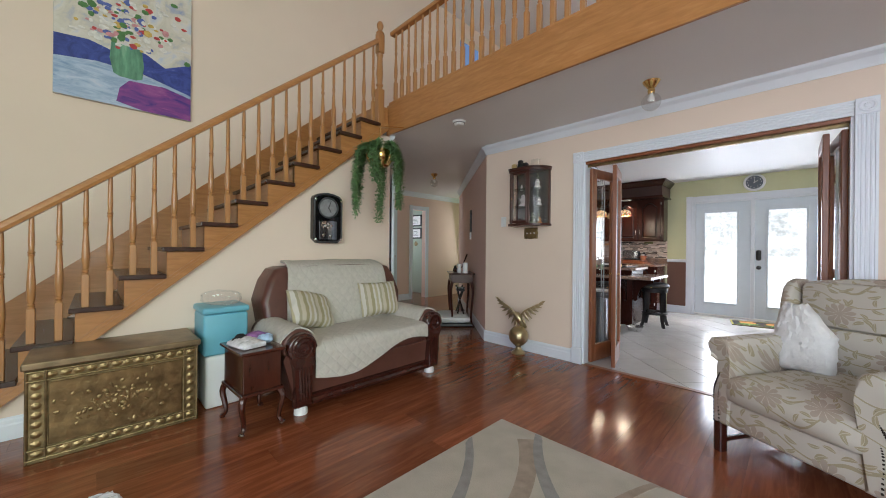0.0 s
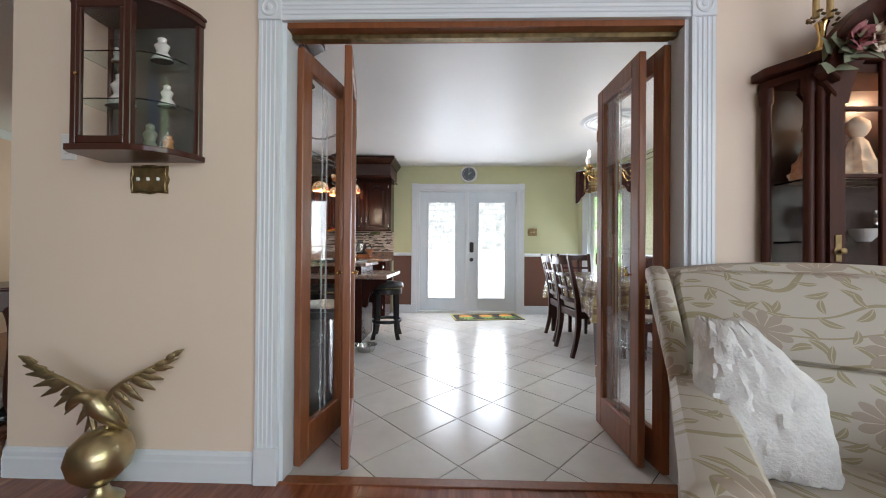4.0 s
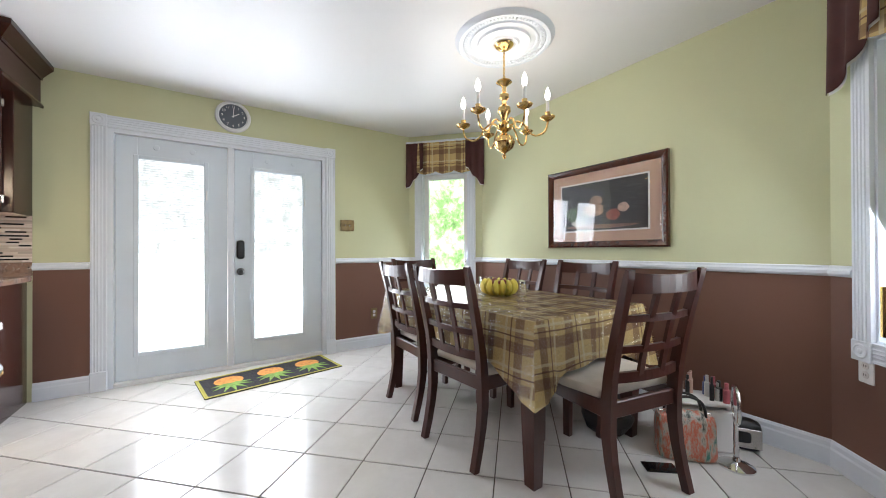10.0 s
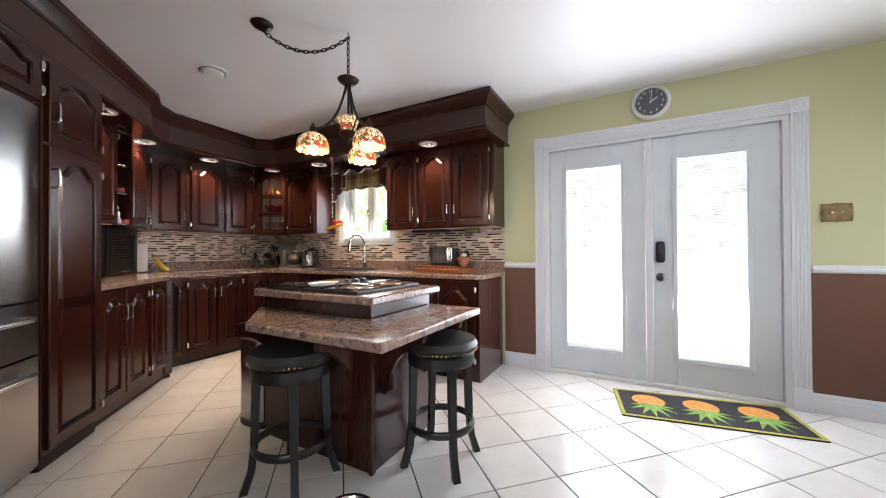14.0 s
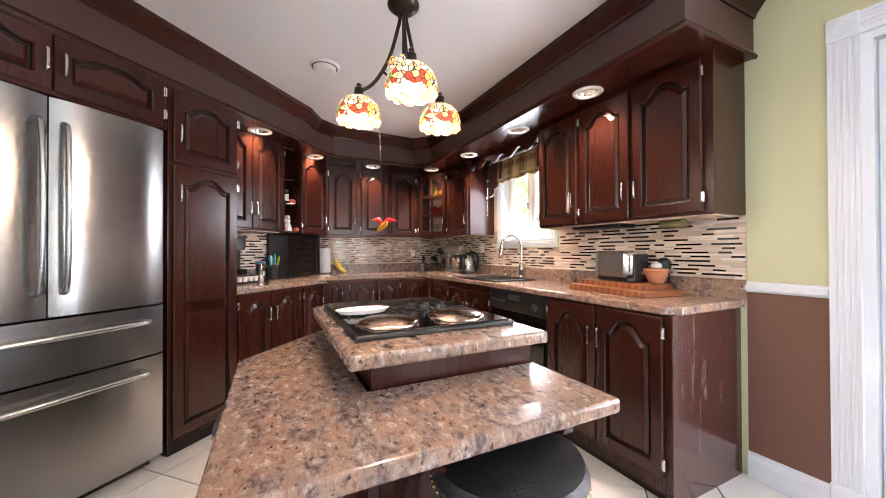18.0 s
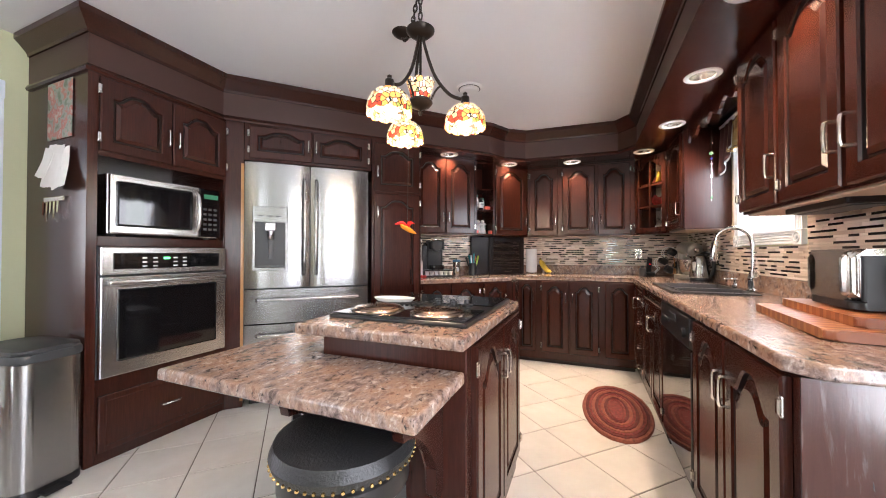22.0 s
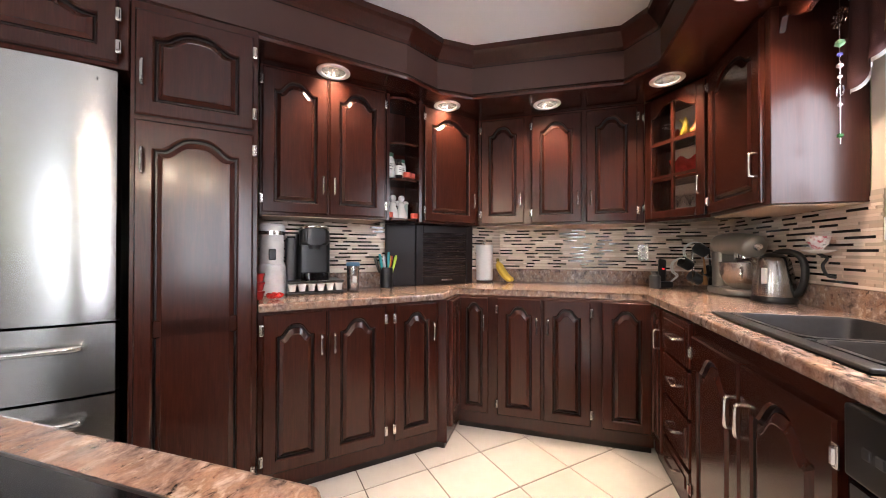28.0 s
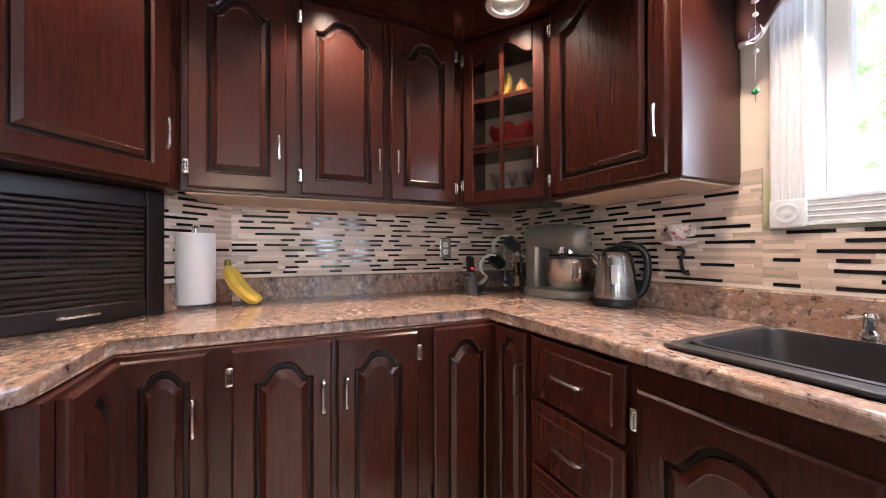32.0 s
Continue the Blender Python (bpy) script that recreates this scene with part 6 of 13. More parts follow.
for x in (TX0 + 0.045, TX1 - 0.045):
    for y in (TY0 + 0.045, TY1 - 0.045):
        bm = bmesh.new()
        rr = [(0.028, 0.0), (0.036, 0.25), (0.043, 0.60), (0.043, 0.725)]
        rings = [[bm.verts.new((x + i * s_, y + j * s_, z)) for i, j in ((-1, -1), (1, -1), (1, 1), (-1, 1))] for s_, z in rr]
        for p, q in zip(rings, rings[1:]):
            for i in range(4):
                bm.faces.new((p[i], p[(i + 1) % 4], q[(i + 1) % 4], q[i]))
        bm.faces.new(rings[0][::-1])
        bm.faces.new(rings[-1])
        part("leg", bm, M["chair_wood"], tbl, "tapered square leg")


def table_cloth(z, over, drop, tip):
    """Cloth over the table: flat top, hanging sides with folds and pointed corners."""
    bm = bmesh.new()
    nx, ny, nd = 26, 40, 7
    x0, x1, y0, y1 = TX0 - over, TX1 + over, TY0 - over, TY1 + over
    top = [[bm.verts.new((x0 + (x1 - x0) * i / nx, y0 + (y1 - y0) * j / ny, z + 0.0015 * math.sin(i * 1.7) * math.sin(j * 1.3))) for j in range(ny + 1)] for i in range(nx + 1)]
    for i in range(nx):
        for j in range(ny):
            bm.faces.new((top[i][j], top[i + 1][j], top[i + 1][j + 1], top[i][j + 1]))
    loop = [top[i][0] for i in range(nx)] + [top[nx][j] for j in range(ny)] + [top[i][ny] for i in range(nx, 0, -1)] + [top[0][j] for j in range(ny, 0, -1)]
    k = len(loop)
    cx, cy = (x0 + x1) / 2, (y0 + y1) / 2
    prev = loop
    corner = [0, nx, nx + ny, 2 * nx + ny]
    for d in range(1, nd + 1):
        v = d / nd
        row = []
        for i, tv in enumerate(loop):
            p = tv.co
            near = min(min(abs(i - c), k - abs(i - c)) for c in corner)
            fold = 0.5 + 0.5 * math.sin(i * 0.85 + 0.6 * math.sin(i * 0.31))
            out = 0.004 + v * (0.030 * fold * (0.4 if near < 3 else 1.0) + 0.05 * max(0.0, 1 - near / 5) ** 1.5)
            dirx = -1 if abs(p.x - x0) < 1e-6 else 1 if abs(p.x - x1) < 1e-6 else 0
            diry = -1 if abs(p.y - y0) < 1e-6 else 1 if abs(p.y - y1) < 1e-6 else 0
            dv = drop * (1 + tip * max(0.0, 1 - near / 6) + 0.05 * math.sin(i * 0.4)) * v
            row.append(bm.verts.new((p.x + dirx * out, p.y + diry * out, z - dv)))
        for i in range(k):
            bm.faces.new((prev[i], prev[(i + 1) % k], row[(i + 1) % k], row[i])[::-1])
        prev = row
    bmesh.ops.recalc_face_normals(bm, faces=bm.faces)
    return bm


tc_ = thing("tablecloth", "yellow and brown plaid tablecloth hanging over the table", "tablecloth", pose(0, 0, 0))
ob = part("cloth", table_cloth(0.7575, 0.008, 0.245, 0.46), M["plaid_t"], tc_, "", True)
pv = thing("clear_table_cover", "clear plastic sheet over the tablecloth with glossy creases", "table cover", pose(0, 0, 0))
vin = bpy.data.materials.new("clear_vinyl")
vin.use_nodes = True
nn, ll = vin.node_tree.nodes, vin.node_tree.links
tr, gl, mx, fr, nz, bp = (nn.new(k) for k in ("ShaderNodeBsdfTransparent", "ShaderNodeBsdfGlossy", "ShaderNodeMixShader", "ShaderNodeFresnel", "ShaderNodeTexNoise", "ShaderNodeBump"))
gl.inputs["Roughness"].default_value = 0.10
fr.inputs["IOR"].default_value = 1.42
nz.inputs["Scale"].default_value, nz.inputs["Detail"].default_value, nz.inputs["Distortion"].default_value = 11, 4, 1.5
bp.inputs["Strength"].default_value, bp.inputs["Distance"].default_value = 0.6, 0.03
ll.new(nz.outputs["Fac"], bp.inputs["Height"])
ll.new(bp.outputs["Normal"], gl.inputs["Normal"])
ll.new(bp.outputs["Normal"], fr.inputs["Normal"])
ll.new(fr.outputs[0], mx.inputs["Fac"])
ll.new(tr.outputs[0], mx.inputs[1])
ll.new(gl.outputs[0], mx.inputs[2])
ll.new(mx.outputs[0], nn["Material Output"].inputs["Surface"])
ob = part("sheet", table_cloth(0.7605, 0.015, 0.255, 0.35), vin, pv, "", True)
ob.visible_shadow = False

# banana-shaped fruit bowl, glasses
fb = thing("fruit_bowl", "yellow ceramic bowl shaped like a ring of bananas", "bowl", pose(1.05, 5.84, 0.762) @ Matrix.Diagonal((0.86, 0.86, 0.92, 1.0)))
part("dish", lathe([(0.0, 0.0), (0.075, 0.0), (0.10, 0.03), (0.112, 0.08), (0.108, 0.085), (0.09, 0.04), (0.0, 0.012)], 26), mat("yellow_ceramic", (0.62, 0.50, 0.07), 0.3, vary=0.1), fb, "", True)
for i in range(15):
    a = 2 * math.pi * i / 15
    pts = [(0.085 * math.cos(a), 0.085 * math.sin(a), 0.004), (0.122 * math.cos(a), 0.122 * math.sin(a), 0.035), (0.130 * math.cos(a), 0.130 * math.sin(a), 0.075), (0.112 * math.cos(a), 0.112 * math.sin(a), 0.112)]
    part("banana_rib", tube(smooth_line(pts, 4), [0.012 + 0.012 * math.sin(math.pi * k / 12) for k in range(13)], 7), M["banana"] if "banana" in M else M.setdefault("banana", mat("banana_yellow_glaze", (0.66, 0.55, 0.09), 0.35, vary=0.12, scale=14)), fb, "", True)
for i in range(16):
    a, r = i * 2.4, 0.02 + 0.011 * (i % 6)
    fruit = thing("small_fruit", "small dark red fruit in the bowl", "fruit", pose(1.05 + r * math.cos(a), 5.84 + r * math.sin(a), 0.835 + 0.01 * (i % 3)), "fruit in the bowl")
    part("berry", lathe([(0, -0.018), (0.013, -0.012), (0.018, 0), (0.013, 0.012), (0, 0.018)], 10), mat("dark_red_fruit", (0.20, 0.03, 0.02), 0.35) if i == 0 else bpy.data.materials["dark_red_fruit"], fruit, "", True)
cj = thing("glass_candle_jar", "pale green candle in a glass jar on the table", "candle", pose(1.155, 6.11, 0.762))
part("jar", lathe([(0.0, 0.0), (0.045, 0.0), (0.05, 0.10), (0.047, 0.10), (0.042, 0.006), (0, 0.005)], 20), M["glass"], cj, "", True)
part("wax", lathe([(0.0, 0.008), (0.040, 0.008), (0.043, 0.065), (0, 0.066)], 18), mat("pale_green_wax", (0.45, 0.55, 0.40), 0.6), cj, "", True)
for x, y in ((1.045, 5.61), (1.085, 5.66)):
    sk = thing("glass_shaker", "clear glass shaker with steel cap on the table", "shaker", pose(x, y, 0.762), "shakers")
    part("glass_body", lathe([(0, 0), (0.024, 0), (0.022, 0.06), (0.018, 0.09), (0, 0.09)], 12), M["glass"], sk, "", True)
    part("cap", lathe([(0.019, 0.09), (0.019, 0.105), (0, 0.112)], 12), M["chrome"], sk, "", True)

# ---- brass chandelier and ceiling medallion ----
CHX, CHY = 0.945, 5.67
md_ = thing("ceiling_medallion", "white moulded round ceiling medallion above the chandelier", "ceiling medallion", pose(CHX, CHY, CEIL))
prof = [(0.0, -0.012), (0.07, -0.014), (0.075, -0.030), (0.09, -0.032), (0.10, -0.020), (0.145, -0.018), (0.15, -0.030), (0.165, -0.030), (0.17, -0.016), (0.20, -0.014), (0.205, -0.022), (0.215, -0.022), (0.22, -0.012), (0.265, -0.012), (0.27, -0.026), (0.29, -0.026), (0.30, -0.012), (0.315, 0.0)]
part("disc", lathe([(r, z) for r, z in prof], 64), M["trim"], md_, "", True)
bm = bmesh.new()
for i in range(72):
    a = 2 * math.pi * i / 72
    lathe([(0.0, -0.012), (0.007, -0.009), (0.009, 0), (0.007, 0.006)], 6, bm, Matrix.Translation((0.248 * math.cos(a), 0.248 * math.sin(a), -0.014)) @ Euler((0, 0, a)).to_matrix().to_4x4() @ Matrix.Diagonal((1.8, 1, 1, 1)))
part("leaf_ring", bm, M["trim"], md_, "ring of moulded leaves", True)
cd = thing("chandelier", "polished brass chandelier with six lit candle bulbs", "chandelier", pose(CHX, CHY, 0))
part("canopy", lathe([(0.0, 2.355), (0.02, 2.358), (0.05, 2.375), (0.062, 2.39), (0.0, 2.392)], 24), M["brass"], cd, "", True)


def chain(a, b, link_l=0.03, r=0.0028, sag=0.0, width=0.012):
    a, b = Vector(a), Vector(b)
    L = (b - a).length * (1 + sag * 1.2)
    n = max(2, int(L / (link_l * 0.78)))
    bm = bmesh.new()
    pos = []
    for i in range(n + 1):
        t_ = i / n
        p = a.lerp(b, t_)
        p.z -= 4 * sag * (b - a).length * t_ * (1 - t_)
        pos.append(p)
    for i in range(n):
        p = (pos[i] + pos[i + 1]) / 2
        d = (pos[i + 1] - pos[i]).normalized()
        q = d.to_track_quat("Z", "Y").to_matrix().to_4x4()
        m = Matrix.Translation(p) @ q @ Euler((0, 0, radians(90 * (i % 2)))).to_matrix().to_4x4()
        pts = [m @ Vector((width / 2 * math.cos(t_), 0, link_l / 2 * math.sin(t_))) for t_ in (2 * math.pi * j / 10 for j in range(10))]
        tube(pts, r, 5, bm, True)
    return bm


part("chain", chain((0, 0, 2.36), (0, 0, 2.19)), M["brass"], cd, "brass chain", True)
part("column", lathe([(0.0, 1.655), (0.008, 1.66), (0.013, 1.675), (0.006, 1.69), (0.02, 1.70), (0.055, 1.725), (0.068, 1.76), (0.055, 1.795), (0.022, 1.815), (0.018, 1.83), (0.045, 1.845), (0.05, 1.865), (0.03, 1.885), (0.018, 1.90), (0.024, 1.935), (0.042, 1.96), (0.04, 1.985), (0.018, 2.005), (0.014, 2.03), (0.03, 2.05), (0.03, 2.07), (0.013, 2.085), (0.014, 2.12), (0.028, 2.135), (0.05, 2.15), (0.045, 2.158), (0.012, 2.165), (0.008, 2.19), (0.0, 2.192)], 28), M["brass"], cd, "turned brass column with ball", True)
bulb_glow = emit("lit_candle_bulb", (1.0, 0.93, 0.82), 6.0)
for i in range(6):
    a = radians(60 * i + 12)
    cs_, sn_ = math.cos(a), math.sin(a)
    prof = [(0.03, 1.86), (0.08, 1.89), (0.13, 1.86), (0.16, 1.81), (0.20, 1.79), (0.25, 1.81), (0.268, 1.86), (0.268, 1.885)]
    arm = part("arm", tube(smooth_line([(r * cs_, r * sn_, z) for r, z in prof], 5), 0.0062, 8), M["brass"], cd, "curved brass arm", True)
    c_ = Matrix.Translation((0.268 * cs_, 0.268 * sn_, 0))
    part("drip_pan", lathe([(0.008, 1.872), (0.02, 1.878), (0.042, 1.892), (0.046, 1.90), (0.038, 1.902), (0.02, 1.896), (0.015, 1.915), (0.016, 1.93)], 18, None, c_), M["brass"], arm, "brass drip pan", True)
    part("candle_sleeve", lathe([(0.0105, 1.92), (0.0105, 2.005), (0.0, 2.006)], 12, None, c_), M["white_plastic"], arm, "white candle sleeve", True)
    part("bulb", lathe([(0.007, 2.005), (0.012, 2.012), (0.0165, 2.03), (0.015, 2.05), (0.008, 2.072), (0.0, 2.088)], 12, None, c_), bulb_glow, arm, "lit flame-shaped bulb", True)
bulb_light("chandelier_lamp", (CHX, CHY, 2.14), 5, 0.2, (1.0, 0.86, 0.66))

# ---- leaded glass pendant over the island ----
PX, PY = -2.095, 6.0
pn = thing("pendant_lamp", "bronze pendant with three lit leaded glass shades", "pendant lamp", pose(PX, PY, 0))
part("hook", tube(smooth_line([(0, 0, CEIL - 0.002), (0, 0, 2.40), (0.012, 0, 2.385), (0, 0, 2.372)], 4), 0.003, 6), M["bronze"], pn)
part("chain", chain((0, 0, 2.385), (0, 0, 2.145), 0.040, 0.0036, 0.0, 0.017), M["bronze"], pn, "bronze chain", True)
rose = (-2.475 - PX, 5.70 - PY, CEIL)
part("ceiling_rose", lathe([(0.0, CEIL - 0.032), (0.03, CEIL - 0.03), (0.055, CEIL - 0.012), (0.062, CEIL - 0.002)], 24, None, Matrix.Translation((rose[0], rose[1], 0))), M["bronze"], pn, "round bronze ceiling rose", True)
part("swag_chain", chain((rose[0], rose[1], CEIL - 0.035), (0, 0, 2.385), 0.040, 0.0036, 0.22, 0.017), M["bronze"], pn, "swagged bronze chain", True)
part("cap", lathe([(0.0, 2.10), (0.02, 2.10), (0.04, 2.105), (0.062, 2.125), (0.064, 2.132), (0.03, 2.14), (0.02, 2.15), (0.0, 2.152)], 24), M["bronze"], pn, "", True)


def leaded(name, strength=1.0):
    """Stained glass pieces in dark lead lines, lit from within: amber above, a band of red and green, cream at the rim."""
    m = bpy.data.materials.new(name)
    m.use_nodes = True
    n, l = m.node_tree.nodes, m.node_tree.links
    b = n["Principled BSDF"]
    b.inputs["Roughness"].default_value = 0.25
    tc = n.new("ShaderNodeTexCoord")
    cells = {}
    for feature in ("F1", "DISTANCE_TO_EDGE"):
        vo = n.new("ShaderNodeTexVoronoi")
        vo.feature = feature
        vo.inputs["Scale"].default_value, vo.inputs["Randomness"].default_value = 50, 0.75
        l.new(tc.outputs["Object"], vo.inputs["Vector"])
        cells[feature] = vo

    def ramp(fac, stops):
        cr = n.new("ShaderNodeValToRGB")
        cr.color_ramp.interpolation = "CONSTANT"
        e = cr.color_ramp.elements
        e[0].position, e[0].color = stops[0][0], rgb(stops[0][1])
        e[1].position, e[1].color = stops[-1][0], rgb(stops[-1][1])
        for p, c in stops[1:-1]:
            e.new(p).color = rgb(c)
        l.new(fac, cr.inputs["Fac"])
        return cr.outputs["Color"]

    sep = n.new("ShaderNodeSeparateColor")
    l.new(cells["F1"].outputs["Color"], sep.inputs[0])
    plain = ramp(sep.outputs[0], [(0.0, (1.0, 0.70, 0.38)), (0.35, (1.0, 0.60, 0.26)), (0.6, (1.0, 0.80, 0.54)), (0.90, (0.95, 0.44, 0.12))])
    band = ramp(sep.outputs[0], [(0.0, (0.62, 0.07, 0.03)), (0.16, (1.0, 0.40, 0.09)), (0.34, (1.0, 0.74, 0.46)), (0.68, (0.95, 0.60, 0.24)), (0.86, (0.30, 0.34, 0.07))])
    xyz = n.new("ShaderNodeSeparateXYZ")
    l.new(cells["F1"].outputs["Position"], xyz.inputs[0])
    # which pieces belong to the coloured band, by height from the rim
    up = ramp(xyz.outputs[2], [(0.0, (1, 1, 1)), (0.012, (1, 1, 1)), (0.046, (0, 0, 0))])
    mx = n.new("ShaderNodeMixRGB")
    l.new(up, mx.inputs["Fac"])
    l.new(plain, mx.inputs["Color1"])
    l.new(band, mx.inputs["Color2"])
    gt = n.new("ShaderNodeMath")
    gt.operation = "GREATER_THAN"
    gt.inputs[1].default_value = 0.062
    l.new(cells["DISTANCE_TO_EDGE"].outputs["Distance"], gt.inputs[0])
    lead = n.new("ShaderNodeMixRGB")
    lead.inputs["Color1"].default_value = (0.01, 0.008, 0.006, 1)
    l.new(gt.outputs[0], lead.inputs["Fac"])
    l.new(mx.outputs["Color"], lead.inputs["Color2"])
    l.new(lead.outputs["Color"], b.inputs["Base Color"])
    l.new(lead.outputs["Color"], b.inputs["Emission Color"])
    b.inputs["Emission Strength"].default_value = strength
    return m


M["leaded"] = leaded("leaded_stained_glass", 0.40)
pbulb = emit("lit_frosted_bulb", (1.0, 0.82, 0.55), 14.0)
for i, adeg in enumerate((-12, 108, 228)):
    a = radians(adeg)
    cs_, sn_ = math.cos(a), math.sin(a)
    R_ = 0.20
    pts = [(0.012 * cs_, 0.012 * sn_, 2.105), (0.022 * cs_, 0.022 * sn_, 2.05), (0.065 * cs_, 0.065 * sn_, 1.925), (0.13 * cs_, 0.13 * sn_, 1.84), (R_ * cs_, R_ * sn_, 1.81)]
    arm = part("arm", tube(smooth_line(pts, 6), 0.0075, 8), M["bronze"], pn, "curved bronze arm", True)
    c_ = Matrix.Translation((R_ * cs_, R_ * sn_, 0))
    part("socket_cup", lathe([(0.032, 1.776), (0.032, 1.786), (0.02, 1.80), (0.018, 1.825), (0.008, 1.832), (0.010, 1.842), (0.0, 1.850)], 16, None, c_), M["bronze"], arm, "", True)
    n_ = 36
    bm = bmesh.new()
    prof = [(0.030, 1.790), (0.056, 1.778), (0.076, 1.758), (0.087, 1.732), (0.091, 1.708), (0.090, 1.692)]
    rings = []
    for k, (r, z) in enumerate(prof):
        rings.append([bm.verts.new((r * math.cos(t_), r * math.sin(t_), z - 1.685 - (0.010 * abs(math.sin(t_ * 6)) if k == len(prof) - 1 else 0))) for t_ in (2 * math.pi * j / n_ for j in range(n_))])
    for p, q in zip(rings, rings[1:]):
        for j in range(n_):
            bm.faces.new((p[j], q[j], q[(j + 1) % n_], p[(j + 1) % n_]))
    sd = part("shade", bm, M["leaded"], arm, "leaded glass dome shade, lit", True)
    sd.location = (R_ * cs_, R_ * sn_, 1.685)
    part("bulb", lathe([(0.0, 1.696), (0.022, 1.704), (0.030, 1.722), (0.024, 1.742), (0.012, 1.762), (0.0, 1.772)], 14, None, c_), pbulb, arm, "glowing bulb", True)
    bulb_light("pendant_bulb", (PX + R_ * cs_, PY + R_ * sn_, 1.672), 6.0, 0.035)
part("stem", tube([(0, 0, 2.10), (0, 0, 1.93)], 0.006, 8), M["bronze"], pn, "", True)
bm = bmesh.new()
n_ = 24
rings = [[bm.verts.new((r * math.cos(t_), r * math.sin(t_), z - 1.815 + (0.012 * abs(math.sin(t_ * 4)) if k == 2 else 0))) for t_ in (2 * math.pi * j / n_ for j in range(n_))] for k, (r, z) in enumerate(((0.038, 1.815), (0.046, 1.86), (0.064, 1.905)))]
for p, q in zip(rings, rings[1:]):
    for j in range(n_):
        bm.faces.new((p[j], p[(j + 1) % n_], q[(j + 1) % n_], q[j]))
part("centre_shade", bm, M["leaded"], pn, "flared leaded glass uplight", True).location = (0, 0, 1.80)
part("bowl", lathe([(0.0, 1.745), (0.006, 1.75), (0.010, 1.762), (0.005, 1.772), (0.02, 1.778), (0.044, 1.79), (0.056, 1.805), (0.052, 1.815), (0.0, 1.816)], 22), M["bronze"], pn, "bronze bowl with finial", True)
for k in range(3):
    a = radians(-12 + 120 * k)
    part("brace", tube(smooth_line([(0.045 * math.cos(a), 0.045 * math.sin(a), 1.81), (0.07 * math.cos(a), 0.07 * math.sin(a), 1.86), (0.095 * math.cos(a), 0.095 * math.sin(a), 1.882)], 5), 0.005, 6), M["bronze"], pn, "", True)
part("pull_cord", tube([(-0.05, -0.085, 1.66), (-0.03, -0.08, 1.26)], 0.0015, 5), M["bronze"], pn, "thin pull cord")
bt_ = thing("glass_bird_ornament", "red and amber glass dragonfly ornament hanging on a cord", "ornament", pose(PX - 0.03, PY - 0.08, 1.242))
amber = glass("amber_glass", (1.0, 0.55, 0.10), 0.05)
part("body", tube(smooth_line([(-0.085, 0, -0.012), (-0.04, 0, -0.004), (0.0, 0, 0.004), (0.045, 0, 0.012), (0.06, 0, 0.02)], 5), [0.003 + 0.009 * math.sin(math.pi * k / 20) for k in range(21)], 8), mat("amber_lacquer", (0.75, 0.30, 0.03), 0.15), bt_, "amber body", True)
for s_ in (-1, 1):
    part("wing", tube(smooth_line([(0.0, 0, 0.008), (0.015, s_ * 0.02, 0.03), (0.03, s_ * 0.05, 0.025)], 4), [0.006, 0.008, 0.009, 0.010, 0.010, 0.008, 0.006, 0.004, 0.002], 6), mat("red_lacquer", (0.55, 0.02, 0.02), 0.15), bt_, "red wing", True)

# ---- living room and hall ----
def quilted(name, colour, size):
    """Cotton stitched in diamonds: two slanting sets of grooves."""
    m = mat(name, colour, 0.9, vary=0.07, scale=30)
    n, l = m.node_tree.nodes, m.node_tree.links
    tc, sp, ad, bp = (n.new("ShaderNode" + k) for k in ("TexCoord", "SeparateXYZ", "Math", "Bump"))
    l.new(tc.outputs["Object"], sp.inputs[0])
    ad.operation = "SUBTRACT"
    l.new(sp.outputs[1], ad.inputs[0])
    l.new(sp.outputs[2], ad.inputs[1])
    grooves = []
    for slope in (1.0, -1.0):
        ops = [n.new("ShaderNodeMath") for _ in range(4)]
        for o, k in zip(ops, ("MULTIPLY_ADD", "MULTIPLY", "SINE", "ABSOLUTE")):
            o.operation = k
        l.new(ad.outputs[0], ops[0].inputs[0])
        ops[0].inputs[1].default_value = slope
        l.new(sp.outputs[0], ops[0].inputs[2])
        ops[1].inputs[1].default_value = math.pi / size
        for a, b in zip(ops, ops[1:]):
            l.new(a.outputs[0], b.inputs[0])
        grooves.append(ops[3].outputs[0])
    lo = n.new("ShaderNodeMath")
    lo.operation = "MINIMUM"
    l.new(grooves[0], lo.inputs[0])
    l.new(grooves[1], lo.inputs[1])
    sq = n.new("ShaderNodeMath")
    sq.operation = "SQRT"
    l.new(lo.outputs[0], sq.inputs[0])
    bp.inputs["Strength"].default_value, bp.inputs["Distance"].default_value = 0.38, 0.010
    l.new(sq.outputs[0], bp.inputs["Height"])
    l.new(bp.outputs["Normal"], n["Principled BSDF"].inputs["Normal"])
    return m


M["cream_throw"] = quilted("cream_quilted_cotton", (0.53, 0.50, 0.44), 0.085)
M["scroll_wood"] = blend("carved_dark_cherry", [(0.2, (0.018, 0.005, 0.004)), (0.8, (0.07, 0.018, 0.012))], 9, 0.16, coat=0.5)
M["eagle"] = mat("aged_gold_metal", (0.44, 0.36, 0.21), 0.30, 0.9, vary=0.2, scale=12, bump=0.2, bump_scale=30)
M["tread"] = mat("dark_stair_tread", (0.045, 0.018, 0.012), 0.25, vary=0.2, scale=5, stretch=(1, 6, 1))
M["fluffy"] = mat("white_fluffy_fleece", (0.74, 0.73, 0.73), 0.95, vary=0.06, scale=30, bump=1.0, bump_scale=120)
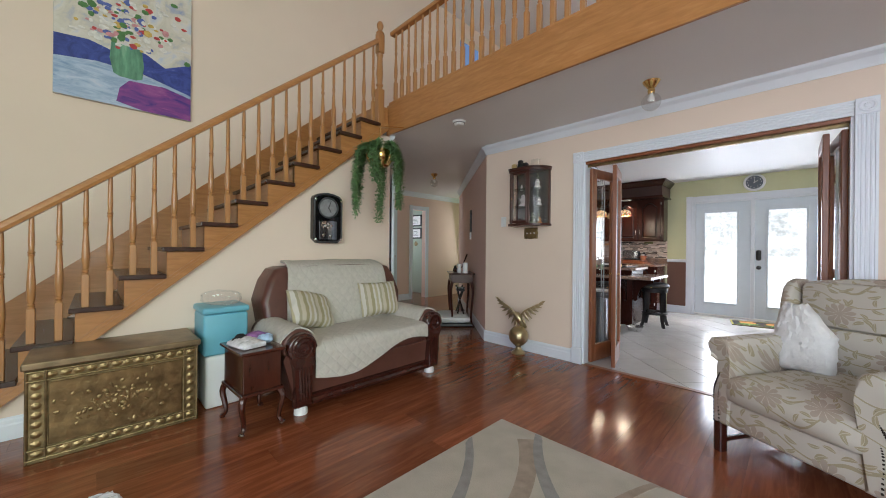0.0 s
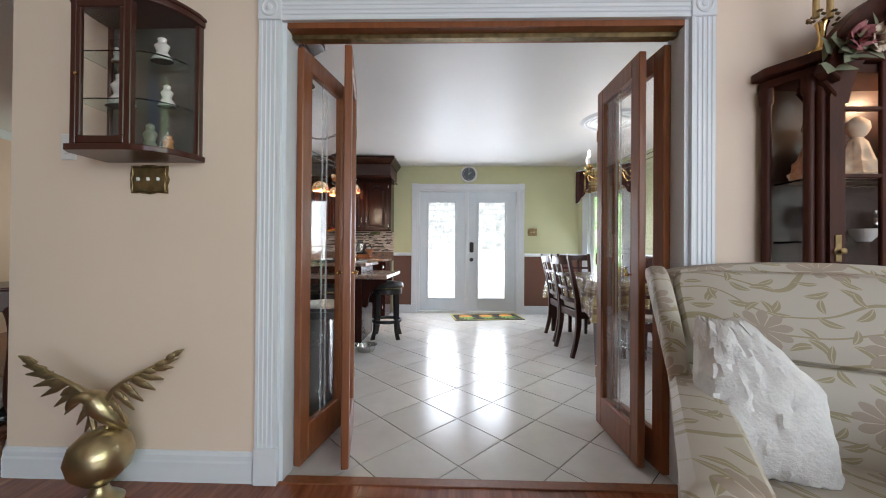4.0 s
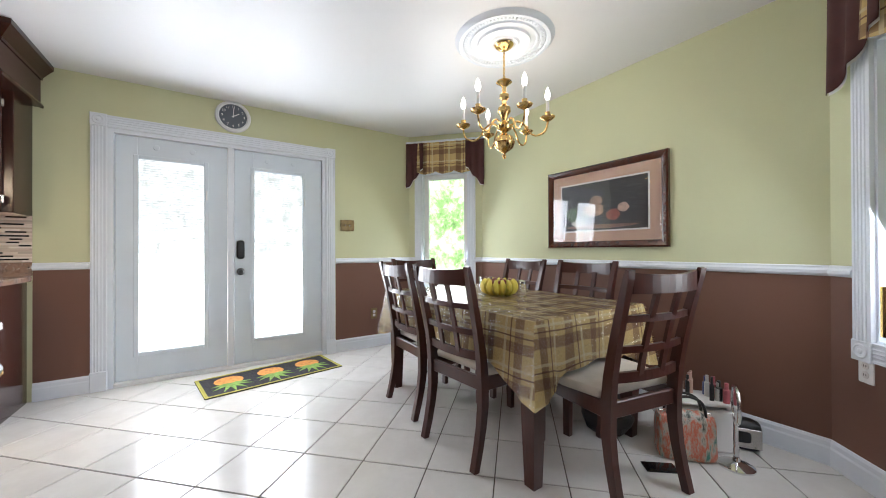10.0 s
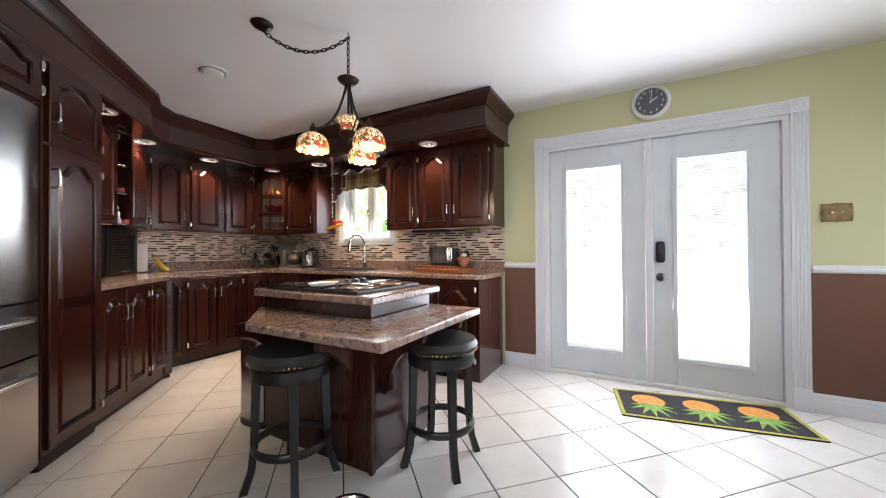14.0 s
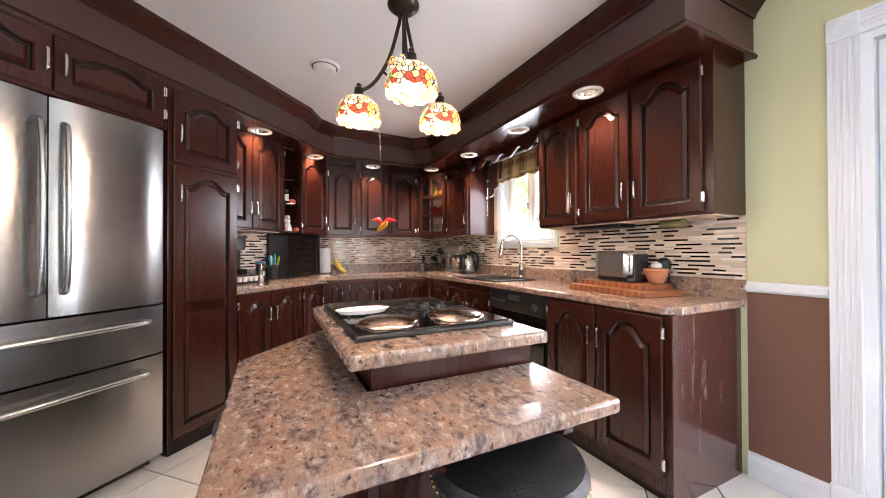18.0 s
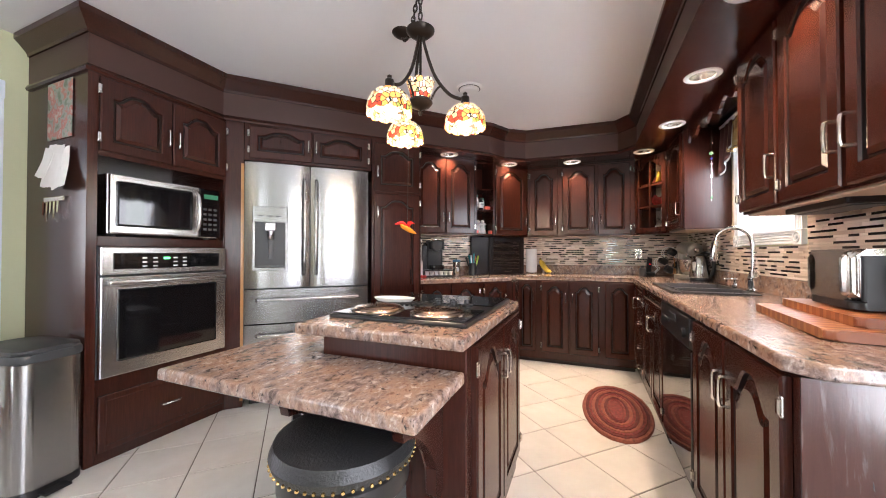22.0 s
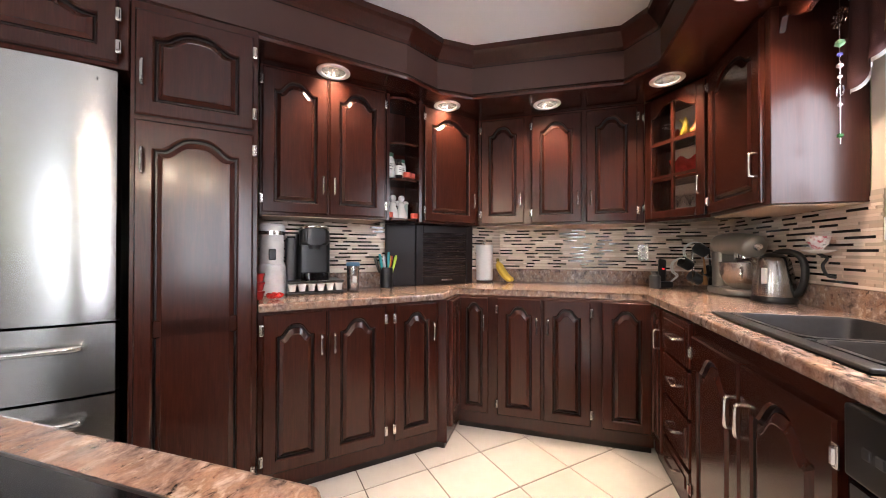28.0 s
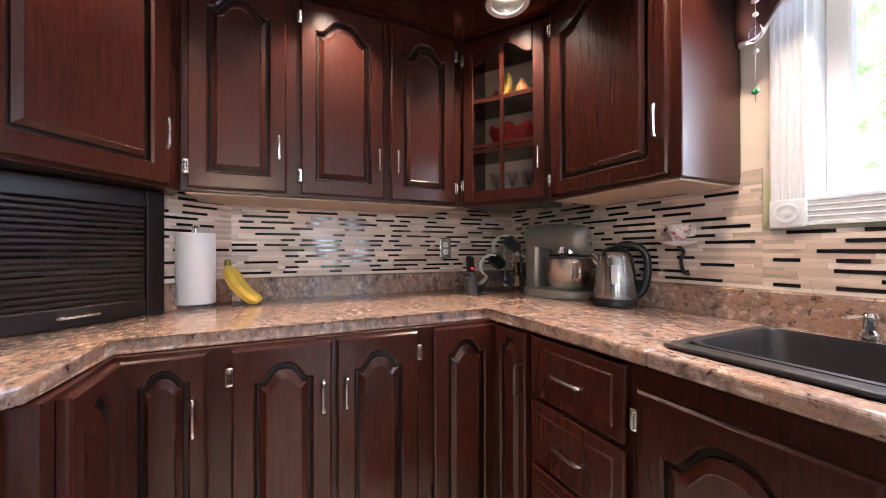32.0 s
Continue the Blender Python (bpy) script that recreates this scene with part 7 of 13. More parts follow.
M["blue_plastic"] = mat("light_blue_plastic", (0.16, 0.45, 0.56), 0.4, vary=0.08)
M["leaf"] = mat("trailing_leaf_green", (0.15, 0.27, 0.105), 0.5, vary=0.35, scale=25)
M["leaf_pale"] = mat("pale_sage_leaf", (0.22, 0.24, 0.16), 0.6, vary=0.25, scale=20)
M["petal_pink"] = mat("dusty_pink_petal", (0.36, 0.14, 0.15), 0.8, vary=0.25, scale=25)
M["petal_cream"] = mat("cream_silk_petal", (0.62, 0.52, 0.42), 0.8, vary=0.15, scale=25)
M["wax"] = mat("golden_candle_wax", (0.52, 0.36, 0.15), 0.4, vary=0.05)


def nodes_of(name, rough):
    m = bpy.data.materials.new(name)
    m.use_nodes = True
    n, l = m.node_tree.nodes, m.node_tree.links
    n["Principled BSDF"].inputs["Roughness"].default_value = rough
    return m, n, l


def floral(name):
    """Woven upholstery: cream ground with olive leaves, curling stems and taupe daisies."""
    m, n, l = nodes_of(name, 0.62)
    tc = n.new("ShaderNodeTexCoord")
    sp = n.new("ShaderNodeSeparateXYZ")
    l.new(tc.outputs["Object"], sp.inputs[0])

    def calc(op, a, b=None, c=None):
        t = n.new("ShaderNodeMath")
        t.operation = op
        for sock, v in zip(t.inputs, (a, b, c)):
            if v is None:
                continue
            if isinstance(v, (int, float)):
                sock.default_value = v
            else:
                l.new(v, sock)
        return t.outputs[0]

    cb = n.new("ShaderNodeCombineXYZ")
    l.new(calc("MULTIPLY_ADD", sp.outputs[1], 0.45, sp.outputs[0]), cb.inputs[0])
    l.new(calc("MULTIPLY_ADD", sp.outputs[1], 0.75, sp.outputs[2]), cb.inputs[1])

    def cells(scale, off):
        """Offsets from the nearest scattered point, turned by a chance angle."""
        ad = n.new("ShaderNodeVectorMath")
        ad.inputs[1].default_value = off
        l.new(cb.outputs[0], ad.inputs[0])
        v = n.new("ShaderNodeTexVoronoi")
        v.voronoi_dimensions = "2D"
        v.inputs["Scale"].default_value, v.inputs["Randomness"].default_value = scale, 0.7
        l.new(ad.outputs[0], v.inputs["Vector"])
        sb = n.new("ShaderNodeVectorMath")
        sb.operation = "SUBTRACT"
        l.new(ad.outputs[0], sb.inputs[0])
        l.new(v.outputs["Position"], sb.inputs[1])
        sc = n.new("ShaderNodeSeparateColor")
        l.new(v.outputs["Color"], sc.inputs[0])
        vr = n.new("ShaderNodeVectorRotate")
        vr.rotation_type = "Z_AXIS"
        l.new(sb.outputs[0], vr.inputs["Vector"])
        l.new(calc("MULTIPLY", sc.outputs[0], 6.283), vr.inputs["Angle"])
        xy = n.new("ShaderNodeSeparateXYZ")
        l.new(vr.outputs[0], xy.inputs[0])
        return xy.outputs[0], xy.outputs[1]

    def over(fac, colour, below):
        mx = n.new("ShaderNodeMix")
        mx.data_type = "RGBA"
        l.new(fac, mx.inputs["Factor"])
        if isinstance(below, tuple):
            mx.inputs["A"].default_value = rgb(below)
        else:
            l.new(below, mx.inputs["A"])
        mx.inputs["B"].default_value = rgb(colour)
        return mx.outputs["Result"]

    # curling stems: thin bands of a warped ring pattern
    wv = n.new("ShaderNodeTexWave")
    wv.wave_type, wv.inputs["Scale"].default_value, wv.inputs["Distortion"].default_value = "RINGS", 3.0, 8.0
    wv.inputs["Detail"].default_value, wv.inputs["Detail Scale"].default_value = 0.0, 1.3
    l.new(cb.outputs[0], wv.inputs["Vector"])
    col = over(calc("GREATER_THAN", wv.outputs["Fac"], 0.985), (0.36, 0.31, 0.20), (0.53, 0.49, 0.43))
    for scale, off, length, width in ((11.0, (0.1, 0.3, 0), 0.031, 0.0100), (12.5, (0.63, 0.21, 0), 0.026, 0.0085)):
        x, y = cells(scale, off)
        y = calc("MULTIPLY_ADD", calc("MULTIPLY", x, x), 9.0, y)
        k = calc("DIVIDE", x, length)
        room_ = calc("SUBTRACT", calc("MULTIPLY", calc("SUBTRACT", 1.0, calc("MULTIPLY", k, k)), width), calc("ABSOLUTE", y))
        col = over(calc("GREATER_THAN", room_, 0.0), (0.36, 0.31, 0.20), col)
        vein = calc("MULTIPLY", calc("GREATER_THAN", room_, 0.0), calc("LESS_THAN", calc("ABSOLUTE", y), 0.0012))
        col = over(vein, (0.52, 0.46, 0.35), col)
    x, y = cells(4.6, (0.15, 0.05, 0))
    r = calc("SQRT", calc("ADD", calc("MULTIPLY", x, x), calc("MULTIPLY", y, y)))
    petal = calc("ABSOLUTE", calc("COSINE", calc("MULTIPLY", calc("ARCTAN2", y, x), 5.0)))
    bloom = calc("LESS_THAN", r, calc("MULTIPLY_ADD", petal, 0.024, 0.046))
    col = over(bloom, (0.40, 0.33, 0.27), col)
    gap = calc("MULTIPLY", calc("MULTIPLY", bloom, calc("LESS_THAN", petal, 0.16)), calc("GREATER_THAN", r, 0.014))
    col = over(gap, (0.60, 0.53, 0.44), col)
    l.new(col, n["Principled BSDF"].inputs["Base Color"])
    wv2 = n.new("ShaderNodeTexNoise")
    wv2.inputs["Scale"].default_value = 220
    bp = n.new("ShaderNodeBump")
    bp.inputs["Strength"].default_value, bp.inputs["Distance"].default_value = 0.3, 0.002
    l.new(wv2.outputs["Fac"], bp.inputs["Height"])
    l.new(bp.outputs["Normal"], n["Principled BSDF"].inputs["Normal"])
    return m


def striped(name, colours, period, axis="X", rough=0.85):
    """Cloth with soft uneven stripes along one axis."""
    m, n, l = nodes_of(name, rough)
    tc = n.new("ShaderNodeTexCoord")
    sp = n.new("ShaderNodeSeparateXYZ")
    l.new(tc.outputs["Object"], sp.inputs[0])
    d = n.new("ShaderNodeMath")
    d.operation, d.inputs[1].default_value = "DIVIDE", period
    l.new(sp.outputs[axis], d.inputs[0])
    fr = n.new("ShaderNodeMath")
    fr.operation = "FRACT"
    l.new(d.outputs[0], fr.inputs[0])
    cr = n.new("ShaderNodeValToRGB")
    cr.color_ramp.interpolation = "CONSTANT"
    e = cr.color_ramp.elements
    e[0].position, e[0].color = 0, rgb(colours[0][1])
    e[1].position, e[1].color = colours[-1][0], rgb(colours[-1][1])
    for p, c in colours[1:-1]:
        e.new(p).color = rgb(c)
    l.new(fr.outputs[0], cr.inputs["Fac"])
    l.new(cr.outputs["Color"], n["Principled BSDF"].inputs["Base Color"])
    return m


M["floral"] = floral("floral_woven_upholstery")
M["stripe"] = striped("cream_olive_striped_cloth", [(0, (0.52, 0.47, 0.36)), (0.22, (0.34, 0.30, 0.17)), (0.42, (0.58, 0.55, 0.48)), (0.55, (0.44, 0.39, 0.25)), (0.72, (0.60, 0.57, 0.50)), (0.86, (0.36, 0.33, 0.22))], 0.145)


def soft_box(w, d, h, bulge=0.03, r=0.04, n=14, bm=None, m=None):
    """A stuffed cushion block centred on x, from y 0 to d and z 0 to h, with bulging faces and round edges."""
    bm = bm or bmesh.new()
    r0 = bmesh.ops.create_cube(bm, size=2.0)
    bmesh.ops.subdivide_edges(bm, edges=list({e for v in r0["verts"] for e in v.link_edges}), cuts=n, use_grid_fill=True)
    vs = [v for v in bm.verts if not v.tag]
    for v in vs:
        v.tag = True
        c = v.co.copy()
        q = Vector((c.x * (w / 2 - r), c.y * (d / 2 - r), c.z * (h / 2 - r)))
        nrm = Vector((c.x ** 7, c.y ** 7, c.z ** 7))
        nrm.normalize()
        sw = bulge * (1 - min(1, abs(c.x)) ** 4) * (1 - min(1, abs(c.y)) ** 4) if abs(c.z) > 0.999 else bulge * 0.5 * (1 - abs(c.x) ** 4) * (1 - abs(c.z) ** 4) if abs(c.y) > 0.999 else 0
        v.co = q + nrm * (r + sw) + Vector((0, d / 2, h / 2))
    if m:
        bmesh.ops.transform(bm, matrix=m, verts=vs)
    return bm


def pillow(w, h, t, seed=0, n=14, pinch=0.06):
    """A knife-edge pillow standing in x and z, thick along y."""
    rng = random.Random(seed)
    bm = bmesh.new()
    sides = []
    for s in (-1, 1):
        g = []
        for j in range(n + 1):
            row = []
            for i in range(n + 1):
                u, v = 2 * i / n - 1, 2 * j / n - 1
                k = (max(0, 1 - u ** 4) * max(0, 1 - v ** 4)) ** 0.55
                ed = 1 - pinch * (1 - abs(u * v)) * (abs(u) > 0.99 or abs(v) > 0.99)
                row.append(bm.verts.new((u * w / 2 * ed, s * t / 2 * k * (1 + rng.uniform(-0.08, 0.08)), h / 2 + v * h / 2 * ed)))
            g.append(row)
        sides.append(g)
        for j in range(n):
            for i in range(n):
                q = (g[j][i], g[j][i + 1], g[j + 1][i + 1], g[j + 1][i])
                bm.faces.new(q if s < 0 else q[::-1])
    bmesh.ops.remove_doubles(bm, verts=bm.verts, dist=1e-4)
    return bm


def draped(path, x0, x1, hem=None, nx=26, wave=0.006, thick=0.014, seed=1, back=1.0):
    """A throw following a line of (y, z) points across x0 to x1; hem(u) drops its last row."""
    rng = random.Random(seed)
    ph = [rng.uniform(0, 6.28) for _ in range(3)]
    pts = smooth_line([(0, y, z) for y, z in path], 5)
    bm = bmesh.new()
    g = []
    for k, p in enumerate(pts):
        row = []
        for i in range(nx + 1):
            u = i / nx
            x = x0 + (x1 - x0) * (0.5 + (u - 0.5) * (back + (1 - back) * min(1.0, 1.8 * k / (len(pts) - 1))))
            o = wave * (math.sin(9 * u + ph[0] + k * 0.25) + 0.6 * math.sin(23 * u + ph[1] - k * 0.4))
            dz = hem(u) * max(0, (k / (len(pts) - 1) - 0.75) * 4) if hem else 0
            row.append(bm.verts.new((x, p.y - abs(o) * 0.6, p.z + o * 0.5 + dz)))
        g.append(row)
    for a, b in zip(g, g[1:]):
        for i in range(nx):
            bm.faces.new((a[i], a[i + 1], b[i + 1], b[i]))
    bmesh.ops.recalc_face_normals(bm, faces=bm.faces)
    bmesh.ops.solidify(bm, geom=bm.faces[:], thickness=thick)
    return bm


# staircase
def step_z(k):
    return 0.551 + 0.195 * k


def step_y(k):
    return -0.317 + 0.2275 * k


stairs = thing("staircase", "honey oak staircase with dark treads rising along the wall", "stairs", pose(0, 0, 0), kind="structure")
for k in range(-2, 11):
    y, z = step_y(k), step_z(k)
    part("tread", box(-4.195, -3.165, y - 0.028, y + 0.225, z - 0.032, z, 0.006, 2), M["tread"], stairs, "dark stained tread")
    part("riser", box(-4.195, -3.205, y, y + 0.018, z - 0.195, z - 0.033), M["oak"], stairs)
# open stringer: stepped top edge, straight lower edge
top = []
for k in range(-2, 11):
    top += [(step_y(k), step_z(k) - 0.195 - 0.034), (step_y(k), step_z(k) - 0.034)]
low = lambda y: 0.868 + 0.837 * (y - 0.405)
bm = bmesh.new()
prof = [(-0.63, 0.0), (step_y(-2), 0.0)] + top[1:] + [(2.185, step_z(10) - 0.034), (2.185, 2.70), (2.30, 2.70), (2.30, low(2.30))]
fr = [bm.verts.new((-3.20, y, z)) for y, z in prof]
bk = [bm.verts.new((-3.236, y, z)) for y, z in prof]
bm.faces.new(fr)
bm.faces.new(bk[::-1])
for i in range(len(prof)):
    j = (i + 1) % len(prof)
    bm.faces.new((fr[i], bk[i], bk[j], fr[j]))
bmesh.ops.recalc_face_normals(bm, faces=bm.faces)
part("stringer", bm, M["oak"], stairs)
bm = bmesh.new()
prof = [(-0.60, low(-0.60)), (2.30, low(2.30)), (2.30, low(2.30) + 0.075), (-0.60, low(-0.60) + 0.075)]
for x0, x1, k0, k1 in ((-3.2005, -3.183, 0.0, 0.05), (-3.2005, -3.190, 0.05, 0.075)):
    q1 = [bm.verts.new((x1, y, low(y) + k)) for y, k in ((-0.60, k0), (2.30, k0), (2.30, k1), (-0.60, k1))]
    q2 = [bm.verts.new((x0, y, low(y) + k)) for y, k in ((-0.60, k0), (2.30, k0), (2.30, k1), (-0.60, k1))]
    bm.faces.new(q1)
    bm.faces.new(q2[::-1])
    for i in range(4):
        bm.faces.new((q1[i], q2[i], q2[(i + 1) % 4], q1[(i + 1) % 4]))
bmesh.ops.recalc_face_normals(bm, faces=bm.faces)
part("stringer_moulding", bm, M["oak"], stairs)
bm = bmesh.new()
prof = [(-0.95, 0.0), (-0.95, 0.30)] + [(2.185, 0.30 + 3.135 * 0.857 - 0.02), (2.185, 2.2)]
q1 = [bm.verts.new((-4.196, y, z)) for y, z in prof]
q2 = [bm.verts.new((-4.175, y, z)) for y, z in prof]
bm.faces.new(q1)
bm.faces.new(q2[::-1])
for i in range(4):
    bm.faces.new((q1[i], q2[i], q2[(i + 1) % 4], q1[(i + 1) % 4]))
bmesh.ops.recalc_face_normals(bm, faces=bm.faces)
part("wall_stringer", bm, M["oak"], stairs)
part("landing_edge", box(-4.17, -3.24, 2.19, 2.30, 2.52, 2.715), M["oak"], stairs)
# wall below the stringer
bm = bmesh.new()
prof = [(-0.62, 0.0), (2.36, 0.0), (2.36, 2.40), (2.235, 2.40)]
q1 = [bm.verts.new((-3.24, y, z)) for y, z in prof]
q2 = [bm.verts.new((-3.34, y, z)) for y, z in prof]
bm.faces.new(q1)
bm.faces.new(q2[::-1])
for i in range(4):
    bm.faces.new((q1[i], q2[i], q2[(i + 1) % 4], q1[(i + 1) % 4]))
bmesh.ops.recalc_face_normals(bm, faces=bm.faces)
tagged(link("wall_stair_side", bm, M["peach"]), "cream painted wall below the stairs", "wall", kind="structure")


def baluster(h):
    b = 0.24
    bm = box(-0.018, 0.018, -0.018, 0.018, 0, b, 0.003, 1)
    s = h - b
    lathe([(0.017, b), (0.012, b + 0.012), (0.018, b + 0.024), (0.012, b + 0.036), (0.017, b + 0.05), (0.0205, b + s * 0.2), (0.019, b + s * 0.3), (0.013, b + s * 0.5), (0.012, b + s * 0.56), (0.017, b + s * 0.575), (0.012, b + s * 0.59), (0.0175, b + s * 0.605), (0.012, b + s * 0.62), (0.0145, b + s * 0.7), (0.011, h)], 10, bm)
    return bm


rail = thing("stair_railing", "honey oak stair handrail with turned balusters", "railing", pose(0, 0, 0))
hr = lambda y: 1.232 + 0.8466 * (y + 0.386)
RAILP = [(-0.028, -0.018), (0.028, -0.018), (0.034, 0.0), (0.03, 0.02), (0.012, 0.032), (-0.012, 0.032), (-0.03, 0.02), (-0.034, 0.0)]


def rail_bar(p, q, n=2):
    bm = bmesh.new()
    p, q = Vector(p), Vector(q)
    d = (q - p).normalized()
    side = d.cross(Vector((0, 0, 1))).normalized()
    up = side.cross(d)
    A = [bm.verts.new(p + side * x + up * z) for x, z in RAILP]
    B = [bm.verts.new(q + side * x + up * z) for x, z in RAILP]
    for i in range(8):
        bm.faces.new((A[i], A[(i + 1) % 8], B[(i + 1) % 8], B[i]))
    bm.faces.new(A[::-1])
    bm.faces.new(B)
    bmesh.ops.recalc_face_normals(bm, faces=bm.faces)
    return bm


part("handrail", rail_bar((-3.222, -0.80, hr(-0.80)), (-3.222, 2.17, hr(2.17))), M["oak"], rail)
data = None
for k in range(-2, 11):
    for o in (0.045, 0.158):
        y = step_y(k) + o
        if y > 2.12:
            continue
        h = hr(y) - step_z(k) - 0.012
        if data is None:
            ob = part("baluster", baluster(0.88), M["oak_v"], rail, "", True)
            data = ob.data
        else:
            ob = new("baluster", data)
            ob.parent = rail
        ob.location = (-3.222, y, step_z(k))
        ob.scale = (1, 1, h / 0.88)


def newel(h):
    bm = box(-0.04, 0.04, -0.04, 0.04, 0, h * 0.36, 0.004, 1)
    lathe([(0.038, h * 0.36), (0.028, h * 0.38), (0.040, h * 0.40), (0.030, h * 0.42), (0.038, h * 0.5), (0.030, h * 0.66), (0.040, h * 0.68), (0.03, h * 0.70)], 14, bm)
    box(-0.037, 0.037, -0.037, 0.037, h * 0.70, h * 0.88, 0.004, 1, bm)
    lathe([(0.037, h * 0.88), (0.044, h * 0.89), (0.030, h * 0.905), (0.022, h * 0.915), (0.036, h * 0.945), (0.038, h * 0.965), (0.026, h * 0.99), (0.0, h)], 14, bm)
    return bm


for y, z, h in ((2.20, 2.46, 1.17), (-0.84, 0.0, 1.14)):
    o = part("newel_post", newel(h), M["oak_v"], rail, "turned oak newel post with ball cap", True)
    o.location = (-3.222, y, z)

gal = thing("gallery_railing", "honey oak gallery railing with turned balusters", "railing", pose(0, 0, 0))
part("handrail", rail_bar((-3.18, 2.335, 3.52), (3.25, 2.335, 3.52)), M["oak"], gal)
part("bottom_rail", box(-3.20, 3.25, 2.31, 2.36, 2.735, 2.765, 0.006, 2), M["oak"], gal)
for i in range(58):
    o = new("baluster", data)
    o.parent = gal
    o.location = (-3.11 + 0.11 * i, 2.335, 2.765)
    o.scale = (1, 1, 0.74 / 0.88)
bm = box(-3.235, 3.29, 2.306, 2.33, 2.405, 2.735, 0.004, 2)
tagged(link("gallery_fascia", bm, M["oak"]), "honey oak fascia board along the gallery edge", "fascia", kind="structure")
tagged(link("gallery_floor", box(-4.2, 3.3, 2.33, 8.2, 2.641, 2.72), M["oak"]), "wooden floor of the upstairs gallery", "floor", kind="structure")

# painting on the stair wall
art = thing("painting", "large unframed oil painting of flowers in green vase", "painting", at_front(-4.19, 0, 90))
part("canvas", box(-0.25, 0.65, -0.03, 0, 2.36, 3.62, 0.003, 1), blend("cream_blue_brushed_paint", [(0.3, (0.30, 0.36, 0.55)), (0.45, (0.62, 0.58, 0.50)), (0.55, (0.70, 0.66, 0.60)), (0.68, (0.50, 0.55, 0.68))], 3.5, 0.55, detail=10, bump=0.4, distort=1.5), art)


def daub(poly, d=0.002, y=-0.0305):
    return panel(poly, y - d, y)


part("table_paint", daub([(-0.248, 2.362), (0.648, 2.362), (0.648, 2.60), (0.35, 2.68), (0.0, 2.70), (-0.248, 2.66)]), blend("pale_blue_brushed_paint", [(0.3, (0.20, 0.30, 0.50)), (0.6, (0.45, 0.55, 0.70)), (0.75, (0.60, 0.62, 0.72))], 5, 0.5, stretch=(1, 1, 4), bump=0.4, distort=1.2), art)
part("blue_shadow_paint", daub([(-0.248, 2.66), (0.0, 2.70), (0.30, 2.69), (0.648, 2.60), (0.648, 2.90), (0.45, 2.80), (0.28, 2.90), (0.10, 2.82), (-0.05, 2.86), (-0.248, 2.84)], 0.003), blend("deep_blue_brushed_paint", [(0.3, (0.012, 0.02, 0.14)), (0.6, (0.05, 0.08, 0.36)), (0.8, (0.30, 0.36, 0.60))], 7, 0.5, bump=0.4, distort=1.5), art)
part("purple_cloth_paint", daub([(0.12, 2.40), (0.30, 2.362), (0.648, 2.362), (0.648, 2.57), (0.45, 2.62), (0.20, 2.60), (0.14, 2.52)], 0.004), blend("purple_brushed_paint", [(0.3, (0.05, 0.02, 0.22)), (0.55, (0.24, 0.05, 0.26)), (0.8, (0.45, 0.16, 0.36))], 4, 0.5, stretch=(1, 1, 3), bump=0.4, distort=1), art)
part("vase_paint", daub([(0.10, 2.64), (0.14, 2.62), (0.25, 2.62), (0.29, 2.64), (0.30, 2.76), (0.285, 2.90), (0.085, 2.90), (0.075, 2.76)], 0.005), blend("green_brushed_paint", [(0.3, (0.03, 0.10, 0.07)), (0.6, (0.16, 0.38, 0.24)), (0.75, (0.36, 0.52, 0.36))], 5, 0.45, stretch=(3, 1, 0.6), bump=0.4), art)
rng = random.Random(5)
for nm, col, cnt in (("white_daubs", (0.72, 0.70, 0.66), 90), ("blue_daubs", (0.10, 0.14, 0.42), 40), ("red_daubs", (0.50, 0.06, 0.06), 16), ("pink_daubs", (0.60, 0.28, 0.30), 18), ("yellow_daubs", (0.58, 0.40, 0.10), 18), ("green_daubs", (0.08, 0.20, 0.06), 30)):
    bm = bmesh.new()
    for _ in range(cnt):
        cx, cz = rng.gauss(0.2, 0.19), rng.gauss(3.12, 0.17)
        if not (-0.22 < cx < 0.62 and 2.86 < cz < 3.58):
            continue
        r, t0 = rng.uniform(0.012, 0.034), rng.uniform(0, 3)
        sq = rng.uniform(0.4, 1)
        panel([(cx + r * math.cos(2 * math.pi * i / 7 + t0) * rng.uniform(0.7, 1.15), cz + sq * r * math.sin(2 * math.pi * i / 7 + t0)) for i in range(7)], -0.0345 - rng.uniform(0, 0.004), -0.0305, bm=bm)
    part(nm, bm, mat("paint_" + nm, col, 0.5, vary=0.2, scale=30), art)

# brass-clad trunk
trunk = thing("trunk", "antique wooden trunk clad in embossed brass sheet", "trunk", at_front(-2.77, -0.256, 90))
part("body", box(0, 0.743, 0.012, 0.45, 0.0, 0.488, 0.004, 1), M["brass_old"], trunk)
part("lid", box(-0.012, 0.755, -0.006, 0.458, 0.491, 0.530, 0.008, 2), mat("worn_brass_lid", (0.26, 0.19, 0.11), 0.38, 0.75, vary=0.3, scale=9, bump=0.3), trunk, "worn dark brass lid")
part("front_panel", box(0.085, 0.658, 0.004, 0.0125, 0.085, 0.415, 0.003, 1), mat("pressed_brass_panel", (0.20, 0.13, 0.06), 0.36, 0.85, vary=0.4, scale=14, bump=0.9, bump_scale=24), trunk, "dark pressed brass panel")
bm = bmesh.new()
for z in (0.022, 0.072, 0.43, 0.478):
    tube([(0.004, 0.008, z), (0.739, 0.008, z)], 0.006, 8, bm)
for x in (0.008, 0.075, 0.668, 0.735):
    tube([(x, 0.008, 0.01), (x, 0.008, 0.485)], 0.006, 8, bm)
part("rope_border", bm, M["brass_old"], trunk)
bm = bmesh.new()
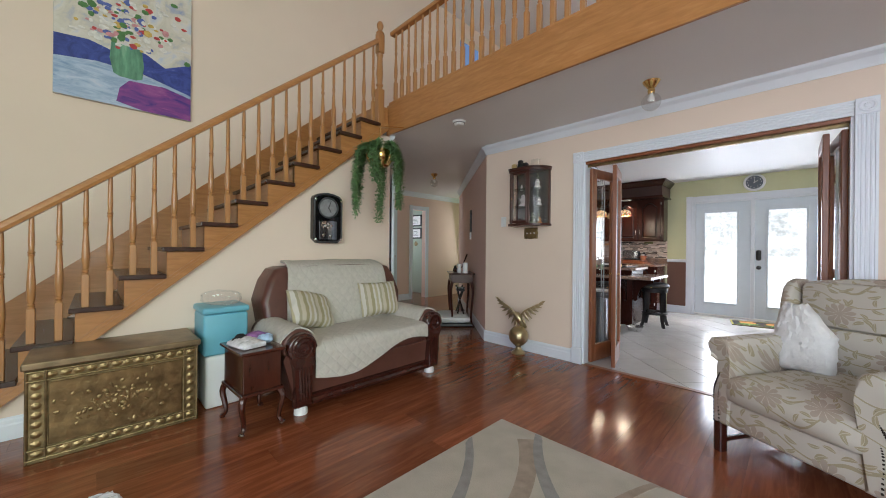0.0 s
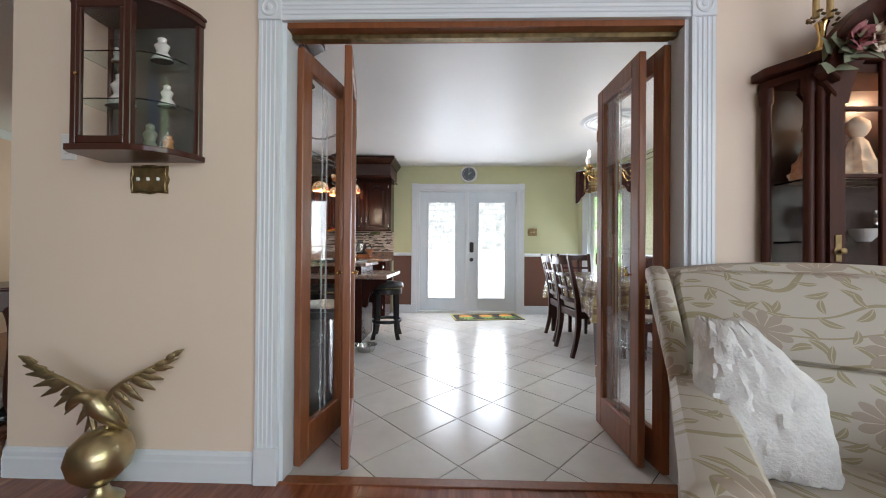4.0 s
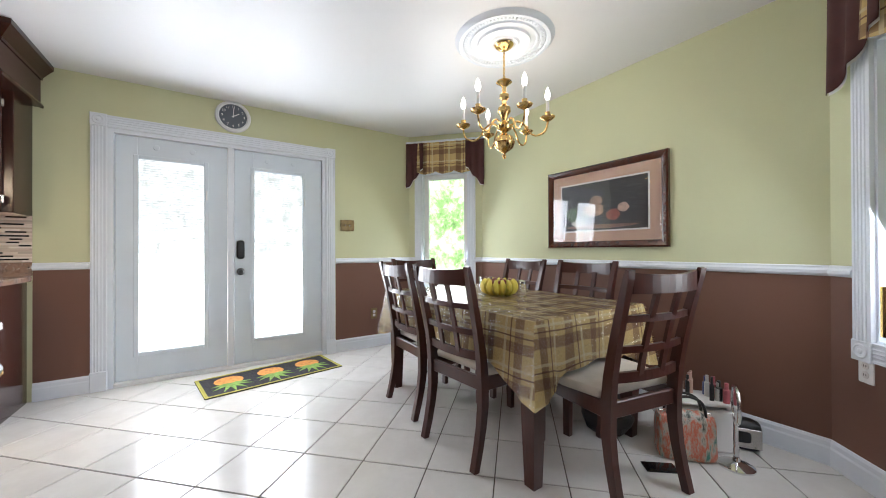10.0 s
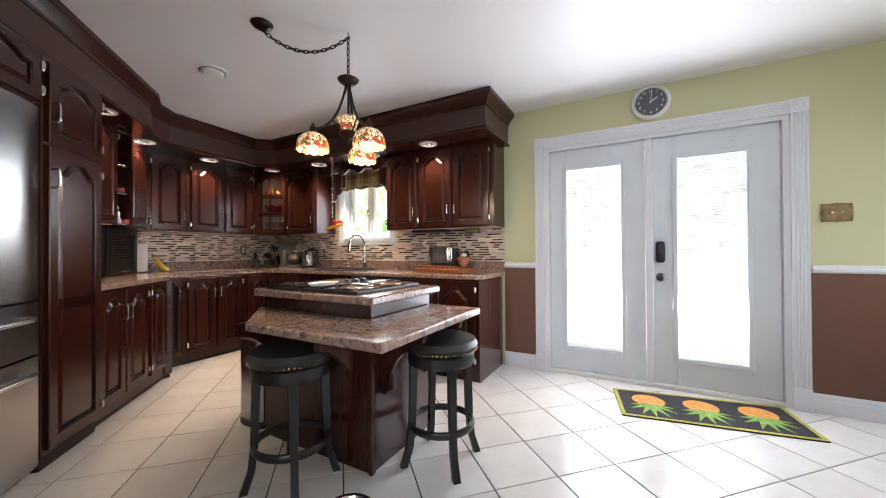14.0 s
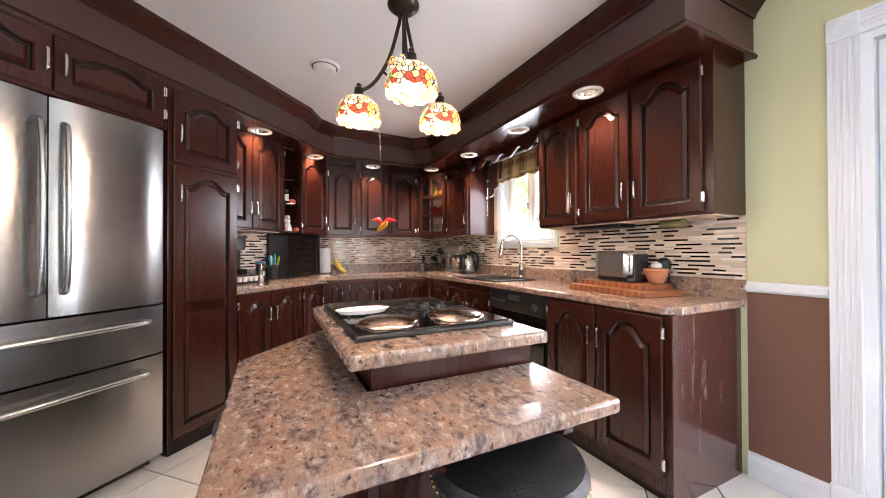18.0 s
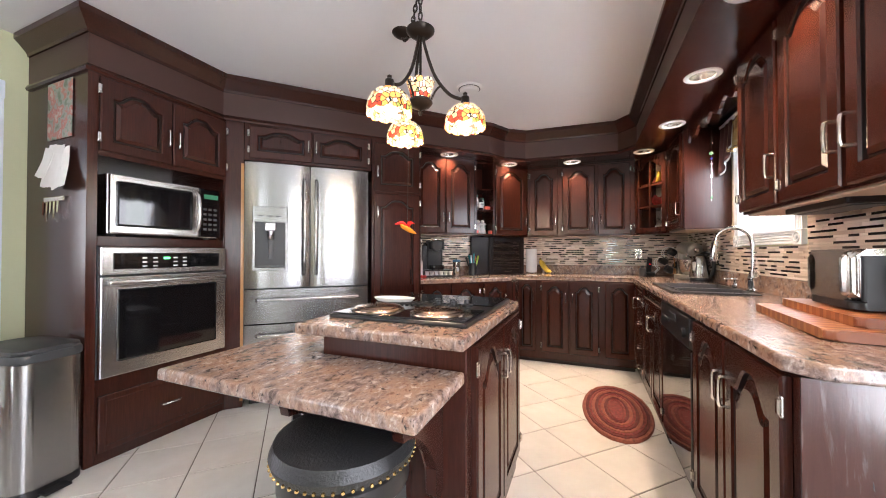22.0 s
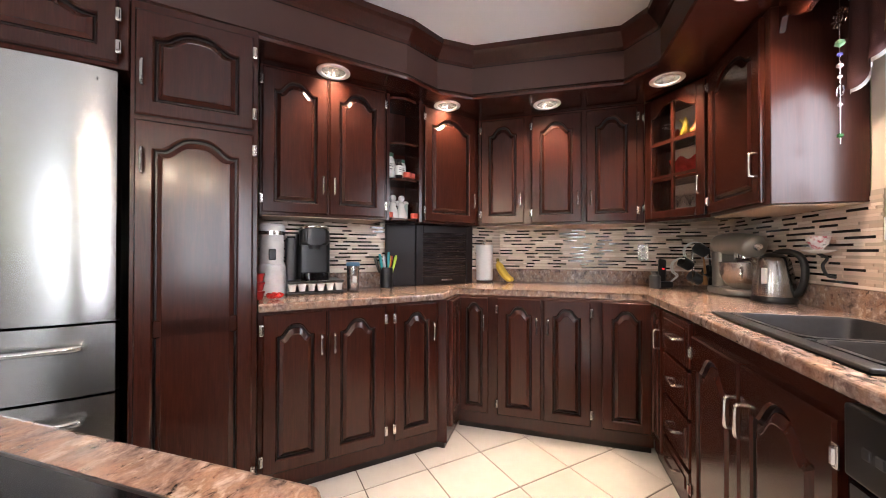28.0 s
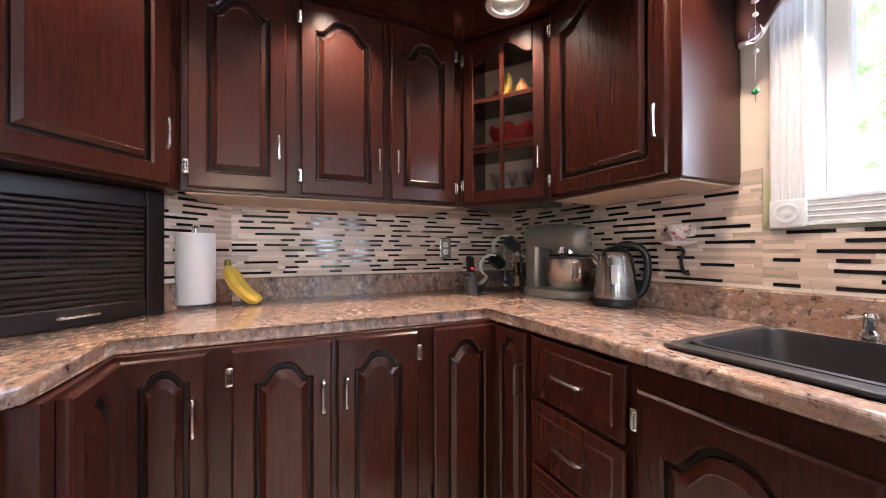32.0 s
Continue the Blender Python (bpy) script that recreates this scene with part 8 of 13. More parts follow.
for z in (0.047, 0.454):
    for i in range(14):
        lathe([(0.022, 0), (0.014, 0.003), (0.006, 0.006), (0, 0.0065)], 7, bm, pose(0.045 + i * 0.0505, 0.012, z, 90, 0, 0) @ Matrix.Diagonal((1.1, 0.8, 1, 1)))
for x in (0.042, 0.702):
    for i in range(7):
        lathe([(0.022, 0), (0.014, 0.003), (0.006, 0.006), (0, 0.0065)], 7, bm, pose(x, 0.012, 0.10 + i * 0.05, 90) @ Matrix.Diagonal((1, 0.9, 1, 1)))
rng = random.Random(9)
for i in range(70):
    cx, cz = 0.3715 + rng.gauss(0, 0.12), 0.25 + rng.gauss(0, 0.065)
    if 0.10 < cx < 0.64 and 0.1 < cz < 0.40:
        lathe([(0.013, 0), (0.009, 0.003), (0, 0.005)], 6, bm, pose(cx, 0.005, cz, 90, rng.uniform(0, 90)) @ Matrix.Diagonal((rng.uniform(0.6, 1.8), rng.uniform(0.5, 1.2), 1, 1)))
part("embossing", bm, mat("bright_rubbed_brass", (0.30, 0.215, 0.10), 0.4, 0.85, vary=0.2, scale=30), trunk, "rubbed bright embossed figures")

# blue storage box against the wall
bin_ = thing("storage_bin", "light blue plastic bin with clear bag over it", "bin", pose(-3.03, 0.672, 0))
part("tub", prism([(-0.15, -0.125), (0.15, -0.125), (0.15, 0.125), (-0.15, 0.125)], 0.0, 0.37, 0.02, 3), M["white_plastic"], bin_, "white lower tub", True)
part("upper_tub", prism([(-0.165, -0.14), (0.165, -0.14), (0.165, 0.14), (-0.165, 0.14)], 0.372, 0.665, 0.02, 3), M["blue_plastic"], bin_, "light blue upper tub", True)
part("lid", prism([(-0.172, -0.147), (0.172, -0.147), (0.172, 0.147), (-0.172, 0.147)], 0.667, 0.712, 0.015, 3), M["blue_plastic"], bin_, "", True)
o = part("plastic_bag", pillow(0.27, 0.10, 0.24, 4, 10), pane_glass("crumpled_clear_film", 0.16), bin_, "crumpled clear plastic bag", True)
o.location = (0, 0, 0.712)

# sewing-box side table
tb = thing("side_table", "dark cherry sewing box table on cabriole legs", "side table", pose(-2.525, 0.742, 0, 0, 0, 3))
part("box", box(-0.175, 0.175, -0.115, 0.115, 0.24, 0.475, 0.006, 2), M["cherry"], tb)
part("apron_moulding", box(-0.19, 0.19, -0.128, 0.128, 0.222, 0.242, 0.006, 2), M["cherry"], tb)
part("top", box(-0.20, 0.20, -0.138, 0.138, 0.477, 0.497, 0.008, 3), M["cherry"], tb)


def cabriole(h, knee=0.035, foot=0.02):
    pts = smooth_line([(0, 0, h), (knee * 0.5, 0, h * 0.88), (knee * 0.6, 0, h * 0.7), (knee * 0.1, 0, h * 0.35), (0, 0, h * 0.16), (knee * 0.5, 0, h * 0.05), (knee * 0.7, 0, 0.0)], 3)
    k = len(pts)
    r = [0.024 - 0.013 * min(1, i / (k * 0.72)) + (0.008 if i > k * 0.8 else 0) for i in range(k)]
    return tube(pts, r, 8)


for sx, sy in ((1, 1), (1, -1), (-1, 1), (-1, -1)):
    o = part("leg", cabriole(0.225), M["cherry"], tb, "cabriole leg", True)
    o.matrix_basis = pose(sx * 0.165, sy * 0.105, 0, 0, 0, math.degrees(math.atan2(sy, sx)))
rng = random.Random(3)
for nm, lab, col, w, d, x, y, rz, z in (("magazine", "folded white papers lying on the side table", (0.70, 0.70, 0.72), 0.22, 0.15, 0.03, -0.04, 12, 0.498), ("cloth", "crumpled purple printed cloth on the side table", (0.30, 0.14, 0.36), 0.12, 0.12, -0.03, 0.05, 40, 0.513), ("glove", "crumpled black cloth on the side table", (0.02, 0.02, 0.022), 0.12, 0.07, -0.07, -0.06, -30, 0.512), ("sock", "pale blue crumpled cloth on the side table", (0.40, 0.55, 0.72), 0.10, 0.07, 0.06, 0.09, 70, 0.512)):
    bm = soft_box(w, d, 0.03, 0.012, 0.012, 6)
    for v in bm.verts:
        v.co += Vector((0, 0, rng.uniform(-0.004, 0.012) if v.co.z > 0.02 else 0))
    o = link(nm, bm, mat("cloth_" + nm, col, 0.8, vary=0.3, scale=25, bump=0.5), None, "", True)
    o.matrix_world = pose(-2.525 + x, 0.742 + y - d / 2, z, 0, 0, rz)
    tagged(o, lab, nm)

# leather sofa with carved scroll arms
sofa = thing("sofa", "brown leather sofa with carved dark wood scroll arms", "sofa", at_front(-2.34, 0.90, 90))
W = 1.42
part("base", box(0.08, W - 0.08, 0.045, 0.78, 0.06, 0.30, 0.012, 2), M["sofa_leather"], sofa)
part("front_moulding", run_profile([(0, 0.045), (0.03, 0.05), (0.036, 0.075), (0.022, 0.09), (0.03, 0.115), (0.0, 0.125)], (0.08, 0.05), (W - 0.08, 0.05)), M["scroll_wood"], sofa, "carved dark wood base moulding")
part("seat", soft_box(W - 0.36, 0.62, 0.17, 0.03, 0.05, 12, None, Matrix.Translation((W / 2, 0.03, 0.28))), M["sofa_leather"], sofa, "", True)
bk = []
for i in range(25):
    u = i / 24 * 2 - 1
    bk.append((W / 2 + u * (W / 2 - 0.03), 0.985 - 0.02 * u * u - 0.30 * max(0, abs(u) - 0.78) ** 2 * 18))
bm = panel([(0.08, 0.30), (W - 0.08, 0.30)] + bk[::-1], 0.52, 0.80, 0.05, 4)
for v in bm.verts:
    v.co.y += 0.13 * max(0, v.co.z - 0.3) / 0.68
part("backrest", bm, M["sofa_leather"], sofa, "", True)
for x0, s in ((0.0, 1), (W, -1)):
    pr = [(x0 + s * a, b) for a, b in [(0.045, 0.12), (0.20, 0.12), (0.20, 0.46)] + arc(0.10, 0.46, 0.115, 5, 220, 14)]
    pr = pr if s > 0 else pr[::-1]
    bm = panel(pr, 0.055, 0.72, 0.02, 3)
    part("arm", bm, M["sofa_leather"], sofa, "", True)
    pr = [(x0 + s * a, b) for a, b in [(0.05, 0.06), (0.17, 0.06), (0.165, 0.18), (0.15, 0.30), (0.185, 0.42)] + arc(0.10, 0.46, 0.10, 0, 225, 14) + [(0.045, 0.33), (0.06, 0.2)]]
    pr = pr if s > 0 else pr[::-1]
    fa = part("arm_front", panel(pr, -0.01, 0.054, 0.014, 3), M["scroll_wood"], sofa, "carved dark wood scroll", True)
    bm = bmesh.new()
    spiral = [(x0 + s * (0.10 + (0.085 - 0.065 * t / 22) * math.cos(t * 0.55)), -0.014, 0.46 + (0.085 - 0.065 * t / 22) * math.sin(t * 0.55)) for t in range(23)]
    tube(spiral, [0.012 - 0.005 * i / 22 for i in range(23)], 7, bm)
    for j in range(4):
        tube([(x0 + s * (0.085 + 0.02 * j), -0.012, 0.10), (x0 + s * (0.08 + 0.019 * j), -0.016, 0.22), (x0 + s * (0.075 + 0.02 * j), -0.012, 0.33)], [0.006, 0.011, 0.005], 6, bm)
    part("carving", bm, M["scroll_wood"], fa, "", True)
    for y in (0.05, 0.70):
        o = part("foot", lathe([(0.045, 0), (0.045, 0.03), (0.038, 0.045), (0.038, 0.062)], 16), M["white_plastic"], sofa, "white plastic floor cup", True)
        o.location = (x0 + s * 0.11, y, 0)
SM = at_front(-2.34, 0.90, 90)


def rest(ob, m):
    ob.matrix_world = SM @ m
    return ob


rest(tagged(link("sofa_throw", draped([(0.93, 0.80), (0.92, 1.0), (0.78, 1.022), (0.63, 0.96), (0.58, 0.75), (0.52, 0.50), (0.42, 0.487), (0.12, 0.487), (0.005, 0.45), (-0.015, 0.37), (-0.014, 0.27)], 0.19, W - 0.19, lambda u: -0.06 * math.sin(u * 6) + 0.09 * u - 0.03, back=0.80), M["cream_throw"], None, "", True), "cream quilted throw covering the sofa back and seat", "throw"), Matrix())
for x0, s in ((0.0, 1), (W, -1)):
    bm = bmesh.new()
    prof = [(0.245, 0.40), (0.232, 0.46)] + arc(0.10, 0.46, 0.128, 10, 190, 10) + [(-0.03, 0.38)]
    g = [[bm.verts.new((x0 + s * a, 0.075 + 0.55 * j / 8 + 0.012 * math.sin(i * 1.3 + j), b)) for i, (a, b) in enumerate(prof)] for j in range(9)]
    for a, b in zip(g, g[1:]):
        for i in range(len(prof) - 1):
            bm.faces.new((a[i], b[i], b[i + 1], a[i + 1]))
    bmesh.ops.recalc_face_normals(bm, faces=bm.faces)
    bmesh.ops.solidify(bm, geom=bm.faces[:], thickness=0.01)
    rest(tagged(link("arm_cover", bm, M["cream_throw"], None, "", True), "cream quilted cover over the sofa arm", "arm cover", "arm covers"), Matrix())
for x, y, z, rx, ry, rz, sd in ((0.36, 0.38, 0.50, -38, 14, 12, 1), (1.05, 0.45, 0.50, -20, 0, -6, 2)):
    rest(tagged(link("throw_pillow", pillow(0.40, 0.33, 0.15, sd), M["stripe"], None, "", True), "cream and olive striped pillow leaning on the sofa back", "pillow", "striped pillows"), pose(x, y, z, rx, ry, rz))

copy_thing(sofa, pose(-0.30, -1.75, 0, 0, 0, 180))
pdr = thing("door_2", "white glazed patio door with beige scalloped valance", "door", pose(-1.45, -3.03, 0, 0, 0, 180), kind="structure")
for bx in ((-0.70, -0.64, 0.05, 2.1), (-0.03, 0.03, 0.05, 2.1), (0.64, 0.70, 0.05, 2.1), (-0.64, -0.03, 0.05, 0.13), (0.03, 0.64, 0.05, 0.13), (-0.64, -0.03, 2.03, 2.1), (0.03, 0.64, 2.03, 2.1)):
    part("frame", box(bx[0], bx[1], 0.0, 0.06, bx[2], bx[3], 0.004, 1), M["white_plastic"], pdr)
for x0_ in (-0.64, 0.03):
    part("pane", box(x0_, x0_ + 0.61, 0.028, 0.032, 0.13, 2.03), M["pane"], pdr).visible_shadow = False
vz = part("valance_cloth", cloth_sheet(-0.85, 0.85, 2.25, lambda u: 1.72 + 0.05 * abs(math.sin(u * 4 * math.pi)), 14, 0.04, 90, 8, -0.08), M["stripe"], pdr, "beige striped scalloped valance", True)
vz.modifiers.new("thick", "SOLIDIFY").thickness = 0.003

# wall clock with pendulum window
ck = thing("wall_clock", "black pendulum wall clock with silvered dial", "clock", at_front(-3.24, 1.59, 90))
oct_ = [(-0.145, -0.19), (-0.10, -0.235), (0.10, -0.235), (0.145, -0.19), (0.145, 0.19)] + [(0.145 * math.cos(a), 0.19 + 0.06 * math.sin(a)) for a in (0.4, 0.8, 1.2, 1.57, 1.94, 2.34, 2.74)] + [(-0.145, 0.19)]
part("case", panel([(x, z + 1.42) for x, z in oct_], -0.07, 0.0, 0.012, 2), M["black_gloss"], ck)
ring = tube([(x * 0.95, -0.072, z * 0.95 + 1.42) for x, z in oct_], 0.009, 8, None, True)
part("rim", ring, M["grey_plastic"], ck, "dark metallic rim", True)
part("dial", lathe([(0.0, 0), (0.085, 0), (0.085, 0.006), (0.0, 0.006)], 32, None, pose(0, -0.068, 1.525, 90)), mat("silvered_dial", (0.42, 0.44, 0.46), 0.25, 0.5, vary=0.2, scale=30), ck, "silvered dial")
part("dial_ring", tube([(0.095 * math.cos(a), -0.076, 1.525 + 0.095 * math.sin(a)) for a in (i * math.pi / 16 for i in range(32))], 0.008, 8, None, True), M["grey_plastic"], ck, "dark dial ring", True)
for a, ln in ((150, 0.05), (20, 0.07)):
    o = part("clock_hand", box(-0.003, 0.003, -0.002, 0, -0.01, ln, 0), M["black"], ck)
    o.matrix_basis = pose(0, -0.077, 1.525, 0, a, 0)
part("pendulum_window", panel([(-0.09, 1.22), (0.09, 1.22), (0.09, 1.40), (-0.09, 1.40)], -0.073, -0.069, 0.002), mat("mirrored_grey_glass", (0.25, 0.27, 0.3), 0.05, 0.9, vary=0.3, scale=9), ck, "reflective lower window")
for x, z in ((-0.05, 1.26), (0.02, 1.255), (0.0, 1.37), (-0.03, 1.35), (0.03, 1.35), (0.0, 1.33)):
    part("crystal", lathe([(0, 0), (0.016, 0.004), (0, 0.014)], 6, None, pose(x, -0.074, z, 90)), M["chrome"], ck, "bright crystal ornament")
for x in (-0.128, 0.128):
    for z in (1.22, 1.60):
        part("corner_stud", lathe([(0.012, 0), (0.012, 0.008), (0, 0.012)], 10, None, pose(x, -0.072, z, 90)), M["chrome"], ck)

# hanging plant under the landing
pl = thing("hanging_plant", "trailing green artificial plant in hanging brass pot", "plant", pose(-2.77, 1.90, 0))
part("wall_bracket", tube([(0.0, 0.0, 2.20), (-0.02, 0.02, 2.30), (-0.16, 0.41, 2.42)], 0.006, 8), M["brass"], pl, "thin brass bracket")
part("pot", lathe([(0.03, 1.90), (0.09, 1.92), (0.125, 1.98), (0.13, 2.03), (0.118, 2.06), (0.11, 2.06), (0.0, 2.04)], 24), M["brass"], pl, "shiny brass bowl", True)
for k in range(3):
    a = 2.1 * k + 0.4
    part("hanger_chain", tube([(0.12 * math.cos(a), 0.12 * math.sin(a), 2.05), (0.0, 0.0, 2.20)], 0.003, 6), M["brass"], pl)
rng = random.Random(12)
for k in range(34):
    cl = k % 6
    a = (0.2, 1.5, 2.3, 3.5, 4.3, 5.4)[cl] + rng.uniform(-0.16, 0.16)
    ln = (0.50, 0.22, 0.55, 0.42, 0.56, 0.30)[cl] * rng.uniform(0.8, 1.1)
    pts = [(0.06 * math.cos(a), 0.06 * math.sin(a), 2.06), (0.13 * math.cos(a), 0.13 * math.sin(a), 2.10), (0.20 * math.cos(a), 0.20 * math.sin(a), 2.03), (0.225 * math.cos(a + 0.1), 0.225 * math.sin(a + 0.1), 2.03 - ln * 0.5), (0.22 * math.cos(a + 0.2), 0.22 * math.sin(a + 0.2), 2.03 - ln)]
    line = smooth_line(pts, 8)
    bm = tube(line, 0.003, 5)
    for i, p in enumerate(line[4:]):
        for j in range(15):
            d = Vector((rng.uniform(-1, 1), rng.uniform(-1, 1), rng.uniform(-0.9, 0.35))).normalized()
            c = p + d * rng.uniform(0.006, 0.04)
            side = d.cross(Vector((0.3, 0.2, 1))).normalized() * 0.009
            up = d * rng.uniform(0.016, 0.03)
            v = [bm.verts.new(c), bm.verts.new(c + up * 0.5 + side), bm.verts.new(c + up), bm.verts.new(c + up * 0.5 - side)]
            bm.faces.new(v)
    part("trailing_stem", bm, M["leaf"], pl, "leafy trailing stem")
bm = bmesh.new()
for k in range(110):
    a, r = rng.uniform(0, 6.28), rng.uniform(0, 0.14)
    c = Vector((r * math.cos(a), r * math.sin(a), 2.06 + rng.uniform(0, 0.12) * (1 - r / 0.2)))
    d = Vector((math.cos(a + rng.uniform(-1, 1)), math.sin(a), rng.uniform(0.0, 1))).normalized()
    side = d.cross(Vector((0, 0, 1))).normalized() * rng.uniform(0.010, 0.017)
    up = d * rng.uniform(0.04, 0.065)
    v = [bm.verts.new(c), bm.verts.new(c + up * 0.45 + side), bm.verts.new(c + up + Vector((0, 0, -0.01))), bm.verts.new(c + up * 0.45 - side)]
    bm.faces.new(v)
part("foliage", bm, M["leaf"], pl, "broad leaves over the pot")

# glazed curio cabinet on the partition wall
cu = thing("curio_cabinet", "small dark wood curio cabinet with curved glass side", "wall cabinet", at_front(-2.285, WALL_S, 0))
plan = [(0.02, 0.0), (0.02, -0.15), (0.05, -0.19), (0.27, -0.19)] + [(0.27 + 0.17 * math.sin(a), -0.19 * math.cos(a)) for a in (i * math.pi / 16 for i in range(1, 8))] + [(0.44, 0.0)]
for nm, z0, z1, g in (("top", 1.995, 2.02, 0.012), ("crown", 2.02, 2.035, 0.02), ("bottom", 1.40, 1.425, 0.018)):
    part(nm, prism([(0.23 + (x - 0.23) * (1 + g * 3.4), y * (1 + g * 5)) for x, y in plan], z0, z1, 0.004, 2), M["chair_wood"], cu)
part("back_panel", box(0.02, 0.44, -0.006, -0.001, 1.425, 1.995), mat("smoked_mirror_back", (0.20, 0.195, 0.185), 0.12, 0.6, vary=0.1), cu, "smoky mirrored back panel")
for x, y, s in ((0.055, -0.178, 0.024), (0.275, -0.178, 0.026), (0.428, -0.014, 0.022), (0.03, -0.014, 0.016)):
    part("post", box(x - s / 2, x + s / 2, y - s / 2, y + s / 2, 1.425, 1.995, 0.003, 1), M["chair_wood"], cu)
dr = part("door", box(0.068, 0.262, -0.192, -0.176, 1.43, 1.46, 0.003, 1), M["chair_wood"], cu)
for b in ((0.068, 0.262, -0.192, -0.176, 1.965, 1.992), (0.068, 0.088, -0.192, -0.176, 1.46, 1.965), (0.242, 0.262, -0.192, -0.176, 1.46, 1.965)):
    part("door_rail", box(*b, 0.003, 1), M["chair_wood"], dr)
part("glass", box(0.088, 0.242, -0.186, -0.183, 1.46, 1.965), M["pane"], dr)
bm = bmesh.new()
cv = plan[3:-1]
for (xa, ya), (xb, yb) in zip(cv, cv[1:]):
    v = [bm.verts.new((xa, ya, 1.425)), bm.verts.new((xb, yb, 1.425)), bm.verts.new((xb, yb, 1.995)), bm.verts.new((xa, ya, 1.995))]
    bm.faces.new(v)
bmesh.ops.remove_doubles(bm, verts=bm.verts, dist=1e-4)
part("curved_glass", bm, M["pane"], cu, "curved glass side", True)
part("side_glass", box(0.019, 0.023, -0.165, -0.02, 1.425, 1.995), M["pane"], cu)
for z in (1.61, 1.80):
    part("shelf", prism([(0.23 + (x - 0.23) * 0.93, y * 0.9) for x, y in plan], z, z + 0.006), glass("shelf_glass_" + str(z), (0.85, 0.95, 0.9)), cu, "glass shelf")
part("knob", lathe([(0.004, 0), (0.007, 0.01), (0, 0.014)], 10, None, pose(0.078, -0.192, 1.70, 90)), M["brass"], cu)
M["ceramic"] = mat("white_glazed_ceramic", (0.74, 0.72, 0.70), 0.2, vary=0.1, scale=20)
rng = random.Random(21)
for nm, x, z, h, col in (("figurine", 0.17, 1.806, 0.06, "ceramic"), ("figurine", 0.42, 1.806, 0.10, "ceramic"), ("figurine", 0.20, 1.616, 0.14, "ceramic"), ("figurine", 0.45, 1.616, 0.09, "ceramic"), ("figurine", 0.36, 1.425, 0.12, "leaf_pale"), ("figurine", 0.15, 1.425, 0.07, "glass"), ("figurine", 0.46, 1.425, 0.07, "oak_v")):
    r = h * rng.uniform(0.25, 0.4)
    o = link(nm, lathe([(r, 0), (r * 0.9, h * 0.1), (r * 0.45, h * 0.35), (r * 0.7, h * 0.6), (r * 0.35, h * 0.75), (r * 0.42, h * 0.9), (0, h)], 14), M[col], None, "", True)
    o.matrix_world = pose(-2.285 + x * 0.78, WALL_S - 0.09, z) @ Matrix.Diagonal((1.3, 0.8, 1, 1))
    tagged(o, "small ornament standing on curio cabinet glass shelf", "ornament", "curio ornaments")
for nm, x, w, h, col, lab in (("jar", 0.09, 0.05, 0.055, "wax", "small tan ornament on top of curio cabinet"), ("figurine", 0.19, 0.055, 0.085, "black_iron", "dark animal ornament on top of curio cabinet"), ("figurine", 0.27, 0.06, 0.05, "black_iron", "low dark ornament on top of curio cabinet"), ("card", 0.40, 0.085, 0.065, "petal_cream", "tan card box on top of curio cabinet")):
    bm = box(-w / 2, w / 2, -0.025, 0.025, 0, h, 0.012 if nm != "card" else 0.003, 2)
    if col == "black_iron":
        for v in bm.verts:
            v.co.x += 0.25 * (v.co.z - h / 2) * math.sin(v.co.z * 90)
            v.co.x *= 1.1 - 0.7 * v.co.z / h * (v.co.x > 0)
    o = link(nm, bm, M[col], None, "", True)
    o.matrix_world = pose(-2.285 + x * 0.85, WALL_S - 0.15, 2.036)
    tagged(o, lab, nm)


def ornate_plate(m, label, w=0.17, h=0.125, gangs=3):
    sp = thing("switch_plate", label, "switch plate", m)
    pts = []
    for i in range(40):
        a = 2 * math.pi * i / 40
        c, s = math.cos(a), math.sin(a)
        k = 1 / max(abs(c), abs(s)) ** 0.8
        pts.append((w / 2 * c * k * (1 + 0.04 * math.cos(8 * a)), h / 2 * s * k * (1 + 0.05 * math.cos(8 * a))))
    part("plate", panel(pts, -0.008, 0, 0.004, 2), M["brass_old"], sp, "embossed antique brass plate", True)
    part("rim", tube([(x * 0.9, -0.008, z * 0.88) for x, z in pts], 0.004, 6, None, True), M["brass_old"], sp, "", True)
    for i in range(gangs):
        part("toggle", box(-0.005, 0.005, -0.020, -0.006, -0.008, 0.008, 0.003, 1), M["white_plastic"], sp).location = ((i - (gangs - 1) / 2) * 0.045, 0, 0)
    return sp


ornate_plate(pose(-2.08, WALL_S, 1.325), "antique brass triple switch plate on the peach wall")
sw = thing("light_switch", "white plastic light switch on the peach wall", "light switch", pose(-2.45, WALL_S, 1.47))
part("plate", box(-0.036, 0.036, -0.007, 0, -0.058, 0.058, 0.004, 2), M["white_plastic"], sw)
part("rocker", box(-0.016, 0.016, -0.012, -0.007, -0.033, 0.033, 0.002, 1), M["white_plastic"], sw)

# brass eagle on a globe: one plain mesh
bm = lathe([(0.0, 0), (0.075, 0), (0.078, 0.012), (0.062, 0.028), (0.042, 0.042), (0.03, 0.062), (0.027, 0.078), (0.04, 0.088)], 24)
lathe([(0.0, 0.085), (0.055, 0.098), (0.095, 0.142), (0.108, 0.195), (0.095, 0.247), (0.055, 0.29), (0.0, 0.302)], 28, bm)
trunk_ = smooth_line([(0.075, 0.03, 0.285), (0.045, 0.015, 0.325), (0.01, 0.0, 0.375), (-0.02, 0, 0.415), (-0.05, -0.01, 0.435), (-0.08, -0.015, 0.425), (-0.098, -0.015, 0.405), (-0.105, -0.015, 0.388)], 4)
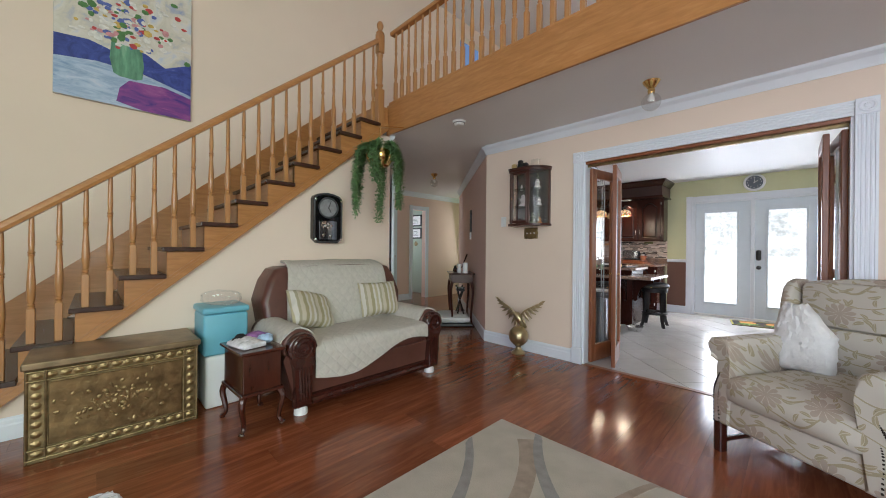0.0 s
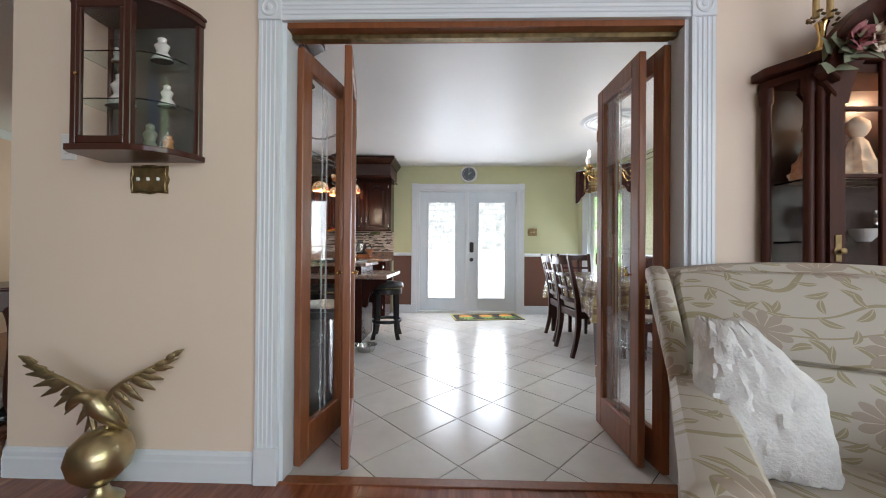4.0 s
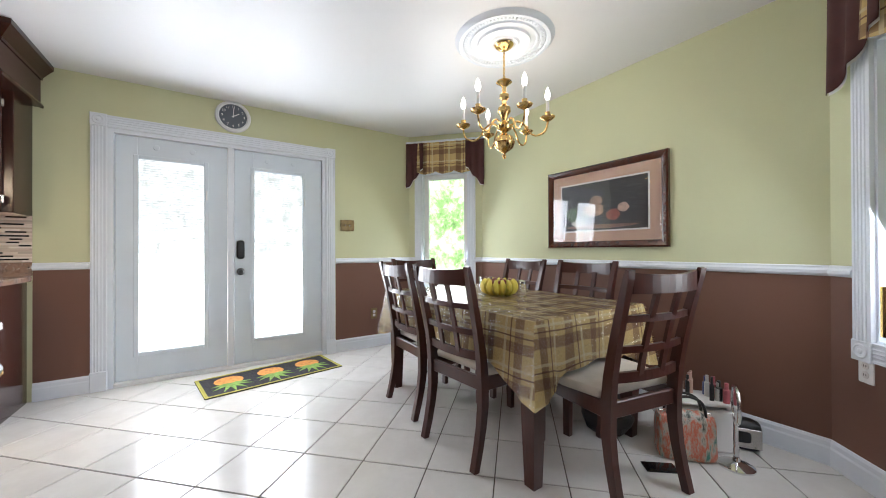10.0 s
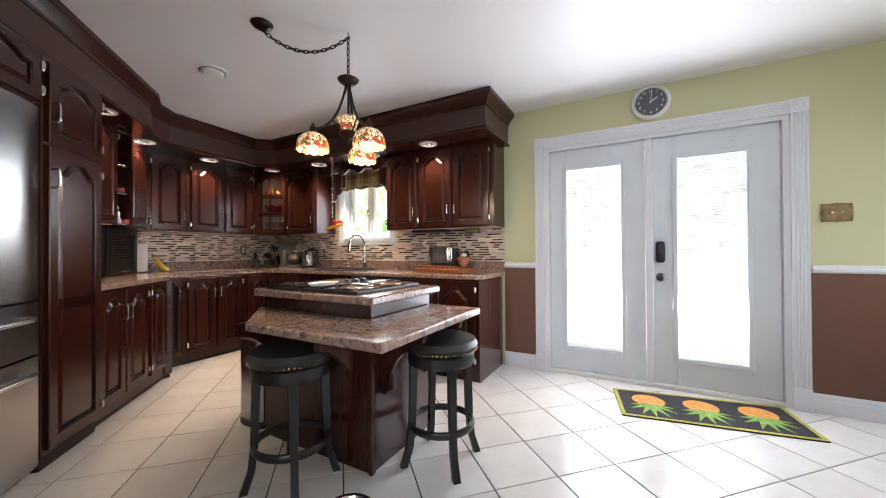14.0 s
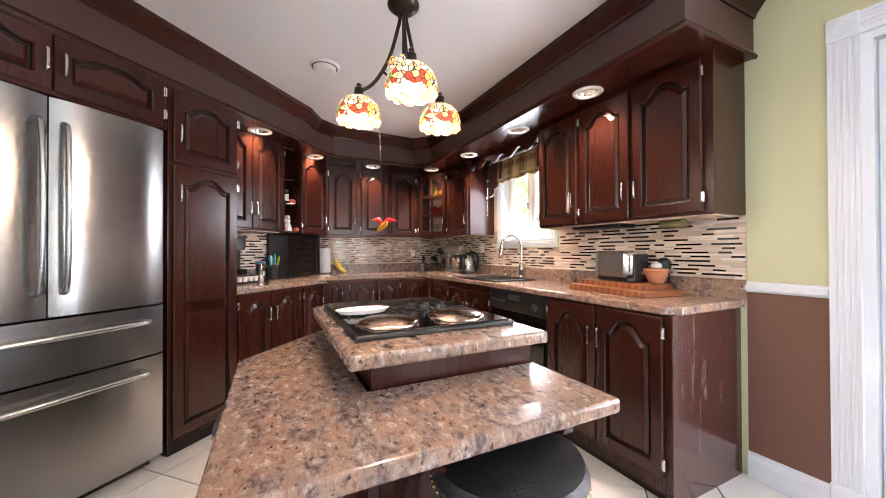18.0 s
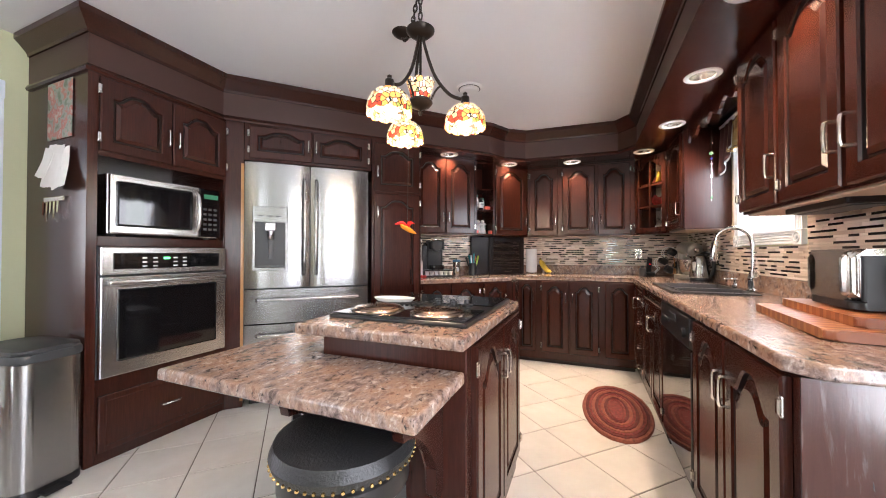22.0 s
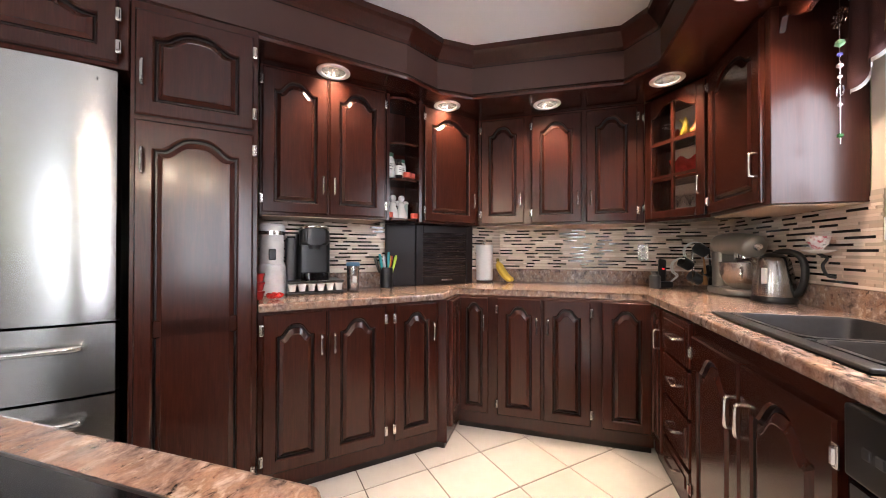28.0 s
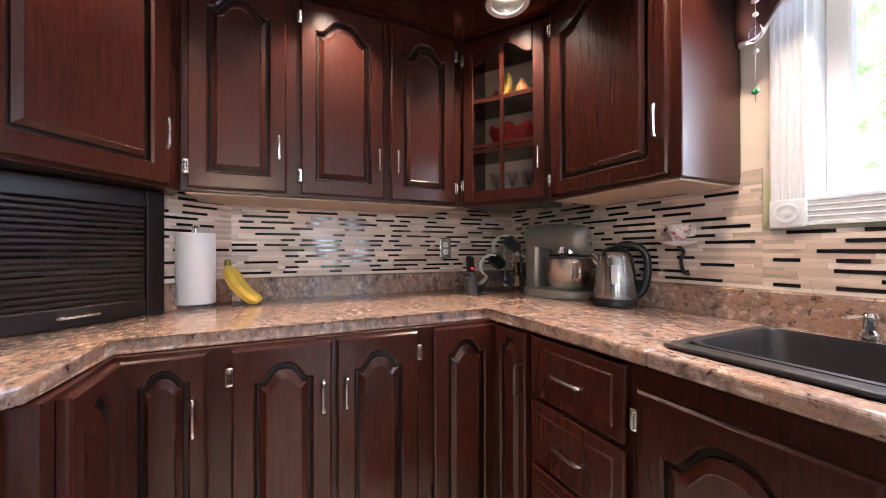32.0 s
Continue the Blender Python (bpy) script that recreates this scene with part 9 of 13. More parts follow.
tube(trunk_, [0.010 + 0.032 * math.sin(math.pi * min(1.0, i / 20)) ** 0.8 if i < 14 else max(0.004, 0.030 - 0.0018 * (i - 14)) for i in range(len(trunk_))], 12, bm)
for s in (-1, 1):
    spine = smooth_line([(s * 0.015, 0, 0.395), (s * 0.05, -0.012, 0.455), (s * 0.10, -0.014, 0.495), (s * 0.165, -0.004, 0.53), (s * 0.228, 0.006, 0.566)], 5)
    tube(spine, [0.013 - 0.009 * i / (len(spine) - 1) for i in range(len(spine))], 8, bm)
    tube([(s * 0.03, 0, 0.36), (s * 0.022, 0, 0.30)], [0.016, 0.009], 8, bm)
    for row, (cnt, ln0, ln1, dy) in enumerate(((9, 0.115, 0.10, 0.004), (8, 0.062, 0.05, -0.005))):
        for i in range(cnt):
            u = i / (cnt - 1)
            p = spine[min(len(spine) - 1, int(u * (len(spine) - 1)))]
            a = radians(-68 + 98 * u ** 1.3)
            d = Vector((s * math.cos(a), 0.0, math.sin(a)))
            w = Vector((-d.z, 0, d.x)) * 0.013
            ln = ln0 + (ln1 - ln0) * u
            ln *= 1.0 - 0.72 * max(0.0, u - 0.55)
            o_ = Vector((0, dy, 0))
            ring_ = [p + o_ - w * 0.6, p + o_ + d * ln * 0.55 - w, p + o_ + d * ln - w * 0.15, p + o_ + d * ln + w * 0.15, p + o_ + d * ln * 0.55 + w, p + o_ + w * 0.6]
            f = [bm.verts.new(q) for q in ring_]
            k = [bm.verts.new(q + Vector((0, 0.006, 0))) for q in ring_]
            c1_ = bm.verts.new(p + o_ + d * ln * 0.5 + Vector((0, -0.005, 0)))
            for j in range(6):
                bm.faces.new((f[j], f[(j + 1) % 6], c1_))
                bm.faces.new((f[j], k[j], k[(j + 1) % 6], f[(j + 1) % 6]))
            bm.faces.new(k)
bmesh.ops.recalc_face_normals(bm, faces=bm.faces)
o = link("eagle_statue", bm, M["eagle"], None, "", True)
o.matrix_world = pose(-2.132, 3.305, 0, 0, 0, 12)
tagged(o, "pale gold metal eagle with raised wings on a globe", "statue")

# floral wing armchair
AC = pose(-0.037, 2.331, 0, 0, 0, -31)
ac = thing("armchair", "wing armchair in cream floral upholstery with dark legs", "armchair", AC)
part("base", box(-0.285, 0.285, 0.035, 0.66, 0.165, 0.31, 0.02, 3), M["floral"], ac, "", True)
part("seat", soft_box(0.57, 0.62, 0.16, 0.03, 0.05, 12, None, Matrix.Translation((0, 0.0, 0.30))), M["floral"], ac, "plump floral seat cushion", True)
part("seat_piping", tube([(x, 0.004 + 0.012 * abs(x / 0.26) ** 6, 0.418) for x in (-0.262 + 0.0262 * i for i in range(21))], 0.006, 8), M["floral"], ac, "", True)
crest = [(0.36 * (1 - 2 * i / 20), 0.955 + 0.034 * math.cos(math.pi * 0.5 * (1 - 2 * i / 20)) - 0.03 * abs(1 - 2 * i / 20) ** 8) for i in range(21)]
bm = panel([(-0.31, 0.36), (0.31, 0.36)] + crest, 0.55, 0.70, 0.04, 4)
for v in bm.verts:
    v.co.y += 0.15 * max(0, v.co.z - 0.4) / 0.58 - 0.05
part("backrest", bm, M["floral"], ac, "", True)
for nm, w_, h_c, z_, y_ in (("lower_back_cushion", 0.60, 0.30, 0.425, 0.475), ("upper_back_cushion", 0.63, 0.275, 0.705, 0.535)):
    part(nm, soft_box(w_, 0.12, h_c, 0.0, 0.05, 12, None, pose(0, y_, z_, -13)), M["floral"], ac, "", True)
ARM = [(0.262, 0.165), (0.36, 0.165), (0.362, 0.34), (0.345, 0.41), (0.318, 0.47), (0.312, 0.52), (0.34, 0.555), (0.372, 0.58), (0.378, 0.612), (0.358, 0.645), (0.31, 0.658), (0.262, 0.648), (0.243, 0.615), (0.250, 0.575), (0.262, 0.54)]
for s in (-1, 1):
    pr = [(s * a, b) for a, b in ARM]
    bm = panel(pr if s > 0 else pr[::-1], 0.03, 0.62, 0.018, 3)
    for v in bm.verts:
        if v.co.z > 0.53 and v.co.y < 0.2:
            v.co.y -= 0.025
    ar = part("arm", bm, M["floral"], ac, "flared floral arm with rolled top", True)
    edge = smooth_line([(s * 0.348, 0.026, 0.175), (s * 0.350, 0.026, 0.33), (s * 0.334, 0.026, 0.405), (s * 0.307, 0.026, 0.468), (s * 0.300, 0.022, 0.52), (s * 0.318, 0.008, 0.552)], 8)
    for off in (0.0, -0.030):
        bm = bmesh.new()
        for p in edge[:-9]:
            lathe([(0.0058, 0), (0.0045, 0.003), (0, 0.0048)], 6, bm, pose(p.x + s * off, p.y + 0.002, p.z, 90))
        part("nailheads", bm, M["bronze"], ar, "row of dark nailheads")
    # wing between arm and back
    wg = [(0.47, 0.60), (0.475, 0.70), (0.51, 0.82), (0.555, 0.915), (0.60, 0.955), (0.66, 0.972), (0.74, 0.96), (0.745, 0.86), (0.68, 0.60)]
    bm = bmesh.new()
    f1 = [bm.verts.new((s * (0.318 + 0.03 * (z - 0.6)), y, z)) for y, z in wg]
    f2 = [bm.verts.new((s * (0.378 + 0.03 * (z - 0.6)), y, z)) for y, z in wg]
    bm.faces.new(f1)
    bm.faces.new(f2[::-1])
    for i in range(9):
        bm.faces.new((f1[i], f2[i], f2[(i + 1) % 9], f1[(i + 1) % 9]))
    bmesh.ops.recalc_face_normals(bm, faces=bm.faces)
    bmesh.ops.bevel(bm, geom=bm.edges[:], offset=0.02, segments=3, affect="EDGES", profile=0.5)
    part("wing", bm, M["floral"], ac, "", True)
    for y in (0.055, 0.62):
        bm = prism([(-0.022, -0.022), (0.022, -0.022), (0.022, 0.022), (-0.022, 0.022)], 0, 0.17, 0.004, 1)
        part("leg", bm, M["scroll_wood"], ac, "square dark wood leg").location = (s * 0.332, y, 0)
    part("side_stretcher", box(s * 0.332 - 0.01, s * 0.332 + 0.01, 0.07, 0.60, 0.05, 0.075, 0.003, 1), M["scroll_wood"], ac)
part("cross_stretcher", box(-0.32, 0.32, 0.31, 0.33, 0.05, 0.075, 0.003, 1), M["scroll_wood"], ac)
for piece in list(ac.children) + [q for c in ac.children for q in c.children]:
    shift = piece.location.copy()
    for v in piece.data.vertices:
        p = v.co + shift
        back_ = max(0.0, min(1.0, (p.y - 0.25) / 0.5))
        out_ = 0.085 * max(0.0, min(1.0, (p.z - 0.50) / 0.42)) * back_
        v.co.x += out_ * max(-1.0, min(1.0, p.x / 0.3))
        v.co.y += 0.27 * max(0.0, p.y - 0.05)
bm = pillow(0.27, 0.40, 0.15, 8, 22, 0.05)
rng = random.Random(4)
for v in bm.verts:
    k = max(0.0, v.co.z - 0.22) / 0.18
    v.co.x = v.co.x * (1 - 0.62 * k) - 0.05 * k
    v.co += Vector((rng.uniform(-1, 1), rng.uniform(-1, 1), rng.uniform(-1, 1))) * 0.004
o = link("fluffy_cushion", bm, M["fluffy"], None, "", True)
o.matrix_world = AC @ pose(-0.185, 0.45, 0.462, -16, -4, 8)
tagged(o, "white fluffy cushion leaning in the armchair", "cushion")

# area rug
bm = box(-1.37, 0.95, -0.7, 1.93, -0.001, 0.012, 0.004, 2)
M["rug"] = mat("beige_pile_rug", (0.44, 0.39, 0.32), 0.95, vary=0.08, scale=8, bump=0.8, bump_scale=150)
M["rug_grey"] = mat("grey_pile_rug", (0.26, 0.25, 0.23), 0.95, vary=0.15, scale=20, bump=0.8, bump_scale=150)
M["rug_brown"] = mat("taupe_pile_rug", (0.33, 0.26, 0.20), 0.95, vary=0.15, scale=20, bump=0.8, bump_scale=150)
rug = tagged(link("area_rug", bm, M["rug"]), "beige area rug with curved grey and brown stripes", "rug")


def stripe(cx, cy, r, a0, a1, w0, w1, material, z=0.0125):
    bm = bmesh.new()
    a, b = [], []
    for i in range(29):
        t = radians(a0 + (a1 - a0) * i / 28)
        w = w0 + (w1 - w0) * i / 28
        for lst, q in ((a, r - w / 2), (b, r + w / 2)):
            lst.append(bm.verts.new((min(0.94, max(-1.36, cx + q * math.cos(t))), min(1.92, max(-0.69, cy + q * math.sin(t))), z)))
    for i in range(28):
        bm.faces.new((a[i], a[i + 1], b[i + 1], b[i]))
    bmesh.ops.recalc_face_normals(bm, faces=bm.faces)
    bmesh.ops.solidify(bm, geom=bm.faces[:], thickness=0.002)
    part("woven_stripe", bm, material, rug)


stripe(-2.3, 0.6, 1.36, -20, 62, 0.09, 0.03, M["rug_grey"])
stripe(0.1, 2.45, 1.30, 195, 275, 0.04, 0.10, M["rug_grey"], 0.0135)
stripe(-2.1, 1.0, 1.28, -30, 40, 0.05, 0.10, M["rug_brown"], 0.0130)
stripe(0.9, 1.3, 1.5, 150, 230, 0.03, 0.08, M["rug_brown"], 0.0140)

# china cabinet against the partition wall
CAB_X = 0.555
M["cabinet_pane"] = pane_glass("cabinet_door_glass", 0.012, (0.95, 0.95, 0.95), 0.12)
ch = thing("china_cabinet", "tall dark cherry china cabinet with arched glazed door", "china cabinet", pose(CAB_X, WALL_S - 0.002, 0))
hx = 1.14
body = [(0, 0), (0, -0.035), (0.085, -0.17), (hx - 0.085, -0.17), (hx, -0.035), (hx, 0)]
grow = lambda g: [(hx / 2 + (x - hx / 2) * (1 + g / (hx / 2)), y - g if y < -0.01 else y) for x, y in body]
part("base", prism(grow(0.02), 0.0, 0.78, 0.006, 2), M["cherry_satin"], ch)
part("waist_moulding", prism(grow(0.04), 0.782, 0.83, 0.01, 3), M["cherry_satin"], ch)
part("roof", prism(grow(0.0), 1.70, 1.735, 0.003, 1), M["cherry_satin"], ch)
part("cornice", prism(grow(0.03), 1.737, 1.775, 0.008, 3), M["cherry_satin"], ch, "moulded cornice")
part("back_panel", box(0.02, hx - 0.02, -0.02, -0.003, 0.83, 1.70), mat("dark_cabinet_back", (0.045, 0.026, 0.020), 0.35, vary=0.1), ch)
for x, y in ((0.012, -0.03), (0.07, -0.145), (0.096, -0.162), (hx - 0.096, -0.162), (hx - 0.07, -0.145), (hx - 0.012, -0.03)):
    bm = lathe([(0.024, 0.83), (0.024, 0.90), (0.017, 0.91), (0.017, 1.63), (0.024, 1.64), (0.024, 1.70)], 12)
    part("pilaster", bm, M["cherry_satin"], ch, "", True).location = (x, y, 0)
for sgn in (0, 1):
    a, b = ((0.008, -0.045), (0.062, -0.13)) if not sgn else ((hx - 0.008, -0.045), (hx - 0.062, -0.13))
    L = math.hypot(b[0] - a[0], b[1] - a[1])
    gl = part("side_glass", box(0, L, -0.002, 0.002, 0.86, 1.67), M["cabinet_pane"], ch)
    gl.matrix_basis = pose(a[0], a[1], 0, 0, 0, math.degrees(math.atan2(b[1] - a[1], b[0] - a[0])))
dx0, dx1 = 0.10, hx - 0.10
mid, half = (dx0 + dx1) / 2, (dx1 - dx0) / 2
dz = lambda x, z, r: z + r * math.sqrt(max(0, 1 - ((x - mid) / half) ** 2))
xs = [dx0 + (dx1 - dx0) * i / 24 for i in range(25)]
# arched bonnet over the door, two mouldings deep
for nm, y0, y1, lo_, hi_, k in (("bonnet", -0.20, -0.09, 0, 0.055, 1.06), ("bonnet_moulding", -0.23, -0.18, 0.045, 0.085, 1.10)):
    up_ = [(mid + (x - mid) * k, dz(x, 1.60 + hi_, 0.36)) for x in xs]
    dn_ = [(mid + (x - mid) * (k - 0.1), dz(x, 1.60 + lo_, 0.34)) for x in xs]
    part(nm, panel(dn_ + up_[::-1], y0, y1, 0.005, 1), M["cherry_satin"], ch)
door = part("door", panel([(x, dz(x, 1.60, 0.34)) for x in xs][::-1] + [(dx0, 0.84), (dx0 + 0.055, 0.84)] + [(dx0 + 0.055, 1.58)] + [(mid + (x - mid) * 0.86, dz(x, 1.58, 0.30)) for x in xs] + [(dx1 - 0.055, 1.58), (dx1 - 0.055, 0.84), (dx1, 0.84)], -0.192, -0.17), M["cherry_satin"], ch)
part("bottom_rail", box(dx0 + 0.056, dx1 - 0.056, -0.19, -0.171, 0.84, 0.89, 0.003, 1), M["cherry_satin"], door)
part("glass", panel([(dx0 + 0.05, 0.88), (dx1 - 0.05, 0.88), (dx1 - 0.05, 1.585)] + [(mid + (x - mid) * 0.87, dz(x, 1.58, 0.305)) for x in xs][::-1] + [(dx0 + 0.05, 1.585)], -0.180, -0.177), M["cabinet_pane"], door)
for x in (0.30, mid, hx - 0.30):
    part("mullion", box(x - 0.008, x + 0.008, -0.188, -0.172, 0.89, dz(x, 1.58, 0.30) + 0.01, 0.003, 1), M["cherry_satin"], door)
for z in (1.31, 1.56):
    part("glazing_bar", box(dx0 + 0.05, dx1 - 0.05, -0.1875, -0.1715, z - 0.008, z + 0.008, 0.003, 1), M["cherry_satin"], door)
bm = lathe([(0.016, 0), (0.016, 0.004), (0.006, 0.008), (0.012, 0.022), (0, 0.03)], 12, None, pose(dx0 + 0.028, -0.192, 1.03, 90))
box(dx0 + 0.016, dx0 + 0.040, -0.196, -0.192, 0.99, 1.09, 0.002, 1, bm)
part("knob", bm, M["brass_old"], door, "ornate brass door knob", True)
for z in (1.06, 1.30):
    part("shelf", box(0.05, hx - 0.05, -0.14, -0.022, z, z + 0.008), M["glass"], ch, "glass shelf")
bulb_light("cabinet_lamp", (CAB_X + 0.50, WALL_S - 0.135, 1.675), 4.5, 0.03, (1.0, 0.62, 0.34))
rng = random.Random(31)


def gown(h, seed):
    """A seated porcelain doll as one plain shape: ruffled skirt, bodice, head and bonnet."""
    bm, rr = bmesh.new(), random.Random(seed)
    n_, rows = 28, ((0.0, 0.085), (0.10, 0.092), (0.13, 0.078), (0.28, 0.074), (0.31, 0.060), (0.46, 0.042), (0.60, 0.036), (0.68, 0.018), (0.72, 0.032), (0.82, 0.045), (0.92, 0.040), (1.0, 0.012))
    ph = rr.uniform(0, 6)
    rings = [[bm.verts.new(((r + (0.009 * math.sin(7 * t_ + ph + 9 * k) if k < 0.5 else 0)) * math.cos(t_), (r * 0.62 + (0.006 * math.sin(9 * t_ + ph) if k < 0.5 else 0)) * math.sin(t_), k * h)) for t_ in (2 * math.pi * j / n_ for j in range(n_))] for k, r in rows]
    for p, q in zip(rings, rings[1:]):
        for j in range(n_):
            bm.faces.new((p[j], p[(j + 1) % n_], q[(j + 1) % n_], q[j]))
    bm.faces.new(rings[0][::-1])
    bm.faces.new(rings[-1])
    bmesh.ops.recalc_face_normals(bm, faces=bm.faces)
    return bm


lace = [blend("doll_gown_" + k, [(0.35, c), (0.55, tuple(min(0.85, 1.5 * v) for v in c)), (0.7, (0.72, 0.64, 0.55))], 26, 0.8, detail=5) for k, c in (("peach", (0.52, 0.27, 0.16)), ("cream", (0.58, 0.46, 0.34)), ("rose", (0.45, 0.13, 0.11)))]
for i in range(6):
    o = link("doll", gown(rng.uniform(0.25, 0.31), i), lace[(0, 1, 0, 2, 1, 0)[i]], None, "", True)
    o.matrix_world = pose(CAB_X + 0.15 + i * 0.168, WALL_S - 0.088, 1.309)
    tagged(o, "porcelain doll in a ruffled gown on the lit cabinet shelf", "doll", "china cabinet dolls")
for i in range(12):
    lvl = (0.831, 1.069)[i % 2]
    x = 0.17 + (i // 2) * 0.155 + rng.uniform(-0.02, 0.02)
    h, r = rng.uniform(0.10, 0.18), rng.uniform(0.04, 0.06)
    pr = [(r * 0.45, 0), (r * 0.5, 0.01), (r * 0.2, 0.03), (r * 0.2, h * 0.35), (r, h * 0.6), (r * 1.05, h), (r * 0.98, h), (0, h * 0.5)] if i % 3 else [(r * 0.5, 0), (r * 0.9, 0.02), (r * 1.1, h * 0.45), (r * 1.05, h * 0.47), (0, h * 0.2)]
    o = link("figurine", lathe(pr, 16), M["glass"] if i % 3 else M["ceramic"], None, "", True)
    o.matrix_world = pose(CAB_X + x, WALL_S - 0.085, lvl)
    tagged(o, "clear glass goblet in the china cabinet" if i % 3 else "white porcelain dish in the china cabinet", "glassware" if i % 3 else "dish", "china cabinet glassware")

# candlestick and garland on the china cabinet
cs = thing("candlestick", "brass twin candlestick with gold candles on china cabinet", "candlestick", pose(0.66, 3.30, 1.775))
part("stem", lathe([(0.05, 0), (0.052, 0.01), (0.02, 0.025), (0.010, 0.06), (0.014, 0.10), (0.022, 0.12), (0.0, 0.14)], 16), M["brass"], cs, "", True)
for x, h in ((-0.022, 0.27), (0.030, 0.22)):
    rng = random.Random(int(h * 100))
    bm = bmesh.new()
    for i in range(16):
        a = i * 2.4
        lathe([(0, -0.007), (0.007, 0), (0, 0.007)], 6, bm, Matrix.Translation((x + 0.022 * math.cos(a), 0.022 * math.sin(a), 0.12 + 0.012 * (i % 4))))
    cup = part("bobeche", bm, M["brass_old"], cs, "beaded brass candle cup", True)
    part("candle", lathe([(0.010, 0.14), (0.011, 0.15), (0.009, 0.14 + h), (0.004, 0.152 + h), (0, 0.156 + h)], 12, None, Matrix.Translation((x, 0, 0))), M["wax"], cs, "tapered gold candle", True)


def rose(c, r, material, parent, seed, name="flower"):
    """A bloom of overlapping cupped petals."""
    rng = random.Random(seed)
    bm = bmesh.new()
    for ring, (cnt, tilt, sz) in enumerate(((4, 75, 0.55), (6, 48, 0.8), (8, 22, 1.0))):
        for i in range(cnt):
            mm = Matrix.Translation(c) @ Matrix.Rotation(radians(90 + rng.uniform(-20, 20)), 4, "X") @ Matrix.Rotation(2 * math.pi * (i + ring * 0.5) / cnt, 4, "Z") @ Matrix.Rotation(radians(-tilt), 4, "Y")
            s = r * sz
            g = [[bm.verts.new(mm @ Vector((s * u, s * 0.55 * v * math.sin(math.pi * min(1, 0.25 + 0.75 * u)) * 1.0, s * 0.25 * (u * u - 0.4 * v * v)))) for v in (-1, 0, 1)] for u in (0.05, 0.45, 0.8, 1.0)]
            for a, b in zip(g, g[1:]):
                for j in range(2):
                    bm.faces.new((a[j], a[j + 1], b[j + 1], b[j]))
    return part(name, bm, material, parent, "", True)


gar = thing("flower_garland", "silk rose garland draped over the china cabinet top", "garland", pose(0.60, 3.17, 0))
rng = random.Random(2)
gl = smooth_line([(0.02, 0.10, 1.72), (0.10, 0.06, 1.76), (0.20, 0.04, 1.84), (0.34, 0.04, 1.97), (0.50, 0.04, 2.04), (0.66, 0.04, 2.05), (0.80, 0.04, 1.98), (0.98, 0.05, 1.82), (1.10, 0.08, 1.74)], 5)
part("stem", tube(gl, 0.006, 6), M["leaf_pale"], gar)
for i, p in enumerate(gl[2:-1:2]):
    rose(p + Vector((rng.uniform(-0.02, 0.02), -0.045, rng.uniform(-0.03, 0.03))), rng.uniform(0.045, 0.062), M["petal_pink"] if i % 2 else M["petal_cream"], gar, i)
for i, p in enumerate(gl[::1]):
    for j in range(2):
        d = Vector((rng.uniform(-1, 1), rng.uniform(-0.8, -0.1), rng.uniform(-0.7, 0.7))).normalized()
        side = d.cross(Vector((0, -1, 0.3))).normalized() * 0.028
        bm = bmesh.new()
        q = p + Vector((0, -0.01, 0))
        v = [bm.verts.new(q), bm.verts.new(q + d * 0.05 + side), bm.verts.new(q + d * 0.105), bm.verts.new(q + d * 0.05 - side), bm.verts.new(q + d * 0.05 + Vector((0, -0.008, 0)))]
        for a, b in ((0, 1), (1, 2), (2, 3), (3, 0)):
            bm.faces.new((v[a], v[b], v[4]))
        part("leaf", bm, M["leaf_pale"], gar, "", True)


# ceiling lamps
def globe_lamp(m, label, r=0.065):
    lp = thing("ceiling_lamp", label, "ceiling lamp", m, "small ceiling lamps")
    part("canopy", lathe([(0.0, -0.045), (0.03, -0.045), (0.04, -0.03), (0.055, -0.012), (0.06, 0)], 20), M["brass"], lp, "polished brass canopy", True)
    part("socket", lathe([(0.022, -0.09), (0.026, -0.07), (0.02, -0.05), (0.024, -0.045)], 16), M["brass"], lp, "", True)
    sh = [(r * math.sin(a), -0.09 - r + r * math.cos(a)) for a in (math.pi * i / 14 for i in range(13, 1, -1))]
    part("shade", lathe(sh, 24), M["pane_soft"], lp, "clear ribbed glass shade", True)
    part("bulb", lathe([(0, -0.165), (0.02, -0.155), (0.026, -0.135), (0.014, -0.10), (0.012, -0.085)], 14), M["ceramic"], lp, "", True)
    return lp


M["pane_soft"] = pane_glass("ribbed_clear_glass", 0.12, (0.94, 0.94, 0.94))
globe_lamp(pose(-0.77, 2.97, CEIL), "brass ceiling lamp with clear glass globe")
globe_lamp(pose(-4.35, 4.10, CEIL), "small brass hallway ceiling lamp with glass shade")


def smoke_alarm(m, label):
    sd = thing("smoke_detector", label, "smoke detector", m)
    part("base", lathe([(0.068, 0), (0.068, -0.014), (0.06, -0.018), (0, -0.018)], 28), M["white_plastic"], sd, "", True)
    part("cover", lathe([(0.05, -0.018), (0.052, -0.03), (0.04, -0.042), (0, -0.046)], 28), M["white_plastic"], sd, "", True)
    part("vent_ring", tube([(0.056 * math.cos(a), 0.056 * math.sin(a), -0.019) for a in (i * math.pi / 12 for i in range(24))], 0.003, 6, None, True), M["grey_plastic"], sd)


smoke_alarm(pose(-2.38, 2.58, CEIL), "round white smoke detector on the living room ceiling")
smoke_alarm(pose(-3.27, 5.85, CEIL) @ Matrix.Diagonal((1.45, 1.45, 0.8, 1)), "round white speaker vent on the kitchen ceiling")

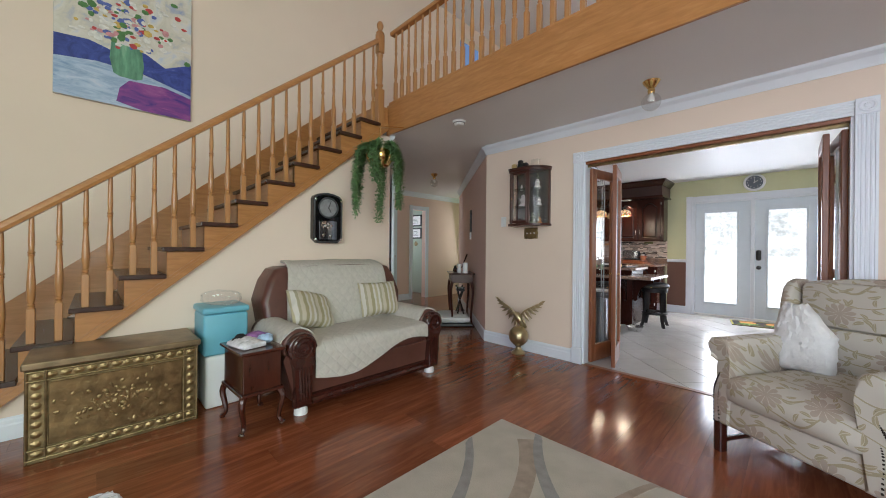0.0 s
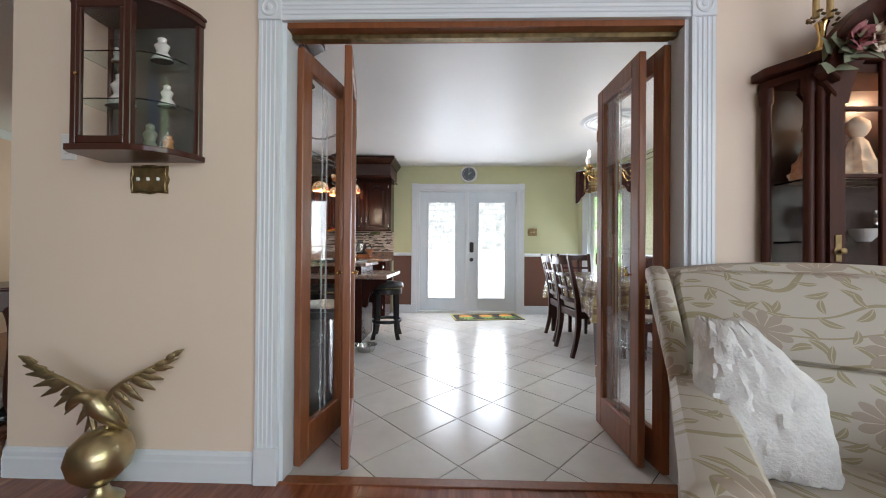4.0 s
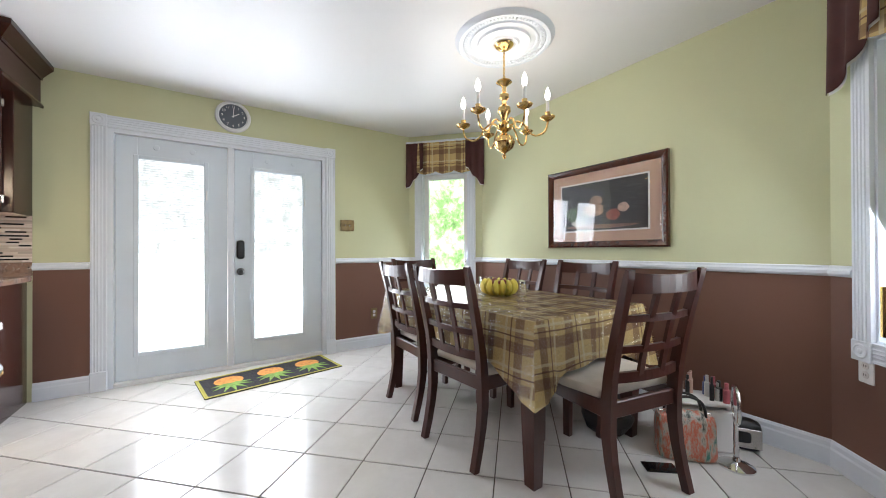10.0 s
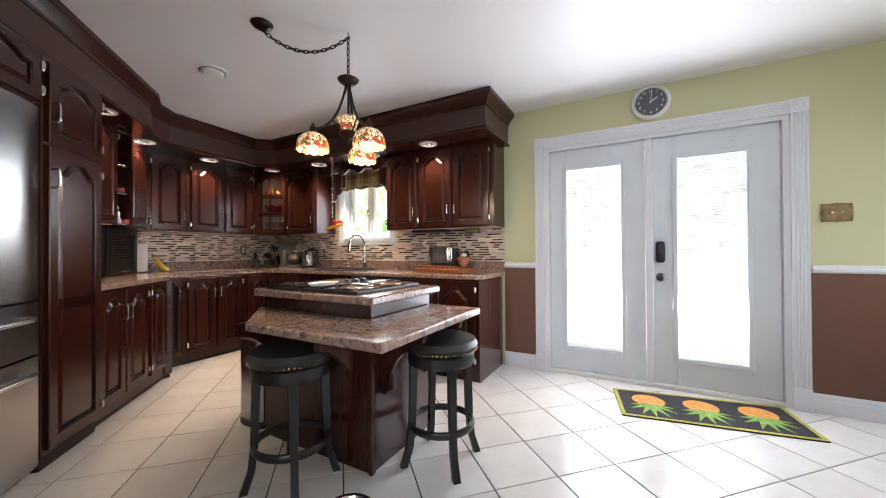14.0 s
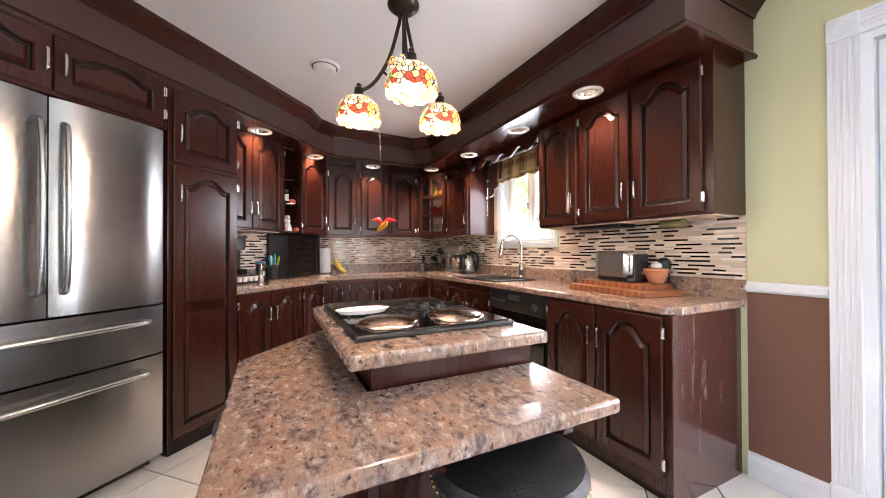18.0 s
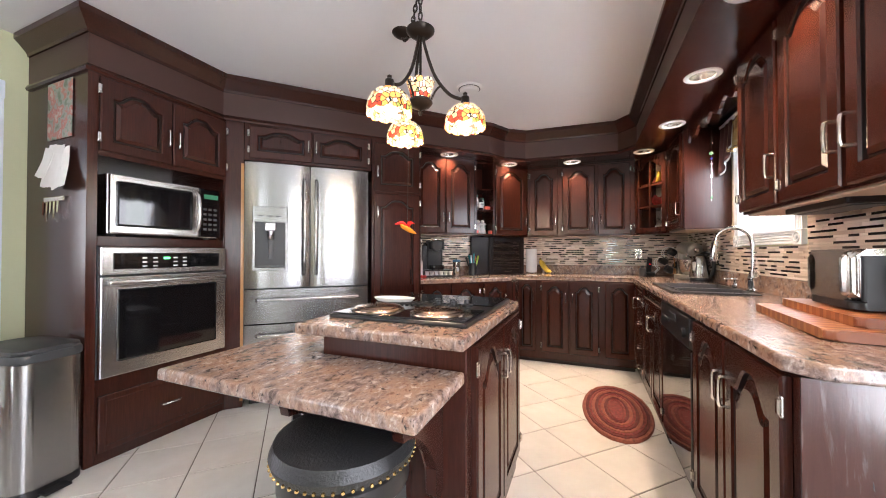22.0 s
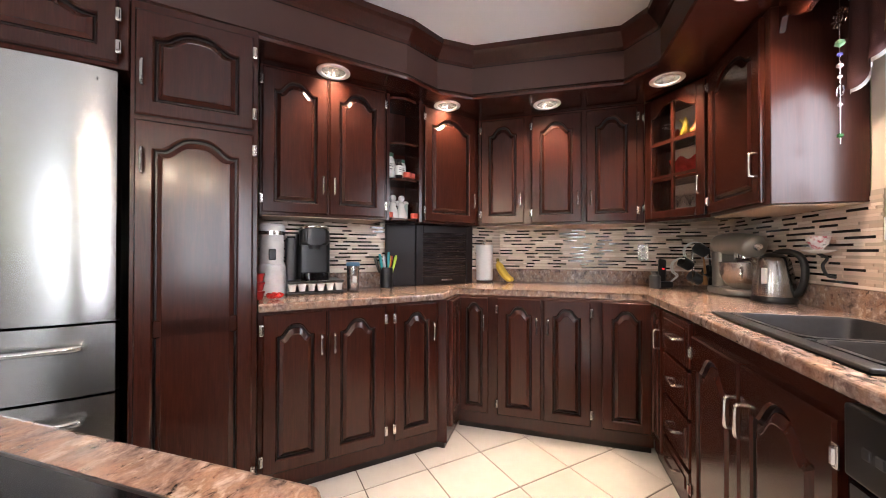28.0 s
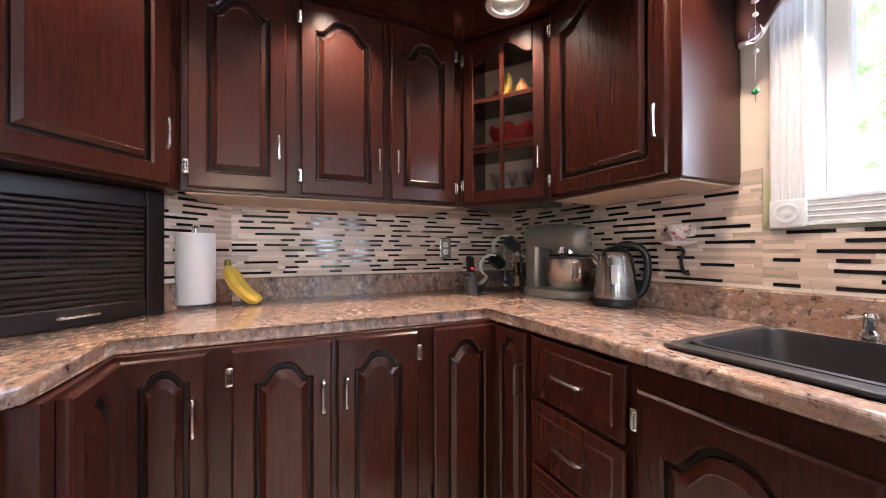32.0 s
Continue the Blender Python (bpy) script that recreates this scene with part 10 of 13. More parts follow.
# hall doors and casings
casing("doorway_casing", at_front(-6.10, 0, 90), 5.08, 5.48, 0, 2.03, 0.085, label="white fluted casing round the hallway doorway")
d2 = thing("hall_door", "white panelled hallway door, closed", "door", at_front(-6.09, 4.20, 90), kind="structure")
slab_ = part("slab", box(0, 0.43, -0.03, 0, 0.01, 2.0, 0.003, 1), M["door_paint"], d2)
for z0, z1 in ((0.15, 0.85), (1.0, 1.85)):
    part("raised_panel", box(0.07, 0.36, -0.038, -0.029, z0, z1, 0.008, 2), M["door_paint"], slab_)
part("lever", tube([(0.36, -0.03, 0.98), (0.36, -0.075, 0.98), (0.27, -0.075, 0.98)], 0.008, 8), M["nickel"], slab_, "nickel lever handle", True)
HA = math.degrees(math.atan2(4.30 - 2.36, -6.10 + 3.24))
hm = pose(-3.24, 2.36, 0, 0, 0, HA + 180)
hd = thing("hall_door", "closed white door in the hallway wall", "door", hm, kind="structure")
slab_ = part("slab", box(-0.70, -0.15, 0.03, 0.065, 0.01, 2.02, 0.003, 1), M["door_paint"], hd)
part("knob", lathe([(0.02, 0), (0.01, 0.02), (0.026, 0.045), (0, 0.06)], 14, None, pose(-0.64, 0.03, 1.0, 90)), M["nickel"], slab_, "", True)
casing("doorway_casing", hm, -0.70, -0.15, 0, 2.03, 0.085, label="white fluted casing round the hall closet door")
th = thing("thermostat", "small beige thermostat on the hallway wall", "thermostat", hm @ Matrix.Translation((-1.35, 0, 1.42)))
part("case", box(-0.045, 0.045, -0.03, 0, -0.06, 0.06, 0.008, 2), mat("bronze_plastic", (0.20, 0.13, 0.08), 0.4, vary=0.1), th)

# framed certificates in the sage room
for z, h in ((1.72, 0.30), (1.40, 0.28)):
    f = thing("framed_certificate", "black framed certificate on the sage green wall", "framed certificate", pose(-7.0, 5.95, z), "framed certificates")
    part("frame", panel([(-0.24, 0), (0.24, 0), (0.24, h), (-0.24, h)], -0.02, -0.001, 0.006, 2), M["black_wood"], f)
    part("mat_board", box(-0.20, 0.20, -0.023, -0.02, 0.035, h - 0.035), M["paper"], f)
    for k in range(4):
        part("text_line", box(-0.13 + 0.02 * k, 0.13 - 0.02 * k, -0.0245, -0.023, 0.08 + 0.035 * k, 0.088 + 0.035 * k), M["grey_plastic"], f)
f = thing("wall_plaque", "small round bronze plaque below the certificates", "plaque", pose(-6.98, 5.95, 1.27))
part("disc", lathe([(0.06, 0), (0.06, 0.012), (0.045, 0.018), (0, 0.02)], 20, None, pose(0, 0, 0, 90)), M["brass_old"], f, "", True)

# console table in the hall
HD = pose(-2.72, WALL_S, 0, 0, 0, math.degrees(math.atan2(5.80 - WALL_S, -5.32 + 2.72)) + 180)
con = thing("console_table", "dark wood hallway console table on cabriole legs", "console table", HD)
part("top", box(-1.36, -0.76, -0.40, -0.02, 0.765, 0.785, 0.008, 3), M["chair_wood"], con)
part("apron", box(-1.33, -0.79, -0.37, -0.05, 0.64, 0.764, 0.005, 2), M["chair_wood"], con)
for x in (-1.31, -0.81):
    for y in (-0.35, -0.07):
        o = part("leg", cabriole(0.66, 0.05), M["chair_wood"], con, "curved cabriole leg", True)
        o.matrix_basis = pose(x, y, 0, 0, 0, 225 if (x < -1 and y < -0.2) else 315 if y < -0.2 else 135 if x < -1 else 45)
for nm, lab, x, y, prof, mt in (("candle_jar", "white pillar candle on the hall console", -0.84, -0.16, [(0.04, 0), (0.04, 0.15), (0.034, 0.155), (0, 0.15)], "paper"), ("vase", "white flared vase on the hall console", -0.93, -0.24, [(0.03, 0), (0.04, 0.03), (0.025, 0.08), (0.04, 0.13), (0.03, 0.13), (0, 0.06)], "ceramic"), ("bowl", "dark bowl on the hall console", -1.05, -0.26, [(0.03, 0), (0.035, 0.01), (0.06, 0.04), (0.055, 0.045), (0, 0.02)], "chair_wood"), ("figurine", "small dark animal figure on the hall console", -1.18, -0.28, [(0.03, 0), (0.035, 0.04), (0.018, 0.07), (0.02, 0.09), (0, 0.10)], "black_iron")):
    o = link(nm, lathe(prof, 18), M[mt], None, "", True)
    o.matrix_world = HD @ Matrix.Translation((x, y, 0.785))
    tagged(o, lab, nm)
o = link("flute", tube([(-0.95, -0.20, 0.86), (-0.80, -0.14, 1.06)], [0.008, 0.012], 8), M["chair_wood"], None, "", True)
o.matrix_world = HD
tagged(o, "slim dark wooden stick standing in the vase", "stick")
pad = thing("pet_bed", "low white padded mat with black edge under console", "mat", HD)
part("tray", box(-1.40, -0.74, -0.62, -0.05, 0.0, 0.05, 0.02, 3), M["black"], pad, "black edge")
part("cushion", soft_box(0.60, 0.52, 0.09, 0.02, 0.035, 8, None, Matrix.Translation((-1.07, -0.60, 0.05))), M["paper"], pad, "white padding", True)
bag = thing("folding_stool", "small black and white folding stool under the console", "stool", HD)
for a, b in (((-1.22, -0.26, 0.14), (-0.95, -0.16, 0.56)), ((-0.95, -0.26, 0.14), (-1.22, -0.16, 0.56)), ((-1.22, -0.16, 0.14), (-0.95, -0.26, 0.56)), ((-0.95, -0.16, 0.14), (-1.22, -0.26, 0.56))):
    part("leg", tube([a, b], 0.012, 8), M["black"], bag, "", True)
for a, b, mt in (((-1.22, -0.27, 0.52), (-1.10, -0.15, 0.54), "paper"), ((-1.10, -0.27, 0.50), (-0.95, -0.15, 0.53), "leather")):
    part("seat_panel", box(a[0], b[0], a[1], b[1], a[2], b[2], 0.008, 2), M[mt], bag)

# wall phone holder on the diagonal hall wall
ph = thing("wall_organizer", "narrow dark wall organizer with white card below", "wall organizer", HD @ Matrix.Translation((-1.39, 0, 0)))
part("board", box(-0.05, 0.05, -0.025, 0, 1.42, 1.78, 0.008, 2), M["grey_plastic"], ph)
part("card", box(-0.035, 0.035, -0.03, -0.004, 1.30, 1.415, 0.004, 1), M["white_plastic"], ph)

# black wall picture by the foot of the stairs
f = thing("wall_picture", "small black framed picture beside the stairs", "picture", at_front(-4.19, -0.5, 90))
part("frame", box(-0.62, -0.03, -0.03, 0, 1.50, 1.87, 0.006, 2), M["black_wood"], f)
part("picture_sheet", box(-0.56, -0.09, -0.032, -0.03, 1.56, 1.81), M["grey_plastic"], f)


# crumpled plastic on the floor
bm = pillow(0.24, 0.16, 0.22, 7, 12, 0.12)
rng = random.Random(6)
for v in bm.verts:
    v.co += Vector((rng.uniform(-1, 1), rng.uniform(-1, 1), rng.uniform(-1, 1))) * 0.012
    v.co.z = max(0.0, v.co.z)
o = link("plastic_bag", bm, mat("white_glossy_film", (0.72, 0.72, 0.74), 0.12, vary=0.15, scale=20), None, "")
o.matrix_world = pose(-2.03, 0.02, 0, 0, 0, 30) @ Matrix.Scale(0.55, 4)
tagged(o, "crumpled white glossy plastic bag on the floor", "plastic bag")

# ---- things on the worktop, shelves and kitchen floor ----
CTZ = CT + 0.002


def single(name, bm, material, m, label, category, smooth=True, group=""):
    o = link(name, bm, material, None, "", smooth)
    o.matrix_world = m
    return tagged(o, label, category, group)


def on_diag(c, v, z=CTZ, rz=135):
    x, y = diag(c, v)
    return pose(x, y, z, 0, 0, rz)


# black double-bowl sink
M["granite_sink"] = mat("black_granite_composite", (0.018, 0.018, 0.020), 0.34, vary=0.15, scale=60, bump=0.1, bump_scale=200)
sk = thing("kitchen_sink", "black composite double-bowl sink set in the worktop", "sink", pose(-3.51, 7.375, CT))


def rrect(x0, x1, y0, y1, r, n=5):
    out = []
    for cx, cy, a in ((x1 - r, y1 - r, 0), (x0 + r, y1 - r, 90), (x0 + r, y0 + r, 180), (x1 - r, y0 + r, 270)):
        out += [(cx + r * math.cos(radians(a + 90 * i / n)), cy + r * math.sin(radians(a + 90 * i / n))) for i in range(n + 1)]
    return out


def bowl_mesh(x0, x1, y0, y1, depth, z=0.012):
    bm = bmesh.new()
    loops = []
    for g, zz, r in ((0.016, z, 0.05), (0.004, z + 0.001, 0.045), (0.0, z - 0.008, 0.045), (-0.012, -depth + 0.03, 0.05), (-0.035, -depth, 0.05)):
        loops.append([bm.verts.new((x, y, zz)) for x, y in rrect(x0 - g, x1 + g, y0 - g, y1 + g, r)])
    for a, b in zip(loops, loops[1:]):
        k = len(a)
        for i in range(k):
            bm.faces.new((a[i], a[(i + 1) % k], b[(i + 1) % k], b[i]))
    bm.faces.new(loops[-1])
    bmesh.ops.recalc_face_normals(bm, faces=bm.faces)
    return bm


bw = part("bowl", bowl_mesh(-0.318, 0.06, -0.15, 0.19, 0.19), M["granite_sink"], sk, "", True)
part("drain", lathe([(0.042, 0), (0.04, 0.004), (0.02, 0.002), (0, 0.002)], 20, None, Matrix.Translation((-0.13, 0.02, -0.189))), M["chrome"], bw, "", True)
bw = part("bowl", bowl_mesh(0.105, 0.318, -0.15, 0.19, 0.15), M["granite_sink"], sk, "", True)
part("drain", lathe([(0.042, 0), (0.04, 0.004), (0.02, 0.002), (0, 0.002)], 20, None, Matrix.Translation((0.21, 0.02, -0.149))), M["chrome"], bw, "", True)
for b in ((-0.35, 0.35, 0.205, 0.213), (-0.35, 0.35, -0.213, -0.166), (-0.352, -0.334, -0.166, 0.205), (0.334, 0.352, -0.166, 0.205), (0.076, 0.089, -0.166, 0.205)):
    part("rim", box(b[0], b[1], b[2], b[3], 0.001, 0.011, 0.004, 2), M["granite_sink"], sk)

fc = thing("kitchen_faucet", "tall chrome pull-down kitchen faucet beside the sink", "faucet", pose(-3.41, 7.635, CTZ, 0, 0, 10))
part("base", lathe([(0.032, 0), (0.032, 0.012), (0.024, 0.02), (0.026, 0.06), (0.030, 0.08), (0.024, 0.11), (0.016, 0.13)], 20), M["chrome"], fc, "", True)
part("neck", tube(smooth_line([(0, 0, 0.11), (0, 0, 0.28), (-0.01, -0.02, 0.36), (-0.045, -0.075, 0.40), (-0.085, -0.135, 0.37), (-0.10, -0.155, 0.31)], 6), 0.013, 12), M["chrome"], fc, "curved chrome neck", True)
part("spray_head", tube([(-0.099, -0.154, 0.32), (-0.103, -0.159, 0.27), (-0.107, -0.163, 0.20), (-0.108, -0.164, 0.185)], [0.015, 0.019, 0.024, 0.021], 14), M["chrome"], fc, "", True)
part("lever", tube([(0.02, -0.01, 0.075), (0.05, -0.03, 0.085), (0.10, -0.06, 0.10)], [0.010, 0.008, 0.007], 10), M["chrome"], fc, "", True)
sd = thing("soap_dispenser", "chrome soap dispenser beside the faucet", "soap dispenser", pose(-3.67, 7.63, CTZ))
part("bottle_top", lathe([(0.02, 0), (0.02, 0.02), (0.012, 0.03), (0.012, 0.055), (0.018, 0.06), (0.014, 0.07), (0, 0.07)], 16), M["chrome"], sd, "", True)
part("nozzle", tube([(0, 0, 0.062), (-0.02, -0.07, 0.06)], 0.006, 8), M["chrome"], sd, "", True)
sc = thing("sun_catcher", "dangling bead and wire charm by the sink window", "ornament", pose(-3.85, 7.55, 0))
part("cord", tube([(0, 0, 1.52), (0, 0, 2.11)], 0.0012, 5), M["nickel"], sc)
bm = tube([(0.016 * math.cos(a), 0, 1.97 + 0.016 * math.sin(a)) for a in (i * math.pi / 8 for i in range(16))], 0.002, 5, None, True)
for i in range(10):
    a = i * math.pi / 5
    tube([(0.018 * math.cos(a), 0, 1.97 + 0.018 * math.sin(a)), (0.034 * math.cos(a + 0.12), 0, 1.97 + 0.034 * math.sin(a + 0.12)), (0.034 * math.cos(a - 0.12), 0, 1.97 + 0.034 * math.sin(a - 0.12))], 0.0016, 5, bm, True)
part("wire_sun", bm, M["copper"], sc, "copper wire sun", True)
for z, r, c in ((1.88, 0.016, (0.25, 0.45, 0.25)), (1.84, 0.009, (0.10, 0.10, 0.40)), (1.80, 0.011, (0.60, 0.45, 0.45)), (1.76, 0.008, (0.6, 0.6, 0.6)), (1.66, 0.008, (0.6, 0.5, 0.5)), (1.55, 0.011, (0.05, 0.16, 0.06))):
    part("bead", lathe([(0, z - r), (r * 0.9, z - r * 0.3), (r * 0.8, z + r * 0.4), (0, z + r)], 8), mat("glass_bead_%d" % int(z * 100), c, 0.08, vary=0.2), sc)
part("ring", tube([(0.016 * math.cos(a), 0, 1.71 + 0.022 * math.sin(a)) for a in (i * math.pi / 8 for i in range(16))], 0.002, 5, None, True), M["chrome"], sc, "", True)

# appliance garage with roller shutter
ga, gb = Vector((-4.56, 5.66)), Vector((-4.90, 5.99))
GL = (gb - ga).length
ag = thing("appliance_garage", "dark cherry appliance garage with tambour shutter", "appliance garage", at_front(ga.x, ga.y, 135.9))
part("side_panel", box(0, 0.02, 0, 0.30, CTZ, 1.322, 0.002, 1), M["cab_dark"], ag)
part("side_panel", box(GL - 0.02, GL, 0, 0.20, CTZ, 1.322, 0.002, 1), M["cab_dark"], ag)
part("top_panel", box(0.021, GL - 0.021, 0.002, 0.28, 1.27, 1.32, 0.002, 1), M["cab_dark"], ag)
wing = part("wing_panel", prism([(-4.43, 5.503), (ga.x, ga.y), (ga.x - 0.028, ga.y - 0.018), (-4.452, 5.478)][::-1], CTZ, 1.322, 0.002, 1), M["cab_dark"], ag, "flat dark side wing")
wing.matrix_basis = at_front(ga.x, ga.y, 135.9).inverted()
for x0, x1 in ((0, 0.055), (GL - 0.055, GL)):
    part("front_stile", box(x0, x1, -0.02, -0.001, CTZ, 1.322, 0.003, 1), M["cab_dark"], ag)
part("front_rail", box(0.056, GL - 0.056, -0.02, -0.001, 1.265, 1.322, 0.003, 1), M["cab_dark"], ag)
part("bottom_rail", box(0.056, GL - 0.056, -0.016, 0.0, CTZ, 0.955, 0.004, 1), M["cab_dark"], ag)
for i in range(17):
    z = 0.957 + i * 0.0181
    part("tambour_slat", box(0.056, GL - 0.056, -0.013, -0.003, z, z + 0.0165, 0.005, 2), M["cab_dark"], ag)
pull(ag, GL / 2, 0.93, "x", 0.09).location = (0, 0.004, 0)

# paper towel and bananas
pt = thing("paper_towel_roll", "white paper towel roll standing on steel holder", "paper towel", pose(-5.02, 6.07, CTZ))
part("holder_base", lathe([(0.07, 0), (0.072, 0.008), (0.01, 0.012), (0, 0.012)], 24), M["chrome"], pt, "", True)
part("roll", lathe([(0.02, 0.014), (0.066, 0.014), (0.068, 0.02), (0.068, 0.285), (0.066, 0.29), (0.02, 0.29)], 32), M["paper"], pt, "", True)
part("rod", lathe([(0.006, 0.29), (0.006, 0.305), (0.012, 0.31), (0.008, 0.32), (0, 0.322)], 12), M["chrome"], pt, "", True)
bn = thing("bananas", "small bunch of ripe yellow bananas on the worktop", "bananas", pose(-5.00, 6.18, CTZ))
M["banana"] = mat("banana_peel", (0.62, 0.42, 0.05), 0.45, vary=0.15, scale=14)
for a, s in ((-12, 1.0), (14, 0.95), (38, 0.85)):
    line = smooth_line([(0, 0, 0.165), (0.018, 0.012, 0.13), (0.028, 0.035, 0.08), (0.025, 0.07, 0.03), (0.015, 0.095, 0.018)], 5)
    o = part("banana", tube(line, [0.006, 0.006, 0.008, 0.012, 0.016] + [0.019] * (len(line) - 8) + [0.016, 0.011, 0.005], 8), M["banana"], bn, "", True)
    o.matrix_basis = pose(0, 0, 0, 0, 0, a) @ Matrix.Diagonal((s * 1.35, s * 1.35, 1.0, 1))
part("stalk", lathe([(0.010, 0.155), (0.013, 0.17), (0.008, 0.185), (0, 0.186)], 8), mat("banana_stalk", (0.22, 0.17, 0.04), 0.7), bn)

# coffee corner
kb_ = thing("coffee_pod_drawer", "coffee pod drawer with rows of white pods", "pod drawer", on_diag(1.40, 6.385, CTZ, 133))
part("tray", box(0, 0.30, 0.0, 0.27, 0.0, 0.016, 0.004, 1), M["black"], kb_)
part("roof", box(0, 0.30, 0.0, 0.27, 0.062, 0.072, 0.003, 1), M["black"], kb_)
for i in range(6):
    o = part("pod", lathe([(0.016, 0), (0.021, 0.034), (0.024, 0.036), (0.023, 0.040), (0, 0.040)], 14), M["ceramic"], kb_, "white coffee pod", True)
    o.location = (0.028 + i * 0.049, 0.012, 0.018)
for x in (0.006, 0.294):
    part("side", box(x - 0.006, x + 0.006, 0.05, 0.265, 0.016, 0.062), M["black"], kb_)
km = thing("coffee_maker", "black pod coffee maker standing on the pod drawer", "coffee maker", on_diag(1.37, 6.43, CTZ + 0.072, 133))
part("tower", prism(rrect(0.01, 0.20, 0.10, 0.24, 0.04), 0, 0.27, 0.012, 2), M["black"], km, "", True)
part("drip_base", prism(rrect(0.03, 0.18, 0.0, 0.12, 0.04), 0, 0.045, 0.006, 2), M["black_gloss"], km, "", True)
part("head", prism(rrect(0.025, 0.185, 0.015, 0.20, 0.05), 0.20, 0.30, 0.02, 3), M["black"], km, "", True)
part("handle", tube(smooth_line([(0.035, 0.06, 0.285), (0.05, 0.01, 0.30), (0.105, -0.004, 0.305), (0.16, 0.01, 0.30), (0.175, 0.06, 0.285)], 5), 0.010, 10), M["chrome"], km, "chrome lift handle", True)
part("spout", lathe([(0.03, 0.18), (0.035, 0.20)], 16, None, Matrix.Translation((0.105, 0.07, 0))), M["grey_plastic"], km, "", True)
part("water_tank", prism(rrect(-0.045, 0.006, 0.06, 0.23, 0.02), 0.0, 0.24, 0.008, 2), M["grey_plastic"], km, "smoky water tank", True)
wm = thing("coffee_grinder", "white upright coffee machine by the pantry", "coffee machine", on_diag(1.29, 6.315))
part("body", lathe([(0.072, 0), (0.074, 0.01), (0.072, 0.15), (0.064, 0.165), (0.060, 0.17), (0.060, 0.32), (0.064, 0.325), (0.064, 0.375), (0.055, 0.385), (0, 0.388)], 28), M["ceramic"], wm, "", True)
part("panel", box(-0.018, 0.018, -0.066, -0.058, 0.19, 0.25, 0.006, 2), M["grey_plastic"], wm)
part("lid_band", lathe([(0.0655, 0.325), (0.0655, 0.345)], 28), M["nickel"], wm)
for k in range(3):
    x, y = diag(1.55, 6.252)
    single("capsule_cup", lathe([(0.017, 0), (0.023, 0.03), (0.026, 0.033), (0.026, 0.04), (0, 0.042)], 14), mat("red_foil_cup", (0.42, 0.02, 0.02), 0.35, vary=0.1) if k == 0 else bpy.data.materials["red_foil_cup"], pose(x, y, CTZ + 0.044 * k), "red capped coffee capsule in a stack", "capsule", True, "stacked coffee capsules")
rb = thing("red_ribbon_bow", "red ribbon bow lying on the worktop", "ribbon", on_diag(1.56, 6.32))
for a in range(5):
    bm = tube(smooth_line([(0, 0, 0.01), (0.02, 0.012, 0.025), (0.038, 0, 0.018), (0.02, -0.012, 0.008), (0, 0, 0.008)], 4), 0.006, 6)
    part("loop", bm, mat("red_satin", (0.55, 0.03, 0.02), 0.35) if a == 0 else bpy.data.materials["red_satin"], rb, "", True).matrix_basis = pose(0, 0, 0, 0, 0, 72 * a)
tmb = thing("travel_tumbler", "steel travel tumbler with blue lid", "tumbler", on_diag(1.32, 6.753))
part("cup", lathe([(0.030, 0), (0.033, 0.01), (0.038, 0.15), (0.036, 0.152), (0, 0.15)], 22), M["steel"], tmb, "", True)
part("lid", lathe([(0.040, 0.15), (0.041, 0.165), (0.034, 0.172), (0, 0.174)], 22), mat("blue_lid_plastic", (0.08, 0.20, 0.36), 0.35), tmb, "blue plastic lid", True)
part("badge", box(-0.012, 0.012, -0.0395, -0.034, 0.05, 0.09, 0.003, 1), M["white_plastic"], tmb)
kn = thing("knife_holder", "black round knife holder with bright coloured knives", "knife block", on_diag(1.165, 7.00))
part("cup", lathe([(0.040, 0), (0.041, 0.01), (0.041, 0.13), (0.036, 0.133), (0, 0.11)], 24), M["black"], kn, "", True)
for i, (c, x, y, ry, h) in enumerate(((("teal"), -0.022, -0.01, -10, 0.11), ("white", -0.006, 0.008, -3, 0.10), ("teal", 0.006, -0.012, 2, 0.125), ("yellow", 0.016, 0.006, 5, 0.09), ("lime", 0.026, -0.008, 14, 0.10), ("red", 0.02, 0.02, 9, 0.09), ("black_k", -0.032, 0.012, -16, 0.09))):
    col = {"teal": (0.02, 0.30, 0.36), "white": (0.6, 0.66, 0.7), "yellow": (0.75, 0.45, 0.02), "lime": (0.42, 0.60, 0.04), "red": (0.5, 0.04, 0.02), "black_k": (0.02, 0.02, 0.02)}[c]
    mt = bpy.data.materials.get("knife_handle_" + c) or mat("knife_handle_" + c, col, 0.35)
    o = part("knife", tube([(0, 0, 0.09), (0, 0, 0.135), (0, 0, 0.14 + h * 0.42), (0, 0, 0.137 + h * 0.7)], [0.006, 0.009, 0.011, 0.007], 8), mt, kn, "coloured knife handle", True)
    o.matrix_basis = pose(x * 0.6, y, 0.01, 0, ry, 0)


def outlet(m, label, material=None):
    ot = thing("outlet_plate", label, "outlet", m)
    part("plate", box(-0.036, 0.036, -0.007, 0, -0.058, 0.058, 0.005, 2), material or M["nickel"], ot)
    for z in (-0.02, 0.02):
        so = part("socket", lathe([(0.016, 0), (0.016, 0.003), (0, 0.003)], 16, None, pose(0, -0.007, z, 90)), M["ceramic"], ot)
        for x in (-0.005, 0.005):
            part("slot", box(x - 0.001, x + 0.001, -0.011, -0.009, z - 0.005, z + 0.005), M["black"], so)
    return ot


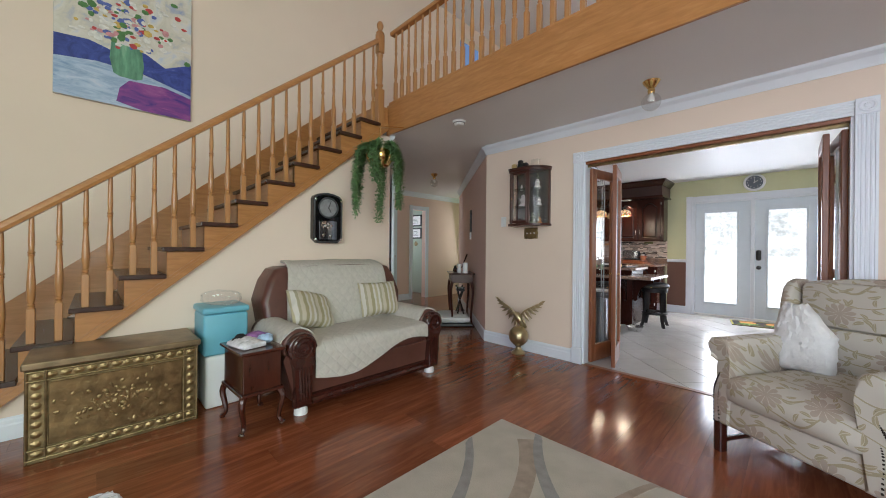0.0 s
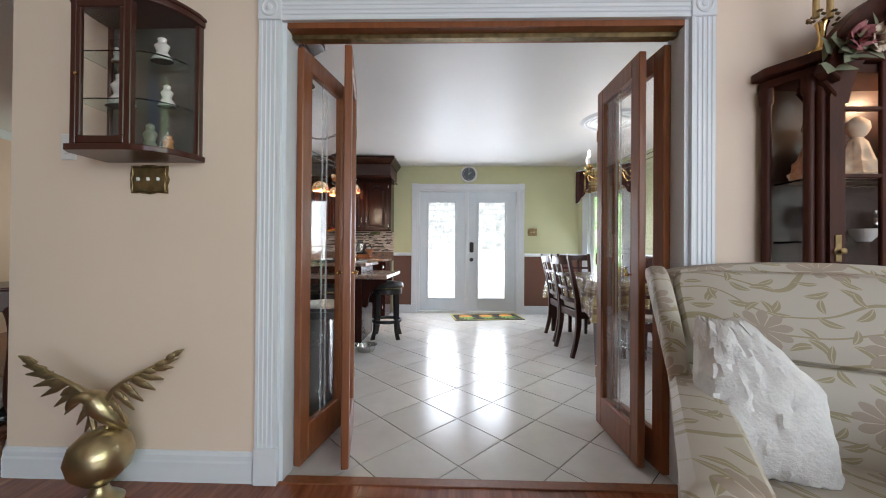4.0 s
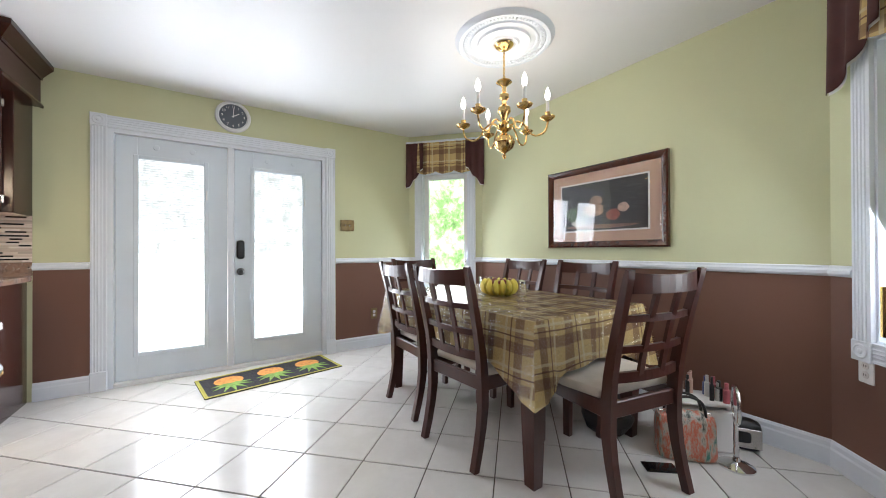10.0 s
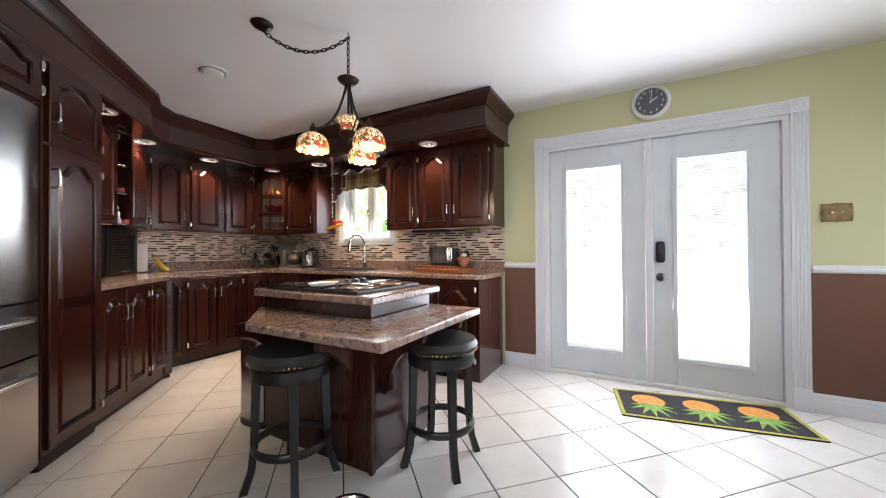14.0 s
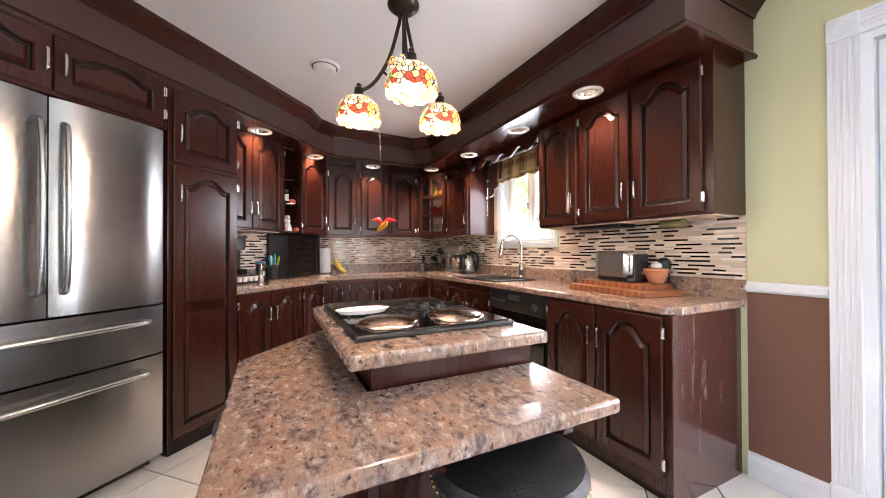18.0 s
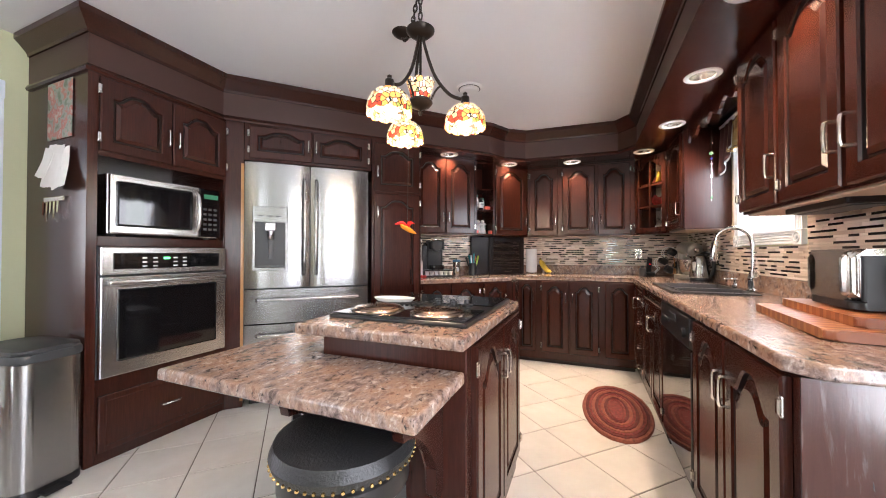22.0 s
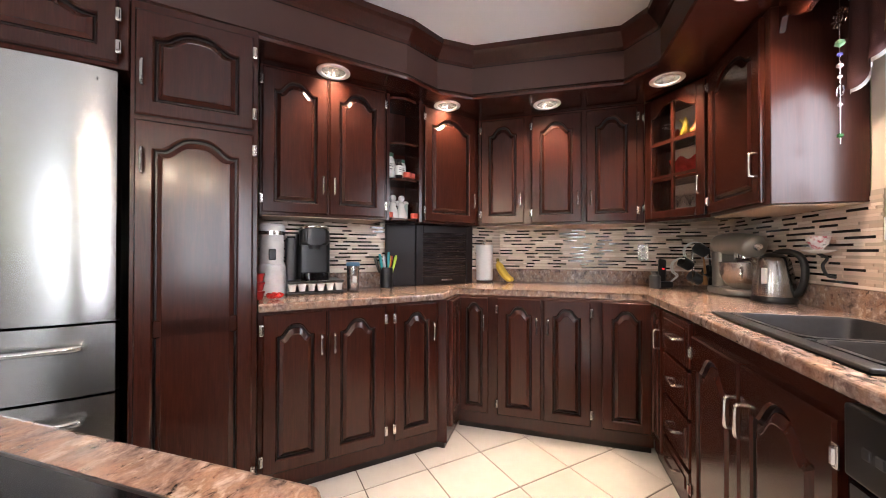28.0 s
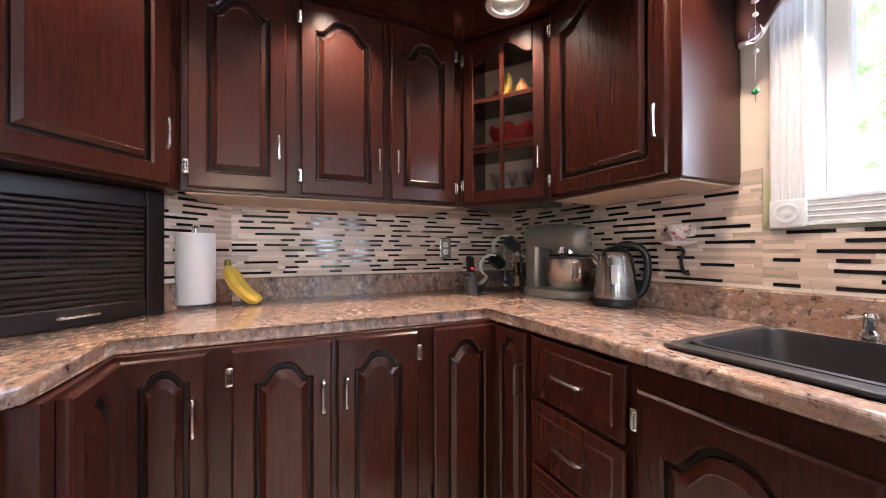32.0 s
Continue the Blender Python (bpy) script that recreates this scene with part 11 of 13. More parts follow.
outlet(at_front(-5.158, 7.23, 90) @ Matrix.Translation((0, 0, 1.13)), "scalloped pewter outlet plate on the tiled rear wall")
outlet(pose(0.88, GARDEN - 0.003, 0.37), "small outlet plate low on the brown wall", M["brass_old"])
outlet(pose(1.803, 4.273, 0.53, 0, 0, 225), "white outlet plate beside the bay window", M["white_plastic"])

# wire mug tree with hanging utensils
mt_ = thing("mug_tree", "white wire rack hung with dark mugs and utensils", "mug rack", pose(-4.95, 7.475, CTZ, 0, 0, -25))
for x in (-0.025, 0.045):
    clover = [(x, -0.135, 0.0), (x, -0.125, 0.03), (x, -0.085, 0.075)]
    for cy_, cz_, a0, a1 in ((-0.055, 0.135, 215, 75), (0.015, 0.240, 190, -10), (0.085, 0.135, 105, -35)):
        clover += [(x, cy_ + 0.062 * math.cos(radians(a0 + (a1 - a0) * i / 8)), cz_ + 0.062 * math.sin(radians(a0 + (a1 - a0) * i / 8))) for i in range(9)]
    clover += [(x, 0.155, 0.03), (x, 0.165, 0.0)]
    part("wire_clover", tube(smooth_line(clover, 3), 0.0042, 6), M["white_plastic"], mt_, "white wire bent to a cloverleaf", True)
part("wire_cross", tube([(-0.025, 0.015, 0.302), (0.045, 0.015, 0.302)], 0.004, 6), M["white_plastic"], mt_)
for y, z, mt in ((-0.03, 0.16, "black"), (0.05, 0.25, "grey_plastic"), (0.10, 0.11, "black"), (0.02, 0.07, "grey_plastic")):
    mg = part("mug", lathe([(0.026, -0.035), (0.034, -0.03), (0.036, 0.035), (0.033, 0.035), (0.03, -0.025), (0, -0.028)], 16, None, pose(0.05, y, z, 40, 50, 0)), M[mt], mt_, "dark mug", True)
for y, mt in ((0.0, "nickel"), (0.06, "oak_v"), (0.09, "black_iron")):
    part("utensil", tube([(0.04, y, 0.24), (0.05, y + 0.01, 0.10), (0.055, y + 0.01, 0.03)], [0.004, 0.008, 0.016], 8), M[mt], mt_, "hanging utensil", True)
phn = thing("cordless_phone", "black cordless phone with red light on its base", "phone", pose(-4.96, 7.30, CTZ, 0, 0, 100))
part("base", box(-0.05, 0.05, -0.05, 0.05, 0, 0.04, 0.012, 3), M["black"], phn, "", True)
o = part("handset", box(-0.024, 0.024, -0.014, 0.014, 0, 0.17, 0.010, 3), M["black"], phn, "", True)
o.matrix_basis = pose(0, 0.01, 0.03, -20, 12, 0)
part("light", box(-0.008, 0.008, -0.017, -0.0145, 0.09, 0.10), emit("red_phone_light", (0.8, 0.03, 0.03), 1.2), o)
single("spice_jar", lathe([(0.03, 0), (0.032, 0.01), (0.032, 0.08), (0.02, 0.09), (0.022, 0.11), (0, 0.112)], 16), M["grey_plastic"], pose(-4.86, 7.23, CTZ), "dark jar standing by the phone", "jar")

# stand mixer
M["pewter_paint"] = mat("pewter_metallic_paint", (0.34, 0.325, 0.30), 0.34, 0.45, vary=0.04)
mx = thing("stand_mixer", "silver stand mixer with steel bowl on the worktop", "stand mixer", pose(-4.655, 7.59, CTZ, 0, 0, 4))
part("foot_plate", prism(rrect(-0.17, 0.17, -0.10, 0.10, 0.08), 0, 0.035, 0.012, 3), M["pewter_paint"], mx, "", True)
part("column", prism(rrect(-0.17, -0.08, -0.055, 0.055, 0.03), 0.03, 0.24, 0.01, 2), M["pewter_paint"], mx, "", True)
part("motor_head", tube(smooth_line([(-0.19, 0, 0.275), (-0.14, 0, 0.285), (-0.02, 0, 0.285), (0.10, 0, 0.275), (0.16, 0, 0.265), (0.175, 0, 0.262)], 4), [0.03, 0.045, 0.055, 0.06, 0.063] + [0.065] * 10 + [0.062, 0.058, 0.05, 0.042, 0.036, 0.03][:6], 18), M["pewter_paint"], mx, "rounded silver motor head", True)
part("beater_collar", lathe([(0.0, 0.20), (0.045, 0.20), (0.05, 0.205), (0.05, 0.235), (0.0, 0.24)], 22, None, Matrix.Translation((0.08, 0, 0))), M["chrome"], mx, "", True)
part("attachment_knob", lathe([(0.018, 0), (0.02, 0.02), (0, 0.025)], 14, None, pose(0.17, 0, 0.265, 0, 90)), M["chrome"], mx, "", True)
bw = part("bowl", lathe([(0.05, 0.036), (0.085, 0.06), (0.108, 0.12), (0.112, 0.18), (0.116, 0.182), (0.110, 0.18), (0.10, 0.12), (0.06, 0.06), (0, 0.05)], 28, None, Matrix.Translation((0.07, 0, 0))), M["steel"], mx, "brushed steel bowl", True)
part("bowl_handle", tube(smooth_line([(0.16, -0.06, 0.16), (0.21, -0.09, 0.15), (0.21, -0.09, 0.10), (0.15, -0.06, 0.09)], 4), 0.007, 8), M["chrome"], bw, "", True)

# electric kettle
kt = thing("electric_kettle", "brushed steel electric kettle with black handle", "kettle", pose(-4.335, 7.60, CTZ, 0, 0, 38) @ Matrix.Diagonal((0.96, 0.96, 0.96, 1.0)))
part("base", lathe([(0.085, 0), (0.088, 0.015), (0.082, 0.03), (0, 0.03)], 26), M["black"], kt, "", True)
part("body", lathe([(0.084, 0.031), (0.086, 0.05), (0.078, 0.13), (0.066, 0.20), (0.060, 0.215), (0.05, 0.225), (0, 0.235)], 28), M["steel_v"], kt, "", True)
part("lid", lathe([(0.052, 0.226), (0.03, 0.24), (0.012, 0.245), (0, 0.246)], 20), M["black"], kt, "", True)
part("spout", tube([(-0.05, 0, 0.17), (-0.082, 0, 0.205), (-0.095, 0, 0.215)], [0.03, 0.018, 0.012], 10), M["steel_v"], kt, "", True)
part("handle", tube(smooth_line([(0.0, 0, 0.24), (0.05, 0, 0.252), (0.105, 0, 0.225), (0.12, 0, 0.15), (0.105, 0, 0.07), (0.075, 0, 0.035)], 5), [0.012, 0.013] + [0.015] * 23 + [0.012], 10), M["black"], kt, "", True)
part("gauge", box(-0.013, 0.013, -0.083, -0.07, 0.09, 0.17, 0.006, 2), M["white_plastic"], kt, "water level window")

# teacup on a little wall shelf
ws = thing("cup_bracket", "white scrolled wall bracket holding a teacup", "wall bracket", pose(-4.11, GARDEN - 0.012, 1.13))
part("saucer_shelf", lathe([(0.02, 0.0), (0.055, 0.012), (0.058, 0.016), (0, 0.012)], 20, None, Matrix.Translation((0, -0.06, 0))), M["ceramic"], ws, "", True)
part("scroll", tube(smooth_line([(0, -0.002, -0.10), (0, -0.03, -0.09), (0, -0.045, -0.05), (0, -0.03, -0.02), (0, -0.06, 0.0)], 4), 0.006, 8), M["black_iron"], ws, "", True)
cp = thing("teacup", "white teacup with pink roses on the bracket", "teacup", pose(-4.11, GARDEN - 0.072, 1.1465))
part("cup", lathe([(0.018, 0), (0.02, 0.006), (0.034, 0.03), (0.040, 0.055), (0.037, 0.055), (0.03, 0.03), (0, 0.012)], 22), blend("rose_print_china", [(0.42, (0.74, 0.72, 0.70)), (0.52, (0.70, 0.60, 0.58)), (0.62, (0.50, 0.14, 0.16))], 55, 0.2, detail=3), cp, "", True)
part("handle", tube([(0.036, 0, 0.045), (0.055, 0, 0.04), (0.052, 0, 0.02), (0.032, 0, 0.018)], 0.004, 8), M["ceramic"], cp, "", True)

# boards, toaster, pot by the end of the run
M["butcher"] = striped("butcher_block_strips", [(0, (0.24, 0.075, 0.03)), (0.3, (0.30, 0.115, 0.045)), (0.55, (0.20, 0.06, 0.025)), (0.8, (0.34, 0.14, 0.058))], 0.09, "X", 0.4)
single("cutting_board", prism(rrect(-0.29, 0.29, -0.16, 0.16, 0.03), 0, 0.030, 0.008, 3), M["butcher"], pose(-2.24, 7.465, CTZ, 0, 0, -5), "large striped butcher block cutting board", "cutting board")
single("cutting_board", prism(rrect(-0.25, 0.25, -0.12, 0.12, 0.02), 0, 0.028, 0.008, 3), M["butcher"], pose(-2.26, 7.51, CTZ + 0.0305, 0, 0, -4), "smaller butcher block board stacked on another", "cutting board")
TZ = CTZ + 0.059
ts = thing("toaster", "brushed steel two slice toaster on cutting boards", "toaster", pose(-2.27, 7.515, TZ, 0, 0, -4))
part("base", prism(rrect(-0.135, 0.135, -0.08, 0.08, 0.03), 0.006, 0.03, 0.004, 1), M["black"], ts, "", True)
part("body", prism(rrect(-0.14, 0.13, -0.082, 0.082, 0.035), 0.03, 0.19, 0.03, 4), M["nickel"], ts, "", True)
for y in (-0.028, 0.028):
    part("slot", box(-0.10, 0.09, y - 0.012, y + 0.012, 0.187, 0.1915), M["black"], ts)
part("end_panel", prism(rrect(0.125, 0.142, -0.06, 0.06, 0.008), 0.03, 0.17, 0.004, 1), M["black"], ts, "", True)
part("lever", box(0.142, 0.165, -0.015, 0.015, 0.12, 0.132, 0.004, 2), M["black"], ts)
part("dial", lathe([(0.014, 0), (0.012, 0.012), (0, 0.012)], 14, None, pose(0.142, 0.0, 0.06, 0, 90)), M["chrome"], ts)
gr = thing("pepper_grinder", "small dark coffee grinder beside the toaster", "grinder", pose(-2.09, 7.655, CTZ))
part("body", lathe([(0.032, 0), (0.034, 0.01), (0.03, 0.10), (0.036, 0.12), (0.034, 0.19), (0.02, 0.205), (0, 0.208)], 18), M["black"], gr, "", True)
part("band", lathe([(0.0345, 0.115), (0.0375, 0.122), (0.0375, 0.135)], 18), M["chrome"], gr, "", True)
tp = thing("terracotta_pot", "terracotta jar with white lid on cutting board", "jar", pose(-2.075, 7.56, TZ))
part("pot", lathe([(0.035, 0), (0.04, 0.006), (0.058, 0.045), (0.062, 0.07), (0.068, 0.075), (0.066, 0.085), (0.05, 0.088), (0, 0.085)], 24), mat("terracotta", (0.46, 0.19, 0.10), 0.75, vary=0.12, scale=15, bump=0.2), tp, "", True)
part("garlic", lathe([(0.02, 0.086), (0.032, 0.095), (0.028, 0.115), (0.008, 0.124), (0, 0.13)], 16), M["ceramic"], tp, "white lid", True)
single("red_pepper_shaker", lathe([(0.016, 0), (0.018, 0.03), (0.012, 0.05), (0, 0.055)], 12), bpy.data.materials["red_foil_cup"], pose(-2.56, 7.62, CTZ), "small red shaker at the backsplash", "shaker")

# radio and paper holder under the wall cabinet
ur = thing("under_cabinet_light", "slim dark fixture under the wall cabinet", "cabinet light", pose(-2.35, 7.55, UB))
part("housing", box(-0.28, 0.10, -0.08, 0.08, -0.028, -0.001, 0.006, 2), M["cab_dark"], ur)
part("lens_strip", box(-0.26, 0.08, -0.05, 0.05, -0.032, -0.028, 0.003, 1), M["grey_plastic"], ur)
hk = thing("bread_peel", "olive cloth mitt hanging under the wall cabinet", "oven mitt", pose(-1.98, 7.56, UB - 0.03))
part("mitt", pillow(0.16, 0.05, 0.07, 3, 8), mat("olive_cotton", (0.14, 0.13, 0.05), 0.9, vary=0.2, scale=30), hk, "", True).location = (0, 0, -0.022)

# bottles, candles and figurines on the open shelf
GREEN_LID = mat("green_bottle_lid", (0.03, 0.14, 0.09), 0.4)


def pill_bottle(v, c, r, h, body, label):
    b = thing("bottle", label, "bottle", on_diag(c, v, 1.605), "bottles on the open shelf")
    part("body", lathe([(r * 0.9, 0), (r, 0.004), (r, h * 0.72), (r * 0.72, h * 0.82), (r * 0.72, h * 0.84), (0, h * 0.84)], 20), body, b, "", True)
    part("paper_label", lathe([(r * 1.02, h * 0.14), (r * 1.02, h * 0.66)], 20), M["paper"], b, "pale printed paper label", True)
    for k, (x, w) in enumerate(((0.10, 0.5), (0.22, 0.8), (0.30, 0.6))):
        part("print_line", box(-r * w * 0.5, r * w * 0.5, -r * 1.03, -r * 0.86, h * (0.2 + x), h * (0.23 + x)), M["grey_plastic"], b)
    part("lid", lathe([(r * 0.78, h * 0.84), (r * 0.80, h * 0.86), (r * 0.80, h * 0.985), (r * 0.74, h), (0, h)], 20), GREEN_LID if r > 0.0255 else M["black"], b, "ribbed green screw lid" if r > 0.0255 else "", True)
    return b


pill_bottle(6.985, 1.30, 0.031, 0.155, M["ceramic"], "large white labelled bottle with green lid")
pill_bottle(7.022, 1.22, 0.028, 0.135, M["ceramic"], "white labelled bottle with green screw lid")
pill_bottle(7.042, 1.325, 0.023, 0.115, M["black_gloss"], "small dark labelled bottle with black lid")
pill_bottle(7.082, 1.25, 0.026, 0.130, M["ceramic"], "white labelled bottle with coloured print and lid")
coral = mat("coral_candle_wax", (0.62, 0.10, 0.06), 0.45, vary=0.1)
for v, c, z in ((7.088, 1.36, 1.605), (7.128, 1.33, 1.605), (6.965, 1.38, 1.345), (7.135, 1.37, 1.345)):
    single("candle", lathe([(0.019, 0), (0.023, 0.004), (0.024, 0.032), (0.020, 0.033), (0, 0.029)], 18), coral, on_diag(c, v, z), "low coral red candle on the open shelf", "candle", True, "coral candles")
bm = bmesh.new()
for dx, s_ in ((-0.026, 1.05), (0.030, 1.0)):
    lathe([(0.040 * s_, 0), (0.036 * s_, 0.03), (0.018 * s_, 0.075), (0.022 * s_, 0.092), (0.010, 0.105), (0.019, 0.118), (0.021, 0.130), (0.014, 0.143), (0, 0.148)], 18, bm, Matrix.Translation((dx, 0, 0)))
    for sg in (-1, 1):
        tube(smooth_line([(dx + sg * 0.010, 0.012, 0.085), (dx + sg * 0.038, 0.020, 0.108), (dx + sg * 0.060, 0.022, 0.100)], 4), [0.010, 0.011, 0.011, 0.010, 0.009, 0.007, 0.006, 0.004, 0.002][:len(smooth_line([(0, 0, 0), (1, 0, 0), (2, 0, 0)], 4))], 8, bm)
single("angel_figurine", bm, M["ceramic"], on_diag(1.33, 7.028, 1.345), "pair of white winged angel figurines on the lower shelf", "figurine")
single("gift_box", box(-0.032, 0.032, -0.02, 0.02, 0, 0.118, 0.003, 1), mat("pale_teal_card", (0.36, 0.47, 0.43), 0.7), on_diag(1.22, 7.098, 1.345, 120), "pale teal card box standing on the lower shelf", "box", False)

# dishes behind the glass of the corner cabinet
for lab, dx, dz, prof, mt in (("clear wine glass in the glazed corner cabinet", -0.08, 1.352, [(0.03, 0), (0.004, 0.008), (0.004, 0.06), (0.03, 0.09), (0.034, 0.14), (0.032, 0.14), (0, 0.065)], "pane_soft"), ("clear wine glass in the glazed corner cabinet", 0.0, 1.352, [(0.03, 0), (0.004, 0.008), (0.004, 0.06), (0.03, 0.09), (0.034, 0.14), (0.032, 0.14), (0, 0.065)], "pane_soft"), ("clear wine glass in the glazed corner cabinet", 0.08, 1.352, [(0.03, 0), (0.004, 0.008), (0.004, 0.06), (0.03, 0.09), (0.034, 0.14), (0.032, 0.14), (0, 0.065)], "pane_soft")):
    nx_, ny_ = (gx0 + gx1) / 2, (gy0 + gy1) / 2
    ux, uy = (gx1 - gx0), (gy1 - gy0)
    L_ = math.hypot(ux, uy)
    single("wine_glass", lathe(prof, 18), M[mt], pose(nx_ + ux / L_ * dx - uy / L_ * 0.13, ny_ + uy / L_ * dx + ux / L_ * 0.13, dz), lab, "wine glass", True, "dishes in the corner cabinet")

GCM = at_front((gx0 + gx1) / 2, (gy0 + gy1) / 2, math.degrees(math.atan2(gy1 - gy0, gx1 - gx0)))
bm = bmesh.new()
rows_ = []
for k, (r, z) in enumerate(((0.045, 0.0), (0.060, 0.012), (0.085, 0.055), (0.105, 0.105))):
    rows_.append([bm.verts.new((1.15 * r * math.cos(t_) * (1 + 0.05 * k / 3 * math.cos(8 * t_)), 0.75 * r * math.sin(t_), z + (0.014 * math.cos(8 * t_) if k == 3 else 0))) for t_ in (2 * math.pi * j / 48 for j in range(48))])
for p_, q_ in zip(rows_, rows_[1:]):
    for j in range(48):
        bm.faces.new((p_[j], p_[(j + 1) % 48], q_[(j + 1) % 48], q_[j]))
bm.faces.new(rows_[0][::-1])
bmesh.ops.solidify(bm, geom=bm.faces[:], thickness=0.004)
single("ruffled_dish", bm, mat("red_glazed_ruffled_china", (0.34, 0.03, 0.025), 0.22, vary=0.3, scale=30), GCM @ pose(0.01, 0.115, 1.5915), "red ruffled dish in the glazed corner cabinet", "dish")
for x_, y_, z_, ry_, nm_, c_ in ((-0.055, 0.10, 1.832, 24, "ceramic_banana", (0.62, 0.44, 0.05)), (-0.02, 0.125, 1.832, -14, "ceramic_banana", (0.58, 0.40, 0.06))):
    pts = smooth_line([(0, 0, 0.0), (0.018, 0, 0.045), (0.014, 0, 0.095), (-0.006, 0, 0.135)], 5)
    single(nm_, tube(pts, [0.006 + 0.012 * math.sin(math.pi * i / (len(pts) - 1)) for i in range(len(pts))], 8), mat(nm_ + "_glaze", c_, 0.3, vary=0.15), GCM @ pose(x_, y_, z_, 0, ry_, 0), "yellow ceramic banana standing in the glazed cabinet", "ornament", True, "ceramic fruit")
for x_, y_, r_, c_ in ((0.055, 0.11, 0.034, (0.52, 0.22, 0.06)), (0.085, 0.14, 0.030, (0.16, 0.22, 0.05)), (-0.085, 0.14, 0.030, (0.40, 0.05, 0.03))):
    single("ceramic_fruit", lathe([(0, 0), (r_ * 0.7, r_ * 0.15), (r_, r_ * 0.9), (r_ * 0.75, r_ * 1.7), (r_ * 0.4, r_ * 2.3), (r_ * 0.2, r_ * 2.7), (0, r_ * 2.8)], 16), mat("ceramic_fruit_glaze", c_, 0.3, vary=0.2), GCM @ pose(x_, y_, 1.832), "glazed ceramic fruit standing in the glazed cabinet", "ornament", True, "ceramic fruit")

# braided oval mat before the sink
rg = thing("braided_rug", "oval burgundy braided rug on the kitchen floor", "rug", pose(-3.50, 6.88, 0.0) @ Matrix.Diagonal((0.95, 0.8, 1, 1)))
for k in range(9):
    a, b = 0.06 + k * 0.036 + 0.12, 0.06 + k * 0.026
    bm = tube([(a * math.cos(t), b * math.sin(t), 0.009 + 0.0015 * math.sin(t * 60)) for t in (i * math.pi / 40 for i in range(80))], 0.0165, 6, None, True)
    part("braid", bm, mat("burgundy_braid_" + "abcdefghi"[k], [(0.16, 0.03, 0.03), (0.10, 0.018, 0.02), (0.22, 0.07, 0.05)][k % 3], 0.9, vary=0.35, scale=60, bump=0.6), rg, "", True)
part("core", prism([(0.17 * math.cos(t), 0.055 * math.sin(t)) for t in (i * math.pi / 12 for i in range(24))], 0.003, 0.015, 0.003, 1), bpy.data.materials["burgundy_braid_a"], rg)


def step_bin(m, label, w, d, h, lid):
    sb = thing("step_bin", label, "waste bin", m, "kitchen waste bins")
    out = [(w / 2 * math.copysign(abs(math.cos(a)) ** 0.38, math.cos(a)), d / 2 * math.copysign(abs(math.sin(a)) ** 0.38, math.sin(a))) for a in (i * math.pi / 18 for i in range(36))]
    part("base_ring", prism([(x * 1.01, y * 1.01) for x, y in out], 0, 0.04, 0.006, 2), M["black"], sb, "black plastic base", True)
    part("body", prism(out, 0.041, h - 0.06, 0.004, 1), M["steel_v"], sb, "brushed steel body", True)
    part("rim", prism([(x * 1.02, y * 1.02) for x, y in out], h - 0.058, h - 0.02, 0.008, 2), M["grey_plastic"], sb, "dark plastic rim", True)
    part("lid", prism([(x * 0.98, y * 0.98) for x, y in out], h - 0.019, h, 0.010, 3), M[lid], sb, "flat lid", True)
    part("pedal", box(-0.05, 0.05, -d / 2 - 0.05, -d / 2 + 0.02, 0.008, 0.022, 0.005, 2), M["black"], sb, "foot pedal")
    return sb


step_bin(pose(-1.525, 4.11, 0, 0, 0, 187), "brushed steel step bin with dark lid by the doorway", 0.27, 0.41, 0.685, "grey_plastic")
step_bin(pose(-2.735, 5.99, 0, 0, 0, -90), "steel step bin with grey lid at the island end", 0.42, 0.262, 0.60, "grey_plastic")

# note sheets and keys on the side of the oven tower
nt = thing("note_board", "silver key rack and notes hung on the oven cabinet side", "key rack", pose(-1.683, 3.95, 0, 0, 0, 90))
part("rack", box(-0.12, 0.10, -0.012, -0.001, 1.42, 1.45, 0.004, 1), M["nickel"], nt)
rng = random.Random(8)
for i in range(5):
    part("key", tube([(-0.10 + i * 0.04, -0.016, 1.42), (-0.098 + i * 0.04, -0.02, 1.36 - rng.uniform(0, 0.05))], [0.008, 0.005], 6), M["chrome"], nt, "hanging key", True)
part("calendar", box(-0.10, 0.16, -0.007, -0.002, 1.77, 2.09, 0.001, 1), blend("calendar_print", [(0.36, (0.10, 0.16, 0.10)), (0.46, (0.30, 0.34, 0.30)), (0.54, (0.45, 0.10, 0.08)), (0.64, (0.50, 0.46, 0.40))], 14, 0.35, detail=5), nt, "wall calendar with green and red picture")
for x0_, z0_, w_, h_n, t_ in ((-0.04, 1.50, 0.16, 0.24, 6), (0.03, 1.47, 0.14, 0.22, -9), (-0.08, 1.56, 0.10, 0.17, 14)):
    o = part("note", draped([(0.0, 0.0), (-0.006, -h_n * 0.4), (-0.022, -h_n * 0.8), (-0.03, -h_n)], 0, w_, None, 10, 0.004, 0.002, int(h_n * 100)), M["paper"], nt, "curling white note sheet", True)
    o.matrix_basis = pose(x0_, -0.008 - 0.004 * abs(t_) / 6, z0_ + h_n, 0, t_, 0)

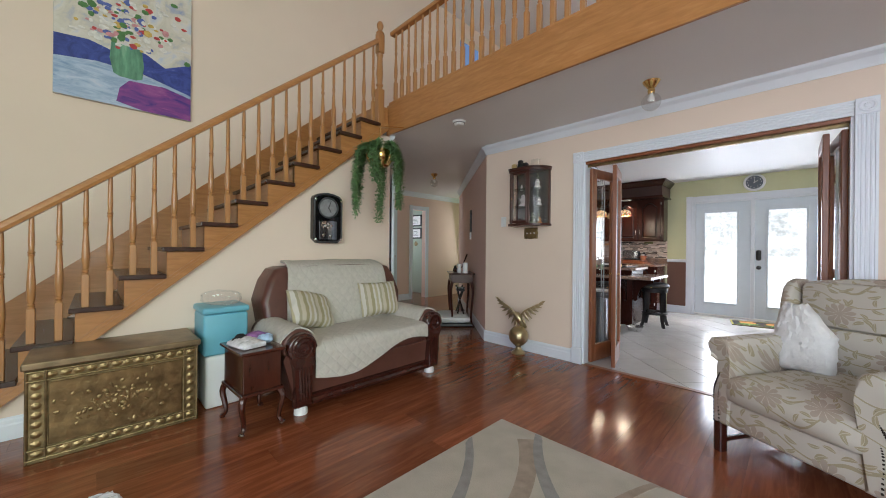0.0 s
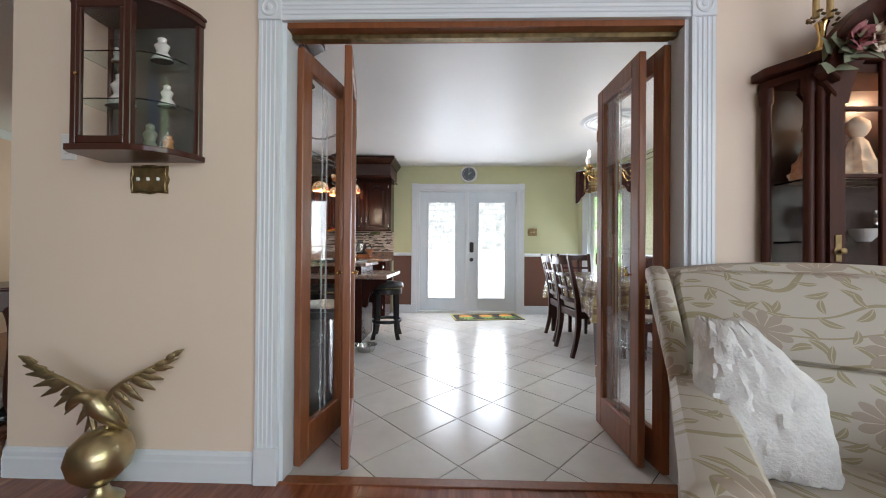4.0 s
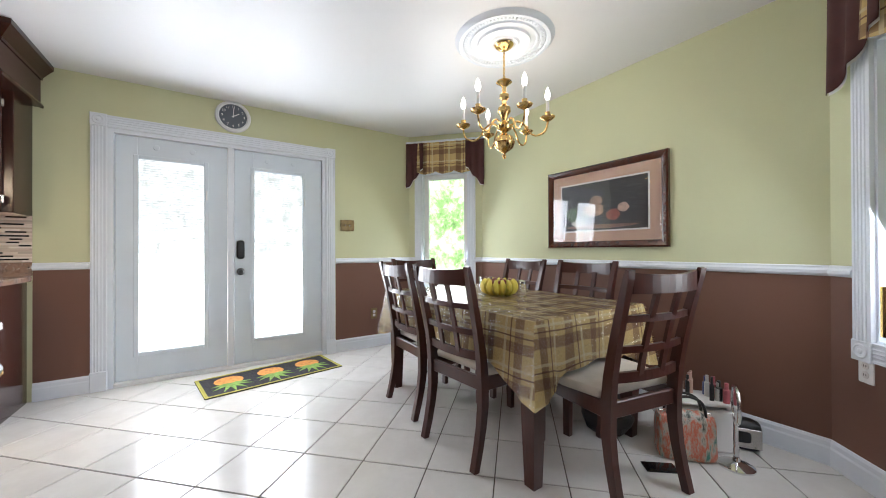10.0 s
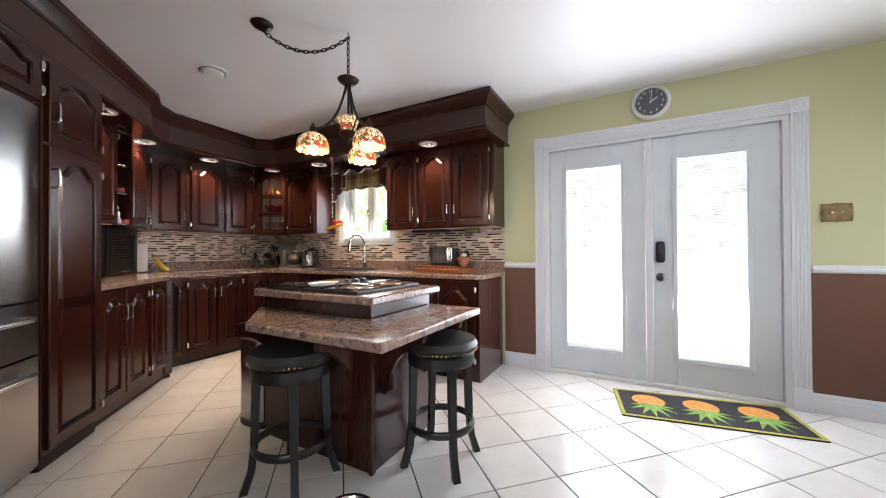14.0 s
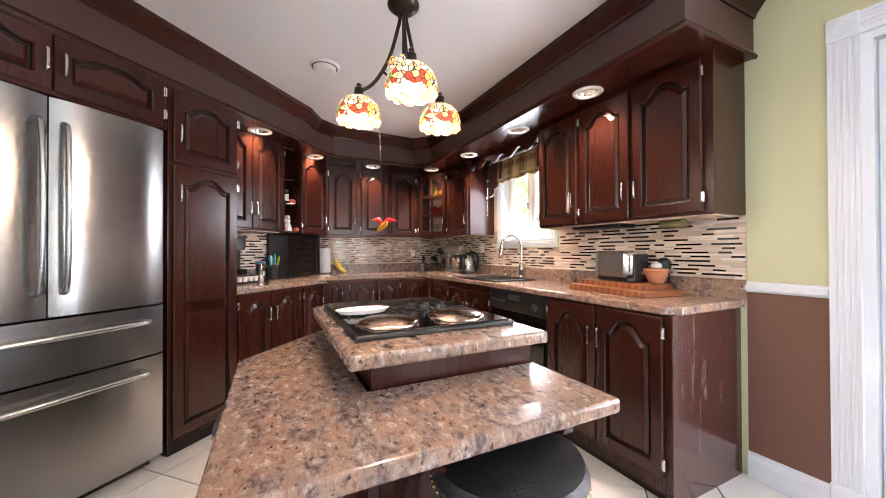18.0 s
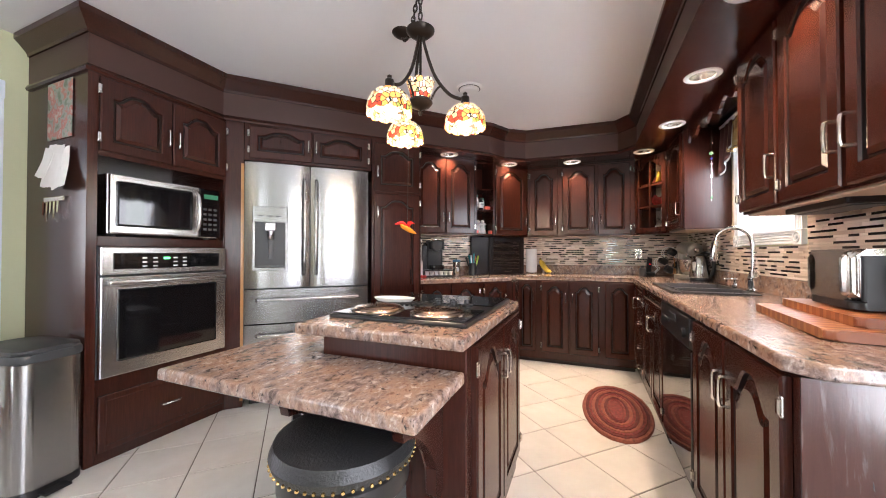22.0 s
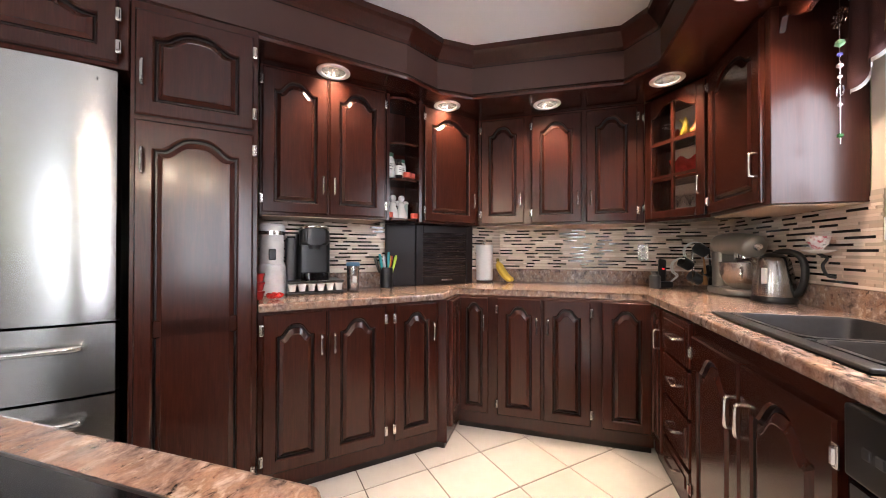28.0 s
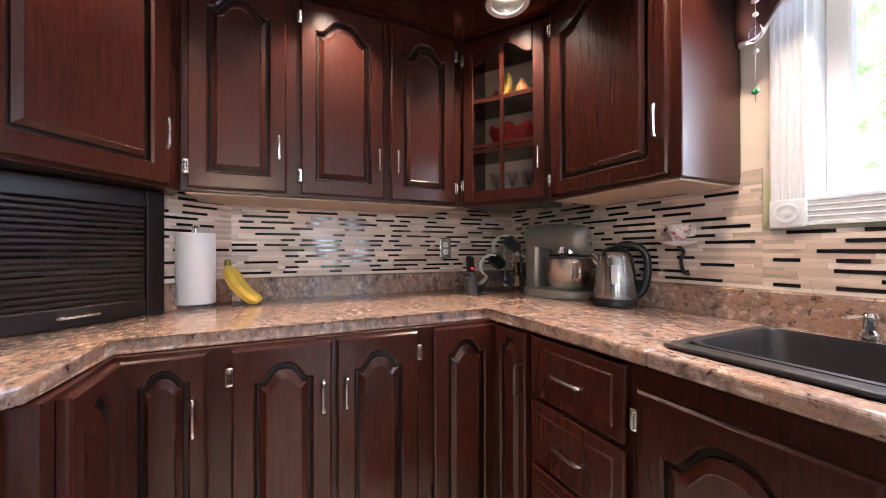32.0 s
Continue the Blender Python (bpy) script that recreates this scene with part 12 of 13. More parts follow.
# ---- things in the dining end ----
wc = thing("wall_clock", "round silver wall clock with grey dial over the doors", "clock", pose(-0.47, GARDEN - 0.002, 2.285))
part("case", lathe([(0.0, 0), (0.138, 0), (0.142, 0.012), (0.134, 0.03), (0.118, 0.036), (0.11, 0.028), (0, 0.026)], 40, None, pose(0, 0, 0, 90)), mat("bright_silver_paint", (0.74, 0.75, 0.76), 0.3, 0.25, vary=0.03), wc, "bright silver rim", True)
part("dial", lathe([(0.0, 0), (0.108, 0), (0.108, 0.002), (0, 0.002)], 40, None, pose(0, -0.028, 0, 90)), mat("slate_grey_dial", (0.10, 0.115, 0.14), 0.4, vary=0.05), wc, "slate grey dial")
for i in range(12):
    a = radians(30 * i)
    cu_ = bpy.data.curves.new("numeral", "FONT")
    cu_.body, cu_.size, cu_.align_x, cu_.align_y, cu_.extrude = str(i or 12), 0.03, "CENTER", "CENTER", 0.0006
    o = new("numeral", cu_)
    o.data.materials.append(M["paper"])
    o.parent = wc
    o.matrix_basis = pose(0.085 * math.sin(a), -0.0312, 0.085 * math.cos(a), 90)
for a, ln, w in ((58, 0.055, 0.007), (4, 0.08, 0.005)):
    o = part("clock_hand", box(-w / 2, w / 2, -0.002, 0, -0.012, ln, 0), M["paper"], wc, "white clock hand")
    o.matrix_basis = pose(0, -0.032, 0, 0, a, 0)
ornate_plate(pose(0.58, GARDEN - 0.001, 1.34), "antique brass double switch plate beside garden doors", 0.15, 0.12, 2)

# framed still life
pf = thing("framed_picture", "dark cherry framed still life print with peach mat", "picture", pose(1.93, 6.12, 1.09, 0, 0, -90))
FWD, FH = 0.995, 0.655
PF = [(0, 0), (0.0, -0.028), (0.012, -0.034), (0.03, -0.026), (0.045, -0.016), (0.05, -0.010), (0.05, 0)]
for a, b, rot in (((0, 0), FWD, 0), ((FWD, 0), FH, 90), ((FWD, FH), FWD, 180), ((0, FH), FH, 270)):
    bm = bmesh.new()
    A = [bm.verts.new((q, y, q)) for q, y in PF]
    B = [bm.verts.new((b - q, y, q)) for q, y in PF]
    for i in range(len(PF)):
        j = (i + 1) % len(PF)
        bm.faces.new((A[i], A[j], B[j], B[i]))
    bmesh.ops.recalc_face_normals(bm, faces=bm.faces)
    o = part("frame_side", bm, M["cherry"], pf)
    o.matrix_basis = pose(a[0], 0, a[1], 0, -rot, 0)
part("mat_board", box(0.048, FWD - 0.048, -0.008, -0.002, 0.048, FH - 0.048), mat("peach_mat_board", (0.56, 0.38, 0.29), 0.85, vary=0.03), pf, "peach mat board")
part("inner_mat", box(0.125, FWD - 0.125, -0.0095, -0.008, 0.125, FH - 0.125), M["paper"], pf, "thin pale inner mat")
pr_ = part("print", box(0.137, FWD - 0.137, -0.011, -0.0095, 0.137, FH - 0.137), blend("dark_brick_print", [(0.3, (0.012, 0.012, 0.014)), (0.6, (0.035, 0.034, 0.036)), (0.8, (0.09, 0.08, 0.08))], 14, 0.4, stretch=(1, 1, 5)), pf, "dark printed still life")
rng = random.Random(14)
for nm, cx, cz, rx, rz, col in (("basket", 0.44, 0.30, 0.09, 0.055, (0.42, 0.28, 0.19)), ("basket_handle", 0.46, 0.37, 0.06, 0.04, (0.34, 0.22, 0.15)), ("pale_cloth", 0.30, 0.20, 0.07, 0.03, (0.55, 0.52, 0.48)), ("pot", 0.60, 0.25, 0.055, 0.045, (0.32, 0.10, 0.07)), ("leaves", 0.24, 0.27, 0.05, 0.06, (0.09, 0.13, 0.08)), ("table_edge", 0.50, 0.165, 0.30, 0.016, (0.22, 0.12, 0.09)), ("flowers", 0.68, 0.30, 0.045, 0.035, (0.55, 0.38, 0.30))):
    pts = [(cx + rx * math.cos(a) * rng.uniform(0.85, 1.1), cz + rz * math.sin(a) * rng.uniform(0.85, 1.1)) for a in (i * math.pi / 9 for i in range(18))]
    part(nm + "_ink", panel(pts, -0.0118 - rng.uniform(0, 0.0008), -0.011), mat("ink_" + nm, col, 0.5, vary=0.3, scale=30), pr_)
part("glass", box(0.049, FWD - 0.049, -0.0150, -0.0140, 0.049, FH - 0.049), pane_glass("picture_glass", 0.10), pf)

# pineapple door mat
dm = thing("door_mat", "black door mat with three pineapples and green border", "door mat", pose(-0.19, 7.365, 0, 0, 0, 9.5))
part("backing", box(-0.53, 0.53, -0.235, 0.235, 0.0, 0.009, 0.003, 1), mat("black_coir_mat", (0.022, 0.02, 0.024), 0.95, vary=0.3, scale=60, bump=0.8, bump_scale=200), dm)
brd = mat("olive_yellow_border", (0.36, 0.33, 0.06), 0.95, vary=0.25, scale=50, bump=0.6, bump_scale=200)
for b in ((-0.53, 0.53, -0.235, -0.212), (-0.53, 0.53, 0.212, 0.235), (-0.53, -0.505, -0.212, 0.212), (0.505, 0.53, -0.212, 0.212)):
    part("border_strip", box(*b, 0.0091, 0.0105), brd, dm, "olive yellow border")
pin = mat("orange_pineapple_pile", (0.62, 0.26, 0.06), 0.95, vary=0.3, scale=45, bump=0.6, bump_scale=150)
grn = mat("green_leaf_pile", (0.20, 0.33, 0.07), 0.95, vary=0.3, scale=45)
for cx in (-0.32, 0.0, 0.32):
    f = part("pineapple", prism([(cx + 0.105 * math.cos(a), 0.06 + 0.10 * math.sin(a)) for a in (i * math.pi / 12 for i in range(24))], 0.0091, 0.011), pin, dm, "orange pineapple motif")
    for k, (a, ln) in enumerate(((-90, 0.20), (-65, 0.19), (-115, 0.19), (-35, 0.17), (-145, 0.17), (-10, 0.14), (-170, 0.14))):
        u = Vector((math.cos(radians(a)), math.sin(radians(a))))
        n_ = Vector((-u.y, u.x)) * 0.022
        base_ = Vector((cx, -0.015))
        bm = prism([tuple(base_ + u * ln * 0.3 - n_), tuple(base_ + u * ln), tuple(base_ + u * ln * 0.3 + n_), tuple(base_)], 0.0092, 0.0112 + 0.0001 * k)
        bmesh.ops.recalc_face_normals(bm, faces=bm.faces)
        part("leaf", bm, grn, f, "green leaf motif")

# clutter on the floor behind the end chair
snake = blend("coral_snakeskin_print", [(0.36, (0.05, 0.06, 0.05)), (0.44, (0.45, 0.43, 0.36)), (0.52, (0.55, 0.12, 0.06)), (0.60, (0.42, 0.40, 0.33)), (0.68, (0.04, 0.20, 0.17))], 9, 0.4, stretch=(2.2, 2.2, 0.7), detail=6)
hb_ = thing("handbag", "snake print handbag in coral and teal on floor", "handbag", pose(1.37, 4.80, 0, 0, 0, -47))
bm = soft_box(0.27, 0.11, 0.23, 0.015, 0.03, 10)
for v in bm.verts:
    v.co.y = 0.055 + (v.co.y - 0.055) * (1.15 - 1.9 * v.co.z)
part("body", bm, snake, hb_, "", True)
for y in (0.03, 0.08):
    part("strap", tube(smooth_line([(-0.09, y, 0.20), (-0.07, y, 0.29), (0.0, y, 0.32), (0.07, y, 0.29), (0.09, y, 0.20)], 5), 0.007, 8), M["leather"], hb_, "black handle", True)
part("zip", box(-0.12, 0.12, 0.05, 0.06, 0.224, 0.236, 0.002, 1), M["nickel"], hb_)
cd = thing("makeup_caddy", "white plastic caddy full of bottles and brushes", "caddy", pose(1.60, 4.88, 0, 0, 0, -47))
part("box", box(-0.16, 0.16, -0.09, 0.09, 0.0, 0.22, 0.012, 2), M["white_plastic"], cd)
part("top_tray", box(-0.17, 0.17, -0.10, 0.10, 0.24, 0.255, 0.006, 2), M["white_plastic"], cd)
for x in (-0.14, 0.14):
    part("upright", box(x - 0.01, x + 0.01, -0.08, 0.08, 0.221, 0.24), M["white_plastic"], cd)
rng = random.Random(17)
for i in range(14):
    h, r = rng.uniform(0.05, 0.13), rng.uniform(0.010, 0.018)
    col = rng.choice([(0.02, 0.02, 0.02), (0.42, 0.10, 0.12), (0.50, 0.32, 0.26), (0.30, 0.26, 0.22), (0.6, 0.58, 0.55), (0.05, 0.08, 0.22)])
    single("cosmetic_bottle", lathe([(r, 0), (r, h * 0.65), (r * 0.55, h * 0.7), (r * 0.55, h), (0, h)], 12), mat("cosmetic_colour_" + "abcdefghijklmn"[i], col, 0.3, vary=0.05), pose(1.60, 4.88, 0.255, 0, 0, -47) @ Matrix.Translation((rng.uniform(-0.14, 0.14), rng.uniform(-0.07, 0.07), 0)), "cosmetic bottle standing on the white caddy", "bottle", True, "bottles on the caddy")
sm = thing("vanity_mirror", "round chrome vanity mirror on a stand", "mirror", pose(1.53, 4.66, 0, 0, 0, 25))
part("base", lathe([(0.075, 0), (0.075, 0.008), (0.05, 0.02), (0.018, 0.03), (0.012, 0.05)], 28), M["chrome"], sm, "", True)
part("stem", lathe([(0.010, 0.045), (0.014, 0.08), (0.009, 0.11), (0.009, 0.22)], 14), M["chrome"], sm, "", True)
part("mirror_rim", tube([(0.09 * math.cos(a), 0, 0.305 + 0.09 * math.sin(a)) for a in (i * math.pi / 16 for i in range(32))], 0.009, 10, None, True), M["chrome"], sm, "", True)
part("mirror_glass", lathe([(0, -0.003), (0.086, -0.003), (0.086, 0.003), (0, 0.003)], 32, None, pose(0, 0, 0.305, 90)), M["mirror"], sm)
bk_ = thing("cosmetic_bag", "clear and black cosmetic bag beside the wall", "bag", pose(1.72, 4.70, 0, 0, 0, -60))
part("pouch", soft_box(0.20, 0.10, 0.15, 0.01, 0.03, 8), M["leather"], bk_, "", True)
part("clear_side", box(-0.09, 0.09, -0.004, -0.001, 0.02, 0.12, 0.001, 1), M["steel"], bk_)
db = thing("backpack", "soft black bag slumped under the dining table", "bag", pose(1.42, 5.12, 0, 0, 0, 20))
part("sack", soft_box(0.34, 0.24, 0.20, 0.05, 0.07, 8), M["leather"], db, "", True)
single("phone", box(-0.075, 0.075, -0.038, 0.038, 0, 0.009, 0.003, 2), M["black_gloss"], pose(1.20, 4.86, 0.001, 0, 0, -40), "black mobile phone lying on the floor tiles", "phone")

# dark side table under the bay window
STM = pose(0.93, 3.85, 0, 0, 0, 25)
st_ = thing("side_table", "dark polished side table on curved legs by the window", "side table", STM)
part("top", prism(rrect(-0.28, 0.28, -0.15, 0.15, 0.03), 0.645, 0.67, 0.008, 3), M["cherry"], st_, "", True)
part("apron", panel([(-0.25, 0.644), (-0.25, 0.40)] + [(-0.25 + 0.5 * i / 16, 0.40 + 0.06 * math.sin(math.pi * i / 16)) for i in range(1, 16)] + [(0.25, 0.40), (0.25, 0.644)], -0.12, 0.12, 0.004, 1), M["cherry"], st_, "deep curved apron")
for sx in (-1, 1):
    for sy in (-1, 1):
        o = part("leg", cabriole(0.45, 0.05), M["cherry"], st_, "curved leg", True)
        o.matrix_basis = pose(sx * 0.22, sy * 0.09, 0, 0, 0, math.degrees(math.atan2(sy, sx)))
rn_ = tagged(link("table_runner", box(-0.20, 0.24, -0.145, 0.13, 0.671, 0.676, 0.002, 1), mat("pink_cotton_runner", (0.52, 0.24, 0.24), 0.85, vary=0.15, scale=40)), "dusty pink cloth on the dark side table", "cloth")
rn_.matrix_world = STM
bg_ = tagged(link("zebra_purse", soft_box(0.14, 0.07, 0.10, 0.01, 0.02, 6), striped("zebra_stripe_cloth", [(0, (0.02, 0.02, 0.02)), (0.45, (0.6, 0.6, 0.58)), (0.8, (0.02, 0.02, 0.02))], 0.035, "Z"), None, "", True), "small zebra striped purse on the side table", "purse")
bg_.matrix_world = STM @ pose(0.20, 0.03, 0.676, 0, 0, 20)
jb_ = thing("jewellery_dish", "silver trinket dish on the dark side table", "dish", STM @ pose(-0.02, 0.0, 0.676))
part("dish", lathe([(0.03, 0), (0.05, 0.008), (0.07, 0.02), (0.068, 0.023), (0, 0.012)], 22), M["chrome"], jb_, "", True)
for a in range(4):
    part("trinket", lathe([(0, 0), (0.012, 0.008), (0.008, 0.02), (0, 0.028)], 8, None, Matrix.Translation((0.03 * math.cos(a * 1.6), 0.03 * math.sin(a * 1.6), 0.014))), M["nickel"], jb_, "", True)

# stained glass oval hanging in the bay window
def see_through(name, colour):
    m, n, l = nodes_of(name, 0.2)
    tl = n.new("ShaderNodeBsdfTranslucent")
    tl.inputs["Color"].default_value = rgb(colour)
    b = n["Principled BSDF"]
    b.inputs["Base Color"].default_value = rgb(colour)
    mx = n.new("ShaderNodeMixShader")
    mx.inputs["Fac"].default_value = 0.75
    l.new(b.outputs[0], mx.inputs[1])
    l.new(tl.outputs[0], mx.inputs[2])
    l.new(mx.outputs[0], n["Material Output"].inputs["Surface"])
    return m


og = thing("stained_glass_oval", "oval stained glass panel with fruit colours hanging in window", "sun catcher", pose(1.425, 3.92, 1.344, 0, 0, -135))
lights_ = [see_through("stained_" + k, c) for k, c in (("red", (0.85, 0.06, 0.03)), ("blue", (0.05, 0.15, 0.85)), ("green", (0.05, 0.50, 0.10)), ("orange", (0.95, 0.40, 0.05)), ("clear", (0.80, 0.85, 0.80)), ("cyan", (0.15, 0.60, 0.80)))]
rng = random.Random(23)
for ring, (r0, r1, cnt) in enumerate(((0.0, 0.35, 5), (0.35, 0.68, 9), (0.68, 1.0, 13))):
    for i in range(cnt):
        a0, a1 = 2 * math.pi * i / cnt + ring, 2 * math.pi * (i + 1) / cnt + ring
        pts = [(0.085 * r * math.cos(a), 0.14 * r * math.sin(a)) for r, a in ([(r1 * 0.985, a0 + 0.02), (r1 * 0.985, (a0 + a1) / 2), (r1 * 0.985, a1 - 0.02)] + ([(r0 * 1.02 + 0.005, a1 - 0.02), (r0 * 1.02 + 0.005, a0 + 0.02)] if r0 else [(0.0, a0)]))]
        part("glass_piece", panel(pts, -0.002, 0.002), rng.choice(lights_), og)
part("lead_rim", tube([(0.086 * math.cos(a), 0, 0.142 * math.sin(a)) for a in (i * math.pi / 20 for i in range(40))], 0.003, 6, None, True), M["black_iron"], og, "", True)
part("cord", tube([(0, 0, 0.14), (0, 0, 0.62)], 0.001, 4), M["nickel"], og)

# neighbour's house seen through the bay window
nh = thing("neighbour_house", "blue clapboard house with white eave beyond the window", "house", pose(6.6, 2.4, 0, 0, 0, 0))
blue_ = mat("blue_vinyl_siding", (0.10, 0.24, 0.38), 0.6, vary=0.06)
part("wall", box(0.03, 3.2, -2.4, 2.3, -0.35, 1.55), blue_, nh)
for i in range(15):
    part("siding_board", box(0.0, 0.03, -2.4, 2.3, -0.34 + i * 0.125, -0.34 + i * 0.125 + 0.118, 0.01, 1), blue_, nh)
bm = bmesh.new()
q1 = [bm.verts.new(p) for p in ((-0.25, 2.6, 1.20), (-0.25, -2.7, 2.55), (-0.25, -2.7, 2.75), (-0.25, 2.6, 1.40))]
q2 = [bm.verts.new((v.co.x + 3.6, v.co.y, v.co.z)) for v in q1]
bm.faces.new(q1)
bm.faces.new(q2[::-1])
for i in range(4):
    bm.faces.new((q1[i], q2[i], q2[(i + 1) % 4], q1[(i + 1) % 4]))
bmesh.ops.recalc_face_normals(bm, faces=bm.faces)
part("roof", bm, M["trim"], nh, "white eave and roof edge")
part("corner_board", box(-0.03, 0.0, 2.18, 2.34, -0.35, 1.3), M["trim"], nh)
part("window", box(-0.03, 0.01, 1.2, 1.8, 0.35, 0.95, 0.01, 1), M["trim"], nh)

# ---- floor pieces and backsplash ----
def clip_poly(poly, planes):
    """Keep the part of a plan polygon where a*x + b*y <= c for each plane."""
    for a, b, c in planes:
        out = []
        for i, p in enumerate(poly):
            q = poly[(i + 1) % len(poly)]
            dp, dq = a * p[0] + b * p[1] - c, a * q[0] + b * q[1] - c
            if dp <= 0:
                out.append(p)
            if dp * dq < 0:
                t_ = dp / (dp - dq)
                out.append((p[0] + t_ * (q[0] - p[0]), p[1] + t_ * (q[1] - p[1])))
        poly = out
        if len(poly) < 3:
            return []
    return poly


def area_of(poly):
    return 0.5 * abs(sum(p[0] * q[1] - q[0] * p[1] for p, q in zip(poly, poly[1:] + poly[:1])))


fk = tagged(new("floor_kitchen"), "pale glossy floor tiles laid diagonally in the kitchen", "floor", kind="structure")
P_ = 0.334
joint = 0.0065
h_ = (P_ - joint) / 2
whole = bpy.data.meshes.new("tile")
bm = box(-h_, h_, -h_, h_, -0.010, 0.0, 0.0018, 1)
bm.to_mesh(whole)
bm.free()
whole.materials.append(M["tile"])
room = [(0, -1, -3.512), (0, 1, 7.75), (1, 0, 1.97), (-1, 0, 5.20), (-1, -1, -0.98)]
for iu in range(-11, 20):
    for iv in range(-14, 16):
        u, v = 4.06 + (iu + 0.5) * P_, 4.04 + (iv + 0.5) * 0.3325
        cx, cy = (u - v) * R2, (u + v) * R2
        sq = [(cx + (a - b) * R2, cy + (a + b) * R2) for a, b in ((-h_, -h_), (h_, -h_), (h_, h_), (-h_, h_))]
        cut = clip_poly(sq, room)
        if not cut or area_of(cut) < 0.004:
            continue
        if area_of(cut) > 0.995 * area_of(sq):
            ob = new("tile", whole)
            ob.matrix_world = pose(cx, cy, 0, 0, 0, 45)
        else:
            bm = prism(cut, -0.010, 0.0)
            ob = link("tile", bm, M["tile"])
        ob.parent = fk

fl_ = tagged(new("floor_living"), "glossy dark red laminate planks in living room and hall", "floor", kind="structure")
pw, plen = 0.192, 1.28
inside = [(0, 1, WALL_S + 0.001), (1, 0, 3.3), (-1, 0, 4.2), (0, -1, 3.0)]
rnd = random.Random(5)
col = 0
x = -4.2
while x < 2.4:
    y = -3.0 - rnd.random() * plen
    while y < WALL_S:
        sq = [(x + 0.0006, y + 0.0006), (x + pw - 0.0006, y + 0.0006), (x + pw - 0.0006, y + plen - 0.0006), (x + 0.0006, y + plen - 0.0006)]
        cut = clip_poly(sq, inside)
        if cut and area_of(cut) > 0.01:
            mx_ = sum(p[0] for p in cut) / len(cut)
            my_ = sum(p[1] for p in cut) / len(cut)
            bm = prism([(p[0] - mx_, p[1] - my_) for p in cut], -0.008, 0.0)
            ob = link("plank", bm, M["plank"], fl_)
            ob.location = (mx_, my_, 0)
        y += plen
    x += pw
# hallway planks beyond the living room
x = -6.1
while x < -2.7:
    y = 2.4 - rnd.random() * plen
    while y < 6.8:
        sq = [(x + 0.0006, y + 0.0006), (x + pw - 0.0006, y + 0.0006), (x + pw - 0.0006, y + plen - 0.0006), (x + 0.0006, y + plen - 0.0006)]
        cut = clip_poly(sq, [(0, -1, -WALL_S - 0.001), (-1, 0, 6.1), (0.669, 0.743, 0.752)])
        if cut and area_of(cut) > 0.01:
            mx_ = sum(p[0] for p in cut) / len(cut)
            my_ = sum(p[1] for p in cut) / len(cut)
            ob = link("plank", prism([(p[0] - mx_, p[1] - my_) for p in cut], -0.008, 0.0), M["plank"], fl_)
            ob.location = (mx_, my_, 0)
        y += plen
    x += pw

# backsplash of beige strips with thin black glass strips
sp_ = tagged(new("backsplash"), "beige strip tile backsplash with thin black glass strips", "backsplash", kind="structure")
runs = [((-5.165, 6.175), (-5.165, 7.705), 0.995, UB + 0.04), ((-5.165, 7.705), (-3.90, 7.705), 0.995, UB + 0.04), ((-3.90, 7.705), (-2.98, 7.705), 0.995, 1.178), ((-2.98, 7.705), (-1.70, 7.705), 0.995, UB + 0.04), ((wb[0], wb[1]), (-5.165, 6.175), 0.995, UB + 0.04)]
for x0_, x1_ in ((-3.953, -3.88), (-3.0, -2.912)):
    tagged(link("wall_patch", box(x0_, x1_, GARDEN - 0.004, GARDEN - 0.0005, 1.327, SB - 0.01), M["cream_wall"]), "cream painted wall strip beside the sink window", "wall", kind="structure")
strip_meshes = {}


def strip_mesh(L, h, material, key):
    k = (round(L, 3), key)
    if k not in strip_meshes:
        bm = box(-L / 2, L / 2, -0.0075, 0, 0, h)
        me = bpy.data.meshes.new("strip")
        bm.to_mesh(me)
        bm.free()
        me.materials.append(material)
        strip_meshes[k] = me
    return strip_meshes[k]


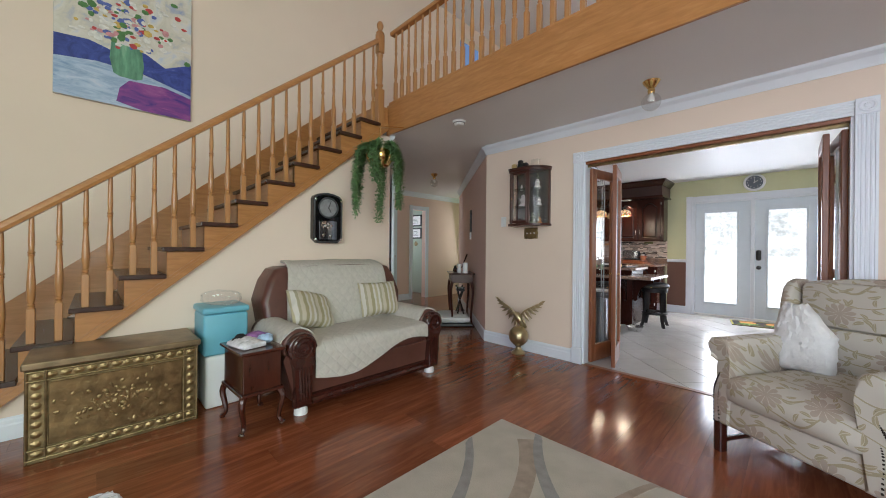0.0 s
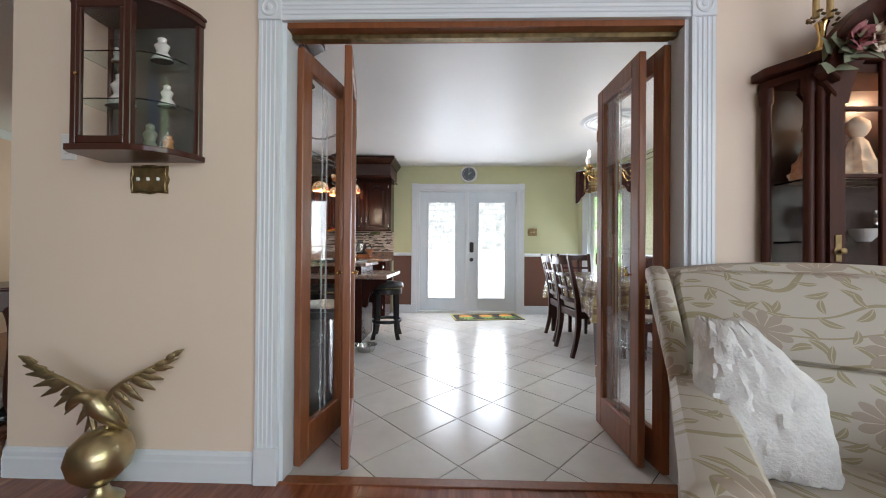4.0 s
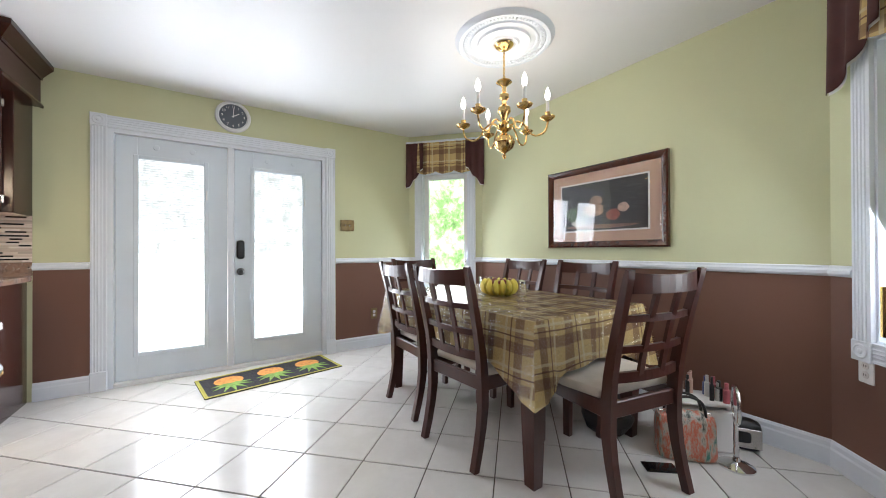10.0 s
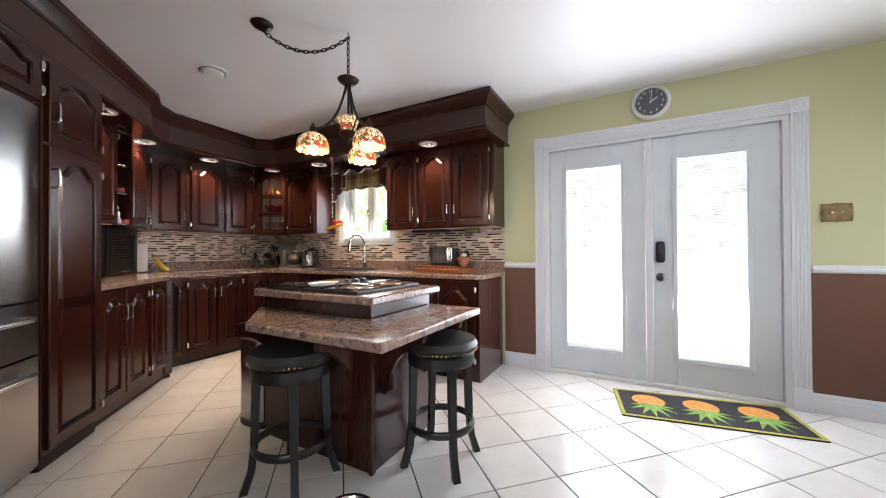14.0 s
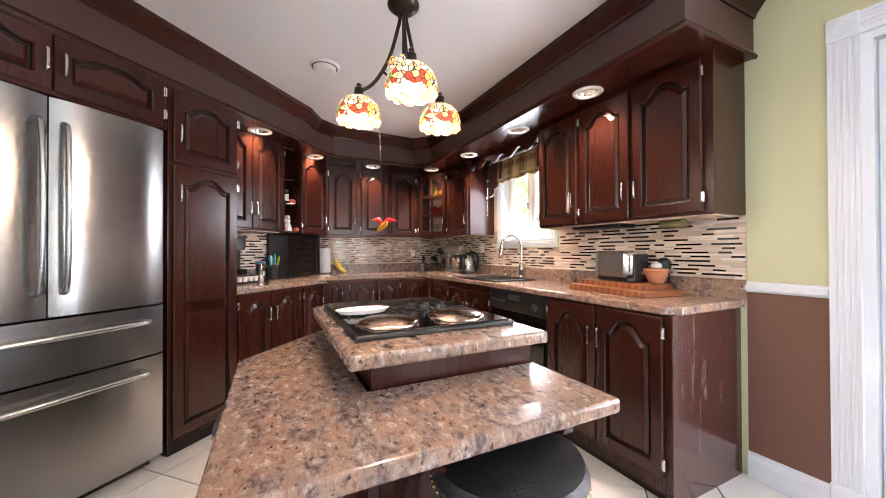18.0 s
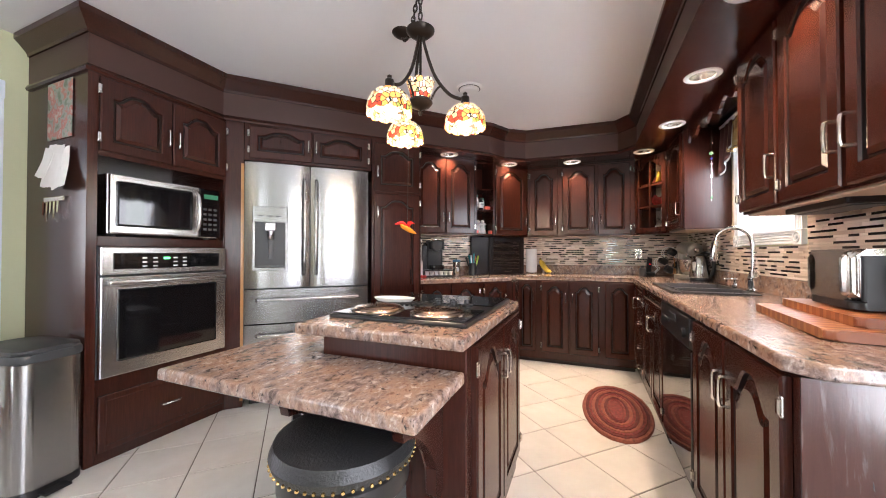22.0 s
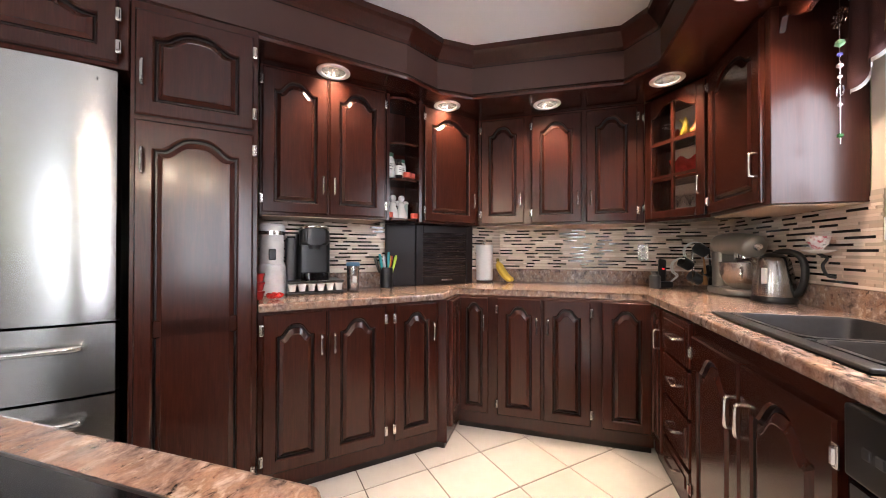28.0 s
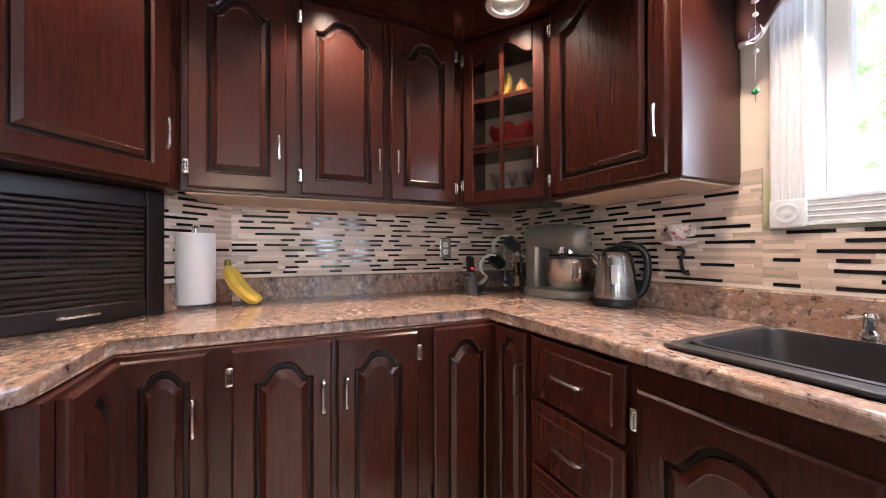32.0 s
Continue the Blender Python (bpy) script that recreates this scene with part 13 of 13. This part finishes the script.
rnd = random.Random(11)
count = 0
for a, b, z0, z1 in runs:
    L = math.hypot(b[0] - a[0], b[1] - a[1])
    rz = math.degrees(math.atan2(b[1] - a[1], b[0] - a[0]))
    m0 = pose(a[0], a[1], 0, 0, 0, rz)
    back_ = link("grout_bed", box(0, L, -0.003, 0.0, z0, z1), mat("beige_grout", (0.50, 0.42, 0.35), 0.85) if "beige_grout" not in bpy.data.materials else bpy.data.materials["beige_grout"], sp_)
    back_.matrix_world = m0
    beige = bmesh.new()
    rest = bmesh.new()
    z = z0 + 0.002
    while z < z1 - 0.018:
        hb = rnd.choice((0.0105, 0.013, 0.015))
        x = -rnd.random() * 0.2
        while x < L:
            w = rnd.choice((0.10, 0.15, 0.15, 0.22, 0.30))
            p, q = max(0, x), min(L, x + w)
            if q - p > 0.006:
                box(p + 0.0006, q - 0.0006, -0.006, -0.003, z, z + hb, 0, 1, beige)
            x += w
        z += hb + 0.0012
        ht = 0.0100
        x = -rnd.random() * 0.3
        while x < L:
            wl = rnd.choice((0.03, 0.05, 0.07, 0.10, 0.15))
            wd_ = rnd.choice((0.06, 0.10, 0.14, 0.19))
            p, q = max(0, x), min(L, x + wl)
            if q - p > 0.006:
                box(p + 0.0006, q - 0.0006, -0.006, -0.003, z, z + ht, 0, 1, beige)
            p = x + wl
            if 0 <= p and p + wd_ < L:
                if count < 300:
                    ob = new("strip", strip_mesh(wd_ - 0.001, ht, M["splash_dark"], "d"))
                    ob.parent = sp_
                    ob.matrix_world = m0 @ Matrix.Translation((p + wd_ / 2, 0, z))
                    count += 1
                else:
                    box(p + 0.0005, p + wd_ - 0.0005, -0.0075, 0, z, z + ht, 0, 1, rest)
            x += wl + wd_
        z += ht + 0.0012
    ob = link("beige_strips", beige, M["splash"], sp_)
    ob.matrix_world = m0
    ob["kind"] = "stuff"
    if rest.verts:
        ob = link("black_strips", rest, M["splash_dark"], sp_)
        ob.matrix_world = m0
        ob["kind"] = "stuff"
    else:
        rest.free()
